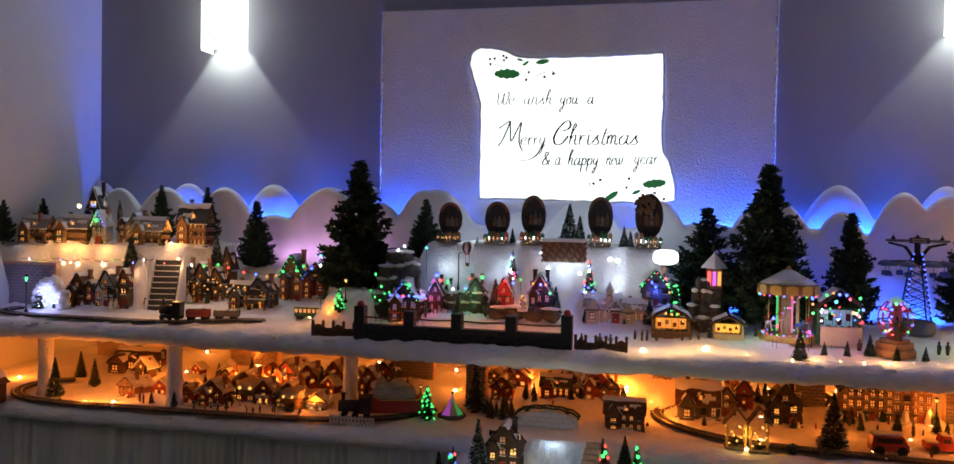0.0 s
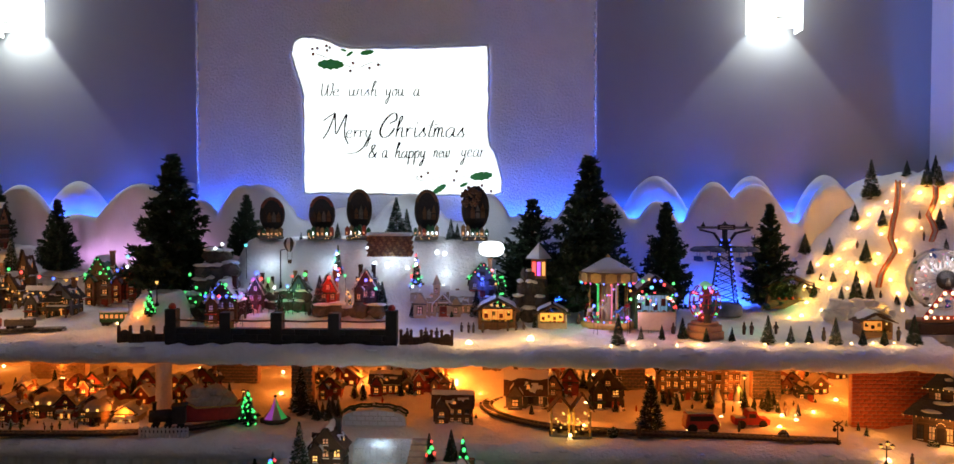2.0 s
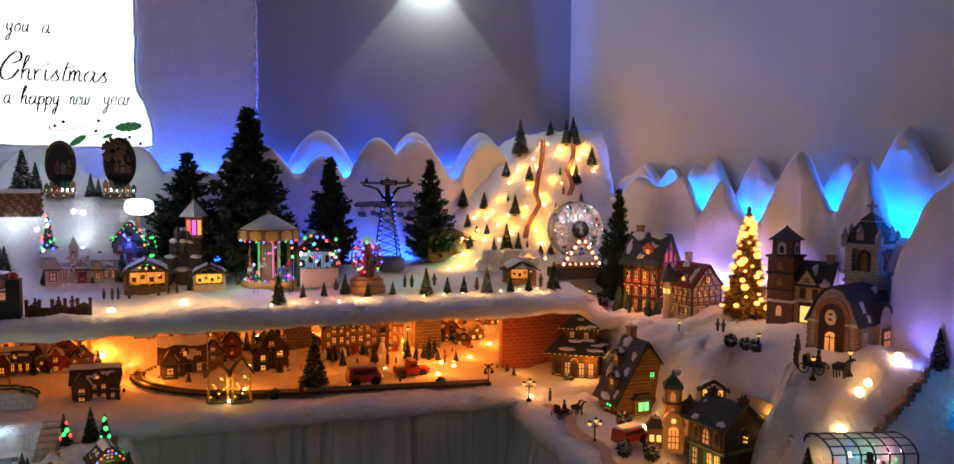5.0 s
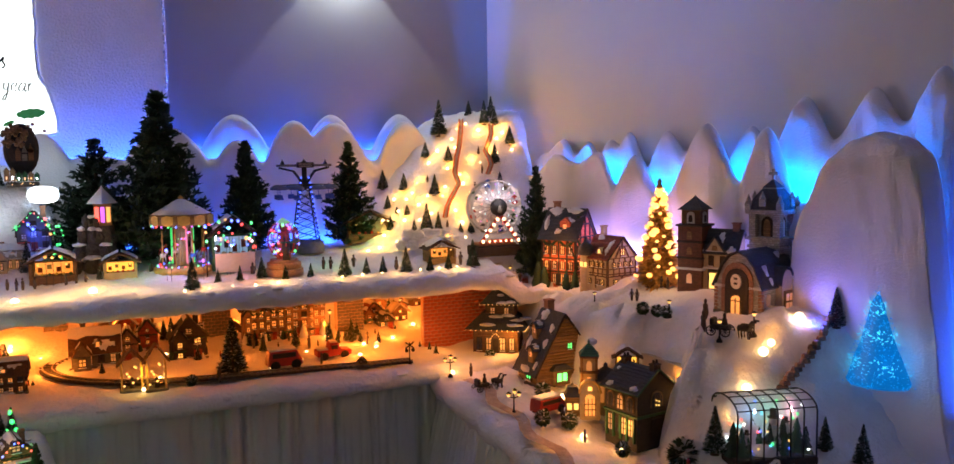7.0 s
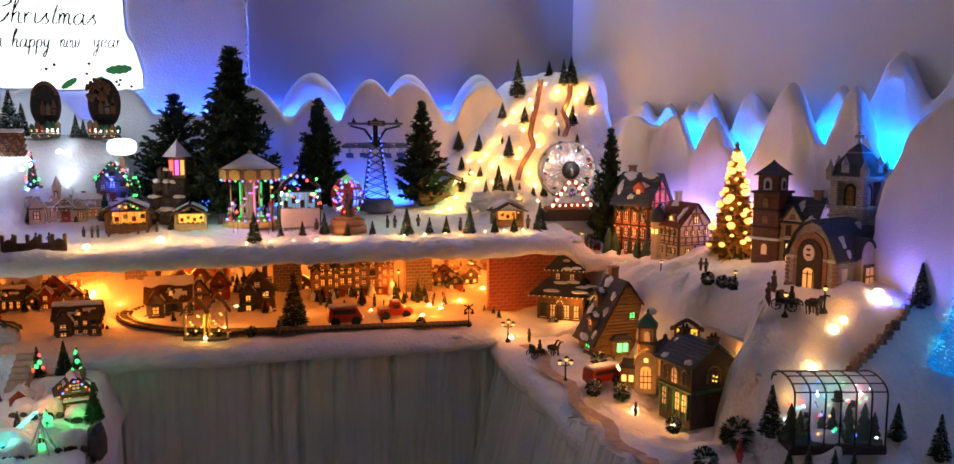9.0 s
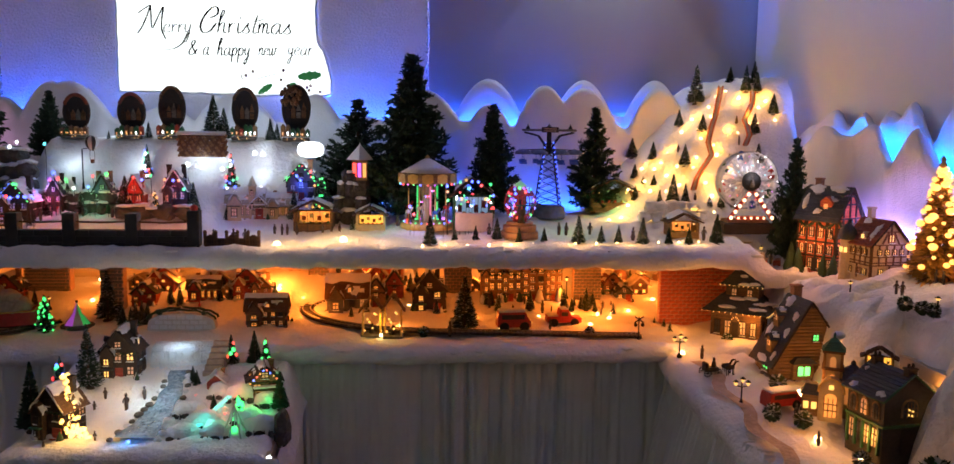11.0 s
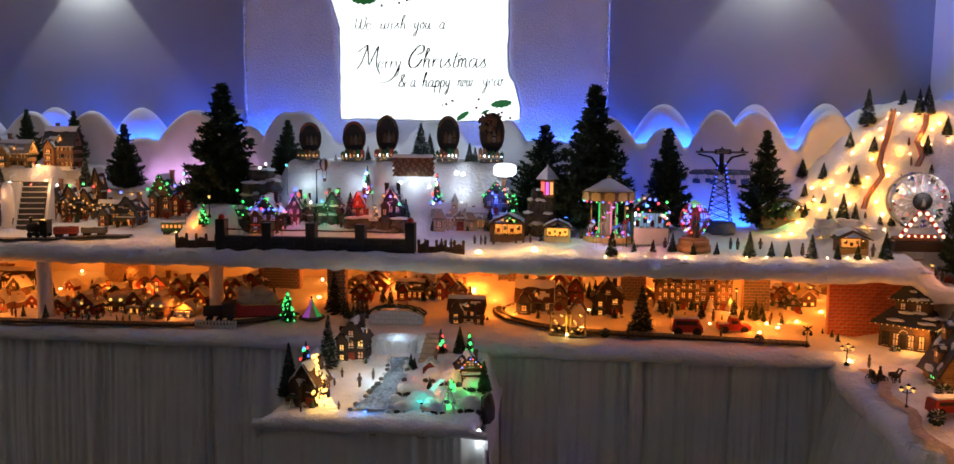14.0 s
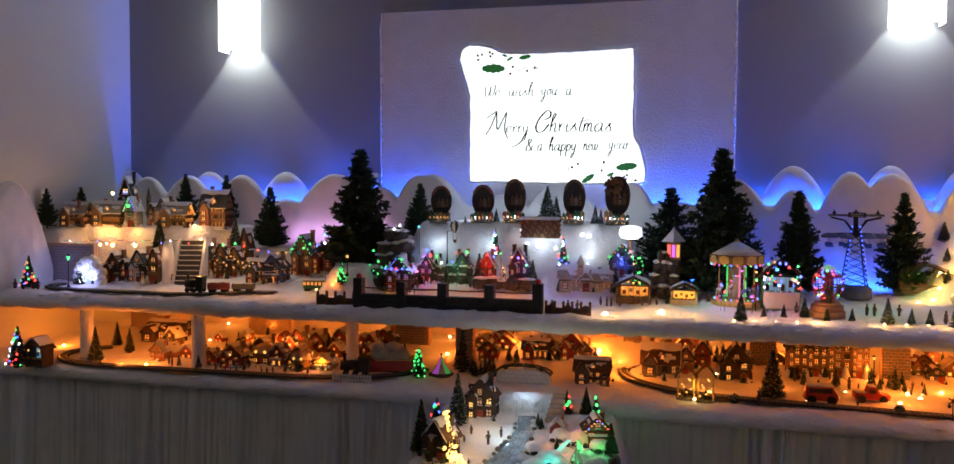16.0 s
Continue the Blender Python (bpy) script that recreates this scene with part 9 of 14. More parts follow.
def half_timbered(m):
    """A cream half-timbered house with rows of small bright windows and a corner turret."""
    h = thing("half_timbered_house", m, "cream half-timbered house with small bright windows and a faded red roof", "model house", "village houses")
    w, d, e, top = 0.042, 0.046, 0.076, 0.124
    gabled_block(h, w, d, e, top, "cream", "redroof", [(0.5, 0.028, 0.42, 0.008), (0.15, -0.02, 0.12, 0.015)], [(0.4, 0, 0.2, 0.02)], 0.006)
    front, side = pose(0, -d, 0), pose(w, 0, 0, 0, 0, 90)
    for at, half in ((front, w), (side, d)):
        timber(h, [(-half, z, half, z) for z in (0.030, 0.036, 0.048, 0.074)] + [(half * q, 0.03, half * q, 0.074) for q in (-0.98, -0.6, -0.2, 0.2, 0.6, 0.98)] + [(half * q, 0.0, half * q, 0.03) for q in (-0.98, 0.0, 0.98)], at, "brown", 0.0024)
        for k in range(4):
            shared("window", ("cream", k == 3), window_mesh(0.009, 0.011), ["brown", "g_yellow", "roofsnow"], h, at @ pose(half * (k * 0.4 - 0.6), -0.002, 0.053))
        for k, x in enumerate((-0.5, 0.25, 0.6)):
            lit = "g_yellow" if k != 1 else "g_ember"
            shared("window", ("cream_low", lit), window_mesh(0.010, 0.012), ["brown", lit, "roofsnow"], h, at @ pose(half * x, -0.002, 0.010))
    timber(h, [(-d, e, 0, top), (d, e, 0, top), (0, e, 0, top - 0.004), (-d * 0.4, e + 0.026, d * 0.4, e + 0.026), (-d * 0.45, e, -d * 0.15, e + 0.026), (d * 0.45, e, d * 0.15, e + 0.026)], side, "brown", 0.0026)
    shared("window", ("cream_gable", 0), window_mesh(0.013, 0.016), ["redroof", "g_yellow", "roofsnow"], h, side @ pose(0, -0.002, e + 0.004))
    bm = bmesh.new()
    lathe(bm, [(0.015, -0.02), (0.015, 0.080), (0, 0.080)], -w + 0.006, -d, 0, 8, smooth=False)
    turret = part("turret", bm, "cream", h)
    bm = bmesh.new()
    lathe(bm, [(0.020, 0.078), (0.021, 0.084), (0.017, 0.100), (0.007, 0.110), (0.002, 0.114), (0, 0.124)], -w + 0.006, -d, 0, 10)
    part("turret_roof", bm, "slate", turret)
    for a in (-40, 0, 40):
        shared("turret_window", "cream", lambda bm: box(bm, 0, -0.0145, 0.05, 0.006, 0.002, 0.011), "g_yellow", turret, pose(-w + 0.006, -d, 0, 0, 0, a))
    bm = bmesh.new()
    box(bm, -0.022, 0.0, top - 0.012, 0.012, 0.012, 0.036)
    box(bm, -0.022, 0.0, top + 0.022, 0.016, 0.016, 0.004, bevel=0.001)
    part("chimney", bm, "cream", h)
    bm = bmesh.new()
    prism(bm, [(-0.010, 0), (0.010, 0), (0, 0.016)], -0.014, 0.02)
    dorm = part("dormer", bm, "cream", h)
    dorm.matrix_local = pose(0.008, -d * 0.62, e + 0.008)
    bm = bmesh.new()
    box(bm, 0, -0.0148, 0.002, 0.007, 0.0015, 0.008)
    part("dormer_window", bm, "g_yellow", dorm)
    return h


def fountain(x, y, z, h):
    o = thing("fountain", pose(x, y, z), "small white tiered fountain before the red shops", "fountain")
    for name, prof in (("basin", [(0.30, 0), (0.30, 0.14), (0.26, 0.14), (0.24, 0.08), (0, 0.08)]), ("stem", [(0.09, 0.08), (0.06, 0.3), (0.05, 0.62), (0, 0.62)]), ("bowl", [(0.05, 0.40), (0.18, 0.48), (0.19, 0.52), (0, 0.50)]), ("upper_bowl", [(0.04, 0.62), (0.11, 0.68), (0.12, 0.71), (0.03, 0.72), (0, 1.0)])):
        bm = bmesh.new()
        lathe(bm, [(r * h, q * h) for r, q in prof], seg=12)
        part(name, bm, "white", o)
    return o


def tent(m, r, h):
    t = thing("lit_tent", m, "small round tent with green, purple and white lights", "model tent")
    bm = bmesh.new()
    lathe(bm, [(r * 1.2, 0), (r * 1.25, h * 0.1), (r * 1.1, h * 0.14), (0, h * 0.14)], seg=16)
    part("base", bm, "rock", t)
    for k in range(8):
        a0, a1 = 2 * math.pi * k / 8, 2 * math.pi * (k + 1) / 8
        bm = bmesh.new()
        top = bm.verts.new((0, 0, h))
        q = [bm.verts.new((math.cos(a) * rr, math.sin(a) * rr, z)) for a in (a0, a1) for rr, z in ((r * 0.35, h * 0.55), (r, h * 0.15))]
        bm.faces.new((q[0], q[2], top)), bm.faces.new((q[1], q[3], q[2], q[0]))
        part("canvas", bm, ["white", "tentpurple", "white", "tentgreen"][k % 4], t)
    bm = bmesh.new()
    ball(bm, 0, 0, h, r * 0.12, 8)
    part("finial", bm, "dark", t)


def carriage(m):
    c = thing("horse_carriage", m, "black horse-drawn carriage with two dark horses", "carriage")
    bm = bmesh.new()
    box(bm, -0.02, 0, 0.012, 0.036, 0.022, 0.010, bevel=0.002)
    box(bm, -0.034, 0, 0.020, 0.008, 0.022, 0.014, bevel=0.002)
    part("coach_body", bm, "iron", c)
    for x in (-0.034, -0.006):
        for y in (-0.013, 0.013):
            bm = bmesh.new()
            tube(bm, [(x + math.cos(2 * math.pi * k / 14) * 0.009, y, 0.010 + math.sin(2 * math.pi * k / 14) * 0.009) for k in range(15)], 0.0012, 4)
            for k in range(4):
                a = math.pi * k / 4
                tube(bm, [(x - math.cos(a) * 0.009, y, 0.010 - math.sin(a) * 0.009), (x + math.cos(a) * 0.009, y, 0.010 + math.sin(a) * 0.009)], 0.0006, 4)
            part("wheel", bm, "iron", c)
    for y in (-0.008, 0.008):
        bm = bmesh.new()
        lathe(bm, [(0, 0), (0.006, 0.003), (0.0065, 0.012), (0.006, 0.022), (0, 0.026)], seg=8)
        bmesh.ops.transform(bm, matrix=pose(0.014, y, 0.020, 0, 90, 0), verts=bm.verts)
        tube(bm, [(0.036, y, 0.022), (0.043, y, 0.034), (0.051, y, 0.033)], 0.0034, 6, r2=0.002)
        for x in (0.017, 0.022, 0.034, 0.037):
            tube(bm, [(x, y, 0.018), (x + 0.002, y, 0.0)], 0.0013, 4)
        part("horse", bm, "dark", c)
    bm = bmesh.new()
    lathe(bm, [(0.006, 0), (0.005, 0.010), (0.0025, 0.013), (0.0035, 0.017), (0.003, 0.022), (0, 0.022)], -0.012, 0, 0.022, 8)
    part("driver_figure", bm, "dark", c)
    return c


M["glass"] = material("clear_plastic", (0.9, 0.95, 1.0), 0.08, 0.02, 40, 0)
M["glass"].node_tree.nodes["Principled BSDF"].inputs["Transmission Weight"].default_value = 0.92
M["glass"].node_tree.nodes["Principled BSDF"].inputs["IOR"].default_value = 1.1
M["tube_green"] = material("green_tube", (0.1, 0.5, 0.15), 0.4, 0.2, 80, 0, glow=(0.05, 0.9, 0.2), strength=0.7)
M["tube_pink"] = material("pink_tube", (0.5, 0.2, 0.3), 0.4, 0.2, 80, 0, glow=(1.0, 0.25, 0.4), strength=0.6)
M["acrylic"] = material("bright_acrylic", (0.86, 0.88, 0.92), 0.15, 0.08, 60, 0.2)
M["acrylic"].node_tree.nodes["Principled BSDF"].inputs["Transmission Weight"].default_value = 0.35
M["g_lampwarm"] = glowing("cream_lamp", (1.0, 0.66, 0.36), 3.0)
M["g_goldbright"] = glowing("gold_tree_bulb", (1.0, 0.43, 0.07), 2.4)
M["goldneedle"] = material("gold_bristle", (0.60, 0.34, 0.09), 0.6, 0.4, 80, 0, island=True)
M["brickred"] = coursed("dark_red_brick", (0.15, 0.055, 0.035), (0.09, 0.06, 0.05))
M["redinn"] = coursed("red_inn_plaster", (0.58, 0.13, 0.06), (0.20, 0.05, 0.03), 0.02, 0.006)
M["g_dimblue"] = glowing("dim_blue_window", (0.12, 0.22, 1.0), 0.30)
M["g_dimgreen"] = glowing("dim_green_window", (0.1, 0.8, 0.25), 0.22)
M["g_cascade"] = glowing("golden_bulb", (1.0, 0.52, 0.11), 3.4)
M["violetbrick"] = material("violet_grey_brick", (0.34, 0.31, 0.37), 0.85, 0.3, 120, 0.4)
M["brickdark"] = coursed("dark_shop_brick", (0.055, 0.045, 0.032), (0.03, 0.025, 0.02))
M["tentgreen"] = material("lit_green_canvas", (0.1, 0.5, 0.2), 0.8, 0.2, 80, 0.2, glow=(0.03, 0.6, 0.12), strength=0.35)
M["tentpurple"] = material("lit_purple_canvas", (0.4, 0.2, 0.5), 0.8, 0.2, 80, 0.2, glow=(0.45, 0.08, 0.6), strength=0.5)
M["g_ice"] = glowing("lit_ice", (0.06, 0.62, 1.0), 1.5, False, (0.01, 0.05, 0.1))
M["g_led"] = glowing("lit_led", (0.0, 0.32, 0.95), 0.8, False, (0.01, 0.05, 0.1))
M["g_core"] = glowing("cyan_core", (0.0, 0.26, 0.9), 0.42, False, (0.01, 0.05, 0.1))


def log_wall(m, w, h):
    f = thing("log_stack", m, "stack of small brown logs with snow along the top", "log stack")
    rng = random.Random(2)
    r = h / 16.0
    for j in range(8):
        for i in range(int(w / (r * 2.05))):
            shared("log", (i + j) % 3 == 0, lambda bm: lathe(bm, [(r, -0.008), (r, 0.008)], seg=8), "brown" if (i + j) % 3 else "tan", f, pose(-w / 2 + r + i * r * 2.05 + (j % 2) * r, rng.uniform(-0.002, 0.002), r + j * r * 1.9, 90, 0, 0))
    bm = bmesh.new()
    box(bm, 0, 0.002, h * 0.96, w, 0.02, h * 0.12, bevel=0.003)
    part("snow_cap", bm, "roofsnow", f)


def fairy_bulb(x, y, z, r, mat):
    """A coloured bulb on its own stiff wire, stuck into the snow."""
    o = thing("fairy_bulb", pose(x, y, z), "bright coloured fairy bulb on a thin wire stem", "light", "coloured bulbs")
    shared("bulb", (mat, r), lambda bm: ball(bm, 0, 0, 0, r, 8), mat, o, smooth=True)
    bm = bmesh.new()
    tube(bm, [(0, 0.001, -r * 0.6), (0.001, 0.003, -0.03), (0, 0.004, upper_ground(x, y) - z - 0.004)], 0.0006, 4)
    part("stem", bm, "iron", o)


def string_lights(points, colours, label, r=0.003):
    """A thin wire that sags from bulb to bulb."""
    o = thing("string_lights", ONE, label, "string lights")
    bm = bmesh.new()
    wire = []
    for a, b in zip(points, points[1:]):
        wire += [a, tuple((Vector(a) + Vector(b)) / 2 - Vector((0, 0, 0.003)))]
    tube(bm, wire + [points[-1]], 0.0007, 4)
    part("wire", bm, "iron", o)
    for i, p in enumerate(points):
        shared("bulb", (colours[i % len(colours)], r), lambda bm: lathe(bm, [(0, -r), (r * 0.8, -r * 0.5), (r * 0.8, r * 0.4), (0, r)], seg=7), colours[i % len(colours)], o, pose(p[0], p[1], p[2] - r))


def tiered_inn(m, w, d, h, label):
    """A broad inn with two hipped, snow-laden roofs and strings of lights under its eaves."""
    o = thing("tiered_inn", m, label, "model house", "village houses")

    def hip(bm, hw, hd, z0, z1, top):
        lo = [bm.verts.new((x * hw, y * hd, z0)) for x, y in ((-1, -1), (1, -1), (1, 1), (-1, 1))]
        hi = [bm.verts.new((x * hw * top, y * hd * top, z1)) for x, y in ((-1, -1), (1, -1), (1, 1), (-1, 1))]
        for k in range(4):
            bm.faces.new((lo[k], lo[(k + 1) % 4], hi[(k + 1) % 4], hi[k]))
        bm.faces.new(hi)
        bm.faces.new(lo[::-1])

    for name, x, hw, hd, z0, z1 in (("wall", 0, w * 0.42, d * 0.40, 0, h * 0.48), ("upper_wall", w * 0.06, w * 0.27, d * 0.26, h * 0.55, h * 0.82)):
        bm = bmesh.new()
        box(bm, x, 0, z0, hw * 2, hd * 2, z1 - z0, bevel=0.001)
        part(name, bm, "brown", o)
    for x, hw, hd, z0, z1, top in ((0, w * 0.56, d * 0.56, h * 0.44, h * 0.64, 0.52), (w * 0.06, w * 0.36, d * 0.36, h * 0.78, h, 0.3)):
        bm = bmesh.new()
        hip(bm, hw, hd, z0, z1, top)
        roof = part("roof", bm, "slate", o)
        roof.matrix_local = pose(x, 0, 0)
        rng = random.Random(int(hw * 1e4))
        for k in range(9):
            a = rng.uniform(0, 2 * math.pi)
            q = rng.uniform(0.55, 0.95)
            bm = bmesh.new()
            px, py = max(-1, min(1, math.cos(a) * 1.3)) * hw * q, max(-1, min(1, math.sin(a) * 1.3)) * hd * q
            boulder(bm, px, py, z0 + (z1 - z0) * min(1.0, (1 - q) / (1 - top)) + 0.001, hw * rng.uniform(0.18, 0.34), hd * rng.uniform(0.14, 0.26), 0.0035, k)
            part("roof_snow", bm, "roofsnow", roof, "patchy white roof snow", True)
    for s in (-1, 1):
        for k in range(2):
            put_window(o, s * w * (0.13 + 0.17 * k), -d * 0.401, h * 0.14, 0, w * 0.1, h * 0.18, "g_ember", "dark")
            put_window(o, s * w * 0.421, d * (k * 0.36 - 0.18), h * 0.14, 90 * s, d * 0.12, h * 0.18, "slate", "dark")
        put_window(o, w * 0.06 + s * w * 0.13, -d * 0.261, h * 0.60, 0, w * 0.09, h * 0.13, "g_ember", "dark")
    bm = bmesh.new()
    box(bm, 0, -d * 0.405, 0, w * 0.11, 0.004, h * 0.3)
    part("door", bm, "dark", o)
    for pts in ([(w * (k / 11 - 0.5) * 1.08, -d * 0.565, h * 0.435) for k in range(12)], [(w * 0.06 + w * (k / 9 - 0.5) * 0.7, -d * 0.365, h * 0.775) for k in range(10)],
                [(math.cos(math.pi * k / 10) * w * 0.1, -d * 0.42, h * 0.2 + math.sin(math.pi * k / 10) * h * 0.17) for k in range(11)], [(w * 0.565, d * (k / 9 - 0.5) * 1.08, h * 0.435) for k in range(10)]):
        bm = bmesh.new()
        for x, y, z in pts:
            ball(bm, x, y, z, 0.0013, 5)
        part("light_string", bm, "g_yellow", o, "string of tiny warm lights")


def dome_house(m, w, h, wall="brown", label="round snow-capped mushroom house with glowing windows"):
    """A squat round house under a bulging cap of snow."""
    o = thing("dome_house", m, label, "model house", "dome houses")
    r = w / 2
    bm = bmesh.new()
    lathe(bm, [(r * 0.92, 0), (r * 0.98, h * 0.25), (r * 0.85, h * 0.5), (r * 0.6, h * 0.6)], seg=16)
    part("wall", bm, wall, o)
    bm = bmesh.new()
    got = bmesh.ops.create_icosphere(bm, subdivisions=3, radius=1.0)
    for v in got["verts"]:
        n = v.co.normalized()
        k = 1 + 0.16 * noise.noise(n * 2.3 + Vector((w * 90, 0, 0)))
        v.co = (n.x * r * 1.08 * k, n.y * r * 1.0 * k, h * 0.62 + max(-0.08, n.z) * h * 0.38 * k)
    cap = part("snow_cap", bm, "tansnow", o, "bulging cap of dusty snow", True)
    for s in (-1, 1):
        put_window(o, s * r * 0.42, -r * 0.90, h * 0.16, 12 * s, r * 0.42, h * 0.2, "g_warm", "dark")
        bm = bmesh.new()
        ball(bm, s * r * 0.4, -r * 0.93, h * 0.66, r * 0.12, 8)
        part("attic_light", bm, "g_yellow", cap)
    bm = bmesh.new()
    prism(bm, [(r * 0.2 * math.cos(math.pi * k / 6), h * 0.2 + r * 0.2 * math.sin(math.pi * k / 6)) for k in range(7)] + [(-r * 0.2, 0), (r * 0.2, 0)], -r * 1.02, -r * 0.9)
    part("door", bm, "redwall", o)


def mini_cottage(m, w, h, wall="redwall", roof="tansnow", lit="g_amber", label="tiny lit cottage with a snowy roof"):
    """A thumb-sized cottage: walls, roof, chimney and lit panes."""
    o = thing("mini_cottage", m, label, "model house", "tiny cottages")
    e, d = h * 0.56, w * 0.8
    bm = bmesh.new()
    prism(bm, [(-w / 2, 0), (w / 2, 0), (w / 2, e), (0, h * 0.97), (-w / 2, e)], -d / 2, d / 2)
    box(bm, w * 0.22, d * 0.1, e, w * 0.14, w * 0.14, h * 0.4)
    part("wall", bm, wall, o)
    for s in (-1, 1):
        bm = bmesh.new()
        roof_slab(bm, w / 2, h - e, -d / 2 - 0.003, d / 2 + 0.003, w * 0.1, 0.004, s, h, 1)
        part("roof_slope", bm, roof, o)
    for x, z, q in ((-0.24, 0.14, 1.0), (0.24, 0.14, 1.0), (0.0, 0.52, 0.8)):
        bm = bmesh.new()
        box(bm, x * w, -d / 2 - 0.0005, z * h, w * 0.17 * q, 0.002, h * 0.17 * q)
        part("pane", bm, lit, o, "glowing window pane")
    bm = bmesh.new()
    box(bm, 0, -d / 2 - 0.0008, 0, w * 0.17, 0.003, h * 0.3)
    part("door", bm, "dark", o)


def candy_post(x, y, z, h):
    o = thing("candy_post", pose(x, y, z), "little red and white striped candy post", "ornament", "candy posts")
    for k in range(6):
        bm = bmesh.new()
        lathe(bm, [(h * 0.07, h * k / 6), (h * 0.07, h * (k + 1) / 6)], seg=7)
        part("stripe", bm, "red" if k % 2 else "white", o)
    bm = bmesh.new()
    ball(bm, 0, 0, h, h * 0.11, 8)
    part("knob", bm, "red", o)


def balloon(x, y, z, h):
    b = thing("balloon_pole", pose(x, y, z), "striped hot-air balloon turning on a black pole", "ornament")
    bm = bmesh.new()
    tube(bm, [(-0.012, 0, 0), (-0.012, 0, h * 0.72)], 0.0016, 6)
    tube(bm, [(-0.012, 0, h * 0.72), (0.012, 0, h * 0.74)], 0.001, 5)
    lathe(bm, [(0.014, 0), (0.010, 0.02), (0.004, 0.04), (0.002, 0.06)], -0.012, 0, 0, 10)
    part("pole", bm, "iron", b)
    for k in range(10):
        bm = bmesh.new()
        a0, a1 = 2 * math.pi * k / 10, 2 * math.pi * (k + 1) / 10
        prof = [(0.005, 0), (0.014, 0.012), (0.0165, 0.022), (0.012, 0.033), (0.002, 0.037)]
        rows = [[bm.verts.new((0.012 + math.cos(a) * r, math.sin(a) * r, h * 0.70 + q)) for r, q in prof] for a in (a0, a1)]
        for i in range(4):
            bm.faces.new((rows[0][i], rows[1][i], rows[1][i + 1], rows[0][i + 1]))
        part("gore", bm, "white" if k % 2 else "dark", b, smooth=True)
    bm = bmesh.new()
    lathe(bm, [(0.004, 0), (0.0055, 0.008), (0.005, 0.009)], 0.012, 0, h * 0.70 - 0.03, 8)
    basket = part("basket", bm, "brown", b)
    bm = bmesh.new()
    for s in (-1, 1):
        tube(bm, [(0.012 + s * 0.005, 0, h * 0.70 - 0.022), (0.012 + s * 0.006, 0, h * 0.70)], 0.0005, 4)
    part("rope", bm, "brown", basket)


def snow_glow(x, y, z):
    """A square cool glowing panel that stands in for light through the batting."""
    o = thing("glow_panel", pose(x, y, z, 78, 0, 0), "glowing cool white panel standing in for light through the snow", "lamp")
    bm = bmesh.new()
    box(bm, 0, 0, 0, 0.050, 0.028, 0.007, bevel=0.002)
    part("glow_rim", bm, "white", o)
    bm = bmesh.new()
    prism(bm, [(0.033 * math.copysign(abs(math.cos(a)) ** 0.7, math.cos(a)), 0.020 * math.copysign(abs(math.sin(a)) ** 0.7, math.sin(a))) for a in (2 * math.pi * k / 28 for k in range(28))], 0.007, 0.010)
    bm.transform(Matrix.Rotation(math.pi / 2, 4, "X"))
    part("diffuser", bm, "g_panel", o, "bright cool glowing face")

def lookout(m, w, h):
    o = thing("lookout_hut", m, "small tower hut with red lit windows and pointed snowy roof", "model house")
    bm = bmesh.new()
    lathe(bm, [(w * 0.62, 0), (w * 0.56, h * 0.3), (w * 0.5, h * 0.52)], seg=7, smooth=False)
    part("rock_base", bm, "rock", o)
    bm = bmesh.new()
    box(bm, 0, 0, h * 0.52, w * 0.8, w * 0.7, h * 0.26)
    part("wall", bm, "tan", o)
    for i, x in enumerate((-0.26, 0.0, 0.26)):
        bm = bmesh.new()
        box(bm, x * w, -w * 0.355, h * 0.56, w * 0.18, 0.002, h * 0.18)
        part("window", bm, ["g_red", "g_purple", "g_warm"][i], o)
    bm = bmesh.new()
    lathe(bm, [(w * 0.72, h * 0.78), (w * 0.3, h * 0.9), (w * 0.08, h * 0.96), (0, h)], seg=4, smooth=False)
    part("roof", bm, "roofsnow", o)


def snow_slide(points):
    """A narrow orange chute down the slope."""
    s = thing("sledge_run", ONE, "narrow orange sledge run winding down the slope", "slide", "sledge runs")
    ps = [Vector(p) + Vector((0, -0.012, 0.012)) for p in points]
    for off in (-0.006, 0.006):
        bm = bmesh.new()
        tube(bm, [p + Vector((off, 0, 0.002)) for p in ps], 0.0022, 6)
        part("edge", bm, "orange", s)
    bm = bmesh.new()
    rows = [[bm.verts.new(p + Vector((o, 0, -0.001 if o == 0 else 0))) for o in (-0.006, 0, 0.006)] for p in ps]
    for a, b in zip(rows, rows[1:]):
        for k in (0, 1):
            bm.faces.new((a[k], a[k + 1], b[k + 1], b[k]))
    part("bed", bm, "path", s)


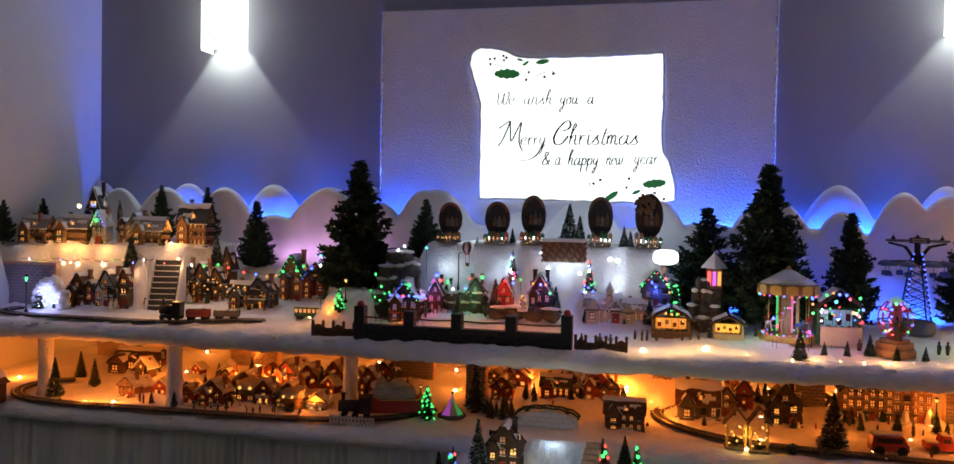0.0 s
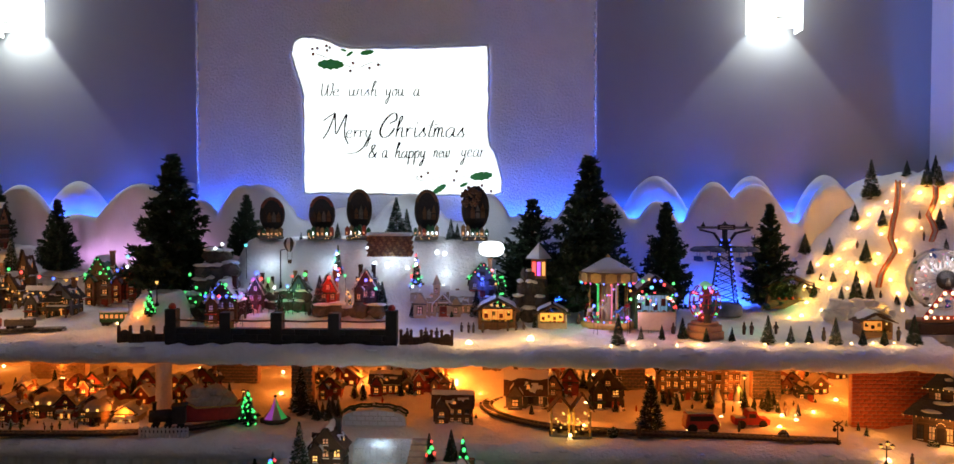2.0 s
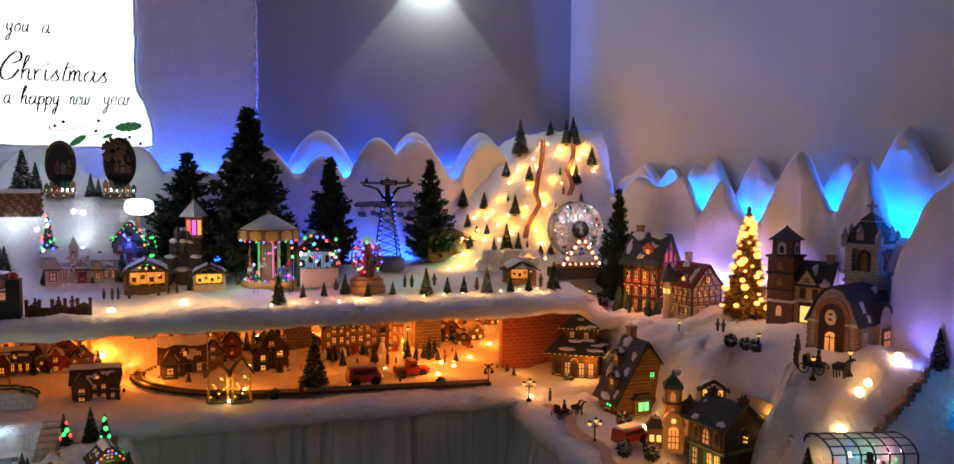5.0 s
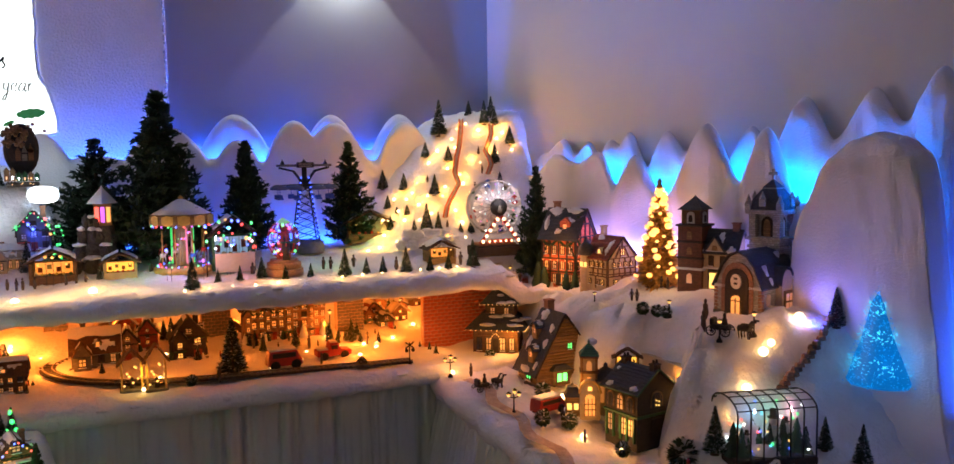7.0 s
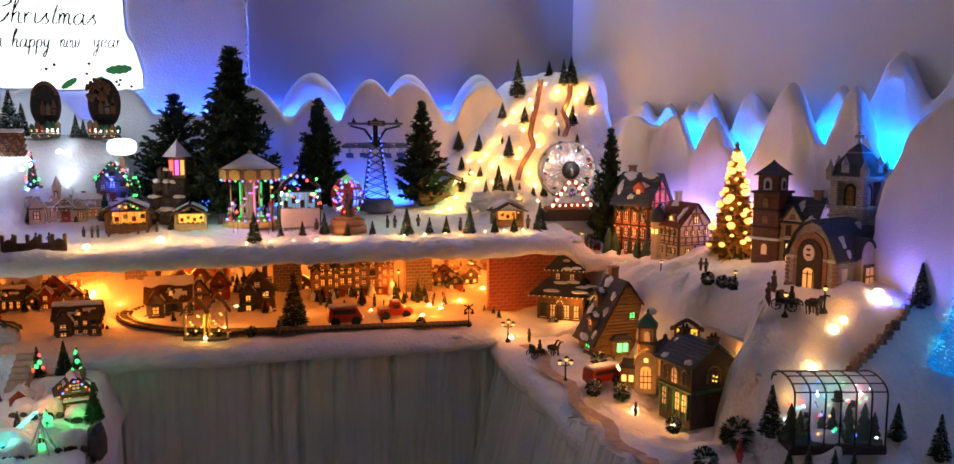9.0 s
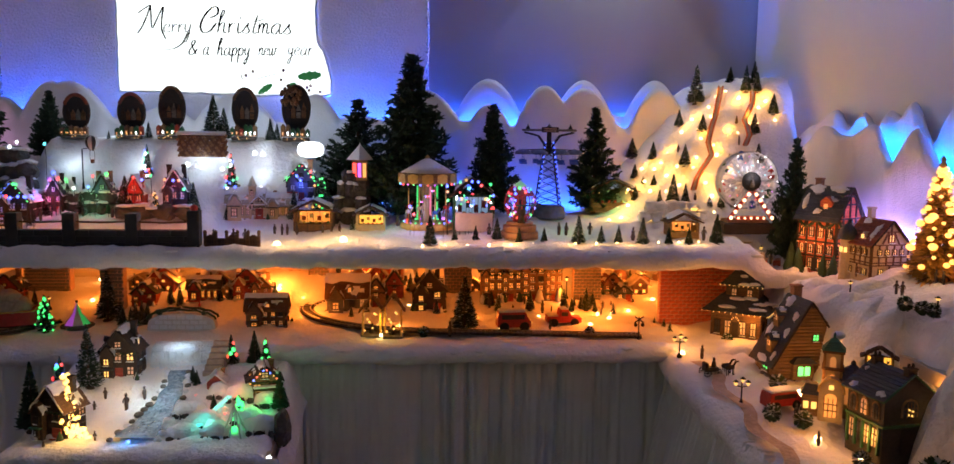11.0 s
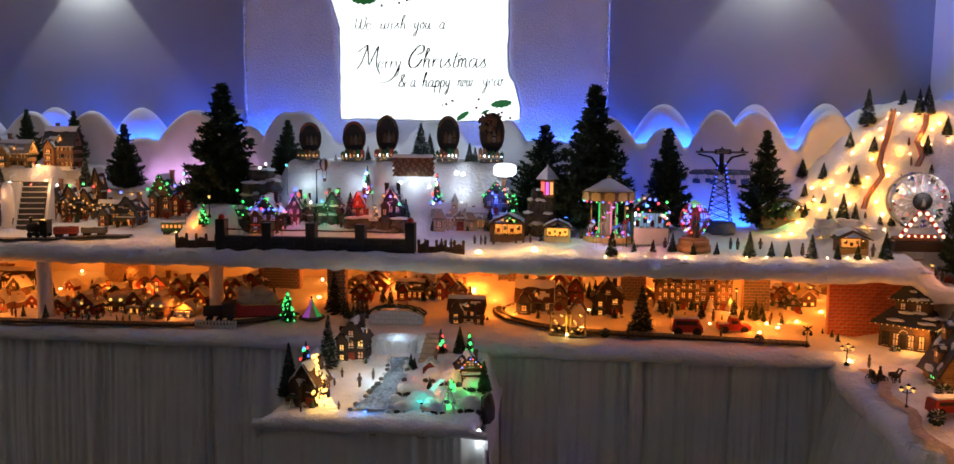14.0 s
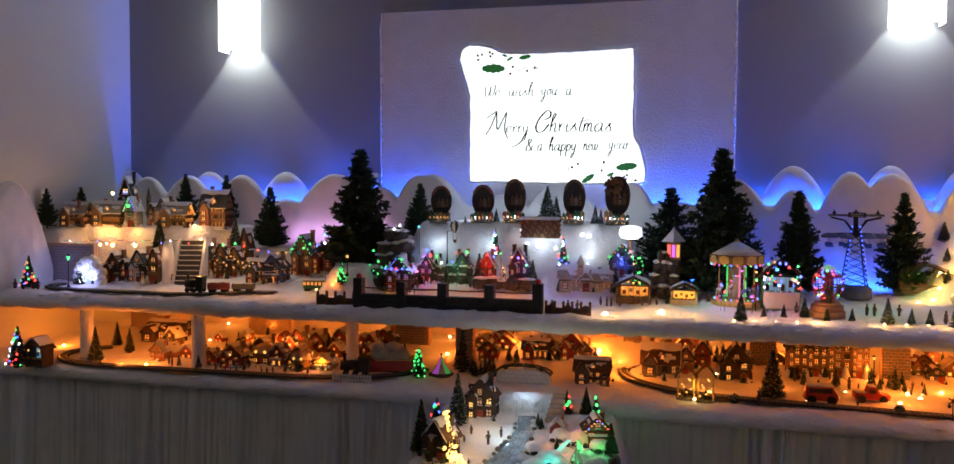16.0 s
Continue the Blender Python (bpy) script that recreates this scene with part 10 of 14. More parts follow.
def rubble_wall(points):
    w = thing("rubble_wall", ONE, "low stepped wall of dark red stones running down the bank", "wall")
    rng = random.Random(6)
    for a, b in zip(points, points[1:]):
        a, b = Vector(a), Vector(b)
        n = max(2, int((b - a).length / 0.011))
        for k in range(n):
            c = a.lerp(b, (k + 0.5) / n)
            for j in range(2):
                bm = bmesh.new()
                box(bm, 0, 0, 0, 0.013, 0.011, 0.009, rot=rng.uniform(-0.5, 0.5), taper=0.85, bevel=0.0015)
                part("stone", bm, "brickwall" if rng.random() < 0.7 else "brown", w).matrix_local = pose(c.x + rng.uniform(-0.003, 0.003), c.y + rng.uniform(-0.003, 0.003), c.z - 0.002 + j * 0.0085)


def open_gazebo(x, y, z, h, w):
    g = thing("lit_pavilion", pose(x, y, z), "open golden pavilion glowing yellow with a peaked roof", "pavilion")
    bm = bmesh.new()
    box(bm, 0, 0, -0.002, w, w * 0.8, 0.006, bevel=0.001)
    part("floor", bm, "stone", g)
    for sx in (-1, 1):
        for sy in (-1, 1):
            bm = bmesh.new()
            box(bm, sx * w * 0.40, sy * w * 0.30, 0.004, 0.004, 0.004, h * 0.58)
            part("post", bm, "gold", g)
    for s in (-1, 1):
        bm = bmesh.new()
        roof_slab(bm, w * 0.5, h * 0.36, -w * 0.42, w * 0.42, 0.003, 0.002, s, h)
        part("roof_slope", bm, "brown", g)
    bm = bmesh.new()
    for k in range(12):
        ball(bm, w * (0.42 * math.cos(k * 2.4)), -w * 0.3 * math.sin(k * 1.3), h * (0.1 + 0.045 * k), 0.0026, 6)
    part("fairy_lights", bm, "g_yellow", g, "golden fairy lights")
    bm = bmesh.new()
    lathe(bm, [(0.006, 0), (0.004, 0.012), (0.003, 0.02), (0, 0.024)], 0, 0, 0.004, 8)
    part("centre_figure", bm, "dark", g)


def crossing_signal(x, y, z, h):
    s = thing("crossing_signal", pose(x, y, z), "black railway crossing signal with red lamps", "signal")
    bm = bmesh.new()
    lathe(bm, [(0.005, 0), (0.005, 0.003), (0.0014, 0.006), (0.0014, h)], seg=7)
    part("pole", bm, "iron", s)
    for a in (35, -35):
        bm = bmesh.new()
        box(bm, 0, -0.002, -0.0015, 0.026, 0.0015, 0.003)
        part("blade", bm, "dark", s).matrix_local = pose(0, 0, h * 0.88, 0, a, 0)
    for sx in (-1, 1):
        bm = bmesh.new()
        ball(bm, sx * 0.008, -0.003, h * 0.66, 0.0045, 8, squash=1)
        part("lamp_hood", bm, "iron", s)


def ribbon(bm, points, half, lift):
    ps = [Vector(p) for p in points]
    rows = []
    for i, p in enumerate(ps):
        d = (ps[min(i + 1, len(ps) - 1)] - ps[max(0, i - 1)]).normalized()
        n = Vector((-d.y, d.x, 0)).normalized()
        wv = half[i] if isinstance(half, (list, tuple)) else half
        rows.append([bm.verts.new(p + n * wv * q + Vector((0, 0, lift))) for q in (-1, -0.33, 0.33, 1)])
    for a, b in zip(rows, rows[1:]):
        for k in range(3):
            bm.faces.new((a[k], a[k + 1], b[k + 1], b[k]))


def lit_slide(points):
    o = thing("lit_slide", ONE, "narrow turquoise slide glowing across snowy terraces", "slide")
    bm = bmesh.new()
    ribbon(bm, [Vector(p) for p in points], [0.0055] * len(points), 0.003)
    part("slide_bed", bm, "g_teal", o)
    for p in points[1:]:
        bm = bmesh.new()
        ball(bm, p[0], p[1] + 0.004, p[2] - 0.013, 0.013, 8, squash=0.9)
        part("snow_bank", bm, "snow", o, smooth=True)


def snow_terrace(x, y, w, h, mouth):
    """A soft overhanging terrace of snow on a dark ledge, some with a dark hollow and a little fence."""
    z = small_ground(x, y)
    o = thing("snow_terrace", pose(x, y, z - 0.004), "rounded snow-laden mound with dark stones at its foot", "rock", "snow terraces")
    bm = bmesh.new()
    boulder(bm, 0, 0.004, h * 0.22, w * 0.95, w * 0.72, h * 0.85, x * 90)
    ledge = part("mound", bm, "snow", o, "", True)
    for k in range(3):
        bm = bmesh.new()
        boulder(bm, w * (k / 2 - 0.5) * 1.2, -w * 0.52, h * 0.10, w * 0.22, w * 0.14, h * 0.2, k + y * 30)
        part("stone", bm, "rock", o)
    # the hollow is a black plate that stands for its shade
    if mouth:
        bm = bmesh.new()
        prism(bm, [(w * 0.34 * math.cos(math.pi * k / 8), h * 0.08 + h * 0.30 * math.sin(math.pi * k / 8)) for k in range(9)], -w * 0.70, -w * 0.55)
        part("hollow_shade", bm, "ink", ledge)
        for k in range(5):
            bm = bmesh.new()
            box(bm, w * (k / 4 - 0.5) * 1.1, -w * 0.76, 0, 0.0018, 0.0018, h * 0.42)
            part("post", bm, "dark", ledge)


def brook(points):
    b = thing("glitter_brook", ONE, "glittering pale blue brook between snowy banks", "brook")
    dense = []
    for a, c in zip(points, points[1:]):
        dense += [Vector(a).lerp(Vector(c), k / 6) for k in range(6)]
    dense.append(Vector(points[-1]))
    bm = bmesh.new()
    n = len(dense)
    ribbon(bm, dense, [0.016 + 0.022 * (i / n) ** 1.6 + 0.003 * math.sin(i * 0.9) for i in range(n)], 0.006)
    part("water", bm, "water", b, "sparkling pale blue water", True)
    rng = random.Random(12)
    for i in range(0, n, 2):
        for s in (-1, 1):
            bm = bmesh.new()
            p = dense[i]
            ball(bm, 0, 0, 0, rng.uniform(0.006, 0.010), 7, squash=0.7)
            part("bank_stone", bm, "stone" if rng.random() < 0.4 else "roofsnow", b).matrix_local = pose(p.x + s * (0.022 + 0.022 * (i / n) ** 1.6), p.y + rng.uniform(-0.006, 0.006), p.z + 0.004)


M["g_panel"] = glowing("panel_glow", (0.88, 0.97, 1.0), 2.6, True)
M["ice"] = material("cloudy_ice", (0.75, 0.85, 0.92), 0.18, 0.08, 60, 0.6, 200)
M["g_teal"] = glowing("lit_teal", (0.01, 0.70, 0.55), 1.5)
M["g_stall"] = glowing("booth_inside", (1.0, 0.30, 0.03), 0.9)
M["g_stally"] = glowing("kiosk_inside", (1.0, 0.46, 0.04), 1.3)
M["g_stallg"] = glowing("green_inside", (0.25, 0.8, 0.2), 0.35)
M["g_stallc"] = glowing("cool_inside", (0.3, 0.6, 0.9), 0.35)
M["g_ember"] = glowing("dim_window", (1.0, 0.32, 0.05), 0.35)


# left village on the raised shelf
brush_pine(-1.318, 2.284, 1.044, 0.072, 238, 1, 1)
brush_pine(-1.117, 2.43, 1.145, 0.118, 106, 0, 1)
village_house(pose(-1.221, 2.351, 1.05, 0, 0, 0), 0.06, 0.048, 0.1, "brown", "brownroof", "g_warm", label="narrow brown brick model house with a lit doorway", cols=2, snow=0.4)
village_house(pose(-1.184, 2.344, 1.051, 0, 0, 0), 0.034, 0.027, 0.08, "redwall", "slate", "g_amber", label="slim red brick model house between neighbours", cols=1, chimney=0)
village_house(pose(-1.134, 2.361, 1.052, 0, 0, 0), 0.06, 0.048, 0.11, "white", "slate", "g_amber", label="white half-timbered model house with dark beams", cols=3, beams=True)
village_house(pose(-1.081, 2.362, 1.053, 0, 0, 0), 0.04, 0.032, 0.114, "tan", "redroof", "g_warm", label="small tan model house with a red roof", cols=1)
village_house(pose(-0.957, 2.472, 1.065, 0, 0, 0), 0.055, 0.044, 0.121, "tan", "slate", "g_amber", label="tall brown timbered townhouse with many lit windows", cols=3, rows=3, beams=True)
village_house(pose(-0.904, 2.48, 1.066, 0, 0, 0), 0.051, 0.041, 0.118, "brown", "slate", "g_amber", label="tall dark timbered townhouse with amber windows", cols=3, rows=3, beams=True)
village_house(pose(-0.871, 2.511, 1.068, 0, 0, 0), 0.053, 0.043, 0.101, "tan", "brownroof", "g_amber", label="brown townhouse with amber windows in a row", cols=3, rows=3)
village_house(pose(-0.852, 2.539, 1.07, 0, 0, 0), 0.037, 0.03, 0.162, "brown", "brownroof", "g_amber", label="slender town tower with a pointed brown roof", cols=1, rows=4, eave=0.6, chimney=0)
village_house(pose(-0.729, 2.42, 1.059, 0, 0, 0), 0.091, 0.045, 0.079, "stone", "slate", "g_amber", label="long grey market hall with small amber windows", cols=4, turn=90, strings=("g_warm", "g_warm"))
village_house(pose(-0.685, 2.432, 1.06, 0, 0, 0), 0.071, 0.057, 0.092, "bluegrey", "slate", "g_amber", label="blue grey shop with wide lit windows", cols=2, porch=True)
village_house(pose(-0.655, 2.587, 1.071, 0, 0, 0), 0.072, 0.063, 0.140, "brickwall", "greenroof", "g_amber", label="green tea pavilion with a snowy leafy roof", cols=2, rows=3, strings=("g_green", "g_green"))
village_house(pose(-0.583, 2.595, 1.082, 0, 0, 0), 0.074, 0.059, 0.103, "redwall", "brownroof", "g_amber", label="red timbered gatehouse with a steep roof", cols=2, rows=3, beams=True, strings=("g_blue", "g_red"))
wagon(pose(-0.5, 2.334, 1.051, 0, 0, 8), 0.072, 0.043, "green", "green tram car with a snowy roof", "coach")
lit_tree(-0.389, 2.282, 1.081, 0.069, ("g_green",), "small tree lit bright green", 20, 0.003)
lamp_post(-0.378, 2.298, 1.105, 0.068, 1, "g_yellow")
village_house(pose(-1.459, 2.45, 1.232, 0, 0, 0), 0.094, 0.05, 0.082, "brickwall", "tansnow", "g_warm", label="brown brick manor with a snowy roof and lit windows", cols=4, turn=90, chimney=2)
village_house(pose(-1.352, 2.485, 1.232, 0, 0, 0), 0.112, 0.05, 0.086, "tan", "tansnow", "g_warm", label="long tan model house with rows of windows", cols=6, turn=90, wsize=0.8)
village_house(pose(-1.335, 2.565, 1.235, 0, 0, 8), 0.052, 0.045, 0.172, "dark", "slate", "g_yellow", label="dark mill house with a bright lamp", cols=1, rows=2, snow=0.9)
fairy_bulb(-1.352, 2.50, 1.347, 0.006, "g_bulb")
fairy_bulb(-1.302, 2.50, 1.352, 0.005, "g_blue")
fairy_bulb(-1.256, 2.455, 1.305, 0.006, "g_green")
village_house(pose(-1.253, 2.48, 1.232, 0, 0, 0), 0.046, 0.036, 0.102, "churchstone", "roofsnow", "g_dimgreen", label="small chapel glowing green and blue", cols=1, rows=2, strings=("g_green", "g_blue"), snow=1)
village_house(pose(-1.190, 2.505, 1.233, 0, 0, 0), 0.034, 0.03, 0.078, "stone", "slate", "g_warm", label="pale stone church with a tall steeple", cols=1, tower=0.135, chimney=0)
village_house(pose(-1.148, 2.512, 1.234, 0, 0, 0), 0.052, 0.042, 0.094, "cream", "tansnow", "g_warm", label="cream gabled model house", cols=2)
village_house(pose(-1.090, 2.490, 1.232, 0, 0, 0), 0.098, 0.047, 0.084, "tan", "tansnow", "g_warm", label="tan barn with a broad snowy roof", cols=4, turn=90)
village_house(pose(-0.992, 2.58, 1.228, 0, 0, 0), 0.098, 0.054, 0.132, "brickwall", "slate", "g_warm", label="log lodge with a balcony and snowy roof", cols=4, rows=3, turn=90)
big_pine(-1.528, 2.385, 1.225, 0.137, 15, 1, 0.85)
big_pine(-1.50, 2.52, 1.226, 0.142, 29, 1, 0.8)
big_pine(-1.128, 2.6, 1.227, 0.19, 246, 1, 0.75)
big_pine(-0.977, 2.62, 1.227, 0.186, 29, 1, 0.75)
brush_pine(-0.908, 2.56, 1.160, 0.105, 145, 1, 1)
string_lights([(-1.51, 2.385, 1.177), (-1.473, 2.385, 1.187), (-1.436, 2.385, 1.187), (-1.399, 2.385, 1.18), (-1.362, 2.385, 1.189), (-1.326, 2.385, 1.19), (-1.29, 2.385, 1.182), (-1.254, 2.385, 1.191), (-1.219, 2.385, 1.192), (-1.184, 2.385, 1.184), (-1.148, 2.385, 1.193), (-1.113, 2.385, 1.194), (-1.079, 2.385, 1.187), (-1.044, 2.385, 1.196), (-1.01, 2.385, 1.196), (-0.976, 2.385, 1.189)], ("g_warm", "g_red", "g_white", "g_green", "g_gold", "g_blue", "g_white"), "string of tiny coloured bulbs along the snowy ledge", 0.003)
string_lights([(-0.808, 2.255, 1.198), (-0.771, 2.255, 1.197), (-0.729, 2.255, 1.202), (-0.698, 2.255, 1.195), (-0.652, 2.255, 1.184), (-0.617, 2.255, 1.18), (-0.585, 2.255, 1.176), (-0.558, 2.255, 1.179), (-0.538, 2.255, 1.19), (-0.5, 2.255, 1.194), (-0.48, 2.255, 1.206), (-0.457, 2.255, 1.201), (-0.432, 2.255, 1.21)], ("g_white", "g_green", "g_green", "g_red", "g_red", "g_blue", "g_gold", "g_gold", "g_green", "g_green", "g_green", "g_blue", "g_white"), "string of coloured bulbs over the town roofs", 0.0042)
string_lights([(-0.785, 2.245, 1.149), (-0.763, 2.245, 1.143), (-0.752, 2.245, 1.159), (-0.738, 2.245, 1.162), (-0.725, 2.245, 1.154), (-0.714, 2.245, 1.147), (-0.698, 2.245, 1.143), (-0.677, 2.245, 1.148), (-0.663, 2.245, 1.143), (-0.644, 2.245, 1.144)], ("g_gold",), "string of amber bulbs across the townhouse fronts", 0.003)
string_lights([(-0.747, 2.235, 1.135), (-0.724, 2.235, 1.13), (-0.689, 2.235, 1.13), (-0.669, 2.235, 1.135)], ("g_gold",), "short string of amber bulbs on a market hall", 0.003)
glow_bulb(-0.498, 2.343, 1.055, 0.006, "g_bulb", "warm bulb in the snow beside the gatehouse", 0.116, AMBER, 0.02)
glow_bulb(-0.415, 2.277, 1.076, 0.005, "g_bulb", "warm bulb in the snow beside the gatehouse", 0.083, AMBER, 0.02)
glow_bulb(-1.496, 2.435, 1.17, 0.006, "g_bulb", "warm white bulb glowing in the snow", 0.083, (1.0, 0.42, 0.10), 0.05)
glow_bulb(-1.445, 2.435, 1.17, 0.006, "g_bulb", "warm white bulb glowing in the snow", 0.083, (1.0, 0.42, 0.10), 0.05)
glow_bulb(-1.354, 2.435, 1.17, 0.006, "g_bulb", "warm white bulb glowing in the snow", 0.083, (1.0, 0.42, 0.10), 0.05)
glow_bulb(-1.305, 2.435, 1.17, 0.006, "g_bulb", "warm white bulb glowing in the snow", 0.083, (1.0, 0.42, 0.10), 0.05)
glow_bulb(-1.216, 2.435, 1.17, 0.006, "g_bulb", "warm white bulb glowing in the snow", 0.083, (1.0, 0.42, 0.10), 0.05)
glow_bulb(-0.997, 2.488, 1.19, 0.006, "g_bulb", "warm white bulb glowing in the snow", 0.083, (1.0, 0.42, 0.10), 0.05)
glow_bulb(-1.027, 2.5, 1.236, 0.006, "g_bulb", "warm white bulb glowing in the snow", 0.083, (1.0, 0.42, 0.10), 0.05)
figurine(-1.274, 2.294, 1.047, 0.032, 152, "skin")
figurine(-1.253, 2.296, 1.047, 0.036, 162, "skin")
figurine(-1.192, 2.323, 1.051, 0.028, 197, "skin")
figurine(-1.171, 2.325, 1.051, 0.026, 207, "skin")
figurine(-1.014, 2.349, 1.054, 0.036, 283, "skin")

# trees behind
big_pine(-0.805, 2.62, 1.152, 0.219, 205, 0, 1.05)
big_pine(-0.235, 2.56, 1.202, 0.184, 270, 1, 1)
big_pine(-0.412, 2.48, 1.10, 0.39, 40, 0, 1.2)
big_pine(0.708, 2.46, 1.055, 0.43, 200, 0, 1.1)
big_pine(0.561, 2.58, 1.062, 0.314, 301, 1, 1.25)
big_pine(0.926, 2.56, 1.062, 0.305, 40, 0, 0.95)
big_pine(1.211, 2.58, 1.066, 0.298, 311, 0, 0.95)

# middle village
village_house(pose(-0.206, 2.301, 1.067, 0, 0, 0), 0.076, 0.06, 0.102, "dark", "roofsnow", "g_dimblue", label="dark gabled house with a snowy roof and blue lights", cols=3, rows=2, strings=("g_blue", "g_green"))
cave_house(pose(-0.262, 2.37, 1.055), 0.15, 0.19)
rock_pile(pose(-0.084, 2.37, 1.088), 0.187, 0.05, 0.052, "low dark rocky ledge with snow on top", "rock", 5)
village_house(pose(-0.142, 2.356, 1.085, 0, 0, 0), 0.04, 0.032, 0.089, "dark", "slate", "g_dimblue", label="narrow dark house with purple and red lights", cols=2, rows=2, snow=0.9)
village_house(pose(-0.116, 2.371, 1.087, 0, 0, 0), 0.027, 0.022, 0.078, "dark", "roofsnow", "g_dimgreen", label="tiny dark house with a green glow", cols=1, snow=1)
village_house(pose(-0.037, 2.378, 1.087, 0, 0, 0), 0.044, 0.035, 0.092, "bluegrey", "slate", "g_dimgreen", label="dark mill house with green and red lights", cols=2, rows=2, chimney=2)
village_house(pose(0.041, 2.367, 1.086, 0, 0, 0), 0.044, 0.035, 0.094, "redwall", "roofsnow", "g_ember", label="red shop with a snowy roof and lit windows", cols=2, rows=2)
village_house(pose(0.136, 2.373, 1.086, 0, 0, 0), 0.057, 0.046, 0.109, "dark", "slate", "g_ember", label="tall dark station with a red top floor and chimney", cols=3, rows=2, chimney=2, snow=0.9)
fairy_bulb(-0.134, 2.322, 1.187, 0.0052, "g_blue")
fairy_bulb(-0.143, 2.322, 1.17, 0.0037, "g_red")
fairy_bulb(-0.124, 2.322, 1.172, 0.0037, "g_red")
fairy_bulb(-0.104, 2.322, 1.166, 0.0037, "g_green")
fairy_bulb(-0.056, 2.322, 1.155, 0.0037, "g_blue")
fairy_bulb(-0.044, 2.322, 1.18, 0.0037, "g_red")
fairy_bulb(-0.01, 2.315, 1.185, 0.0052, "g_green")
fairy_bulb(-0.089, 2.322, 1.151, 0.0037, "g_white")
fairy_bulb(0.051, 2.315, 1.178, 0.0037, "g_red")
fairy_bulb(0.071, 2.315, 1.173, 0.0037, "g_blue")
fairy_bulb(0.091, 2.315, 1.183, 0.0037, "g_green")
fairy_bulb(0.123, 2.315, 1.174, 0.0037, "g_gold")
fairy_bulb(0.143, 2.315, 1.172, 0.0037, "g_blue")
fairy_bulb(0.156, 2.315, 1.172, 0.0037, "g_gold")
fairy_bulb(0.167, 2.315, 1.151, 0.0037, "g_green")
fairy_bulb(0.104, 2.315, 1.131, 0.0037, "g_gold")
fairy_bulb(-0.17, 2.2, 1.168, 0.0037, "g_green")
fairy_bulb(-0.202, 2.2, 1.139, 0.0037, "g_blue")
fairy_bulb(-0.187, 2.2, 1.141, 0.0037, "g_red")
fairy_bulb(-0.148, 2.2, 1.14, 0.0037, "g_blue")
fairy_bulb(-0.133, 2.2, 1.142, 0.0037, "g_blue")
fairy_bulb(-0.22, 2.2, 1.141, 0.0037, "g_blue")
fairy_bulb(0.793, 2.300, 1.165, 0.0042, "g_blue")
fairy_bulb(0.794, 2.300, 1.152, 0.0034, "g_gold")
fairy_bulb(0.824, 2.300, 1.175, 0.0042, "g_green")
fairy_bulb(0.839, 2.300, 1.180, 0.0034, "g_gold")
fairy_bulb(0.853, 2.300, 1.177, 0.0042, "g_blue")
fairy_bulb(0.868, 2.300, 1.176, 0.0042, "g_blue")
fairy_bulb(0.876, 2.300, 1.167, 0.0042, "g_red")
fairy_bulb(0.898, 2.300, 1.170, 0.0042, "g_green")
fairy_bulb(0.905, 2.300, 1.143, 0.0042, "g_blue")
fairy_bulb(0.895, 2.300, 1.129, 0.0042, "g_red")
fairy_bulb(0.795, 2.300, 1.131, 0.0042, "g_green")
fairy_bulb(0.846, 2.300, 1.160, 0.0042, "g_cyan")
fairy_bulb(0.394, 2.410, 1.175, 0.0042, "g_green")
fairy_bulb(0.419, 2.410, 1.180, 0.0042, "g_blue")
fairy_bulb(0.454, 2.410, 1.191, 0.0042, "g_red")
fairy_bulb(0.460, 2.410, 1.176, 0.0042, "g_green")
fairy_bulb(0.464, 2.410, 1.156, 0.0034, "g_gold")
fairy_bulb(0.429, 2.410, 1.169, 0.0042, "g_blue")
fairy_bulb(0.783, 2.270, 1.090, 0.0042, "g_purple")
fairy_bulb(0.704, 2.280, 1.117, 0.0042, "g_blue")
fairy_bulb(0.713, 2.280, 1.098, 0.0042, "g_red")
fairy_bulb(0.456, 2.315, 1.113, 0.0034, "g_gold")
fairy_bulb(0.470, 2.315, 1.111, 0.0034, "g_gold")
fairy_bulb(0.486, 2.315, 1.113, 0.0034, "g_gold")
fairy_bulb(0.961, 2.240, 1.166, 0.0042, "g_green")
fairy_bulb(0.952, 2.240, 1.153, 0.0042, "g_blue")
fairy_bulb(0.976, 2.240, 1.157, 0.0042, "g_red")
fairy_bulb(-0.443, 2.280, 1.229, 0.0042, "g_cyan")
fairy_bulb(-0.224, 2.262, 1.135, 0.0042, "g_blue")
fairy_bulb(-0.207, 2.262, 1.132, 0.0042, "g_blue")
fairy_bulb(-0.190, 2.262, 1.135, 0.0042, "g_blue")
fairy_bulb(-0.173, 2.262, 1.134, 0.0042, "g_blue")
fairy_bulb(-0.157, 2.262, 1.133, 0.0042, "g_blue")
fairy_bulb(-0.193, 2.262, 1.163, 0.0042, "g_green")
fairy_bulb(-0.139, 2.310, 1.173, 0.0042, "g_purple")
fairy_bulb(-0.118, 2.310, 1.174, 0.0042, "g_red")
fairy_bulb(-0.128, 2.310, 1.189, 0.0042, "g_blue")
fairy_bulb(-0.295, 2.300, 1.184, 0.0042, "g_green")
fairy_bulb(-0.279, 2.300, 1.152, 0.0042, "g_green")
fairy_bulb(-0.266, 2.400, 1.245, 0.0042, "g_white")
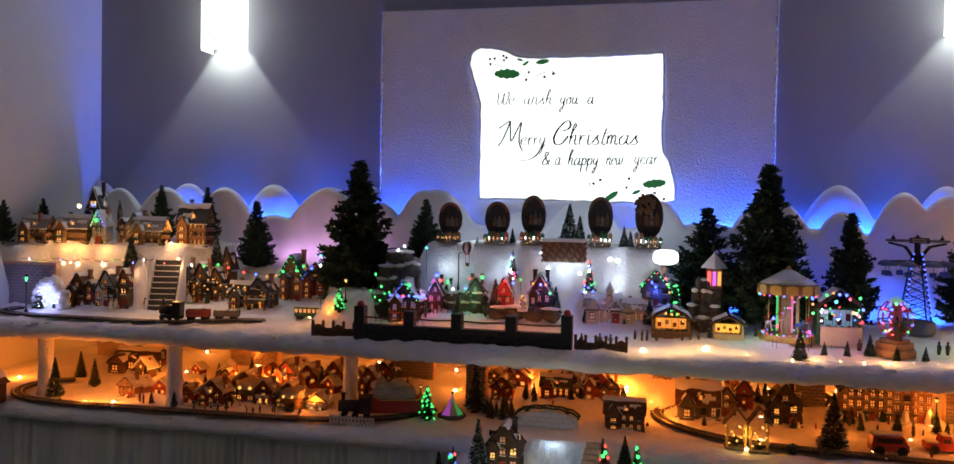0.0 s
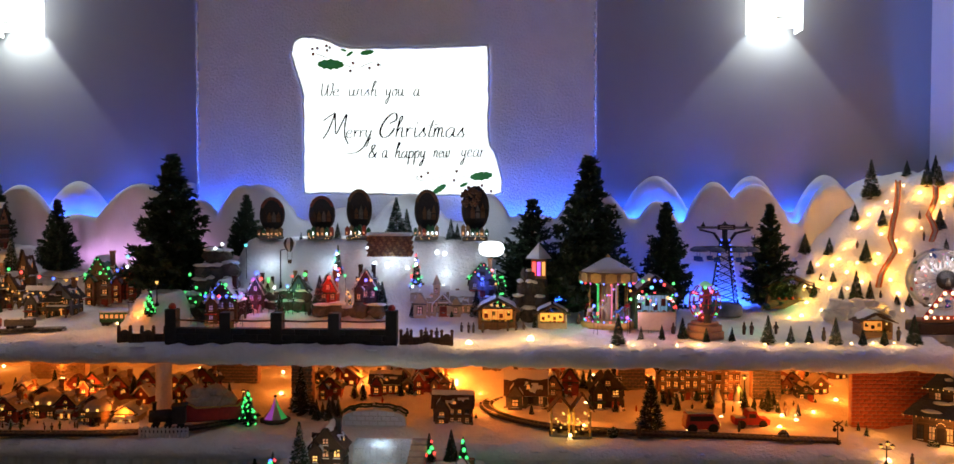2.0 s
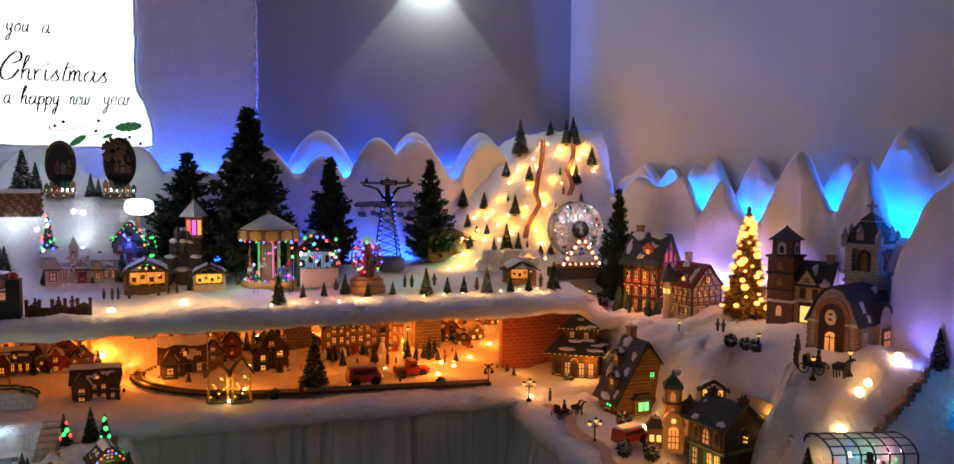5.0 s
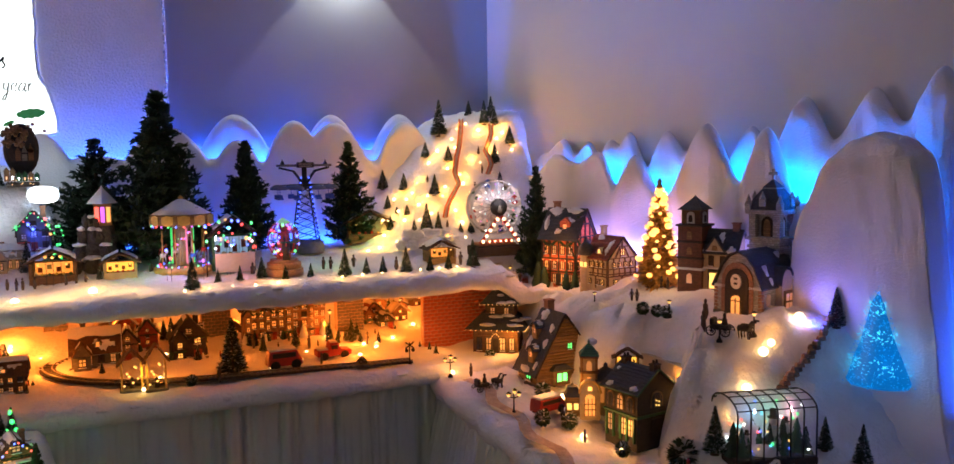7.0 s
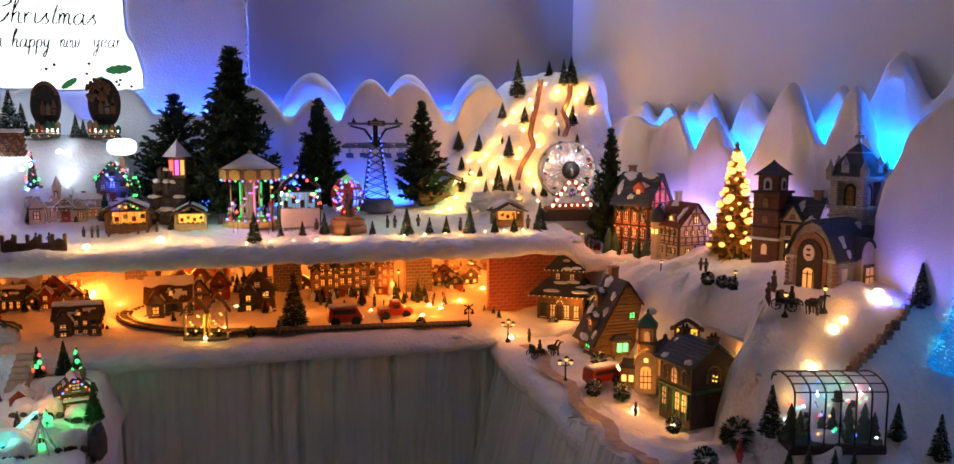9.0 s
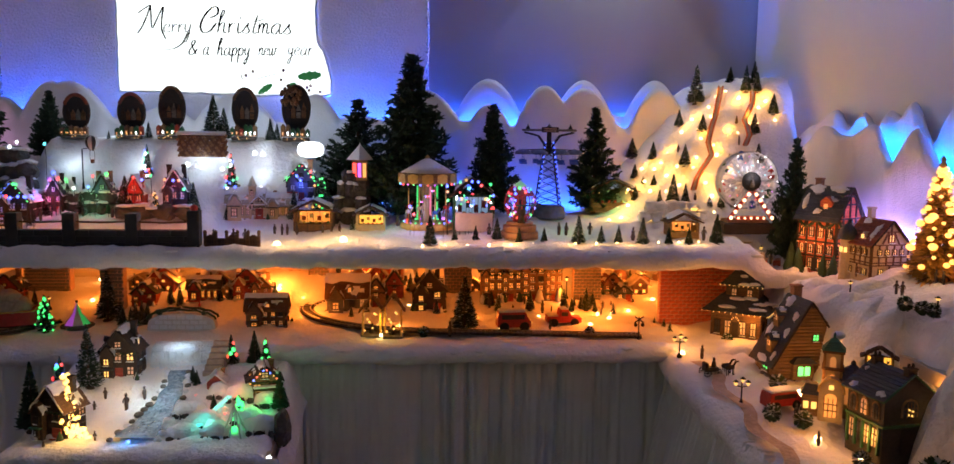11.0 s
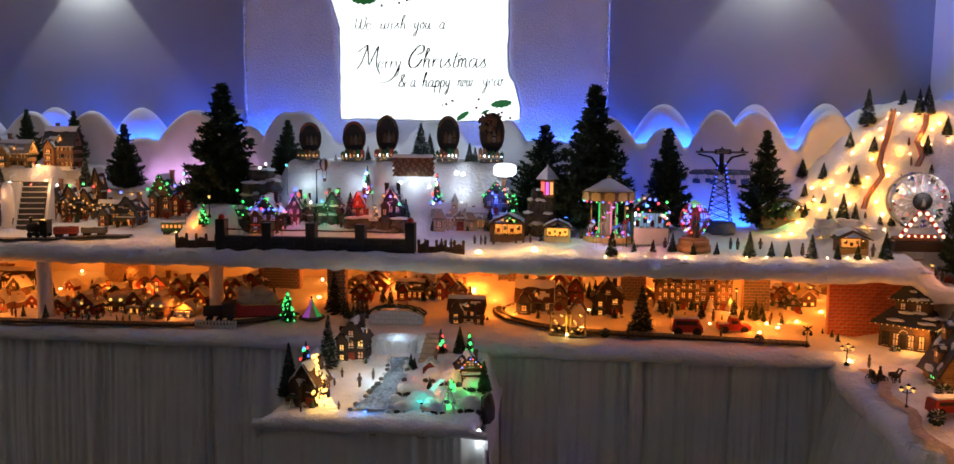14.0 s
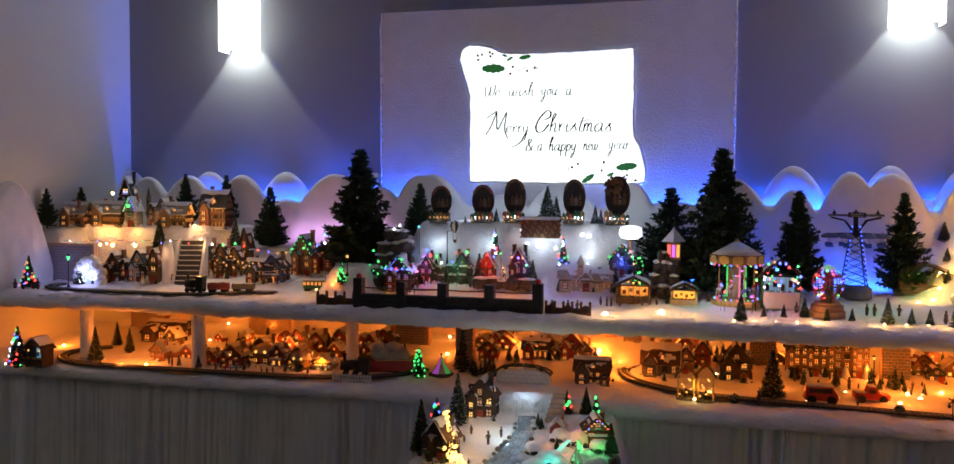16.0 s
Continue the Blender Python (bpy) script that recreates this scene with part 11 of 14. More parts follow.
fairy_bulb(-0.248, 2.400, 1.256, 0.0042, "g_white")
fairy_bulb(-0.192, 2.420, 1.252, 0.0042, "g_cyan")
fairy_bulb(-0.101, 2.310, 1.173, 0.0042, "g_green")
figurine(-0.198, 2.344, 1.086, 0.03, 70, "skin")
figurine(-0.151, 2.283, 1.078, 0.03, 85, "skin")
figurine(-0.069, 2.319, 1.082, 0.03, 140, "skin")
figurine(0.003, 2.306, 1.081, 0.03, 180, "skin")
brush_pine(0.017, 2.33, 1.082, 0.073, 99, 1, 1)
brush_pine(-0.077, 2.33, 1.082, 0.06, 224, 1, 1)
brush_pine(-0.161, 2.33, 1.082, 0.063, 244, 1, 1)
fountain(0.105, 2.268, 1.108, 0.044)
rock_pile(pose(0.103, 2.31, 1.081), 0.181, 0.06, 0.036, "wide snowy rock base under the red shops", "rock", 9)
brush_pine(0.019, 2.35, 1.085, 0.094, 247, 1, 1)
brush_pine(0.175, 2.37, 1.087, 0.076, 125, 1, 1)
lit_tree(0.095, 2.33, 1.083, 0.063, ("g_yellow",), "tiny tree glowing pale yellow", 18, 0.0026)
lit_tree(0.049, 2.43, 1.168, 0.085, ("g_blue", "g_red", "g_green", "g_white"), "slim frosted tree with coloured lights", 20, 0.0032, 0, 0.7)
lit_tree(0.257, 2.42, 1.127, 0.106, ("g_blue", "g_green", "g_white", "g_red"), "slim frosted tree with coloured lights", 20, 0.0032, 0, 0.7)
oval_ornament(pose(-0.149, 2.515, 1.265), 0.068, 0.111, 0)
oval_ornament(pose(-0.012, 2.515, 1.265), 0.071, 0.115, 1)
oval_ornament(pose(0.09, 2.515, 1.265), 0.068, 0.134, 2)
oval_ornament(pose(0.275, 2.515, 1.265), 0.067, 0.133, 3)
oval_ornament(pose(0.406, 2.515, 1.263), 0.074, 0.146, 4)
brush_pine(-0.066, 2.5, 1.263, 0.022, 62, 1, 1)
brush_pine(0.034, 2.5, 1.263, 0.046, 220, 1, 1)
brush_pine(0.08, 2.5, 1.263, 0.028, 322, 1, 1)
brush_pine(0.093, 2.5, 1.263, -0.012, 254, 1, 1)
brush_pine(0.341, 2.5, 1.263, 0.059, 49, 1, 1)
brush_pine(0.358, 2.5, 1.263, 0.047, 59, 1, 1)
brush_pine(0.188, 2.54, 1.264, 0.116, 222, 1, 1.1)
brush_pine(0.219, 2.52, 1.264, 0.084, 57, 1, 1)
log_wall(pose(0.187, 2.425, 1.225, 12), 0.12, 0.058)
balloon(-0.08, 2.39, 1.101, 0.195)
glow_bulb(0.143, 2.448, 1.204, 0.0055, "g_white", "cool white bulb glowing through the snow", 0.021, (0.75, 0.88, 1.0), 0.03)
glow_bulb(0.178, 2.446, 1.2, 0.0055, "g_white", "cool white bulb glowing through the snow", 0.021, (0.75, 0.88, 1.0), 0.03)
glow_bulb(0.328, 2.43, 1.147, 0.0055, "g_white", "cool white bulb glowing through the snow", 0.021, (0.75, 0.88, 1.0), 0.03)
glow_bulb(0.327, 2.467, 1.231, 0.0055, "g_white", "cool white bulb glowing through the snow", 0.021, (0.75, 0.88, 1.0), 0.03)
glow_bulb(0.23, 2.447, 1.193, 0.0055, "g_white", "cool white bulb glowing through the snow", 0.021, (0.75, 0.88, 1.0), 0.03)
glow_bulb(0.306, 2.468, 1.234, 0.0055, "g_white", "cool white bulb glowing through the snow")
glow_bulb(0.191, 2.492, 1.264, 0.0055, "g_white", "cool white bulb glowing through the snow")
glow_bulb(0.12, 2.474, 1.243, 0.0055, "g_white", "cool white bulb glowing through the snow")
# added panel for the white glow patch in the hill's snow
snow_glow(0.452, 2.44, 1.244)
village_house(pose(0.429, 2.449, 1.117, 0, 0, 0), 0.071, 0.057, 0.092, "bluegrey", "slate", "g_dimblue", label="grey house glowing blue with a tall chimney", cols=3, rows=2, strings=("g_green", "g_red", "g_green"))
lit_tree(0.478, 2.43, 1.088, 0.096, ("g_green",), "small tree lit green beside the house", 16, 0.003)
village_house(pose(0.294, 2.412, 1.069, 0, 0, 0), 0.088, 0.044, 0.078, "cream", "tansnow", "g_ember", label="beige stone hall with snowy gables", cols=3, rows=1, turn=90, snow=1)
village_house(pose(0.328, 2.41, 1.073, 0, 0, 0), 0.047, 0.038, 0.058, "cream", "tansnow", "g_ember", label="beige church with a sharp snowy steeple", cols=1, rows=1, tower=0.105, snow=1)
village_house(pose(0.381, 2.413, 1.073, 0, 0, 0), 0.068, 0.041, 0.061, "cream", "tansnow", "g_ember", label="beige farmhouse with snowy roofs", cols=3, rows=1, turn=90, snow=1)
brush_pine(0.415, 2.388, 1.067, 0.077, 269, 1, 1)
brush_pine(0.251, 2.392, 1.069, 0.042, 284, 1, 1)
brush_pine(0.674, 2.509, 1.068, 0.065, 104, 1, 1)
brush_pine(0.563, 2.338, 1.051, 0.033, 42, 1, 1)
rock_pile(pose(0.548, 2.42, 1.062), 0.105, 0.06, 0.133, "stepped brown cliff with snow", "rock", 14)
lookout(pose(0.575, 2.44, 1.065), 0.048, 0.2)
stall(pose(0.469, 2.357, 1.049, 0, 0, 0), 0.095, 0.071, 0.077, "brown market stall with a warm lit inside")
stall(pose(0.607, 2.357, 1.051, 0, 0, 0), 0.072, 0.054, 0.059, "cream food kiosk with a bright yellow inside", "g_yellow", "cream")
figurine(0.383, 2.289, 1.046, 0.029, 48, "skin")
figurine(0.4, 2.291, 1.046, 0.029, 58, "skin")
figurine(0.412, 2.292, 1.046, 0.029, 66, "skin")
figurine(0.435, 2.29, 1.047, 0.029, 80, "skin")
figurine(0.496, 2.294, 1.047, 0.029, 118, "skin")
figurine(0.516, 2.295, 1.048, 0.029, 130, "skin")
figurine(0.535, 2.3, 1.047, 0.029, 142, "skin")
garden_fence(0.250, 0.368, 2.168, 1.035, 0.030, 5)
garden_fence(-0.412, -0.302, 2.165, 1.035, 0.034, 4)
figurine(0.26, 2.206, 1.038, 0.034, 324, "skin")
figurine(0.303, 2.213, 1.038, 0.035, 352, "skin")
figurine(0.329, 2.212, 1.039, 0.034, 8, "skin")
carousel(pose(0.746, 2.36, 1.055), 0.135, 0.184)
ball_booth(pose(0.859, 2.36, 1.055), 0.101, 0.133)
globe_ride(pose(0.967, 2.27, 1.044), 0.081, 0.131)
swing_tower(pose(1.070, 2.50, 1.068), 0.252, 0.142)
stall(pose(1.257, 2.583, 1.082, 0, 0, 0), 0.121, 0.091, 0.092, "green-lit cabin stall with a snowy roof", "g_green", "brown")
stall(pose(1.373, 2.295, 1.043, 0, 0, 0), 0.074, 0.055, 0.064, "yellow-lit food cabin under a snowy ledge", "g_warm", "tan")
rock_pile(pose(1.384, 2.411, 1.074), 0.18, 0.05, 0.047, "snowy ledge behind the food cabin", "snow", 21)
ferris_wheel(pose(1.540, 2.315, 1.054), 0.21)
brush_pine(0.75, 2.179, 1.035, 0.071, 114, 0, 1.05)
brush_pine(0.809, 2.224, 1.038, 0.037, 348, 1, 1.05)
brush_pine(0.858, 2.227, 1.038, 0.04, 92, 0, 1.05)
brush_pine(0.91, 2.245, 1.04, 0.054, 211, 0, 1.05)
brush_pine(0.96, 2.221, 1.037, 0.037, 110, 0, 1.05)
brush_pine(1.019, 2.219, 1.037, 0.038, 161, 0, 1.05)
brush_pine(1.099, 2.21, 1.037, 0.068, 58, 1, 1.05)
brush_pine(1.158, 2.23, 1.038, 0.041, 325, 0, 1.05)
brush_pine(1.197, 2.219, 1.037, 0.044, 303, 0, 1.05)
brush_pine(1.251, 2.204, 1.036, 0.066, 16, 1, 1.05)
brush_pine(1.315, 2.209, 1.036, 0.042, 167, 0, 1.05)
brush_pine(1.366, 2.214, 1.037, 0.042, 345, 0, 1.05)
brush_pine(1.432, 2.211, 1.037, 0.073, 295, 0, 1.05)
glow_bulb(0.733, 2.168, 1.038, 0.0028, "g_bulb", "warm bulb along the front edge of the shelf", 0.03, WARM, 0.012)
glow_bulb(0.784, 2.177, 1.037, 0.0028, "g_bulb", "warm bulb along the front edge of the shelf")
glow_bulb(0.835, 2.18, 1.038, 0.0028, "g_bulb", "warm bulb along the front edge of the shelf")
glow_bulb(0.886, 2.186, 1.038, 0.0028, "g_bulb", "warm bulb along the front edge of the shelf")
glow_bulb(0.938, 2.191, 1.038, 0.0028, "g_bulb", "warm bulb along the front edge of the shelf", 0.03, WARM, 0.012)
glow_bulb(0.989, 2.195, 1.039, 0.0028, "g_bulb", "warm bulb along the front edge of the shelf")
glow_bulb(1.039, 2.198, 1.039, 0.0028, "g_bulb", "warm bulb along the front edge of the shelf")
glow_bulb(1.091, 2.204, 1.039, 0.0028, "g_bulb", "warm bulb along the front edge of the shelf")
glow_bulb(1.142, 2.209, 1.04, 0.0028, "g_bulb", "warm bulb along the front edge of the shelf", 0.03, WARM, 0.012)
glow_bulb(1.192, 2.212, 1.04, 0.0028, "g_bulb", "warm bulb along the front edge of the shelf")
glow_bulb(1.244, 2.219, 1.04, 0.0028, "g_bulb", "warm bulb along the front edge of the shelf")
glow_bulb(1.294, 2.221, 1.041, 0.0028, "g_bulb", "warm bulb along the front edge of the shelf")
glow_bulb(1.345, 2.225, 1.041, 0.0028, "g_bulb", "warm bulb along the front edge of the shelf", 0.03, WARM, 0.012)
glow_bulb(1.395, 2.229, 1.041, 0.0028, "g_bulb", "warm bulb along the front edge of the shelf")
glow_bulb(1.447, 2.235, 1.041, 0.0028, "g_bulb", "warm bulb along the front edge of the shelf")
glow_bulb(0.407, 2.173, 1.038, 0.009, "g_bulb", "bright warm bulb at the shelf edge", 0.18, WARM, 0.045)
glow_bulb(0.55, 2.231, 1.042, 0.009, "g_bulb", "bright warm bulb at the shelf edge", 0.18, WARM, 0.045)
figurine(0.894, 2.276, 1.045, 0.036, 10, "skin")
figurine(1.066, 2.289, 1.047, 0.036, 120, "skin")
figurine(1.084, 2.289, 1.047, 0.036, 132, "skin")
figurine(1.144, 2.296, 1.047, 0.036, 170, "skin")
figurine(1.237, 2.238, 1.041, 0.038, 242, "skin")
figurine(1.415, 2.252, 1.042, 0.038, 0, "skin")
figurine(0.779, 2.427, 1.063, 0.037, 290, "skin")
figurine(0.674, 2.362, 1.055, 0.036, 228, "skin")
figurine(0.706, 2.337, 1.052, 0.036, 248, "skin")

# ski slope
brush_pine(1.518, 2.663, 1.38, 0.112, 340, 1, 1)
brush_pine(1.617, 2.664, 1.441, 0.049, 64, 0, 1.2)
brush_pine(1.626, 2.567, 1.413, 0.074, 15, 0, 0.9)
brush_pine(1.653, 2.577, 1.435, 0.064, 327, 0, 1)
brush_pine(1.653, 2.553, 1.412, 0.056, 284, 1, 1)
brush_pine(1.682, 2.509, 1.351, 0.058, 154, 0, 1.2)
brush_pine(1.626, 2.494, 1.298, 0.057, 205, 1, 1.2)
brush_pine(1.631, 2.47, 1.247, 0.029, 111, 1, 1.3)
brush_pine(1.463, 2.636, 1.317, 0.048, 160, 0, 1.3)
brush_pine(1.505, 2.556, 1.304, 0.047, 166, 1, 1.4)
brush_pine(1.342, 2.678, 1.223, 0.059, 276, 1, 1.4)
brush_pine(1.383, 2.605, 1.221, 0.052, 79, 0, 1.3)
brush_pine(1.447, 2.519, 1.209, 0.061, 217, 0, 1.2)
brush_pine(1.331, 2.6, 1.169, 0.042, 93, 0, 1.3)
brush_pine(1.345, 2.559, 1.159, 0.021, 328, 0, 1.3)
brush_pine(1.367, 2.532, 1.155, 0.031, 270, 1, 1.4)
brush_pine(1.4, 2.461, 1.111, 0.08, 285, 0, 1)
brush_pine(1.315, 2.527, 1.112, 0.044, 203, 0, 1.2)
brush_pine(1.428, 2.444, 1.109, 0.058, 290, 1, 1)
brush_pine(1.487, 2.423, 1.105, 0.033, 278, 1, 1.2)
brush_pine(1.514, 2.414, 1.105, 0.04, 187, 0, 1.2)
brush_pine(1.369, 2.478, 1.111, 0.038, 228, 1, 1)
glow_bulb(1.563, 2.626, 1.4, 0.005, "g_bulb", "warm bulb glowing through the ski slope snow", 0.066, (1.0, 0.43, 0.06), 0.018)
glow_bulb(1.532, 2.566, 1.346, 0.005, "g_bulb", "warm bulb glowing through the ski slope snow", 0.066, (1.0, 0.43, 0.06), 0.018)
glow_bulb(1.591, 2.549, 1.372, 0.005, "g_bulb", "warm bulb glowing through the ski slope snow", 0.066, (1.0, 0.43, 0.06), 0.018)
glow_bulb(1.667, 2.527, 1.389, 0.005, "g_bulb", "warm bulb glowing through the ski slope snow", 0.066, (1.0, 0.43, 0.06), 0.018)
glow_bulb(1.496, 2.542, 1.285, 0.005, "g_bulb", "warm bulb glowing through the ski slope snow", 0.066, (1.0, 0.43, 0.06), 0.018)
glow_bulb(1.56, 2.515, 1.293, 0.005, "g_bulb", "warm bulb glowing through the ski slope snow", 0.066, (1.0, 0.43, 0.06), 0.018)
glow_bulb(1.646, 2.523, 1.371, 0.005, "g_bulb", "warm bulb glowing through the ski slope snow", 0.066, (1.0, 0.43, 0.06), 0.018)
glow_bulb(1.526, 2.497, 1.243, 0.005, "g_bulb", "warm bulb glowing through the ski slope snow", 0.066, (1.0, 0.43, 0.06), 0.018)
glow_bulb(1.461, 2.603, 1.302, 0.005, "g_bulb", "warm bulb glowing through the ski slope snow", 0.066, (1.0, 0.43, 0.06), 0.018)
glow_bulb(1.417, 2.579, 1.242, 0.005, "g_bulb", "warm bulb glowing through the ski slope snow", 0.066, (1.0, 0.43, 0.06), 0.018)
glow_bulb(1.378, 2.568, 1.199, 0.005, "g_bulb", "warm bulb glowing through the ski slope snow", 0.066, (1.0, 0.43, 0.06), 0.018)
glow_bulb(1.353, 2.608, 1.198, 0.005, "g_bulb", "warm bulb glowing through the ski slope snow", 0.066, (1.0, 0.43, 0.06), 0.018)
glow_bulb(1.321, 2.556, 1.141, 0.005, "g_bulb", "warm bulb glowing through the ski slope snow", 0.066, (1.0, 0.43, 0.06), 0.018)
glow_bulb(1.465, 2.504, 1.206, 0.005, "g_bulb", "warm bulb glowing through the ski slope snow", 0.066, (1.0, 0.43, 0.06), 0.018)
glow_bulb(1.425, 2.49, 1.16, 0.005, "g_bulb", "warm bulb glowing through the ski slope snow", 0.066, (1.0, 0.43, 0.06), 0.018)
glow_bulb(1.488, 2.465, 1.168, 0.005, "g_bulb", "warm bulb glowing through the ski slope snow", 0.066, (1.0, 0.43, 0.06), 0.018)
glow_bulb(1.54, 2.46, 1.184, 0.005, "g_bulb", "warm bulb glowing through the ski slope snow", 0.066, (1.0, 0.43, 0.06), 0.018)
glow_bulb(1.401, 2.527, 1.184, 0.005, "g_bulb", "warm bulb glowing through the ski slope snow", 0.066, (1.0, 0.43, 0.06), 0.018)
glow_bulb(1.294, 2.522, 1.102, 0.005, "g_bulb", "warm bulb glowing through the ski slope snow", 0.066, (1.0, 0.43, 0.06), 0.018)
glow_bulb(1.227, 2.453, 1.068, 0.005, "g_bulb", "warm bulb glowing through the ski slope snow", 0.066, (1.0, 0.43, 0.06), 0.018)
glow_bulb(1.337, 2.426, 1.075, 0.005, "g_bulb", "warm bulb glowing through the ski slope snow", 0.066, (1.0, 0.43, 0.06), 0.018)
glow_bulb(1.614, 2.511, 1.328, 0.005, "g_bulb", "warm bulb glowing through the ski slope snow", 0.066, (1.0, 0.43, 0.06), 0.018)
glow_bulb(1.604, 2.56, 1.398, 0.005, "g_bulb", "warm bulb glowing through the ski slope snow", 0.066, (1.0, 0.43, 0.06), 0.018)
glow_bulb(1.493, 2.614, 1.338, 0.005, "g_bulb", "warm bulb glowing through the ski slope snow", 0.066, (1.0, 0.43, 0.06), 0.018)
glow_bulb(1.497, 2.439, 1.136, 0.005, "g_bulb", "warm bulb glowing through the ski slope snow", 0.066, (1.0, 0.43, 0.06), 0.018)
glow_bulb(1.355, 2.522, 1.142, 0.005, "g_bulb", "warm bulb glowing through the ski slope snow", 0.066, (1.0, 0.43, 0.06), 0.018)
glow_bulb(1.265, 2.473, 1.073, 0.005, "g_bulb", "warm bulb glowing through the ski slope snow", 0.066, (1.0, 0.43, 0.06), 0.018)
glow_bulb(1.684, 2.499, 1.337, 0.005, "g_bulb", "warm bulb glowing through the ski slope snow", 0.066, (1.0, 0.43, 0.06), 0.018)
glow_bulb(1.44, 2.403, 1.082, 0.005, "g_bulb", "warm bulb glowing through the ski slope snow", 0.066, (1.0, 0.43, 0.06), 0.018)
glow_bulb(1.384, 2.443, 1.097, 0.005, "g_bulb", "warm bulb glowing through the ski slope snow", 0.066, (1.0, 0.43, 0.06), 0.018)
glow_bulb(1.59, 2.624, 1.418, 0.0042, "g_bulb", "warm bulb glowing through the ski slope snow")
glow_bulb(1.537, 2.606, 1.373, 0.0042, "g_bulb", "warm bulb glowing through the ski slope snow")
glow_bulb(1.639, 2.505, 1.328, 0.0042, "g_bulb", "warm bulb glowing through the ski slope snow")
glow_bulb(1.565, 2.53, 1.328, 0.0042, "g_bulb", "warm bulb glowing through the ski slope snow")
glow_bulb(1.496, 2.567, 1.311, 0.0042, "g_bulb", "warm bulb glowing through the ski slope snow")
glow_bulb(1.586, 2.51, 1.302, 0.0042, "g_bulb", "warm bulb glowing through the ski slope snow")
glow_bulb(1.463, 2.552, 1.268, 0.0042, "g_bulb", "warm bulb glowing through the ski slope snow")
glow_bulb(1.524, 2.515, 1.268, 0.0042, "g_bulb", "warm bulb glowing through the ski slope snow")
glow_bulb(1.429, 2.528, 1.209, 0.0042, "g_bulb", "warm bulb glowing through the ski slope snow")
glow_bulb(1.396, 2.568, 1.216, 0.0042, "g_bulb", "warm bulb glowing through the ski slope snow")
glow_bulb(1.479, 2.517, 1.234, 0.0042, "g_bulb", "warm bulb glowing through the ski slope snow")
glow_bulb(1.538, 2.479, 1.217, 0.0042, "g_bulb", "warm bulb glowing through the ski slope snow")
glow_bulb(1.348, 2.558, 1.166, 0.0042, "g_bulb", "warm bulb glowing through the ski slope snow")
glow_bulb(1.391, 2.495, 1.143, 0.0042, "g_bulb", "warm bulb glowing through the ski slope snow")
glow_bulb(1.444, 2.466, 1.144, 0.0042, "g_bulb", "warm bulb glowing through the ski slope snow")
glow_bulb(1.494, 2.407, 1.096, 0.0042, "g_bulb", "warm bulb glowing through the ski slope snow")
glow_bulb(1.467, 2.431, 1.112, 0.0042, "g_bulb", "warm bulb glowing through the ski slope snow")
glow_bulb(1.309, 2.579, 1.14, 0.0042, "g_bulb", "warm bulb glowing through the ski slope snow")
glow_bulb(1.272, 2.535, 1.093, 0.0042, "g_bulb", "warm bulb glowing through the ski slope snow")
glow_bulb(1.315, 2.47, 1.088, 0.0042, "g_bulb", "warm bulb glowing through the ski slope snow")
figurine(1.585, 2.518, 1.323, 0.028, 83, "skin")
figurine(1.585, 2.493, 1.27, 0.027, 88, "skin")
figurine(1.439, 2.556, 1.242, 0.028, 356, "skin")
figurine(1.453, 2.44, 1.119, 0.027, 25, "skin")
figurine(1.555, 2.477, 1.223, 0.027, 75, "skin")
figurine(1.432, 2.456, 1.125, 0.027, 10, "skin")
snow_slide([(1.579, 2.645, 1.419), (1.55, 2.581, 1.372), (1.535, 2.557, 1.336), (1.519, 2.538, 1.302), (1.506, 2.521, 1.262), (1.509, 2.499, 1.229), (1.481, 2.486, 1.192), (1.464, 2.478, 1.167), (1.45, 2.459, 1.138)])
snow_slide([(1.634, 2.548, 1.401), (1.627, 2.531, 1.371), (1.615, 2.523, 1.348), (1.601, 2.516, 1.324), (1.606, 2.501, 1.301), (1.608, 2.492, 1.283), (1.593, 2.481, 1.256)])
big_pine(1.640, 2.262, 0.976, 0.315, 245, 1, 0.62)

# side terrace
timber_inn(pose(1.691, 2.179, 0.984, 0, 0, -60))
half_timbered(pose(1.722, 2.025, 0.995, 0, 0, -80))
gold_tree(1.768, 1.885, 1.008, 0.245)
museum(pose(1.755, 1.797, 1.024, 0, 0, -62))
church(pose(1.787, 1.583, 1.003, 0, 0, -72))
figurine(1.667, 1.847, 0.99, 0.03, 320, "skin")
figurine(1.668, 1.828, 0.991, 0.031, 328, "skin")
figurine(1.744, 1.842, 1.014, 0.029, 13, "skin")
figurine(1.621, 1.537, 0.98, 0.046, 68, "skin")
figurine(1.671, 1.594, 0.991, 0.044, 76, "skin")
figurine(1.746, 1.821, 1.014, 0.029, 23, "skin")
lamp_post(1.592, 2.327, 0.971, 0.049, 1, "g_yellow")
lamp_post(1.598, 1.894, 0.974, 0.035, 1, "g_yellow")
lamp_post(1.632, 1.660, 0.985, 0.038, 1, "g_yellow")
lamp_post(1.638, 1.511, 0.963, 0.046, 1, "g_yellow")
lamp_post(1.699, 1.487, 0.972, 0.05, 1, "g_yellow")
figurine(1.585, 2.29, 0.983, 0.032, 133, "skin")
figurine(1.588, 2.257, 0.983, 0.032, 143, "skin")
snow_bush(1.607, 1.717, 0.985, 0.015)
snow_bush(1.628, 1.665, 0.985, 0.014)
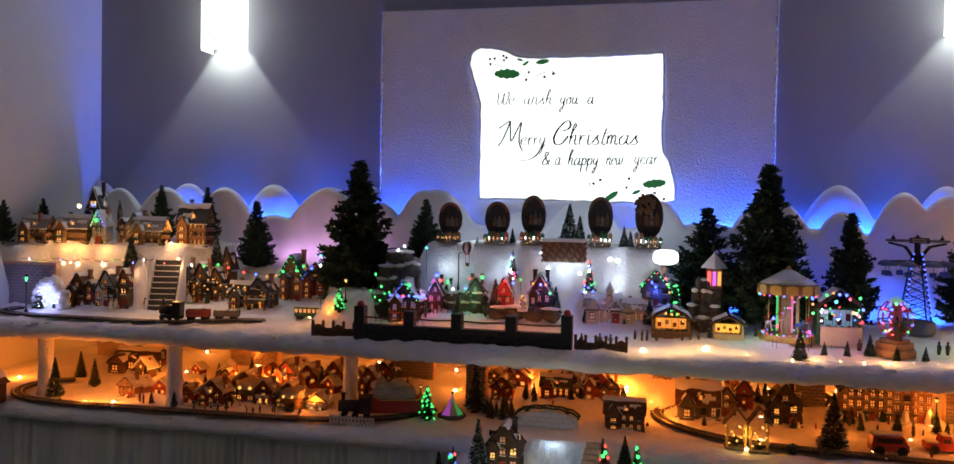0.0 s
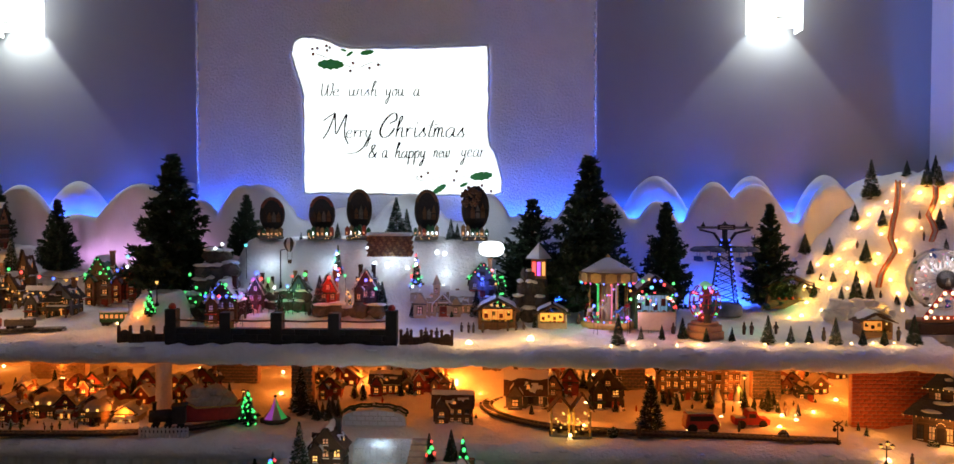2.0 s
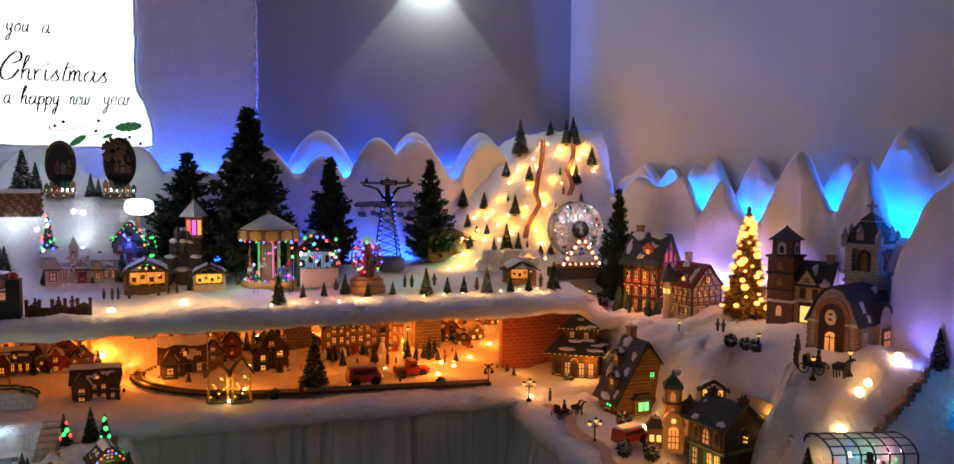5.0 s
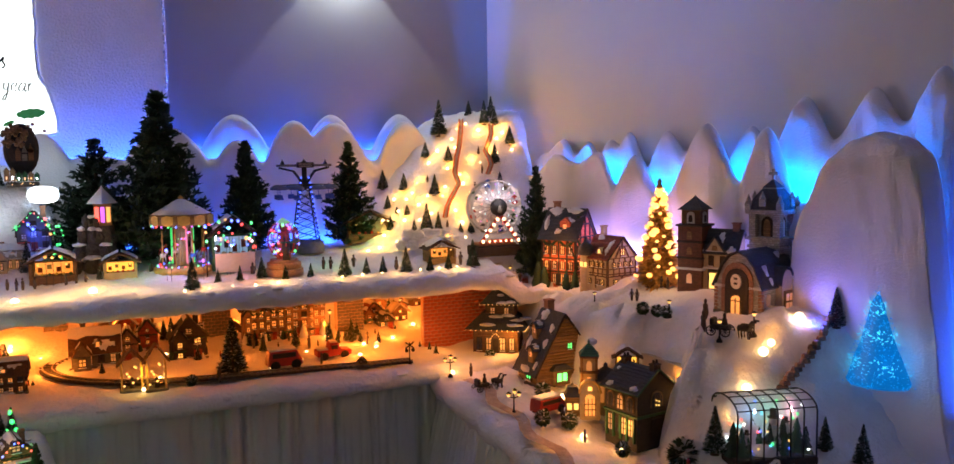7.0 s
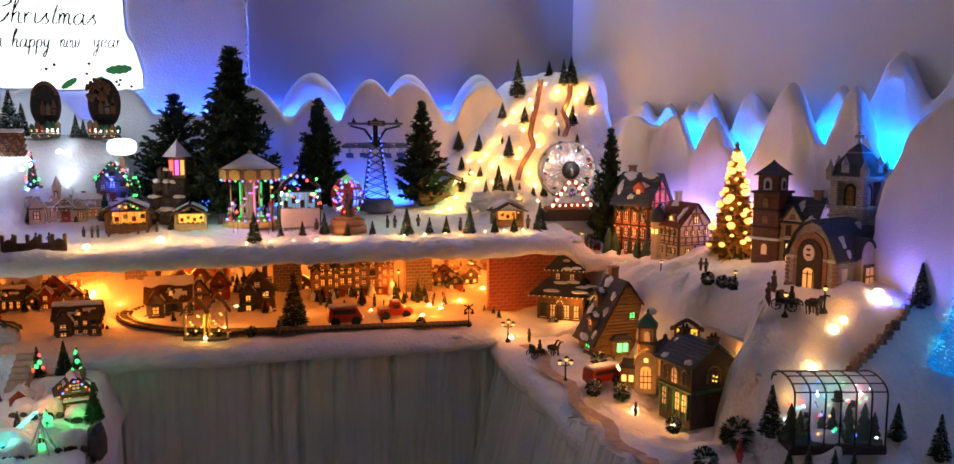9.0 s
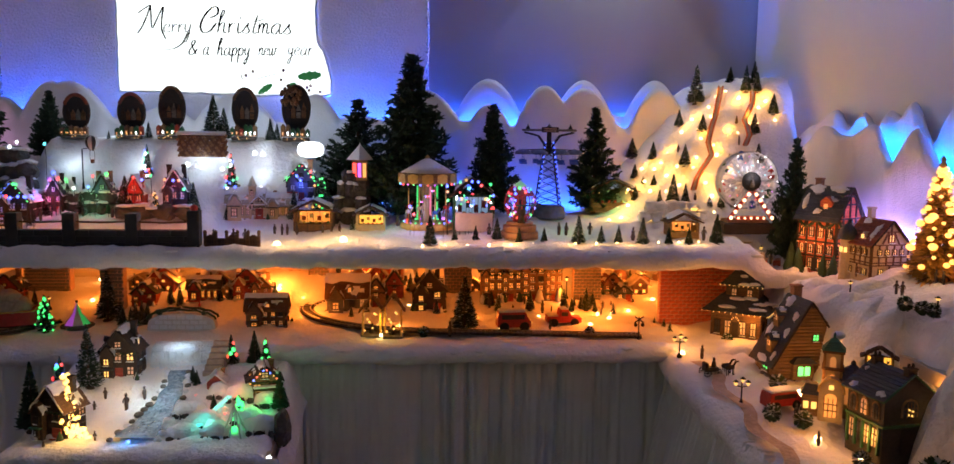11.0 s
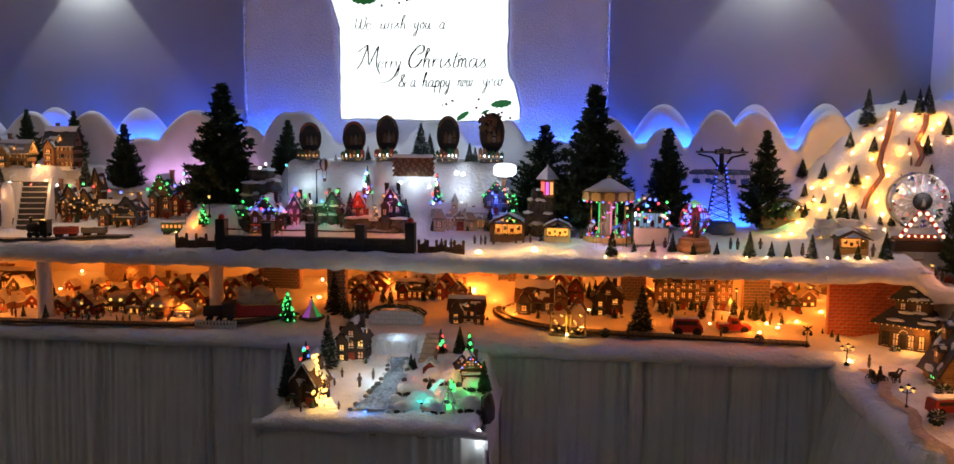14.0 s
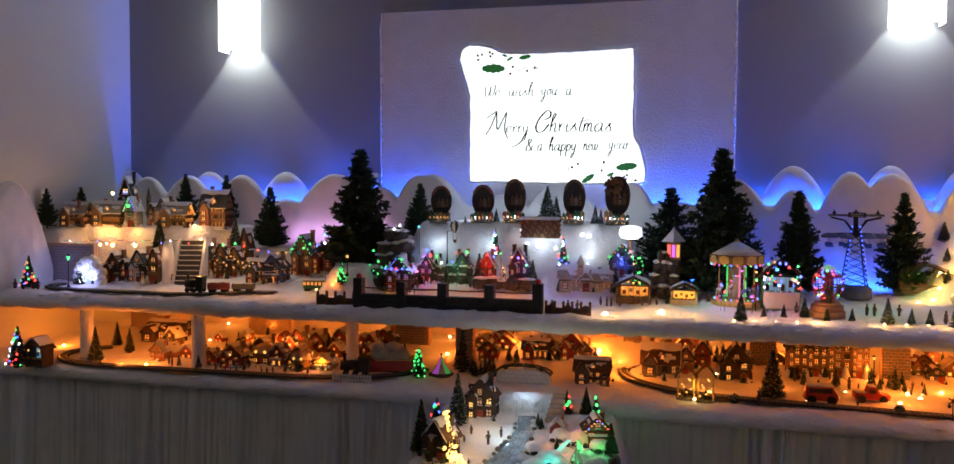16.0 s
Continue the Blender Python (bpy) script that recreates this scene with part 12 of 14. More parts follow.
snow_bush(1.62, 1.685, 0.985, 0.014)
carriage(pose(1.661, 1.507, 0.973, 0, 0, -60))
brush_pine(1.848, 1.431, 0.985, 0.078, 41, 1, 1)
glow_bulb(1.79, 1.466, 1.005, 0.01, "g_bulb", "large warm bulb glowing in the snow bank", 0.022, (1.0, 0.40, 0.08), 0.03)
glow_bulb(1.722, 1.466, 0.963, 0.007, "g_bulb", "large warm bulb glowing in the snow bank", 0.022, (1.0, 0.40, 0.08), 0.03)
glow_bulb(1.701, 1.463, 0.949, 0.009, "g_bulb", "large warm bulb glowing in the snow bank", 0.022, (1.0, 0.40, 0.08), 0.03)
glow_bulb(1.653, 1.451, 0.888, 0.009, "g_bulb", "large warm bulb glowing in the snow bank", 0.022, (1.0, 0.40, 0.08), 0.03)
rubble_wall([(1.701, 1.424, 0.875), (1.734, 1.422, 0.905), (1.774, 1.424, 0.934), (1.807, 1.43, 0.963), (1.835, 1.438, 0.989), (1.876, 1.437, 1.007), (1.918, 1.438, 1.017)])
led_tree(pose(1.889, 1.361, 0.893), 0.21)

# side street
tiered_inn(pose(1.484, 2.172, 0.813, 0, 0, -35), 0.136, 0.115, 0.178, "brown brick inn with tiered snowy roofs and light strings")
log_cabin(pose(1.498, 1.936, 0.806, 0, 0, 4))
clock_house(pose(1.500, 1.757, 0.786, 0, 0, -28))
corner_shop(pose(1.535, 1.622, 0.768, 0, 0, 10) @ Matrix.Scale(0.86, 4))
snow_bush(1.373, 1.725, 0.777, 0.018)
snow_bush(1.421, 1.701, 0.771, 0.019)
snow_bush(1.462, 1.571, 0.749, 0.017)
snow_bush(1.439, 1.422, 0.74, 0.023)
snow_bush(1.435, 2.119, 0.814, 0.016)
snow_bush(1.431, 1.834, 0.798, 0.019)
snow_bush(1.533, 1.480, 0.745, 0.032)
lamp_post(1.295, 2.032, 0.812, 0.055, 3, "g_yellow")
lamp_post(1.338, 1.785, 0.787, 0.057, 3, "g_yellow")
carriage(pose(1.339, 1.915, 0.807, 0, 0, 10) @ Matrix.Scale(0.85, 4))
car(pose(1.412, 1.775, 0.785, 0, 0, 15), 0.075, 0.035, "red covered wagon with a snowy top")
figurine(1.422, 1.73, 0.776, 0.034, 188, "skin")
figurine(1.423, 1.644, 0.76, 0.029, 220, "skin")
figurine(1.426, 1.723, 0.775, 0.032, 193, "skin")
figurine(1.339, 2.013, 0.814, 0.034, 45, "skin")
figurine(1.51, 1.435, 0.742, 0.044, 27, "red")
stall(pose(1.548, 1.686, 0.876, 0, 0, -30), 0.048, 0.024, 0.05, "small sign stall with a bright yellow front", "g_yellow", "tan")
glow_bulb(1.309, 2.054, 0.816, 0.006, "g_bulb", "warm bulb lighting the side street", 0.13, (1.0, 0.36, 0.06), 0.04)
glow_bulb(1.472, 1.824, 0.797, 0.007, "g_bulb", "warm bulb lighting the side street", 0.083, (1.0, 0.36, 0.06), 0.04)
glow_bulb(1.430, 1.660, 0.766, 0.007, "g_bulb", "warm bulb lighting the side street", 0.06, (1.0, 0.36, 0.06), 0.04)
glow_bulb(1.345, 2.215, 0.817, 0.004, "g_bulb", "warm bulb lighting the side street", 0.06, (1.0, 0.36, 0.06), 0.04)
glow_bulb(1.453, 2.098, 0.815, 0.006, "g_bulb", "warm bulb lighting the side street", 0.083, (1.0, 0.36, 0.06), 0.04)
glow_bulb(1.560, 1.835, 0.855, 0.005, "g_bulb", "warm bulb lighting the side street", 0.05, (1.0, 0.36, 0.06), 0.04)
glow_bulb(1.592, 1.585, 0.84, 0.005, "g_bulb", "warm bulb lighting the side street", 0.05, (1.0, 0.36, 0.06), 0.04)
glow_bulb(1.474, 1.595, 0.753, 0.004, "g_bulb", "warm bulb lighting the side street", 0.083, (1.0, 0.36, 0.06), 0.04)
greenhouse(pose(1.646, 1.400, 0.781, 0, 0, -14), 0.148, 0.10, 0.113)
brush_pine(1.562, 1.428, 0.784, 0.088, 35, 1, 1)
brush_pine(1.789, 1.309, 0.765, 0.076, 265, 1, 1)
brush_pine(1.744, 1.352, 0.787, 0.062, 50, 1, 1)
brush_pine(1.544, 1.352, 0.749, 0.046, 27, 1, 1)
brush_pine(1.56, 1.327, 0.757, 0.048, 57, 1, 1)
brush_pine(1.59, 1.305, 0.761, 0.045, 97, 1, 1)
brush_pine(1.616, 1.294, 0.761, 0.042, 127, 1, 1)
brush_pine(1.312, 2.289, 0.812, 0.031, 290, 1, 1)
brush_pine(1.325, 2.251, 0.811, 0.038, 180, 1, 1)
brush_pine(1.328, 2.212, 0.812, 0.038, 245, 1, 1)

# lower village, right half
village_house(pose(0.022, 2.478, 0.84, 0, 0, 0), 0.06, 0.048, 0.059, "redwall", "slate", "g_amber", label="small red model house with a chimney", cols=2)
village_house(pose(0.052, 2.551, 0.874, 0, 0, 0), 0.073, 0.058, 0.056, "redwall", "roofsnow", "g_amber", label="red model house with a snowy roof", cols=2, beams=True)
village_house(pose(0.166, 2.498, 0.847, 0, 0, 0), 0.078, 0.047, 0.061, "redwall", "slate", "g_amber", label="red station house with a cupola and round window", cols=3, rows=1, turn=90)
village_house(pose(0.278, 2.506, 0.849, 0, 0, 0), 0.071, 0.057, 0.085, "redwall", "roofsnow", "g_amber", label="tall red gingerbread house with a snowy roof", cols=2)
village_house(pose(0.313, 2.504, 0.852, 0, 0, 0), 0.053, 0.043, 0.057, "brickwall", "slate", "g_warm", label="small brick cottage with lit windows", cols=2)
village_house(pose(0.362, 2.292, 0.827, 0, 0, 0), 0.091, 0.054, 0.073, "brown", "brownroof", "g_amber", label="dark log house with stone footing and snowy roof", cols=3, turn=90, chimney=1, snow=0.5)
village_house(pose(0.543, 2.451, 0.831, 0, 0, 0), 0.103, 0.072, 0.091, "stone", "brownroof", "g_amber", label="broad stone lodge under a heavy snowy roof", cols=3, rows=1, eave=0.45, turn=90, snow=0.9)
village_house(pose(0.615, 2.465, 0.835, 0, 0, 0), 0.048, 0.039, 0.078, "brickwall", "slate", "g_amber", label="brown brick house with a pointed turret", cols=1, tower=0.07)
village_house(pose(0.662, 2.515, 0.844, 0, 0, 0), 0.049, 0.039, 0.079, "redwall", "slate", "g_amber", label="narrow red house with a steep roof", cols=1, rows=3)
village_house(pose(0.754, 2.445, 0.831, 0, 0, 0), 0.081, 0.065, 0.102, "dark", "slate", "g_warm", label="black timber house with twin lit attic windows", cols=2, rows=2, snow=0.4)
village_house(pose(0.923, 2.503, 0.841, 0, 0, 0), 0.059, 0.03, 0.104, "brickwall", "slate", "g_amber", label="tall brick terrace house with many amber windows", cols=3, rows=3, eave=0.8, wsize=1.15)
village_house(pose(0.975, 2.508, 0.841, 0, 0, 0), 0.059, 0.03, 0.104, "brickwall", "slate", "g_amber", label="tall brick terrace house with many amber windows", cols=3, rows=3, eave=0.8, wsize=1.15)
village_house(pose(1.033, 2.514, 0.842, 0, 0, 0), 0.07, 0.035, 0.118, "brickwall", "slate", "g_amber", label="tall brick terrace house with many amber windows", cols=3, rows=4, eave=0.8, wsize=1.15)
village_house(pose(1.09, 2.512, 0.843, 0, 0, 0), 0.052, 0.026, 0.118, "brickwall", "slate", "g_amber", label="tall brick terrace house with many amber windows", cols=3, rows=4, eave=0.8, wsize=1.15)
village_house(pose(1.265, 2.568, 0.849, 0, 0, 0), 0.06, 0.048, 0.061, "brickwall", "redroof", "g_amber", label="small brick house behind bare trees", cols=2)
village_house(pose(1.378, 2.662, 0.857, 0, 0, 0), 0.044, 0.035, 0.033, "brickwall", "slate", "g_amber", label="tiny brick house on the snowy rise", cols=2)
village_house(pose(1.286, 2.512, 0.841, 0, 0, 0), 0.045, 0.036, 0.043, "stone", "slate", "g_warm", label="low stone hut by the hedge", cols=2, rows=1)
open_gazebo(0.618, 2.18, 0.83, 0.088, 0.05)
open_gazebo(0.667, 2.17, 0.828, 0.098, 0.046)
glow_bulb(0.64, 2.155, 0.834, 0.004, "g_bulb", "yellow bulb under the golden pavilion", 0.05, (1.0, 0.55, 0.06), 0.03)
brush_pine(0.007, 2.325, 0.826, 0.051, 326, 1, 1)
brush_pine(0.035, 2.312, 0.826, 0.04, 146, 1, 1)
brush_pine(0.073, 2.317, 0.826, 0.05, 277, 1, 1)
brush_pine(0.056, 2.33, 0.827, 0.051, 319, 1, 1)
brush_pine(0.107, 2.476, 0.848, 0.039, 347, 1, 1)
brush_pine(0.211, 2.47, 0.846, 0.041, 329, 1, 1)
brush_pine(0.237, 2.48, 0.85, 0.036, 131, 1, 1)
brush_pine(0.317, 2.359, 0.827, 0.03, 331, 1, 1)
brush_pine(0.557, 2.37, 0.827, 0.029, 207, 1, 1)
brush_pine(0.51, 2.469, 0.844, 0.049, 120, 1, 1)
brush_pine(0.722, 2.56, 0.85, 0.063, 130, 1, 1)
brush_pine(0.704, 2.569, 0.851, 0.054, 98, 1, 1)
brush_pine(1.167, 2.426, 0.831, 0.062, 32, 1, 1)
brush_pine(1.334, 2.623, 0.856, 0.051, 88, 1, 1)
brush_pine(1.23, 2.385, 0.828, 0.033, 345, 1, 1)
brush_pine(0.907, 2.469, 0.836, 0.035, 100, 1, 1)
brush_pine(1.141, 2.458, 0.836, 0.026, 295, 1, 1)
brush_pine(0.321, 2.493, 0.857, 0.036, 63, 1, 1)
brush_pine(1.188, 2.412, 0.829, 0.033, 260, 1, 1)
brush_pine(-0.024, 2.527, 0.866, 0.046, 275, 1, 1)
brush_pine(0.834, 2.228, 0.826, 0.131, 106, 1, 1.1)
brush_pine(-0.027, 2.337, 0.826, 0.124, 358, 1, 1)
car(pose(0.951, 2.226, 0.828, 0, 0, 4), 0.081, 0.047, "red bus with a load of snow on its roof")
car(pose(1.08, 2.277, 0.828, 0, 0, 2), 0.085, 0.041, "small red pickup truck with snow", "truck")
lamp_post(0.995, 2.516, 0.844, 0.056, 1, "g_yellow")
lamp_post(1.073, 2.528, 0.847, 0.049, 1, "g_yellow")
lamp_post(1.13, 2.512, 0.845, 0.063, 1, "g_yellow")
lamp_post(1.365, 2.61, 0.856, 0.05, 1, "g_yellow")
snow_bush(0.737, 2.154, 0.83, 0.014)
snow_bush(1.12, 2.155, 0.83, 0.013)
figurine(0.913, 2.443, 0.835, 0.034, 5, "skin")
figurine(1.047, 2.397, 0.831, 0.038, 90, "skin")
figurine(1.039, 2.223, 0.829, 0.031, 105, "skin")
figurine(0.797, 2.162, 0.829, 0.038, 310, "skin")
figurine(0.221, 2.499, 0.861, 0.036, 330, "skin")
figurine(0.16, 2.488, 0.856, 0.029, 295, "skin")
figurine(1.01, 2.475, 0.839, 0.026, 60, "skin")
figurine(1.198, 2.384, 0.829, 0.033, 185, "skin")
figurine(0.941, 2.469, 0.839, 0.028, 20, "skin")
crossing_signal(1.225, 2.115, 0.83, 0.055)
glow_bulb(0.355, 2.515, 0.872, 0.006, "g_bulb", "warm bulb in the lower village snow", 0.371, AMBER, 0.03)
glow_bulb(0.583, 2.572, 0.885, 0.006, "g_bulb", "warm bulb in the lower village snow", 0.222, AMBER, 0.03)
glow_bulb(0.454, 2.389, 0.831, 0.006, "g_bulb", "warm bulb in the lower village snow", 0.337, AMBER, 0.03)
glow_bulb(0.924, 2.238, 0.83, 0.006, "g_bulb", "warm bulb in the lower village snow", 0.337, AMBER, 0.03)
glow_bulb(1.145, 2.262, 0.831, 0.006, "g_bulb", "warm bulb in the lower village snow", 0.337, AMBER, 0.03)
glow_bulb(1.209, 2.335, 0.83, 0.006, "g_bulb", "warm bulb in the lower village snow")
glow_bulb(1.329, 2.595, 0.857, 0.006, "g_bulb", "warm bulb in the lower village snow", 0.297, AMBER, 0.03)
glow_bulb(1.367, 2.5, 0.845, 0.006, "g_bulb", "warm bulb in the lower village snow", 0.222, AMBER, 0.03)
glow_bulb(0.251, 2.42, 0.834, 0.006, "g_bulb", "warm bulb in the lower village snow")
glow_bulb(0.893, 2.585, 0.856, 0.006, "g_bulb", "warm bulb in the lower village snow", 0.222, AMBER, 0.03)
glow_bulb(0.701, 2.452, 0.838, 0.006, "g_bulb", "warm bulb in the lower village snow")
glow_bulb(0.101, 2.507, 0.867, 0.006, "g_bulb", "warm bulb in the lower village snow", 0.222, AMBER, 0.03)
glow_bulb(1.112, 2.482, 0.842, 0.006, "g_bulb", "warm bulb in the lower village snow", 0.222, AMBER, 0.03)
glow_bulb(0.679, 2.251, 0.83, 0.006, "g_bulb", "warm bulb in the lower village snow", 0.168, AMBER, 0.03)

# lower village, left half
village_house(pose(-0.714, 2.229, 0.827, 0, 0, 0), 0.066, 0.053, 0.066, "redwall", "tansnow", "g_amber", label="red cottage with a snowy roof", cols=2)
village_house(pose(-0.675, 2.343, 0.828, 0, 0, 0), 0.084, 0.067, 0.069, "tan", "tansnow", "g_warm", label="round snowy bakery with glowing windows", cols=2, eave=0.5)
village_house(pose(-0.772, 2.402, 0.828, 0, 0, 0), 0.051, 0.041, 0.059, "white", "redroof", "g_amber", label="white sweet shop with red trim", cols=2)
village_house(pose(-0.591, 2.278, 0.827, 0, 0, 0), 0.052, 0.041, 0.063, "redwall", "tansnow", "g_warm", label="small red toy shop with a bright window", cols=1, porch=True)
village_house(pose(-0.513, 2.272, 0.828, 0, 0, 0), 0.073, 0.058, 0.062, "tan", "tansnow", "g_warm", label="low snow-roofed house with warm windows", cols=2, eave=0.5)
village_house(pose(-0.61, 2.455, 0.832, 0, 0, 0), 0.067, 0.054, 0.079, "redwall", "tansnow", "g_yellow", label="red and white sweet house with bright windows", cols=3, beams=True)
village_house(pose(-0.535, 2.439, 0.831, 0, 0, 0), 0.062, 0.05, 0.076, "redwall", "tansnow", "g_warm", label="red candy house with white trim", cols=2, trim="white")
village_house(pose(-0.467, 2.465, 0.834, 0, 0, 0), 0.059, 0.047, 0.082, "redwall", "tansnow", "g_warm", label="tall red chalet with white edges", cols=2, rows=3, trim="white")
village_house(pose(-0.429, 2.257, 0.827, 0, 0, 0), 0.061, 0.049, 0.042, "cream", "roofsnow", "g_yellow", label="cream kiosk with a bright yellow front", cols=1, rows=1, porch=True)
village_house(pose(-0.35, 2.431, 0.831, 0, 0, 0), 0.054, 0.043, 0.08, "redwall", "tansnow", "g_amber", label="red gabled workshop with snowy roof", cols=2)
village_house(pose(-0.325, 2.491, 0.837, 0, 0, 0), 0.066, 0.053, 0.082, "redwall", "slate", "g_amber", label="brick red hall with a slate roof", cols=2, rows=3)
village_house(pose(-1.142, 2.525, 0.838, 0, 0, 0), 0.139, 0.111, 0.067, "brown", "brownroof", "g_amber", label="long log lodge with wide lit windows", cols=4, rows=1, turn=90, wsize=1.3)
village_house(pose(-0.981, 2.238, 0.828, 0, 0, 0), 0.049, 0.039, 0.055, "brickwall", "roofsnow", "g_amber", label="small brick house in the snow", cols=2)
village_house(pose(-0.794, 2.233, 0.828, 0, 0, 0), 0.045, 0.036, 0.043, "redwall", "tansnow", "g_amber", label="tiny red house with a snowy roof", cols=1)
brush_pine(-1.151, 2.151, 0.826, 0.111, 103, 1, 0.9)
brush_pine(-1.256, 2.389, 0.828, 0.083, 69, 1, 0.9)
brush_pine(-1.152, 2.315, 0.827, 0.08, 199, 1, 0.9)
brush_pine(-0.77, 2.531, 0.846, 0.052, 120, 1, 0.9)
brush_pine(-0.493, 2.415, 0.83, 0.078, 135, 1, 0.9)
brush_pine(-0.934, 2.402, 0.829, 0.06, 0, 1, 0.9)
brush_pine(-0.862, 2.157, 0.827, 0.04, 220, 1, 0.9)
brush_pine(-1.054, 2.376, 0.827, 0.054, 300, 1, 0.9)
brush_pine(-0.252, 2.461, 0.835, 0.048, 80, 1, 0.9)
brush_pine(-0.661, 2.452, 0.834, 0.06, 315, 1, 0.9)
brush_pine(-0.256, 2.415, 0.83, 0.042, 147, 1, 0.9)
figurine(-0.913, 2.181, 0.829, 0.03, 278, "skin")
figurine(-0.894, 2.169, 0.828, 0.028, 283, "skin")
figurine(-1.087, 2.092, 0.829, 0.022, 165, "skin")
figurine(-0.662, 2.219, 0.828, 0.022, 50, "skin")
figurine(-0.517, 2.172, 0.828, 0.021, 110, "skin")
figurine(-0.248, 2.313, 0.828, 0.027, 280, "skin")
figurine(-0.654, 2.129, 0.829, 0.018, 28, "skin")
figurine(-0.584, 2.15, 0.829, 0.016, 70, "skin")
figurine(-0.45, 2.173, 0.828, 0.018, 145, "skin")
picket_fence(-0.335, -0.225, 2.10, 0.83, 0.026)
glow_bulb(-1.432, 2.344, 0.83, 0.006, "g_bulb", "warm bulb in the lower village snow", 0.420, AMBER, 0.03)
glow_bulb(-1.038, 2.125, 0.83, 0.006, "g_bulb", "warm bulb in the lower village snow", 0.505, AMBER, 0.03)
glow_bulb(-1.023, 2.382, 0.831, 0.006, "g_bulb", "warm bulb in the lower village snow", 0.561, AMBER, 0.03)
glow_bulb(-0.739, 2.386, 0.832, 0.006, "g_bulb", "warm bulb in the lower village snow", 0.337, AMBER, 0.03)
glow_bulb(-0.619, 2.39, 0.832, 0.006, "g_bulb", "warm bulb in the lower village snow", 0.337, AMBER, 0.03)
glow_bulb(-0.441, 2.236, 0.83, 0.006, "g_bulb", "warm bulb in the lower village snow", 0.224, AMBER, 0.03)
glow_bulb(-0.121, 2.496, 0.845, 0.006, "g_bulb", "warm bulb in the lower village snow", 0.149, AMBER, 0.03)
glow_bulb(-0.97, 2.497, 0.845, 0.006, "g_bulb", "warm bulb in the lower village snow")
glow_bulb(-0.49, 2.481, 0.842, 0.006, "g_bulb", "warm bulb in the lower village snow", 0.178, AMBER, 0.03)
glow_bulb(-0.969, 2.147, 0.83, 0.006, "g_bulb", "warm bulb in the lower village snow", 0.281, AMBER, 0.03)
glow_bulb(-0.38, 2.497, 0.845, 0.006, "g_bulb", "warm bulb in the lower village snow", 0.178, AMBER, 0.03)
glow_bulb(-0.785, 2.602, 0.858, 0.006, "g_bulb", "warm bulb in the lower village snow", 0.044, AMBER, 0.03)
lit_tree(-1.32, 2.025, 0.827, 0.122, ("g_blue", "g_green", "g_red", "g_white"), "small tree with blue and green lights", 24, 0.0035)
stall(pose(-1.273, 2.057, 0.827), 0.062, 0.05, 0.088, "dark cart stall with coloured lights on a plinth", "g_cyan", "dark")
lit_tree(-1.434, 2.197, 1.037, 0.108, ("g_blue", "g_green", "g_red", "g_warm"), "tabletop tree with coloured lights and carol figures", 20, 0.004)
figurine(-1.471, 2.179, 1.036, 0.041, 25, "skin")
figurine(-1.444, 2.183, 1.037, 0.041, 38, "skin")
figurine(-1.412, 2.191, 1.037, 0.041, 55, "skin")
figurine(-1.397, 2.193, 1.038, 0.041, 62, "skin")
lit_tree(-0.124, 2.217, 0.827, 0.087, ("g_green",), "small tree lit bright green at the tent", 24, 0.0032)
tent(pose(-0.072, 2.267, 0.828), 0.03, 0.062)
lamp_post(-0.206, 2.437, 0.834, 0.034, 1, "g_yellow")

# small front table
village_house(pose(0.113, 2.023, 0.785, 0, 0, 0), 0.072, 0.058, 0.101, "dark", "dark", "g_yellow", label="dark house with bright yellow windows", cols=3, rows=2, snow=0.5, wsize=1.2)
village_house(pose(0.066, 1.821, 0.733, 0, 0, -20), 0.066, 0.053, 0.098, "dark", "brownroof", "slate", label="dark timber mill with a snowy roof", cols=2, rows=2, snow=0.9)
village_house(pose(0.412, 1.954, 0.764, 0, 0, 15), 0.061, 0.049, 0.061, "tan", "dark", "g_warm", label="orange-lit cabin with a snow-patched roof", cols=2, rows=1, porch=True, strings=("g_blue", "g_red", "g_warm"))
village_house(pose(0.318, 1.963, 0.769, 0, 0, 0), 0.036, 0.029, 0.038, "redwall", "roofsnow", "g_amber", label="half-buried red hut with a glowing door", cols=1, rows=1, snow=1)
brush_pine(0.014, 1.823, 0.736, 0.133, 280, 0, 0.85)
brush_pine(0.065, 1.961, 0.774, 0.131, 317, 1, 0.9)
brush_pine(0.375, 2.056, 0.795, 0.074, 50, 0, 1)
brush_pine(0.267, 1.972, 0.777, 0.04, 134, 0, 1)
brush_pine(0.278, 1.96, 0.774, 0.038, 51, 0, 1)
brush_pine(0.144, 2.116, 0.796, 0.031, 280, 0, 1)
brush_pine(0.454, 1.889, 0.751, 0.077, 196, 0, 1)
brush_pine(0.447, 1.925, 0.761, 0.048, 280, 0, 1)
brush_pine(0.328, 1.885, 0.748, 0.038, 355, 0, 1)
lit_tree(0.327, 2.053, 0.795, 0.066, ("g_green", "g_red"), "small tree with bright coloured lights", 6, 0.0042)
lit_tree(0.402, 2.038, 0.794, 0.064, ("g_green",), "small tree with bright coloured lights", 6, 0.0042)
lit_tree(0.007, 1.969, 0.777, 0.062, ("g_red", "g_blue", "g_green"), "small tree with bright coloured lights", 6, 0.0042)
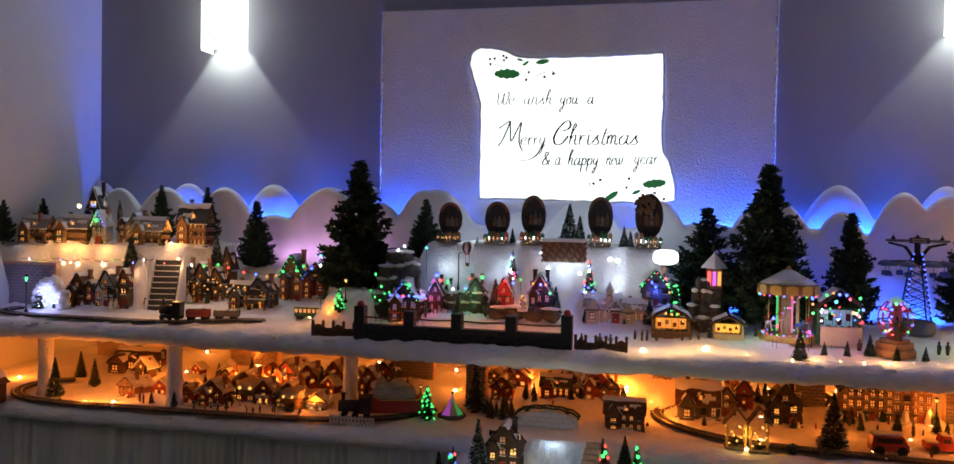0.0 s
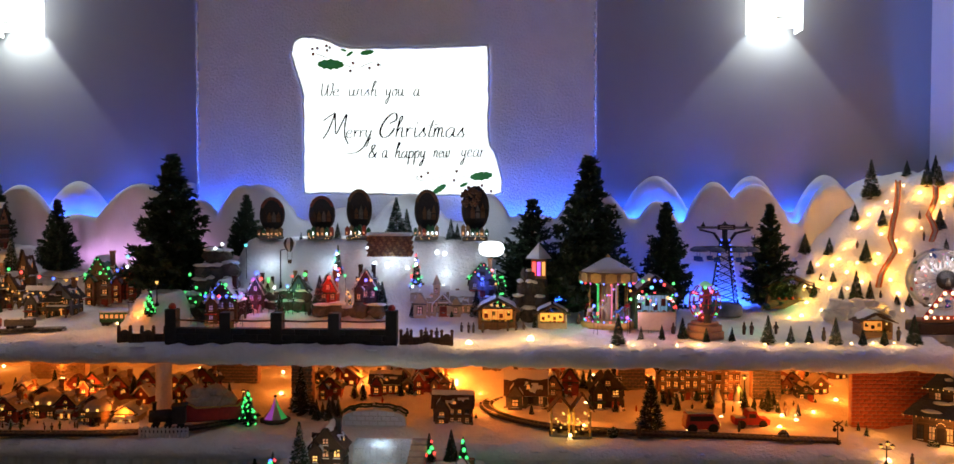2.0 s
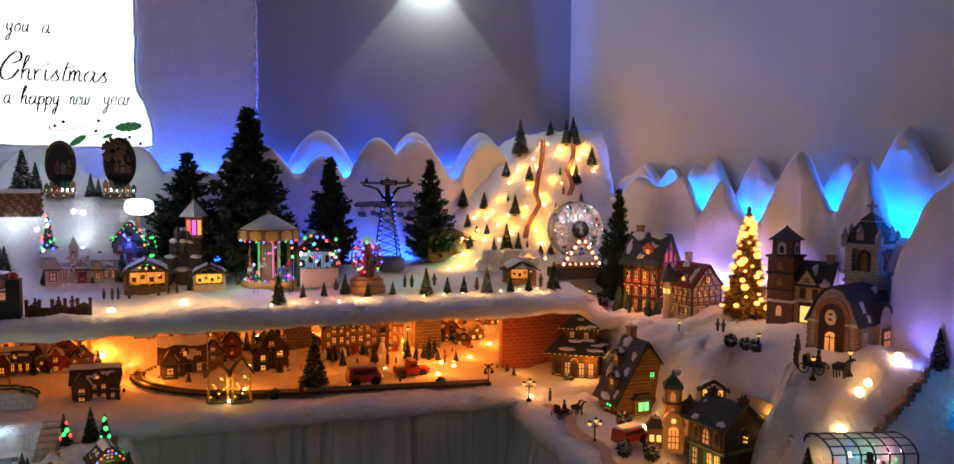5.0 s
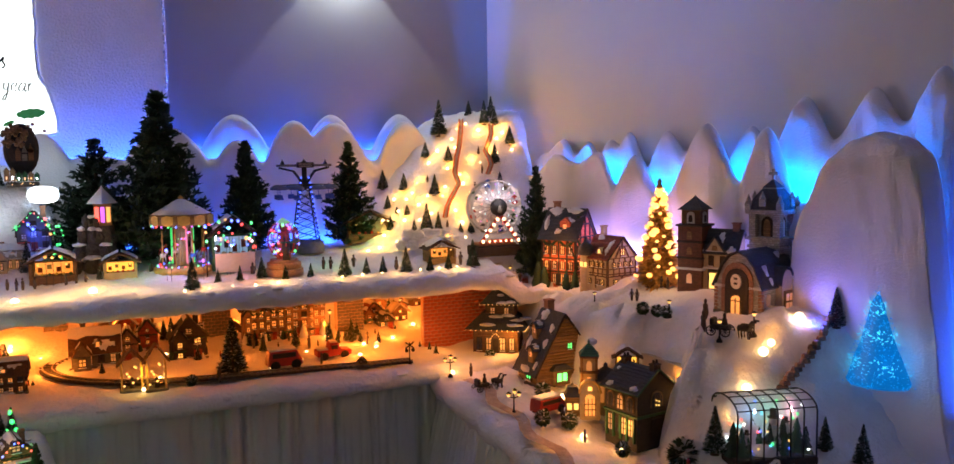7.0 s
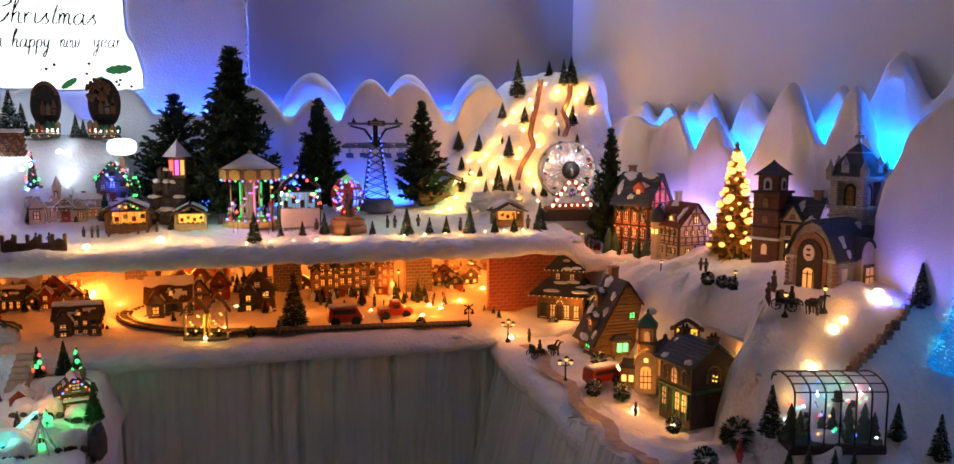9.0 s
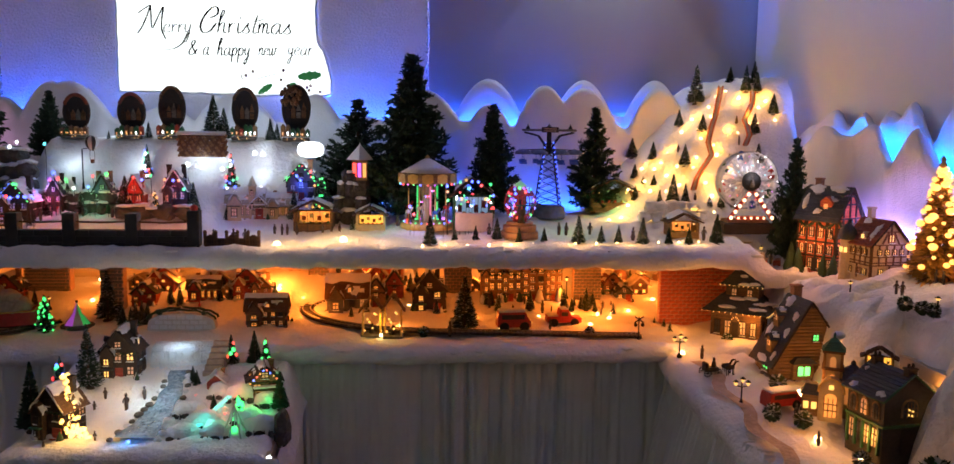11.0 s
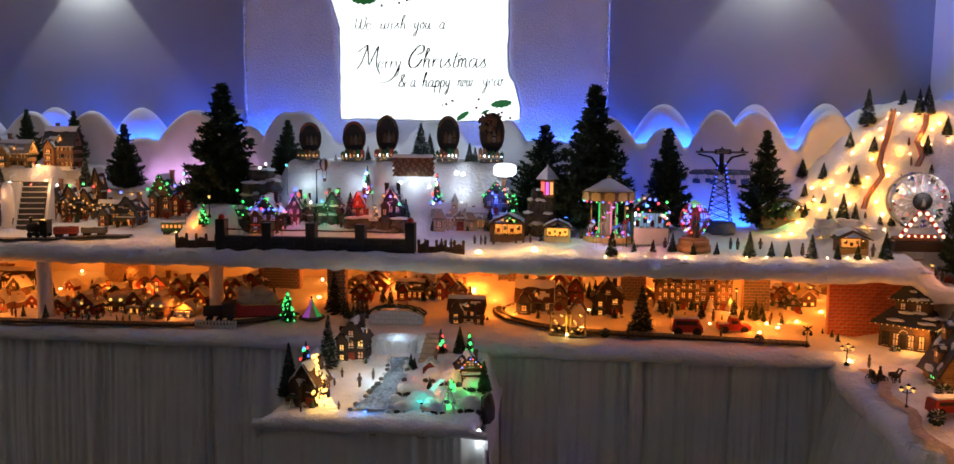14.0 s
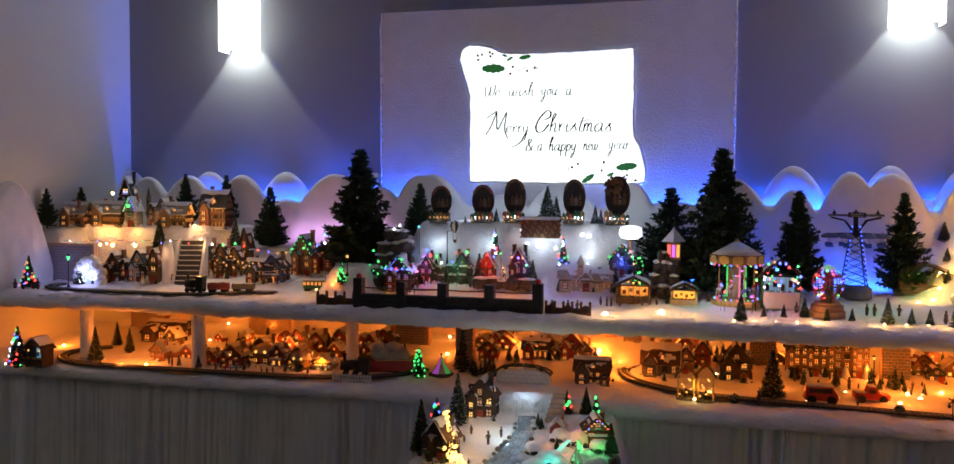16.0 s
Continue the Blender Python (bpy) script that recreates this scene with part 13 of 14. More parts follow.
light_cascade([(0.072, 1.838, 0.838), (0.078, 1.822, 0.815), (0.086, 1.808, 0.792), (0.090, 1.797, 0.770), (0.102, 1.786, 0.750), (0.120, 1.776, 0.742)], 84, 0.0040)
lamp("POINT", "cascade_light", pose(0.122, 1.752, 0.772), (1.0, 0.50, 0.09), 0.08, radius=0.006)
lamp("POINT", "cascade_light", pose(0.112, 1.785, 0.81), (1.0, 0.52, 0.10), 0.07, radius=0.006)
lit_tree(0.383, 1.852, 0.741, 0.053, ("g_green",), "small tree lit green by the rocks", 14, 0.004)
figurine(0.109, 1.927, 0.765, 0.025, 185, "skin")
figurine(0.16, 1.893, 0.753, 0.037, 215, "skin")
figurine(0.185, 1.925, 0.764, 0.029, 238, "skin")
figurine(0.101, 1.89, 0.752, 0.023, 172, "skin")
figurine(0.066, 1.746, 0.734, 0.02, 115, "skin")
figurine(0.142, 1.778, 0.734, 0.022, 180, "skin")
figurine(0.405, 1.851, 0.743, 0.02, 28, "skin")
figurine(0.328, 1.978, 0.78, 0.017, 345, "skin")
glow_bulb(0.294, 1.883, 0.751, 0.004, "g_blue", "tiny coloured bulb in the snow")
glow_bulb(0.35, 1.874, 0.748, 0.004, "g_red", "tiny coloured bulb in the snow")
glow_bulb(0.383, 1.861, 0.747, 0.004, "g_green", "tiny coloured bulb in the snow")
glow_bulb(0.343, 1.836, 0.74, 0.004, "g_cyan", "tiny coloured bulb in the snow")
glow_bulb(0.283, 1.932, 0.767, 0.004, "g_red", "tiny coloured bulb in the snow")
glow_bulb(0.379, 1.991, 0.786, 0.004, "g_red", "tiny coloured bulb in the snow")
glow_bulb(0.384, 1.986, 0.783, 0.004, "g_warm", "tiny coloured bulb in the snow")
glow_bulb(0.076, 1.844, 0.742, 0.008, "g_bulb", "bright golden bulb under the tree", 0.08, WARM, 0.03)
glow_bulb(0.416, 1.954, 0.773, 0.004, "g_warm", "orange bulb on the cabin porch", 0.083, AMBER, 0.02)
glow_bulb(0.444, 1.953, 0.775, 0.005, "g_green", "green bulb beside the cabin", 0.045, (0.1, 1.0, 0.2), 0.02)
glow_bulb(0.205, 1.762, 0.738, 0.004, "g_blue", "blue bulb at the mouth of the brook")
glow_bulb(0.462, 1.712, 0.724, 0.005, "g_white", "cool white bulb glowing through the snow edge", 0.03, (0.85, 0.93, 1.0), -0.03)
glow_bulb(0.217, 2.064, 0.799, 0.004, "g_white", "cool bulb behind the waterfall", 0.045, (0.7, 0.88, 1.0), 0.05)
lit_slide([(0.358, 1.918, 0.774), (0.342, 1.883, 0.764), (0.327, 1.847, 0.754), (0.316, 1.805, 0.747)])
for tx, ty, tw, th, mouth in ((0.283, 1.878, 0.036, 0.026, 1), (0.318, 1.838, 0.040, 0.030, 1), (0.292, 1.800, 0.034, 0.024, 0), (0.352, 1.800, 0.036, 0.026, 1), (0.395, 1.852, 0.034, 0.030, 0),
                              (0.432, 1.812, 0.034, 0.034, 1), (0.372, 1.925, 0.036, 0.030, 1), (0.330, 1.935, 0.030, 0.026, 0), (0.425, 1.905, 0.030, 0.026, 1), (0.258, 1.832, 0.022, 0.018, 0)):
    snow_terrace(tx, ty, tw, th, mouth)
dark_rock = thing("dark_rock", pose(0.468, 1.815, 0.72), "black rough rock at the edge of the small table", "rock")
bm = bmesh.new()
boulder(bm, 0, 0, 0.022, 0.018, 0.026, 0.036, 3)
part("stone", bm, "rock", dark_rock)
brook([(0.228, 2.01, 0.792), (0.236, 1.955, 0.776), (0.232, 1.90, 0.758), (0.222, 1.845, 0.744), (0.212, 1.775, 0.735)])
glow_bulb(-0.21, 2.20, 1.046, 0.004, "g_bulb", "warm bulb in the snow behind the black wall", 0.10, AMBER, 0.02)
glow_bulb(-0.08, 2.20, 1.046, 0.004, "g_bulb", "warm bulb in the snow behind the black wall", 0.10, AMBER, 0.02)
glow_bulb(0.06, 2.20, 1.046, 0.004, "g_bulb", "warm bulb in the snow behind the black wall", 0.10, AMBER, 0.02)
glow_bulb(0.18, 2.20, 1.046, 0.004, "g_bulb", "warm bulb in the snow behind the black wall", 0.10, AMBER, 0.02)
glow_bulb(-1.33, 2.66, 0.872, 0.005, "g_bulb", "warm bulb behind the lower village", 0.15, (1.0, 0.265, 0.03), 0.045)
glow_bulb(-1.02, 2.7, 0.872, 0.005, "g_bulb", "warm bulb behind the lower village", 0.15, (1.0, 0.265, 0.03), 0.045)
glow_bulb(-0.66, 2.66, 0.872, 0.005, "g_bulb", "warm bulb behind the lower village", 0.15, (1.0, 0.265, 0.03), 0.045)
glow_bulb(-0.42, 2.7, 0.872, 0.005, "g_bulb", "warm bulb behind the lower village", 0.15, (1.0, 0.265, 0.03), 0.045)
glow_bulb(-0.16, 2.66, 0.872, 0.005, "g_bulb", "warm bulb behind the lower village", 0.15, (1.0, 0.265, 0.03), 0.045)
glow_bulb(0.08, 2.7, 0.872, 0.005, "g_bulb", "warm bulb behind the lower village", 0.15, (1.0, 0.265, 0.03), 0.045)
glow_bulb(0.28, 2.66, 0.872, 0.005, "g_bulb", "warm bulb behind the lower village", 0.15, (1.0, 0.265, 0.03), 0.045)
glow_bulb(0.5, 2.7, 0.872, 0.005, "g_bulb", "warm bulb behind the lower village", 0.15, (1.0, 0.265, 0.03), 0.045)
glow_bulb(0.74, 2.66, 0.872, 0.005, "g_bulb", "warm bulb behind the lower village", 0.15, (1.0, 0.265, 0.03), 0.045)
glow_bulb(0.93, 2.7, 0.872, 0.005, "g_bulb", "warm bulb behind the lower village", 0.15, (1.0, 0.265, 0.03), 0.045)
glow_bulb(1.1, 2.66, 0.872, 0.005, "g_bulb", "warm bulb behind the lower village", 0.15, (1.0, 0.265, 0.03), 0.045)
glow_bulb(1.27, 2.7, 0.872, 0.005, "g_bulb", "warm bulb behind the lower village", 0.15, (1.0, 0.265, 0.03), 0.045)
glow_bulb(1.4, 2.66, 0.872, 0.005, "g_bulb", "warm bulb behind the lower village", 0.15, (1.0, 0.265, 0.03), 0.045)

# clutter of the lower village
dome_house(pose(-0.73, 2.23, 0.827), 0.065, 0.059, "tan")
dome_house(pose(-0.643, 2.285, 0.827), 0.076, 0.063, "tan")
dome_house(pose(-0.496, 2.231, 0.827), 0.061, 0.057, "tan")
dome_house(pose(-0.459, 2.316, 0.827), 0.064, 0.038, "tan")
mini_cottage(pose(-0.815, 2.474, 0.836, 0, 0, 10), 0.041, 0.058, "white", "roofsnow", "g_amber", "tiny white and red sweet shop with lit panes")
mini_cottage(pose(-0.735, 2.351, 0.828, 0, 0, -14), 0.036, 0.049, "redwall", "roofsnow", "g_warm", "tiny red cottage with a dusty snowy roof")
mini_cottage(pose(-0.684, 2.487, 0.838, 0, 0, 10), 0.045, 0.052, "redwall", "redroof", "g_warm", "tiny red cottage with a dusty snowy roof")
mini_cottage(pose(-0.618, 2.468, 0.835, 0, 0, 10), 0.041, 0.061, "white", "redroof", "g_yellow", "tiny white and red sweet shop with lit panes")
mini_cottage(pose(-0.602, 2.503, 0.839, 0, 0, -14), 0.062, 0.069, "redwall", "roofsnow", "g_yellow", "tiny red cottage with a dusty snowy roof")
mini_cottage(pose(-0.547, 2.488, 0.839, 0, 0, -14), 0.038, 0.062, "redwall", "roofsnow", "g_warm", "tiny red cottage with a dusty snowy roof")
mini_cottage(pose(-0.459, 2.47, 0.836, 0, 0, 0), 0.044, 0.064, "white", "redroof", "g_amber", "tiny white and red sweet shop with lit panes")
mini_cottage(pose(-0.464, 2.42, 0.83, 0, 0, -14), 0.04, 0.05, "redwall", "roofsnow", "g_amber", "tiny red cottage with a dusty snowy roof")
mini_cottage(pose(-0.598, 2.333, 0.828, 0, 0, 10), 0.038, 0.042, "redwall", "roofsnow", "g_warm", "tiny red cottage with a dusty snowy roof")
mini_cottage(pose(-0.49, 2.352, 0.827, 0, 0, 10), 0.035, 0.042, "redwall", "redroof", "g_yellow", "tiny red cottage with a dusty snowy roof")
mini_cottage(pose(-0.397, 2.471, 0.835, 0, 0, 0), 0.05, 0.067, "redwall", "roofsnow", "g_amber", "tiny red cottage with a dusty snowy roof")
mini_cottage(pose(-0.363, 2.496, 0.839, 0, 0, 10), 0.044, 0.061, "brickwall", "redroof", "g_amber", "tiny brick cottage with lit panes")
mini_cottage(pose(-0.843, 2.316, 0.827, 0, 0, -14), 0.042, 0.039, "brown", "roofsnow", "g_ember", "tiny brown log cottage with lit panes")
mini_cottage(pose(-1.074, 2.445, 0.833, 0, 0, -14), 0.048, 0.062, "brown", "roofsnow", "g_amber", "tiny brown log cottage with lit panes")
mini_cottage(pose(-0.91, 2.282, 0.828, 0, 0, 0), 0.041, 0.045, "redwall", "roofsnow", "g_amber", "tiny red cottage with a dusty snowy roof")
mini_cottage(pose(-0.972, 2.276, 0.827, 0, 0, -14), 0.048, 0.048, "brickwall", "roofsnow", "g_warm", "tiny brick cottage with lit panes")
mini_cottage(pose(-0.928, 2.499, 0.84, 0, 0, -14), 0.035, 0.038, "redwall", "roofsnow", "g_amber", "tiny red cottage with a dusty snowy roof")
mini_cottage(pose(0.062, 2.533, 0.865, 0, 0, -14), 0.061, 0.05, "redwall", "tansnow", "g_warm", "tiny red cottage with a dusty snowy roof")
mini_cottage(pose(0.201, 2.52, 0.863, 0, 0, 10), 0.04, 0.057, "redwall", "tansnow", "g_amber", "tiny red cottage with a dusty snowy roof")
mini_cottage(pose(0.289, 2.53, 0.865, 0, 0, -14), 0.05, 0.07, "redwall", "tansnow", "g_amber", "tiny red cottage with a dusty snowy roof")
mini_cottage(pose(0.226, 2.494, 0.849, 0, 0, 0), 0.036, 0.04, "brickwall", "tansnow", "g_amber", "tiny brick cottage with lit panes")
mini_cottage(pose(-0.009, 2.54, 0.866, 0, 0, -14), 0.051, 0.041, "brown", "tansnow", "g_amber", "tiny brown log cottage with lit panes")
mini_cottage(pose(0.612, 2.573, 0.867, 0, 0, 0), 0.043, 0.064, "redwall", "tansnow", "g_warm", "tiny red cottage with a dusty snowy roof")
mini_cottage(pose(0.69, 2.718, 0.858, 0, 0, 0), 0.046, 0.06, "white", "tansnow", "g_amber", "tiny white and red sweet shop with lit panes")
mini_cottage(pose(0.644, 2.547, 0.853, 0, 0, 10), 0.033, 0.043, "redwall", "tansnow", "g_warm", "tiny red cottage with a dusty snowy roof")
mini_cottage(pose(0.562, 2.546, 0.871, 0, 0, 10), 0.04, 0.056, "brickwall", "tansnow", "g_amber", "tiny brick cottage with lit panes")
mini_cottage(pose(0.874, 2.579, 0.851, 0, 0, 0), 0.05, 0.04, "brown", "tansnow", "g_amber", "tiny brown log cottage with lit panes")
mini_cottage(pose(0.966, 2.557, 0.848, 0, 0, 10), 0.049, 0.036, "stone", "slate", "g_amber", "tiny stone cottage with lit panes")
mini_cottage(pose(1.065, 2.574, 0.851, 0, 0, 0), 0.043, 0.036, "brown", "tansnow", "g_ember", "tiny brown log cottage with lit panes")
mini_cottage(pose(1.312, 2.661, 0.858, 0, 0, 0), 0.047, 0.054, "brickwall", "tansnow", "g_amber", "tiny brick cottage with lit panes")
mini_cottage(pose(1.34, 2.563, 0.848, 0, 0, 10), 0.048, 0.051, "brown", "tansnow", "g_warm", "tiny brown log cottage with lit panes")
mini_cottage(pose(1.456, 2.723, 0.858, 0, 0, 10), 0.041, 0.044, "brickwall", "tansnow", "g_warm", "tiny brick cottage with lit panes")
mini_cottage(pose(1.231, 2.553, 0.848, 0, 0, 0), 0.035, 0.032, "stone", "slate", "g_amber", "tiny stone cottage with lit panes")
brush_pine(-0.836, 2.455, 0.834, 0.055, 10, 0, 1)
brush_pine(-0.733, 2.385, 0.828, 0.038, 30, 1, 1)
brush_pine(-0.841, 2.388, 0.828, 0.04, 297, 0, 1)
brush_pine(-0.66, 2.397, 0.828, 0.033, 255, 0, 1)
brush_pine(-0.506, 2.45, 0.834, 0.064, 352, 0, 1)
brush_pine(-0.524, 2.373, 0.827, 0.036, 116, 1, 1)
brush_pine(-0.392, 2.354, 0.826, 0.045, 3, 0, 1)
brush_pine(-0.49, 2.193, 0.827, 0.027, 320, 1, 1)
brush_pine(-0.656, 2.178, 0.826, 0.03, 188, 1, 1)
brush_pine(-0.337, 2.363, 0.827, 0.045, 218, 1, 1)
brush_pine(-0.788, 2.145, 0.826, 0.045, 295, 1, 1)
brush_pine(-1.006, 2.343, 0.827, 0.066, 220, 1, 1)
brush_pine(0.027, 2.279, 0.827, 0.053, 310, 1, 1)
brush_pine(0.059, 2.273, 0.826, 0.061, 352, 1, 1)
brush_pine(0.079, 2.29, 0.826, 0.046, 165, 1, 1)
brush_pine(0.087, 2.462, 0.842, 0.049, 345, 1, 1)
brush_pine(0.114, 2.449, 0.838, 0.041, 235, 1, 1)
brush_pine(0.181, 2.502, 0.862, 0.058, 240, 1, 1)
brush_pine(0.214, 2.506, 0.862, 0.047, 260, 1, 1)
brush_pine(0.235, 2.472, 0.845, 0.038, 75, 1, 1)
brush_pine(0.252, 2.473, 0.846, 0.036, 85, 1, 1)
brush_pine(0.35, 2.478, 0.848, 0.049, 145, 0, 1)
brush_pine(0.331, 2.298, 0.827, 0.041, 205, 1, 1)
brush_pine(0.772, 2.396, 0.828, 0.039, 80, 1, 1)
brush_pine(0.919, 2.456, 0.835, 0.044, 60, 0, 1)
brush_pine(0.933, 2.415, 0.83, 0.043, 5, 1, 1)
brush_pine(1.018, 2.425, 0.831, 0.054, 240, 1, 1)
brush_pine(1.11, 2.435, 0.832, 0.054, 300, 1, 1)
brush_pine(1.155, 2.439, 0.833, 0.034, 330, 1, 1)
brush_pine(1.127, 2.417, 0.83, 0.035, 190, 0, 1)
brush_pine(1.193, 2.466, 0.836, 0.039, 295, 1, 1)
brush_pine(1.394, 2.738, 0.857, 0.049, 230, 1, 1)
brush_pine(1.448, 2.749, 0.856, 0.044, 260, 1, 1)
brush_pine(1.179, 2.444, 0.833, 0.034, 165, 1, 1)
figurine(-0.728, 2.14, 0.828, 0.023, 120, "green")
figurine(-0.738, 2.181, 0.828, 0.01, 130, "dark")
figurine(-0.694, 2.137, 0.829, 0.022, 140, "red")
figurine(-0.694, 2.166, 0.828, 0.016, 152, "skin")
figurine(-0.669, 2.157, 0.828, 0.023, 164, "green")
figurine(-0.637, 2.142, 0.828, 0.019, 178, "green")
figurine(-0.653, 2.199, 0.829, 0.013, 189, "skin")
figurine(-0.633, 2.206, 0.828, 0.011, 204, "dark")
figurine(-0.609, 2.191, 0.829, 0.011, 214, "skin")
figurine(-0.566, 2.149, 0.828, 0.021, 226, "dark")
figurine(-0.551, 2.157, 0.828, 0.024, 239, "green")
figurine(-0.557, 2.21, 0.829, 0.005, 253, "green")
figurine(-0.527, 2.179, 0.828, 0.017, 262, "skin")
figurine(-0.519, 2.206, 0.829, 0.014, 275, "skin")
figurine(-0.501, 2.197, 0.829, 0.014, 284, "skin")
figurine(-0.475, 2.191, 0.828, 0.021, 299, "skin")
figurine(-0.453, 2.188, 0.828, 0.021, 311, "skin")
figurine(-0.452, 2.234, 0.829, 0.012, 325, "skin")
figurine(-0.425, 2.223, 0.828, 0.013, 339, "green")
figurine(-0.413, 2.229, 0.829, 0.014, 348, "skin")
figurine(0.039, 2.37, 0.829, 0.019, 300, "dark")
figurine(0.165, 2.439, 0.835, 0.02, 25, "red")
figurine(0.797, 2.465, 0.838, 0.019, 60, "red")
figurine(0.826, 2.401, 0.831, 0.019, 85, "red")
figurine(0.893, 2.487, 0.842, 0.019, 120, "skin")
figurine(0.972, 2.419, 0.833, 0.019, 180, "skin")
figurine(1.073, 2.41, 0.831, 0.018, 250, "dark")
figurine(1.123, 2.51, 0.845, 0.019, 265, "dark")
figurine(1.216, 2.445, 0.836, 0.019, 340, "dark")
figurine(1.24, 2.45, 0.836, 0.019, 355, "skin")
figurine(1.036, 2.503, 0.844, 0.019, 210, "red")
figurine(0.935, 2.5, 0.843, 0.019, 145, "dark")
figurine(0.734, 2.46, 0.837, 0.019, 20, "skin")
figurine(0.584, 2.465, 0.841, 0.019, 285, "dark")
figurine(0.382, 2.338, 0.828, 0.018, 155, "red")
figurine(1.067, 2.504, 0.845, 0.019, 230, "skin")
candy_post(-0.659, 2.253, 0.829, 0.022)
candy_post(-0.586, 2.241, 0.828, 0.022)
candy_post(-0.543, 2.235, 0.828, 0.022)
candy_post(-0.477, 2.259, 0.829, 0.022)
candy_post(-0.406, 2.259, 0.828, 0.022)
candy_post(-0.681, 2.249, 0.829, 0.022)
candy_post(-0.417, 2.205, 0.829, 0.022)
candy_post(-0.743, 2.188, 0.829, 0.022)
glow_bulb(-0.992, 2.347, 0.83, 0.0045, "g_bulb", "warm bulb in the lower village snow", 0.168, AMBER, 0.02)
glow_bulb(-0.93, 2.291, 0.83, 0.0045, "g_bulb", "warm bulb in the lower village snow", 0.168, AMBER, 0.02)
glow_bulb(-0.815, 2.303, 0.83, 0.0045, "g_bulb", "warm bulb in the lower village snow", 0.141, AMBER, 0.02)
glow_bulb(-0.75, 2.384, 0.831, 0.0045, "g_bulb", "warm bulb in the lower village snow", 0.141, AMBER, 0.02)
glow_bulb(-0.618, 2.382, 0.831, 0.0045, "g_bulb", "warm bulb in the lower village snow", 0.168, AMBER, 0.02)
glow_bulb(-0.43, 2.235, 0.83, 0.0045, "g_bulb", "warm bulb in the lower village snow", 0.168, AMBER, 0.02)
glow_bulb(-0.627, 2.4, 0.832, 0.0045, "g_bulb", "warm bulb in the lower village snow")
glow_bulb(0.855, 2.353, 0.83, 0.0045, "g_bulb", "warm bulb in the lower village snow", 0.141, AMBER, 0.02)
glow_bulb(1.032, 2.361, 0.83, 0.0045, "g_bulb", "warm bulb in the lower village snow")
glow_bulb(1.122, 2.375, 0.83, 0.0045, "g_bulb", "warm bulb in the lower village snow", 0.141, AMBER, 0.02)
glow_bulb(1.189, 2.384, 0.831, 0.0045, "g_bulb", "warm bulb in the lower village snow", 0.168, AMBER, 0.02)
glow_bulb(1.227, 2.388, 0.831, 0.0045, "g_bulb", "warm bulb in the lower village snow")
glow_bulb(1.277, 2.41, 0.834, 0.0045, "g_bulb", "warm bulb in the lower village snow", 0.141, AMBER, 0.02)
glow_bulb(1.384, 2.621, 0.859, 0.0045, "g_bulb", "warm bulb in the lower village snow", 0.075, AMBER, 0.02)
glow_bulb(0.356, 2.529, 0.879, 0.0045, "g_bulb", "warm bulb in the lower village snow", 0.119, AMBER, 0.02)
glow_bulb(0.423, 2.481, 0.852, 0.0045, "g_bulb", "warm bulb in the lower village snow", 0.089, AMBER, 0.02)

# loose batting along the edges
tuft_rng = random.Random(21)
snow_tufts("snow_tufts", [(x, 2.128 + tuft_rng.uniform(-0.006, 0.02), 1.028 + tuft_rng.uniform(-0.008, 0.008), tuft_rng.uniform(0.006, 0.015)) for x in spread(-1.5, 1.5, 0.018)], "loose white batting along the raised shelf edge", 3)
snow_tufts("snow_tufts", [(x, 2.075 + tuft_rng.uniform(-0.012, 0.02), 0.822 + tuft_rng.uniform(-0.008, 0.004), tuft_rng.uniform(0.007, 0.015)) for x in spread(-1.6, 1.25, 0.03)], "loose white batting along the lower table edge", 9)

# ---- special pieces ----
stone_parapet(-0.282, 0.238, 2.158, 1.032, 0.086)

rail_track("model_railway", [(0.60, 2.50, 0.86), (0.52, 2.49, 0.852), (0.455, 2.455, 0.842), (0.44, 2.41, 0.836), (0.475, 2.33, 0.834), (0.54, 2.26, 0.834), (0.63, 2.21, 0.834), (0.76, 2.18, 0.834), (0.90, 2.165, 0.834), (1.05, 2.15, 0.834), (1.235, 2.13, 0.834)], "black model railway track curving through the snow")
rail_track("model_railway", [(-1.24, 2.34, 0.834), (-1.30, 2.27, 0.834), (-1.29, 2.18, 0.834), (-1.22, 2.11, 0.834), (-1.11, 2.085, 0.834), (-0.95, 2.085, 0.834), (-0.78, 2.09, 0.834), (-0.60, 2.095, 0.834), (-0.42, 2.105, 0.834), (-0.27, 2.145, 0.834), (-0.18, 2.21, 0.834), (-0.13, 2.30, 0.834)], "black model railway track along the table edge")
rail_track("model_railway", [(-1.38, 2.29, 1.046), (-1.39, 2.24, 1.043), (-1.33, 2.205, 1.041), (-1.22, 2.195, 1.041), (-1.05, 2.188, 1.041), (-0.90, 2.188, 1.041), (-0.80, 2.21, 1.042), (-0.70, 2.25, 1.046), (-0.60, 2.27, 1.047)], "black model railway track on the raised shelf")

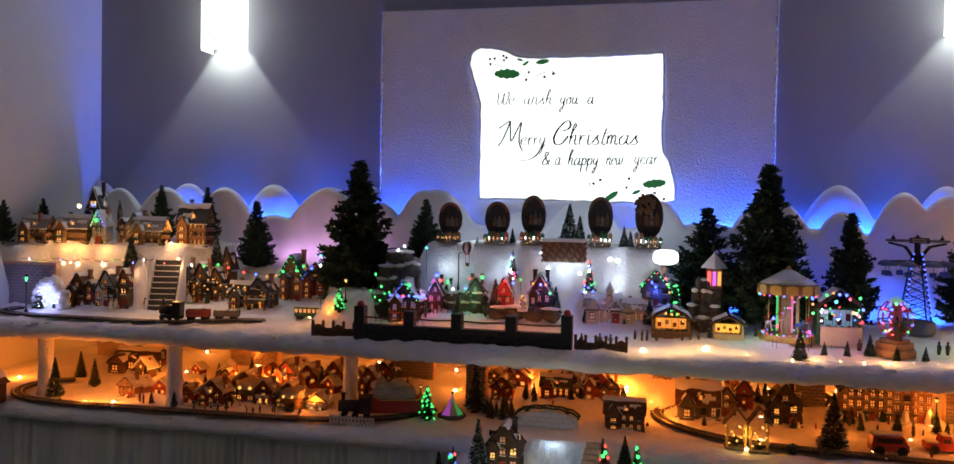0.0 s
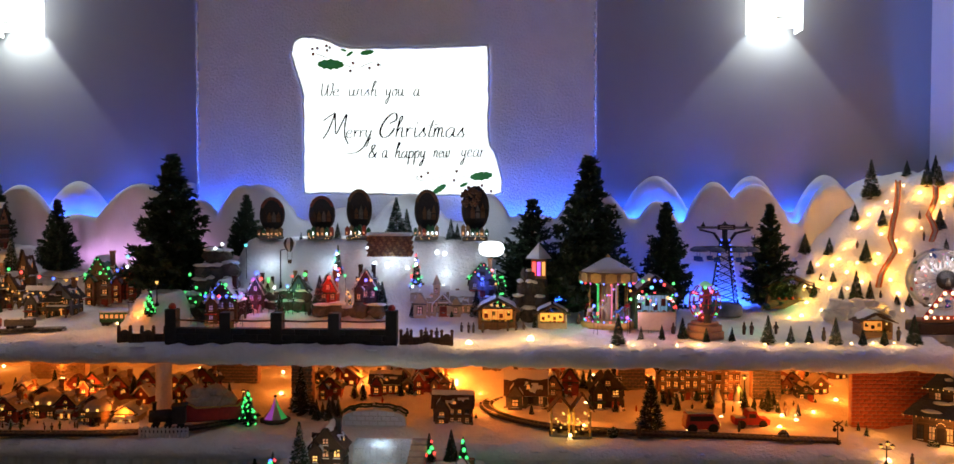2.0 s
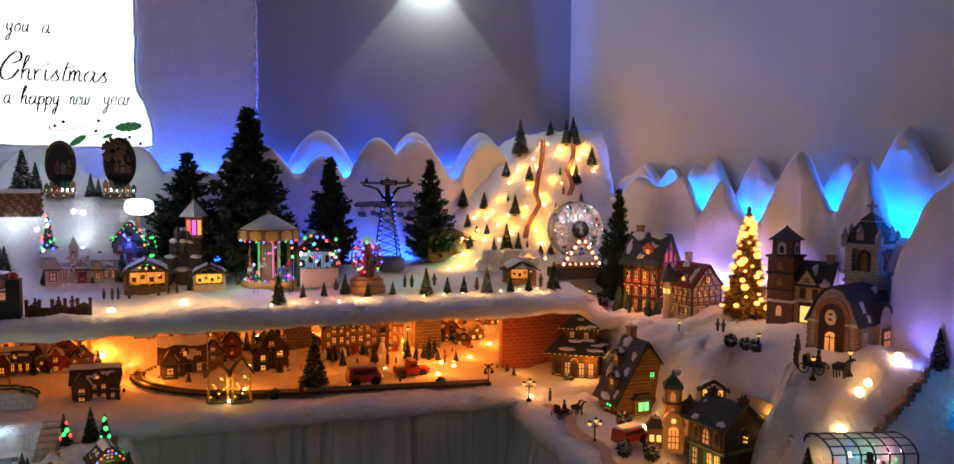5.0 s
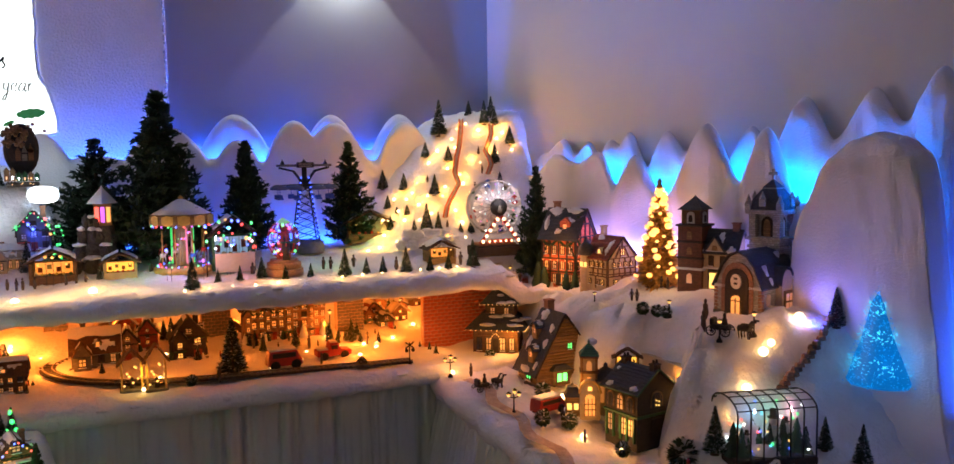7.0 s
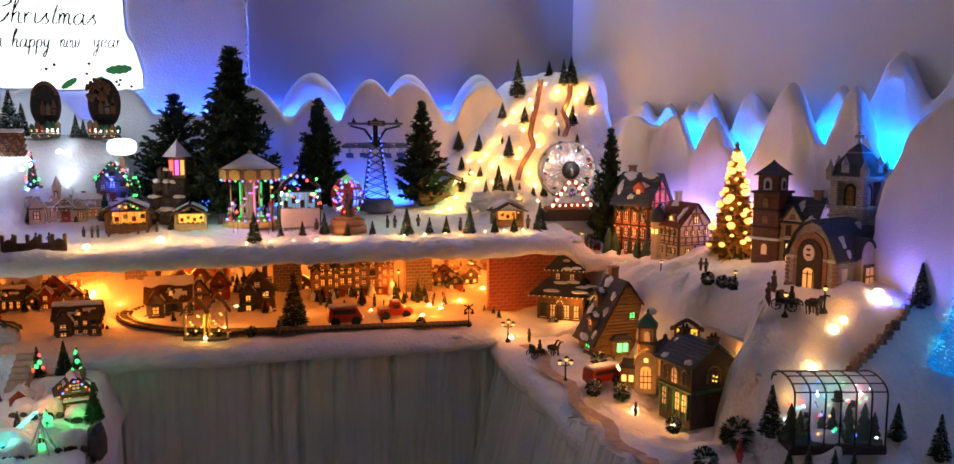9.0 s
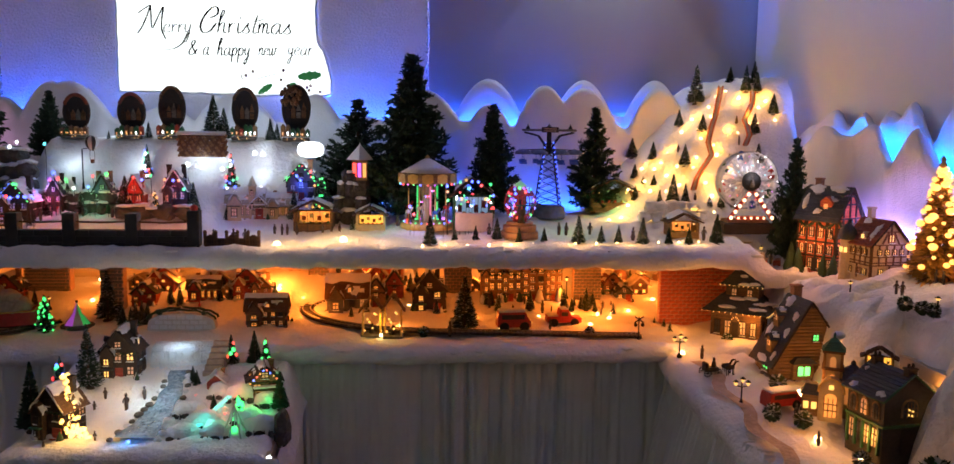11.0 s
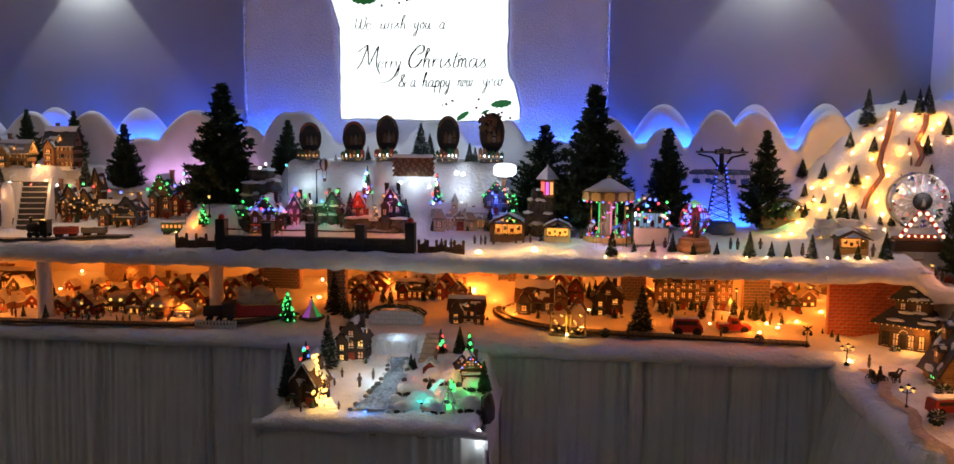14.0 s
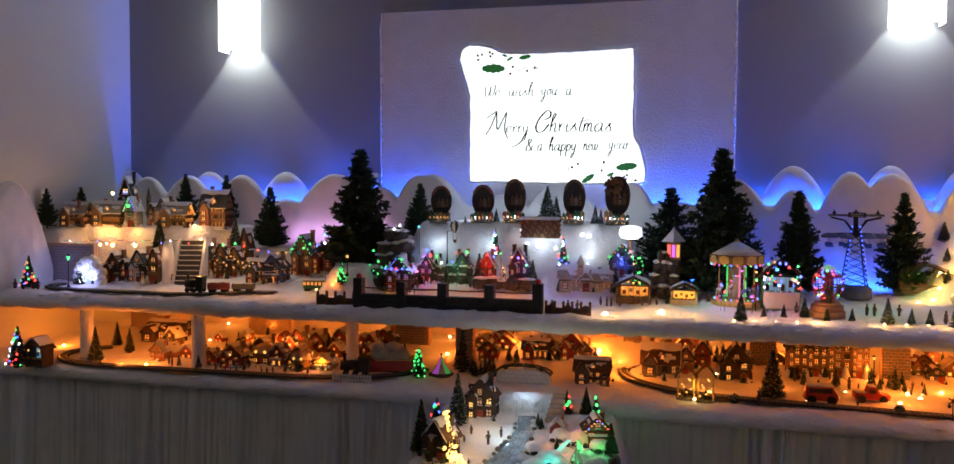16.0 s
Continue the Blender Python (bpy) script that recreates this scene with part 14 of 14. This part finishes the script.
# trains
wagon(pose(-0.835, 2.205, 1.05, 0, 0, 10), 0.062, 0.055, "iron", "black toy steam locomotive on the track", "loco")
wagon(pose(-0.770, 2.228, 1.05, 0, 0, 20), 0.062, 0.042, "redwall", "dark red goods wagon behind the locomotive", "wagon")
wagon(pose(-0.700, 2.252, 1.052, 0, 0, 16), 0.066, 0.036, "stone", "grey goods wagon with a snowy load", "wagon")
wagon(pose(-0.285, 2.14, 0.842, 0, 0, 16), 0.085, 0.06, "dark", "dark toy locomotive by the fence", "loco")
sleigh(pose(-0.205, 2.215, 0.834, 0, 0, 20), 0.135, 0.105)

# slate stair and the pale pillar beside it
stair = thing("slate_stair", pose(-0.963, 2.345, 1.05, 0, 0, 14), "steep dark slate stair climbing the snowy ledge", "stair")
for k in range(9):
    bm = bmesh.new()
    box(bm, 0, 0.008 + k * 0.0085, 0, 0.074, 0.012, 0.016 * (k + 1), bevel=0.001)
    part("tread", bm, "slate", stair)
    bm = bmesh.new()
    box(bm, 0, 0.003 + k * 0.0085, 0.016 * (k + 1) - 0.001, 0.072, 0.004, 0.0025)
    part("snow_edge", bm, "roofsnow", stair)
for s in (-1, 1):
    bm = bmesh.new()
    prism(bm, [(0.0, 0.0), (0.085, 0.0), (0.085, 0.155), (0.072, 0.155)], -0.004, 0.004)
    side = part("snow_side", bm, "roofsnow", stair)
    side.matrix_local = pose(s * 0.043, 0, 0, 0, 0, 90)
pil = thing("snow_pillar", pose(-1.032, 2.352, 1.045), "white padded pillar glowing beside the stair", "pillar")
bm = bmesh.new()
lathe(bm, [(0.020, 0), (0.018, 0.04), (0.019, 0.09), (0.016, 0.13), (0.010, 0.146), (0, 0.15)], seg=14)
part("padding", bm, "snow", pil, smooth=True)

# blue-grey brick wall and the lit ice cave
brick_wall("small_brick_wall", pose(-1.396, 2.328, 1.04), 0.20, 0.14, 0.02, 0.0185, 0.0088, "violetbrick", "pale violet-grey brick wall below the upper village")
cave = thing("ice_cave", pose(-1.285, 2.295, 1.043), "lumpy white ice grotto sparkling with cool lights", "ice cave")
rng = random.Random(1)
for k in range(12):
    a = math.pi * k / 11
    bm = bmesh.new()
    boulder(bm, 0.046 * math.cos(a), rng.uniform(-0.006, 0.01), 0.012 + 0.075 * math.sin(a), rng.uniform(0.012, 0.02), 0.018, rng.uniform(0.012, 0.02), k)
    part("ice_lump", bm, "snow", cave, smooth=True)
bm = bmesh.new()
for k in range(60):
    ball(bm, rng.uniform(-0.032, 0.032), -0.004 + rng.uniform(-0.012, 0.008), rng.uniform(0.01, 0.07), rng.uniform(0.001, 0.0022), 5)
part("ice_lights", bm, "g_white", cave, "cluster of cool white lights")
bm = bmesh.new()
box(bm, 0, 0.012, 0.0, 0.075, 0.01, 0.075, bevel=0.003)
part("ice_back", bm, "ice", cave)
lamp("POINT", "cave_light", pose(-1.285, 2.25, 1.09), (0.4, 0.42, 1.0), 0.16, radius=0.02)
lamp_post(-1.325, 2.245, 1.043, 0.11, 1, "g_green")

# padded white columns that carry the shelf
for cx, cy, r in ((-1.212, 2.19, 0.020), (-0.800, 2.165, 0.020), (-0.346, 2.26, 0.019)):
    col = thing("shelf_column", pose(cx, cy, 0.826), "white padded column under the raised shelf", "column", "shelf columns")
    bm = bmesh.new()
    lathe(bm, [(r * 1.25, 0), (r * 1.05, 0.03), (r, 0.09), (r * 1.02, 0.174)], seg=14)
    part("padding", bm, "snow", col, smooth=True)

# brick pillars and panels of the lower village
for px, py, w, h, mat, label in ((-0.045, 2.42, 0.055, 0.165, "greybrick", "dark brick pillar under the shelf"), (0.352, 2.60, 0.10, 0.15, "palebrick", "pale brick screen behind the lower village"),
                                 (0.452, 2.58, 0.055, 0.15, "greybrick", "ivy-dark brick pillar behind the lower village"), (0.625, 2.66, 0.12, 0.13, "brick", "brown brick screen behind the stone lodge"),
                                 (0.835, 2.55, 0.075, 0.15, "greybrick", "brown brick pillar beside the black house"), (1.185, 2.50, 0.075, 0.16, "greybrick", "brown brick pillar beside the terrace"),
                                 (-0.800, 2.60, 0.16, 0.14, "palebrick", "pale brick screen behind the sweet shops"), (-0.27, 2.58, 0.12, 0.15, "greybrick", "dark brick screen behind the train"),
                                 (-1.30, 2.60, 0.12, 0.15, "palebrick", "pale brick screen in the lower corner")):
    brick_wall("brick_pillar", pose(px, py, 0.833), w, h, 0.03, 0.0165, 0.0088, mat, label)
brick_wall("brick_panel", pose(1.475, 2.285, 0.805), 0.305, 0.188, 0.02, 0.0195, 0.0092, "brick", "red brick panel that closes the end of the lower village")

# white arched footbridge over the frozen pond
br = thing("footbridge", pose(0.178, 2.235, 0.83), "white stone footbridge with dark garlands and snow", "bridge")
bm = bmesh.new()
arc = [(-0.078, 0.0), (0.078, 0.0)] + [(0.075 * math.cos(math.pi * k / 10), 0.020 + 0.020 * math.sin(math.pi * k / 10)) for k in range(11)]
prism(bm, arc, -0.012, 0.012)
part("deck", bm, "white", br)
for j in range(3):
    for i in range(7):
        x = -0.06 + i * 0.02 + (j % 2) * 0.01
        if abs(x) < 0.068 - j * 0.008:
            shared("stone", "bridge", lambda bm: box(bm, 0, 0, 0, 0.018, 0.003, 0.0095, bevel=0.0008), "stone" if False else "roofsnow", br, pose(x, -0.0135, 0.004 + j * 0.0115))
for y in (-0.013, 0.013):
    bm = bmesh.new()
    tube(bm, [(0.078 * math.cos(math.pi * k / 14), y, 0.026 + 0.022 * math.sin(math.pi * k / 14) + 0.002 * (k % 2)) for k in range(15)], 0.003, 6)
    part("garland", bm, "needle", br, "dark green garland")
for s in (-1, 0, 1):
    bm = bmesh.new()
    x = s * 0.05
    lathe(bm, [(0, 0), (0.005, 0.001), (0.0055, 0.005), (0.003, 0.009), (0.0038, 0.012), (0, 0.016)], x, -0.006, 0.040 - abs(s) * 0.005, 8)
    part("snow_figure", bm, "white" if s == 0 else "needle2", br)

# white lit dome behind the bridge
dome = thing("fibre_snowman", pose(0.188, 2.56, 0.87), "white glowing snowman head with small coal spots", "snowman")
bm = bmesh.new()
ball(bm, 0, 0, 0.05, 0.048, 16)
part("head", bm, "roofsnow", dome, smooth=True)
for x, z in ((-0.012, 0.068), (0.012, 0.068), (-0.01, 0.04), (0.0, 0.037), (0.01, 0.04)):
    bm = bmesh.new()
    ball(bm, x, -0.046, z, 0.0028, 6)
    part("coal_spot", bm, "ink", dome)

# frozen fall from the pond to the small table
fall = thing("frozen_waterfall", pose(0.222, 2.062, 0.77), "frozen white waterfall with icicles above the brook", "waterfall")
bm = bmesh.new()
rng = random.Random(9)
cols = []
for k in range(23):
    x = -0.062 + 0.124 * k / 22
    q = rng.uniform(-0.004, 0.004)
    cols.append([bm.verts.new((x, y + q * f, z)) for y, z, f in ((0.03, 0.068, 0), (0.0, 0.062, 0.4), (-0.012, 0.045, 1), (-0.020, 0.02, 1), (-0.045, 0.012, 1), (-0.060, 0.004, 0))])
for a, b in zip(cols, cols[1:]):
    for k in range(5):
        bm.faces.new((a[k], b[k], b[k + 1], a[k + 1]))
part("ice_sheet", bm, "ice", fall, smooth=True)
for k in range(16):
    bm = bmesh.new()
    x = rng.uniform(-0.055, 0.055)
    ln = rng.uniform(0.012, 0.035)
    lathe(bm, [(0, -ln), (0.0016, -ln * 0.4), (0.0024, 0)], x, -0.016, 0.058, 6)
    part("icicle", bm, "ice", fall)

# brown steps on the small table and a white tipi
steps = thing("brown_steps", pose(0.297, 2.005, 0.787), "brown stone steps up the snowy bank", "steps")
for k in range(6):
    bm = bmesh.new()
    box(bm, 0.002 * k, 0.011 * k, 0, 0.036, 0.013, 0.010 * (k + 1), bevel=0.001)
    part("tread", bm, "path", steps)
tip = thing("white_tipi", pose(0.385, 1.80, 0.734), "sheer white tipi with a green light inside", "tipi")
for k in range(7):
    a = 2 * math.pi * k / 7
    bm = bmesh.new()
    tube(bm, [(math.cos(a) * 0.024, math.sin(a) * 0.024, 0), (math.cos(a) * -0.003, math.sin(a) * -0.003, 0.066)], 0.0012, 5)
    part("pole", bm, "white", tip)
bm = bmesh.new()
ball(bm, 0, 0, 0.012, 0.006, 8)
part("green_light", bm, "g_green", tip)

# trampled path of the side street
bm = bmesh.new()
pts = [(1.325 + 0.012 * math.sin(k * 1.3) + 0.035 * step((1.9 - y) / 0.5), y) for k, y in enumerate(spread(1.30, 1.98, 0.03))]
ribbon(bm, [(x, y, right_ground(x, y)) for x, y in pts], [0.013 + 0.006 * noise.noise(Vector((k * 0.9, 0, 0))) for k in range(len(pts))], 0.004)
solid("street_path", bm, "path", "trampled brown path along the side street", "path", smooth=True)

# the tiniest lights and plates stay joined, too small to pick apart
for ob in list(bpy.data.objects):
    if ob.name.split(".")[0] in ("fairy_lights", "light_string", "ride_lights", "booth_lights", "base_lights", "ice_lights", "garland_berries", "goods"):
        tagged(ob, kind="stuff")
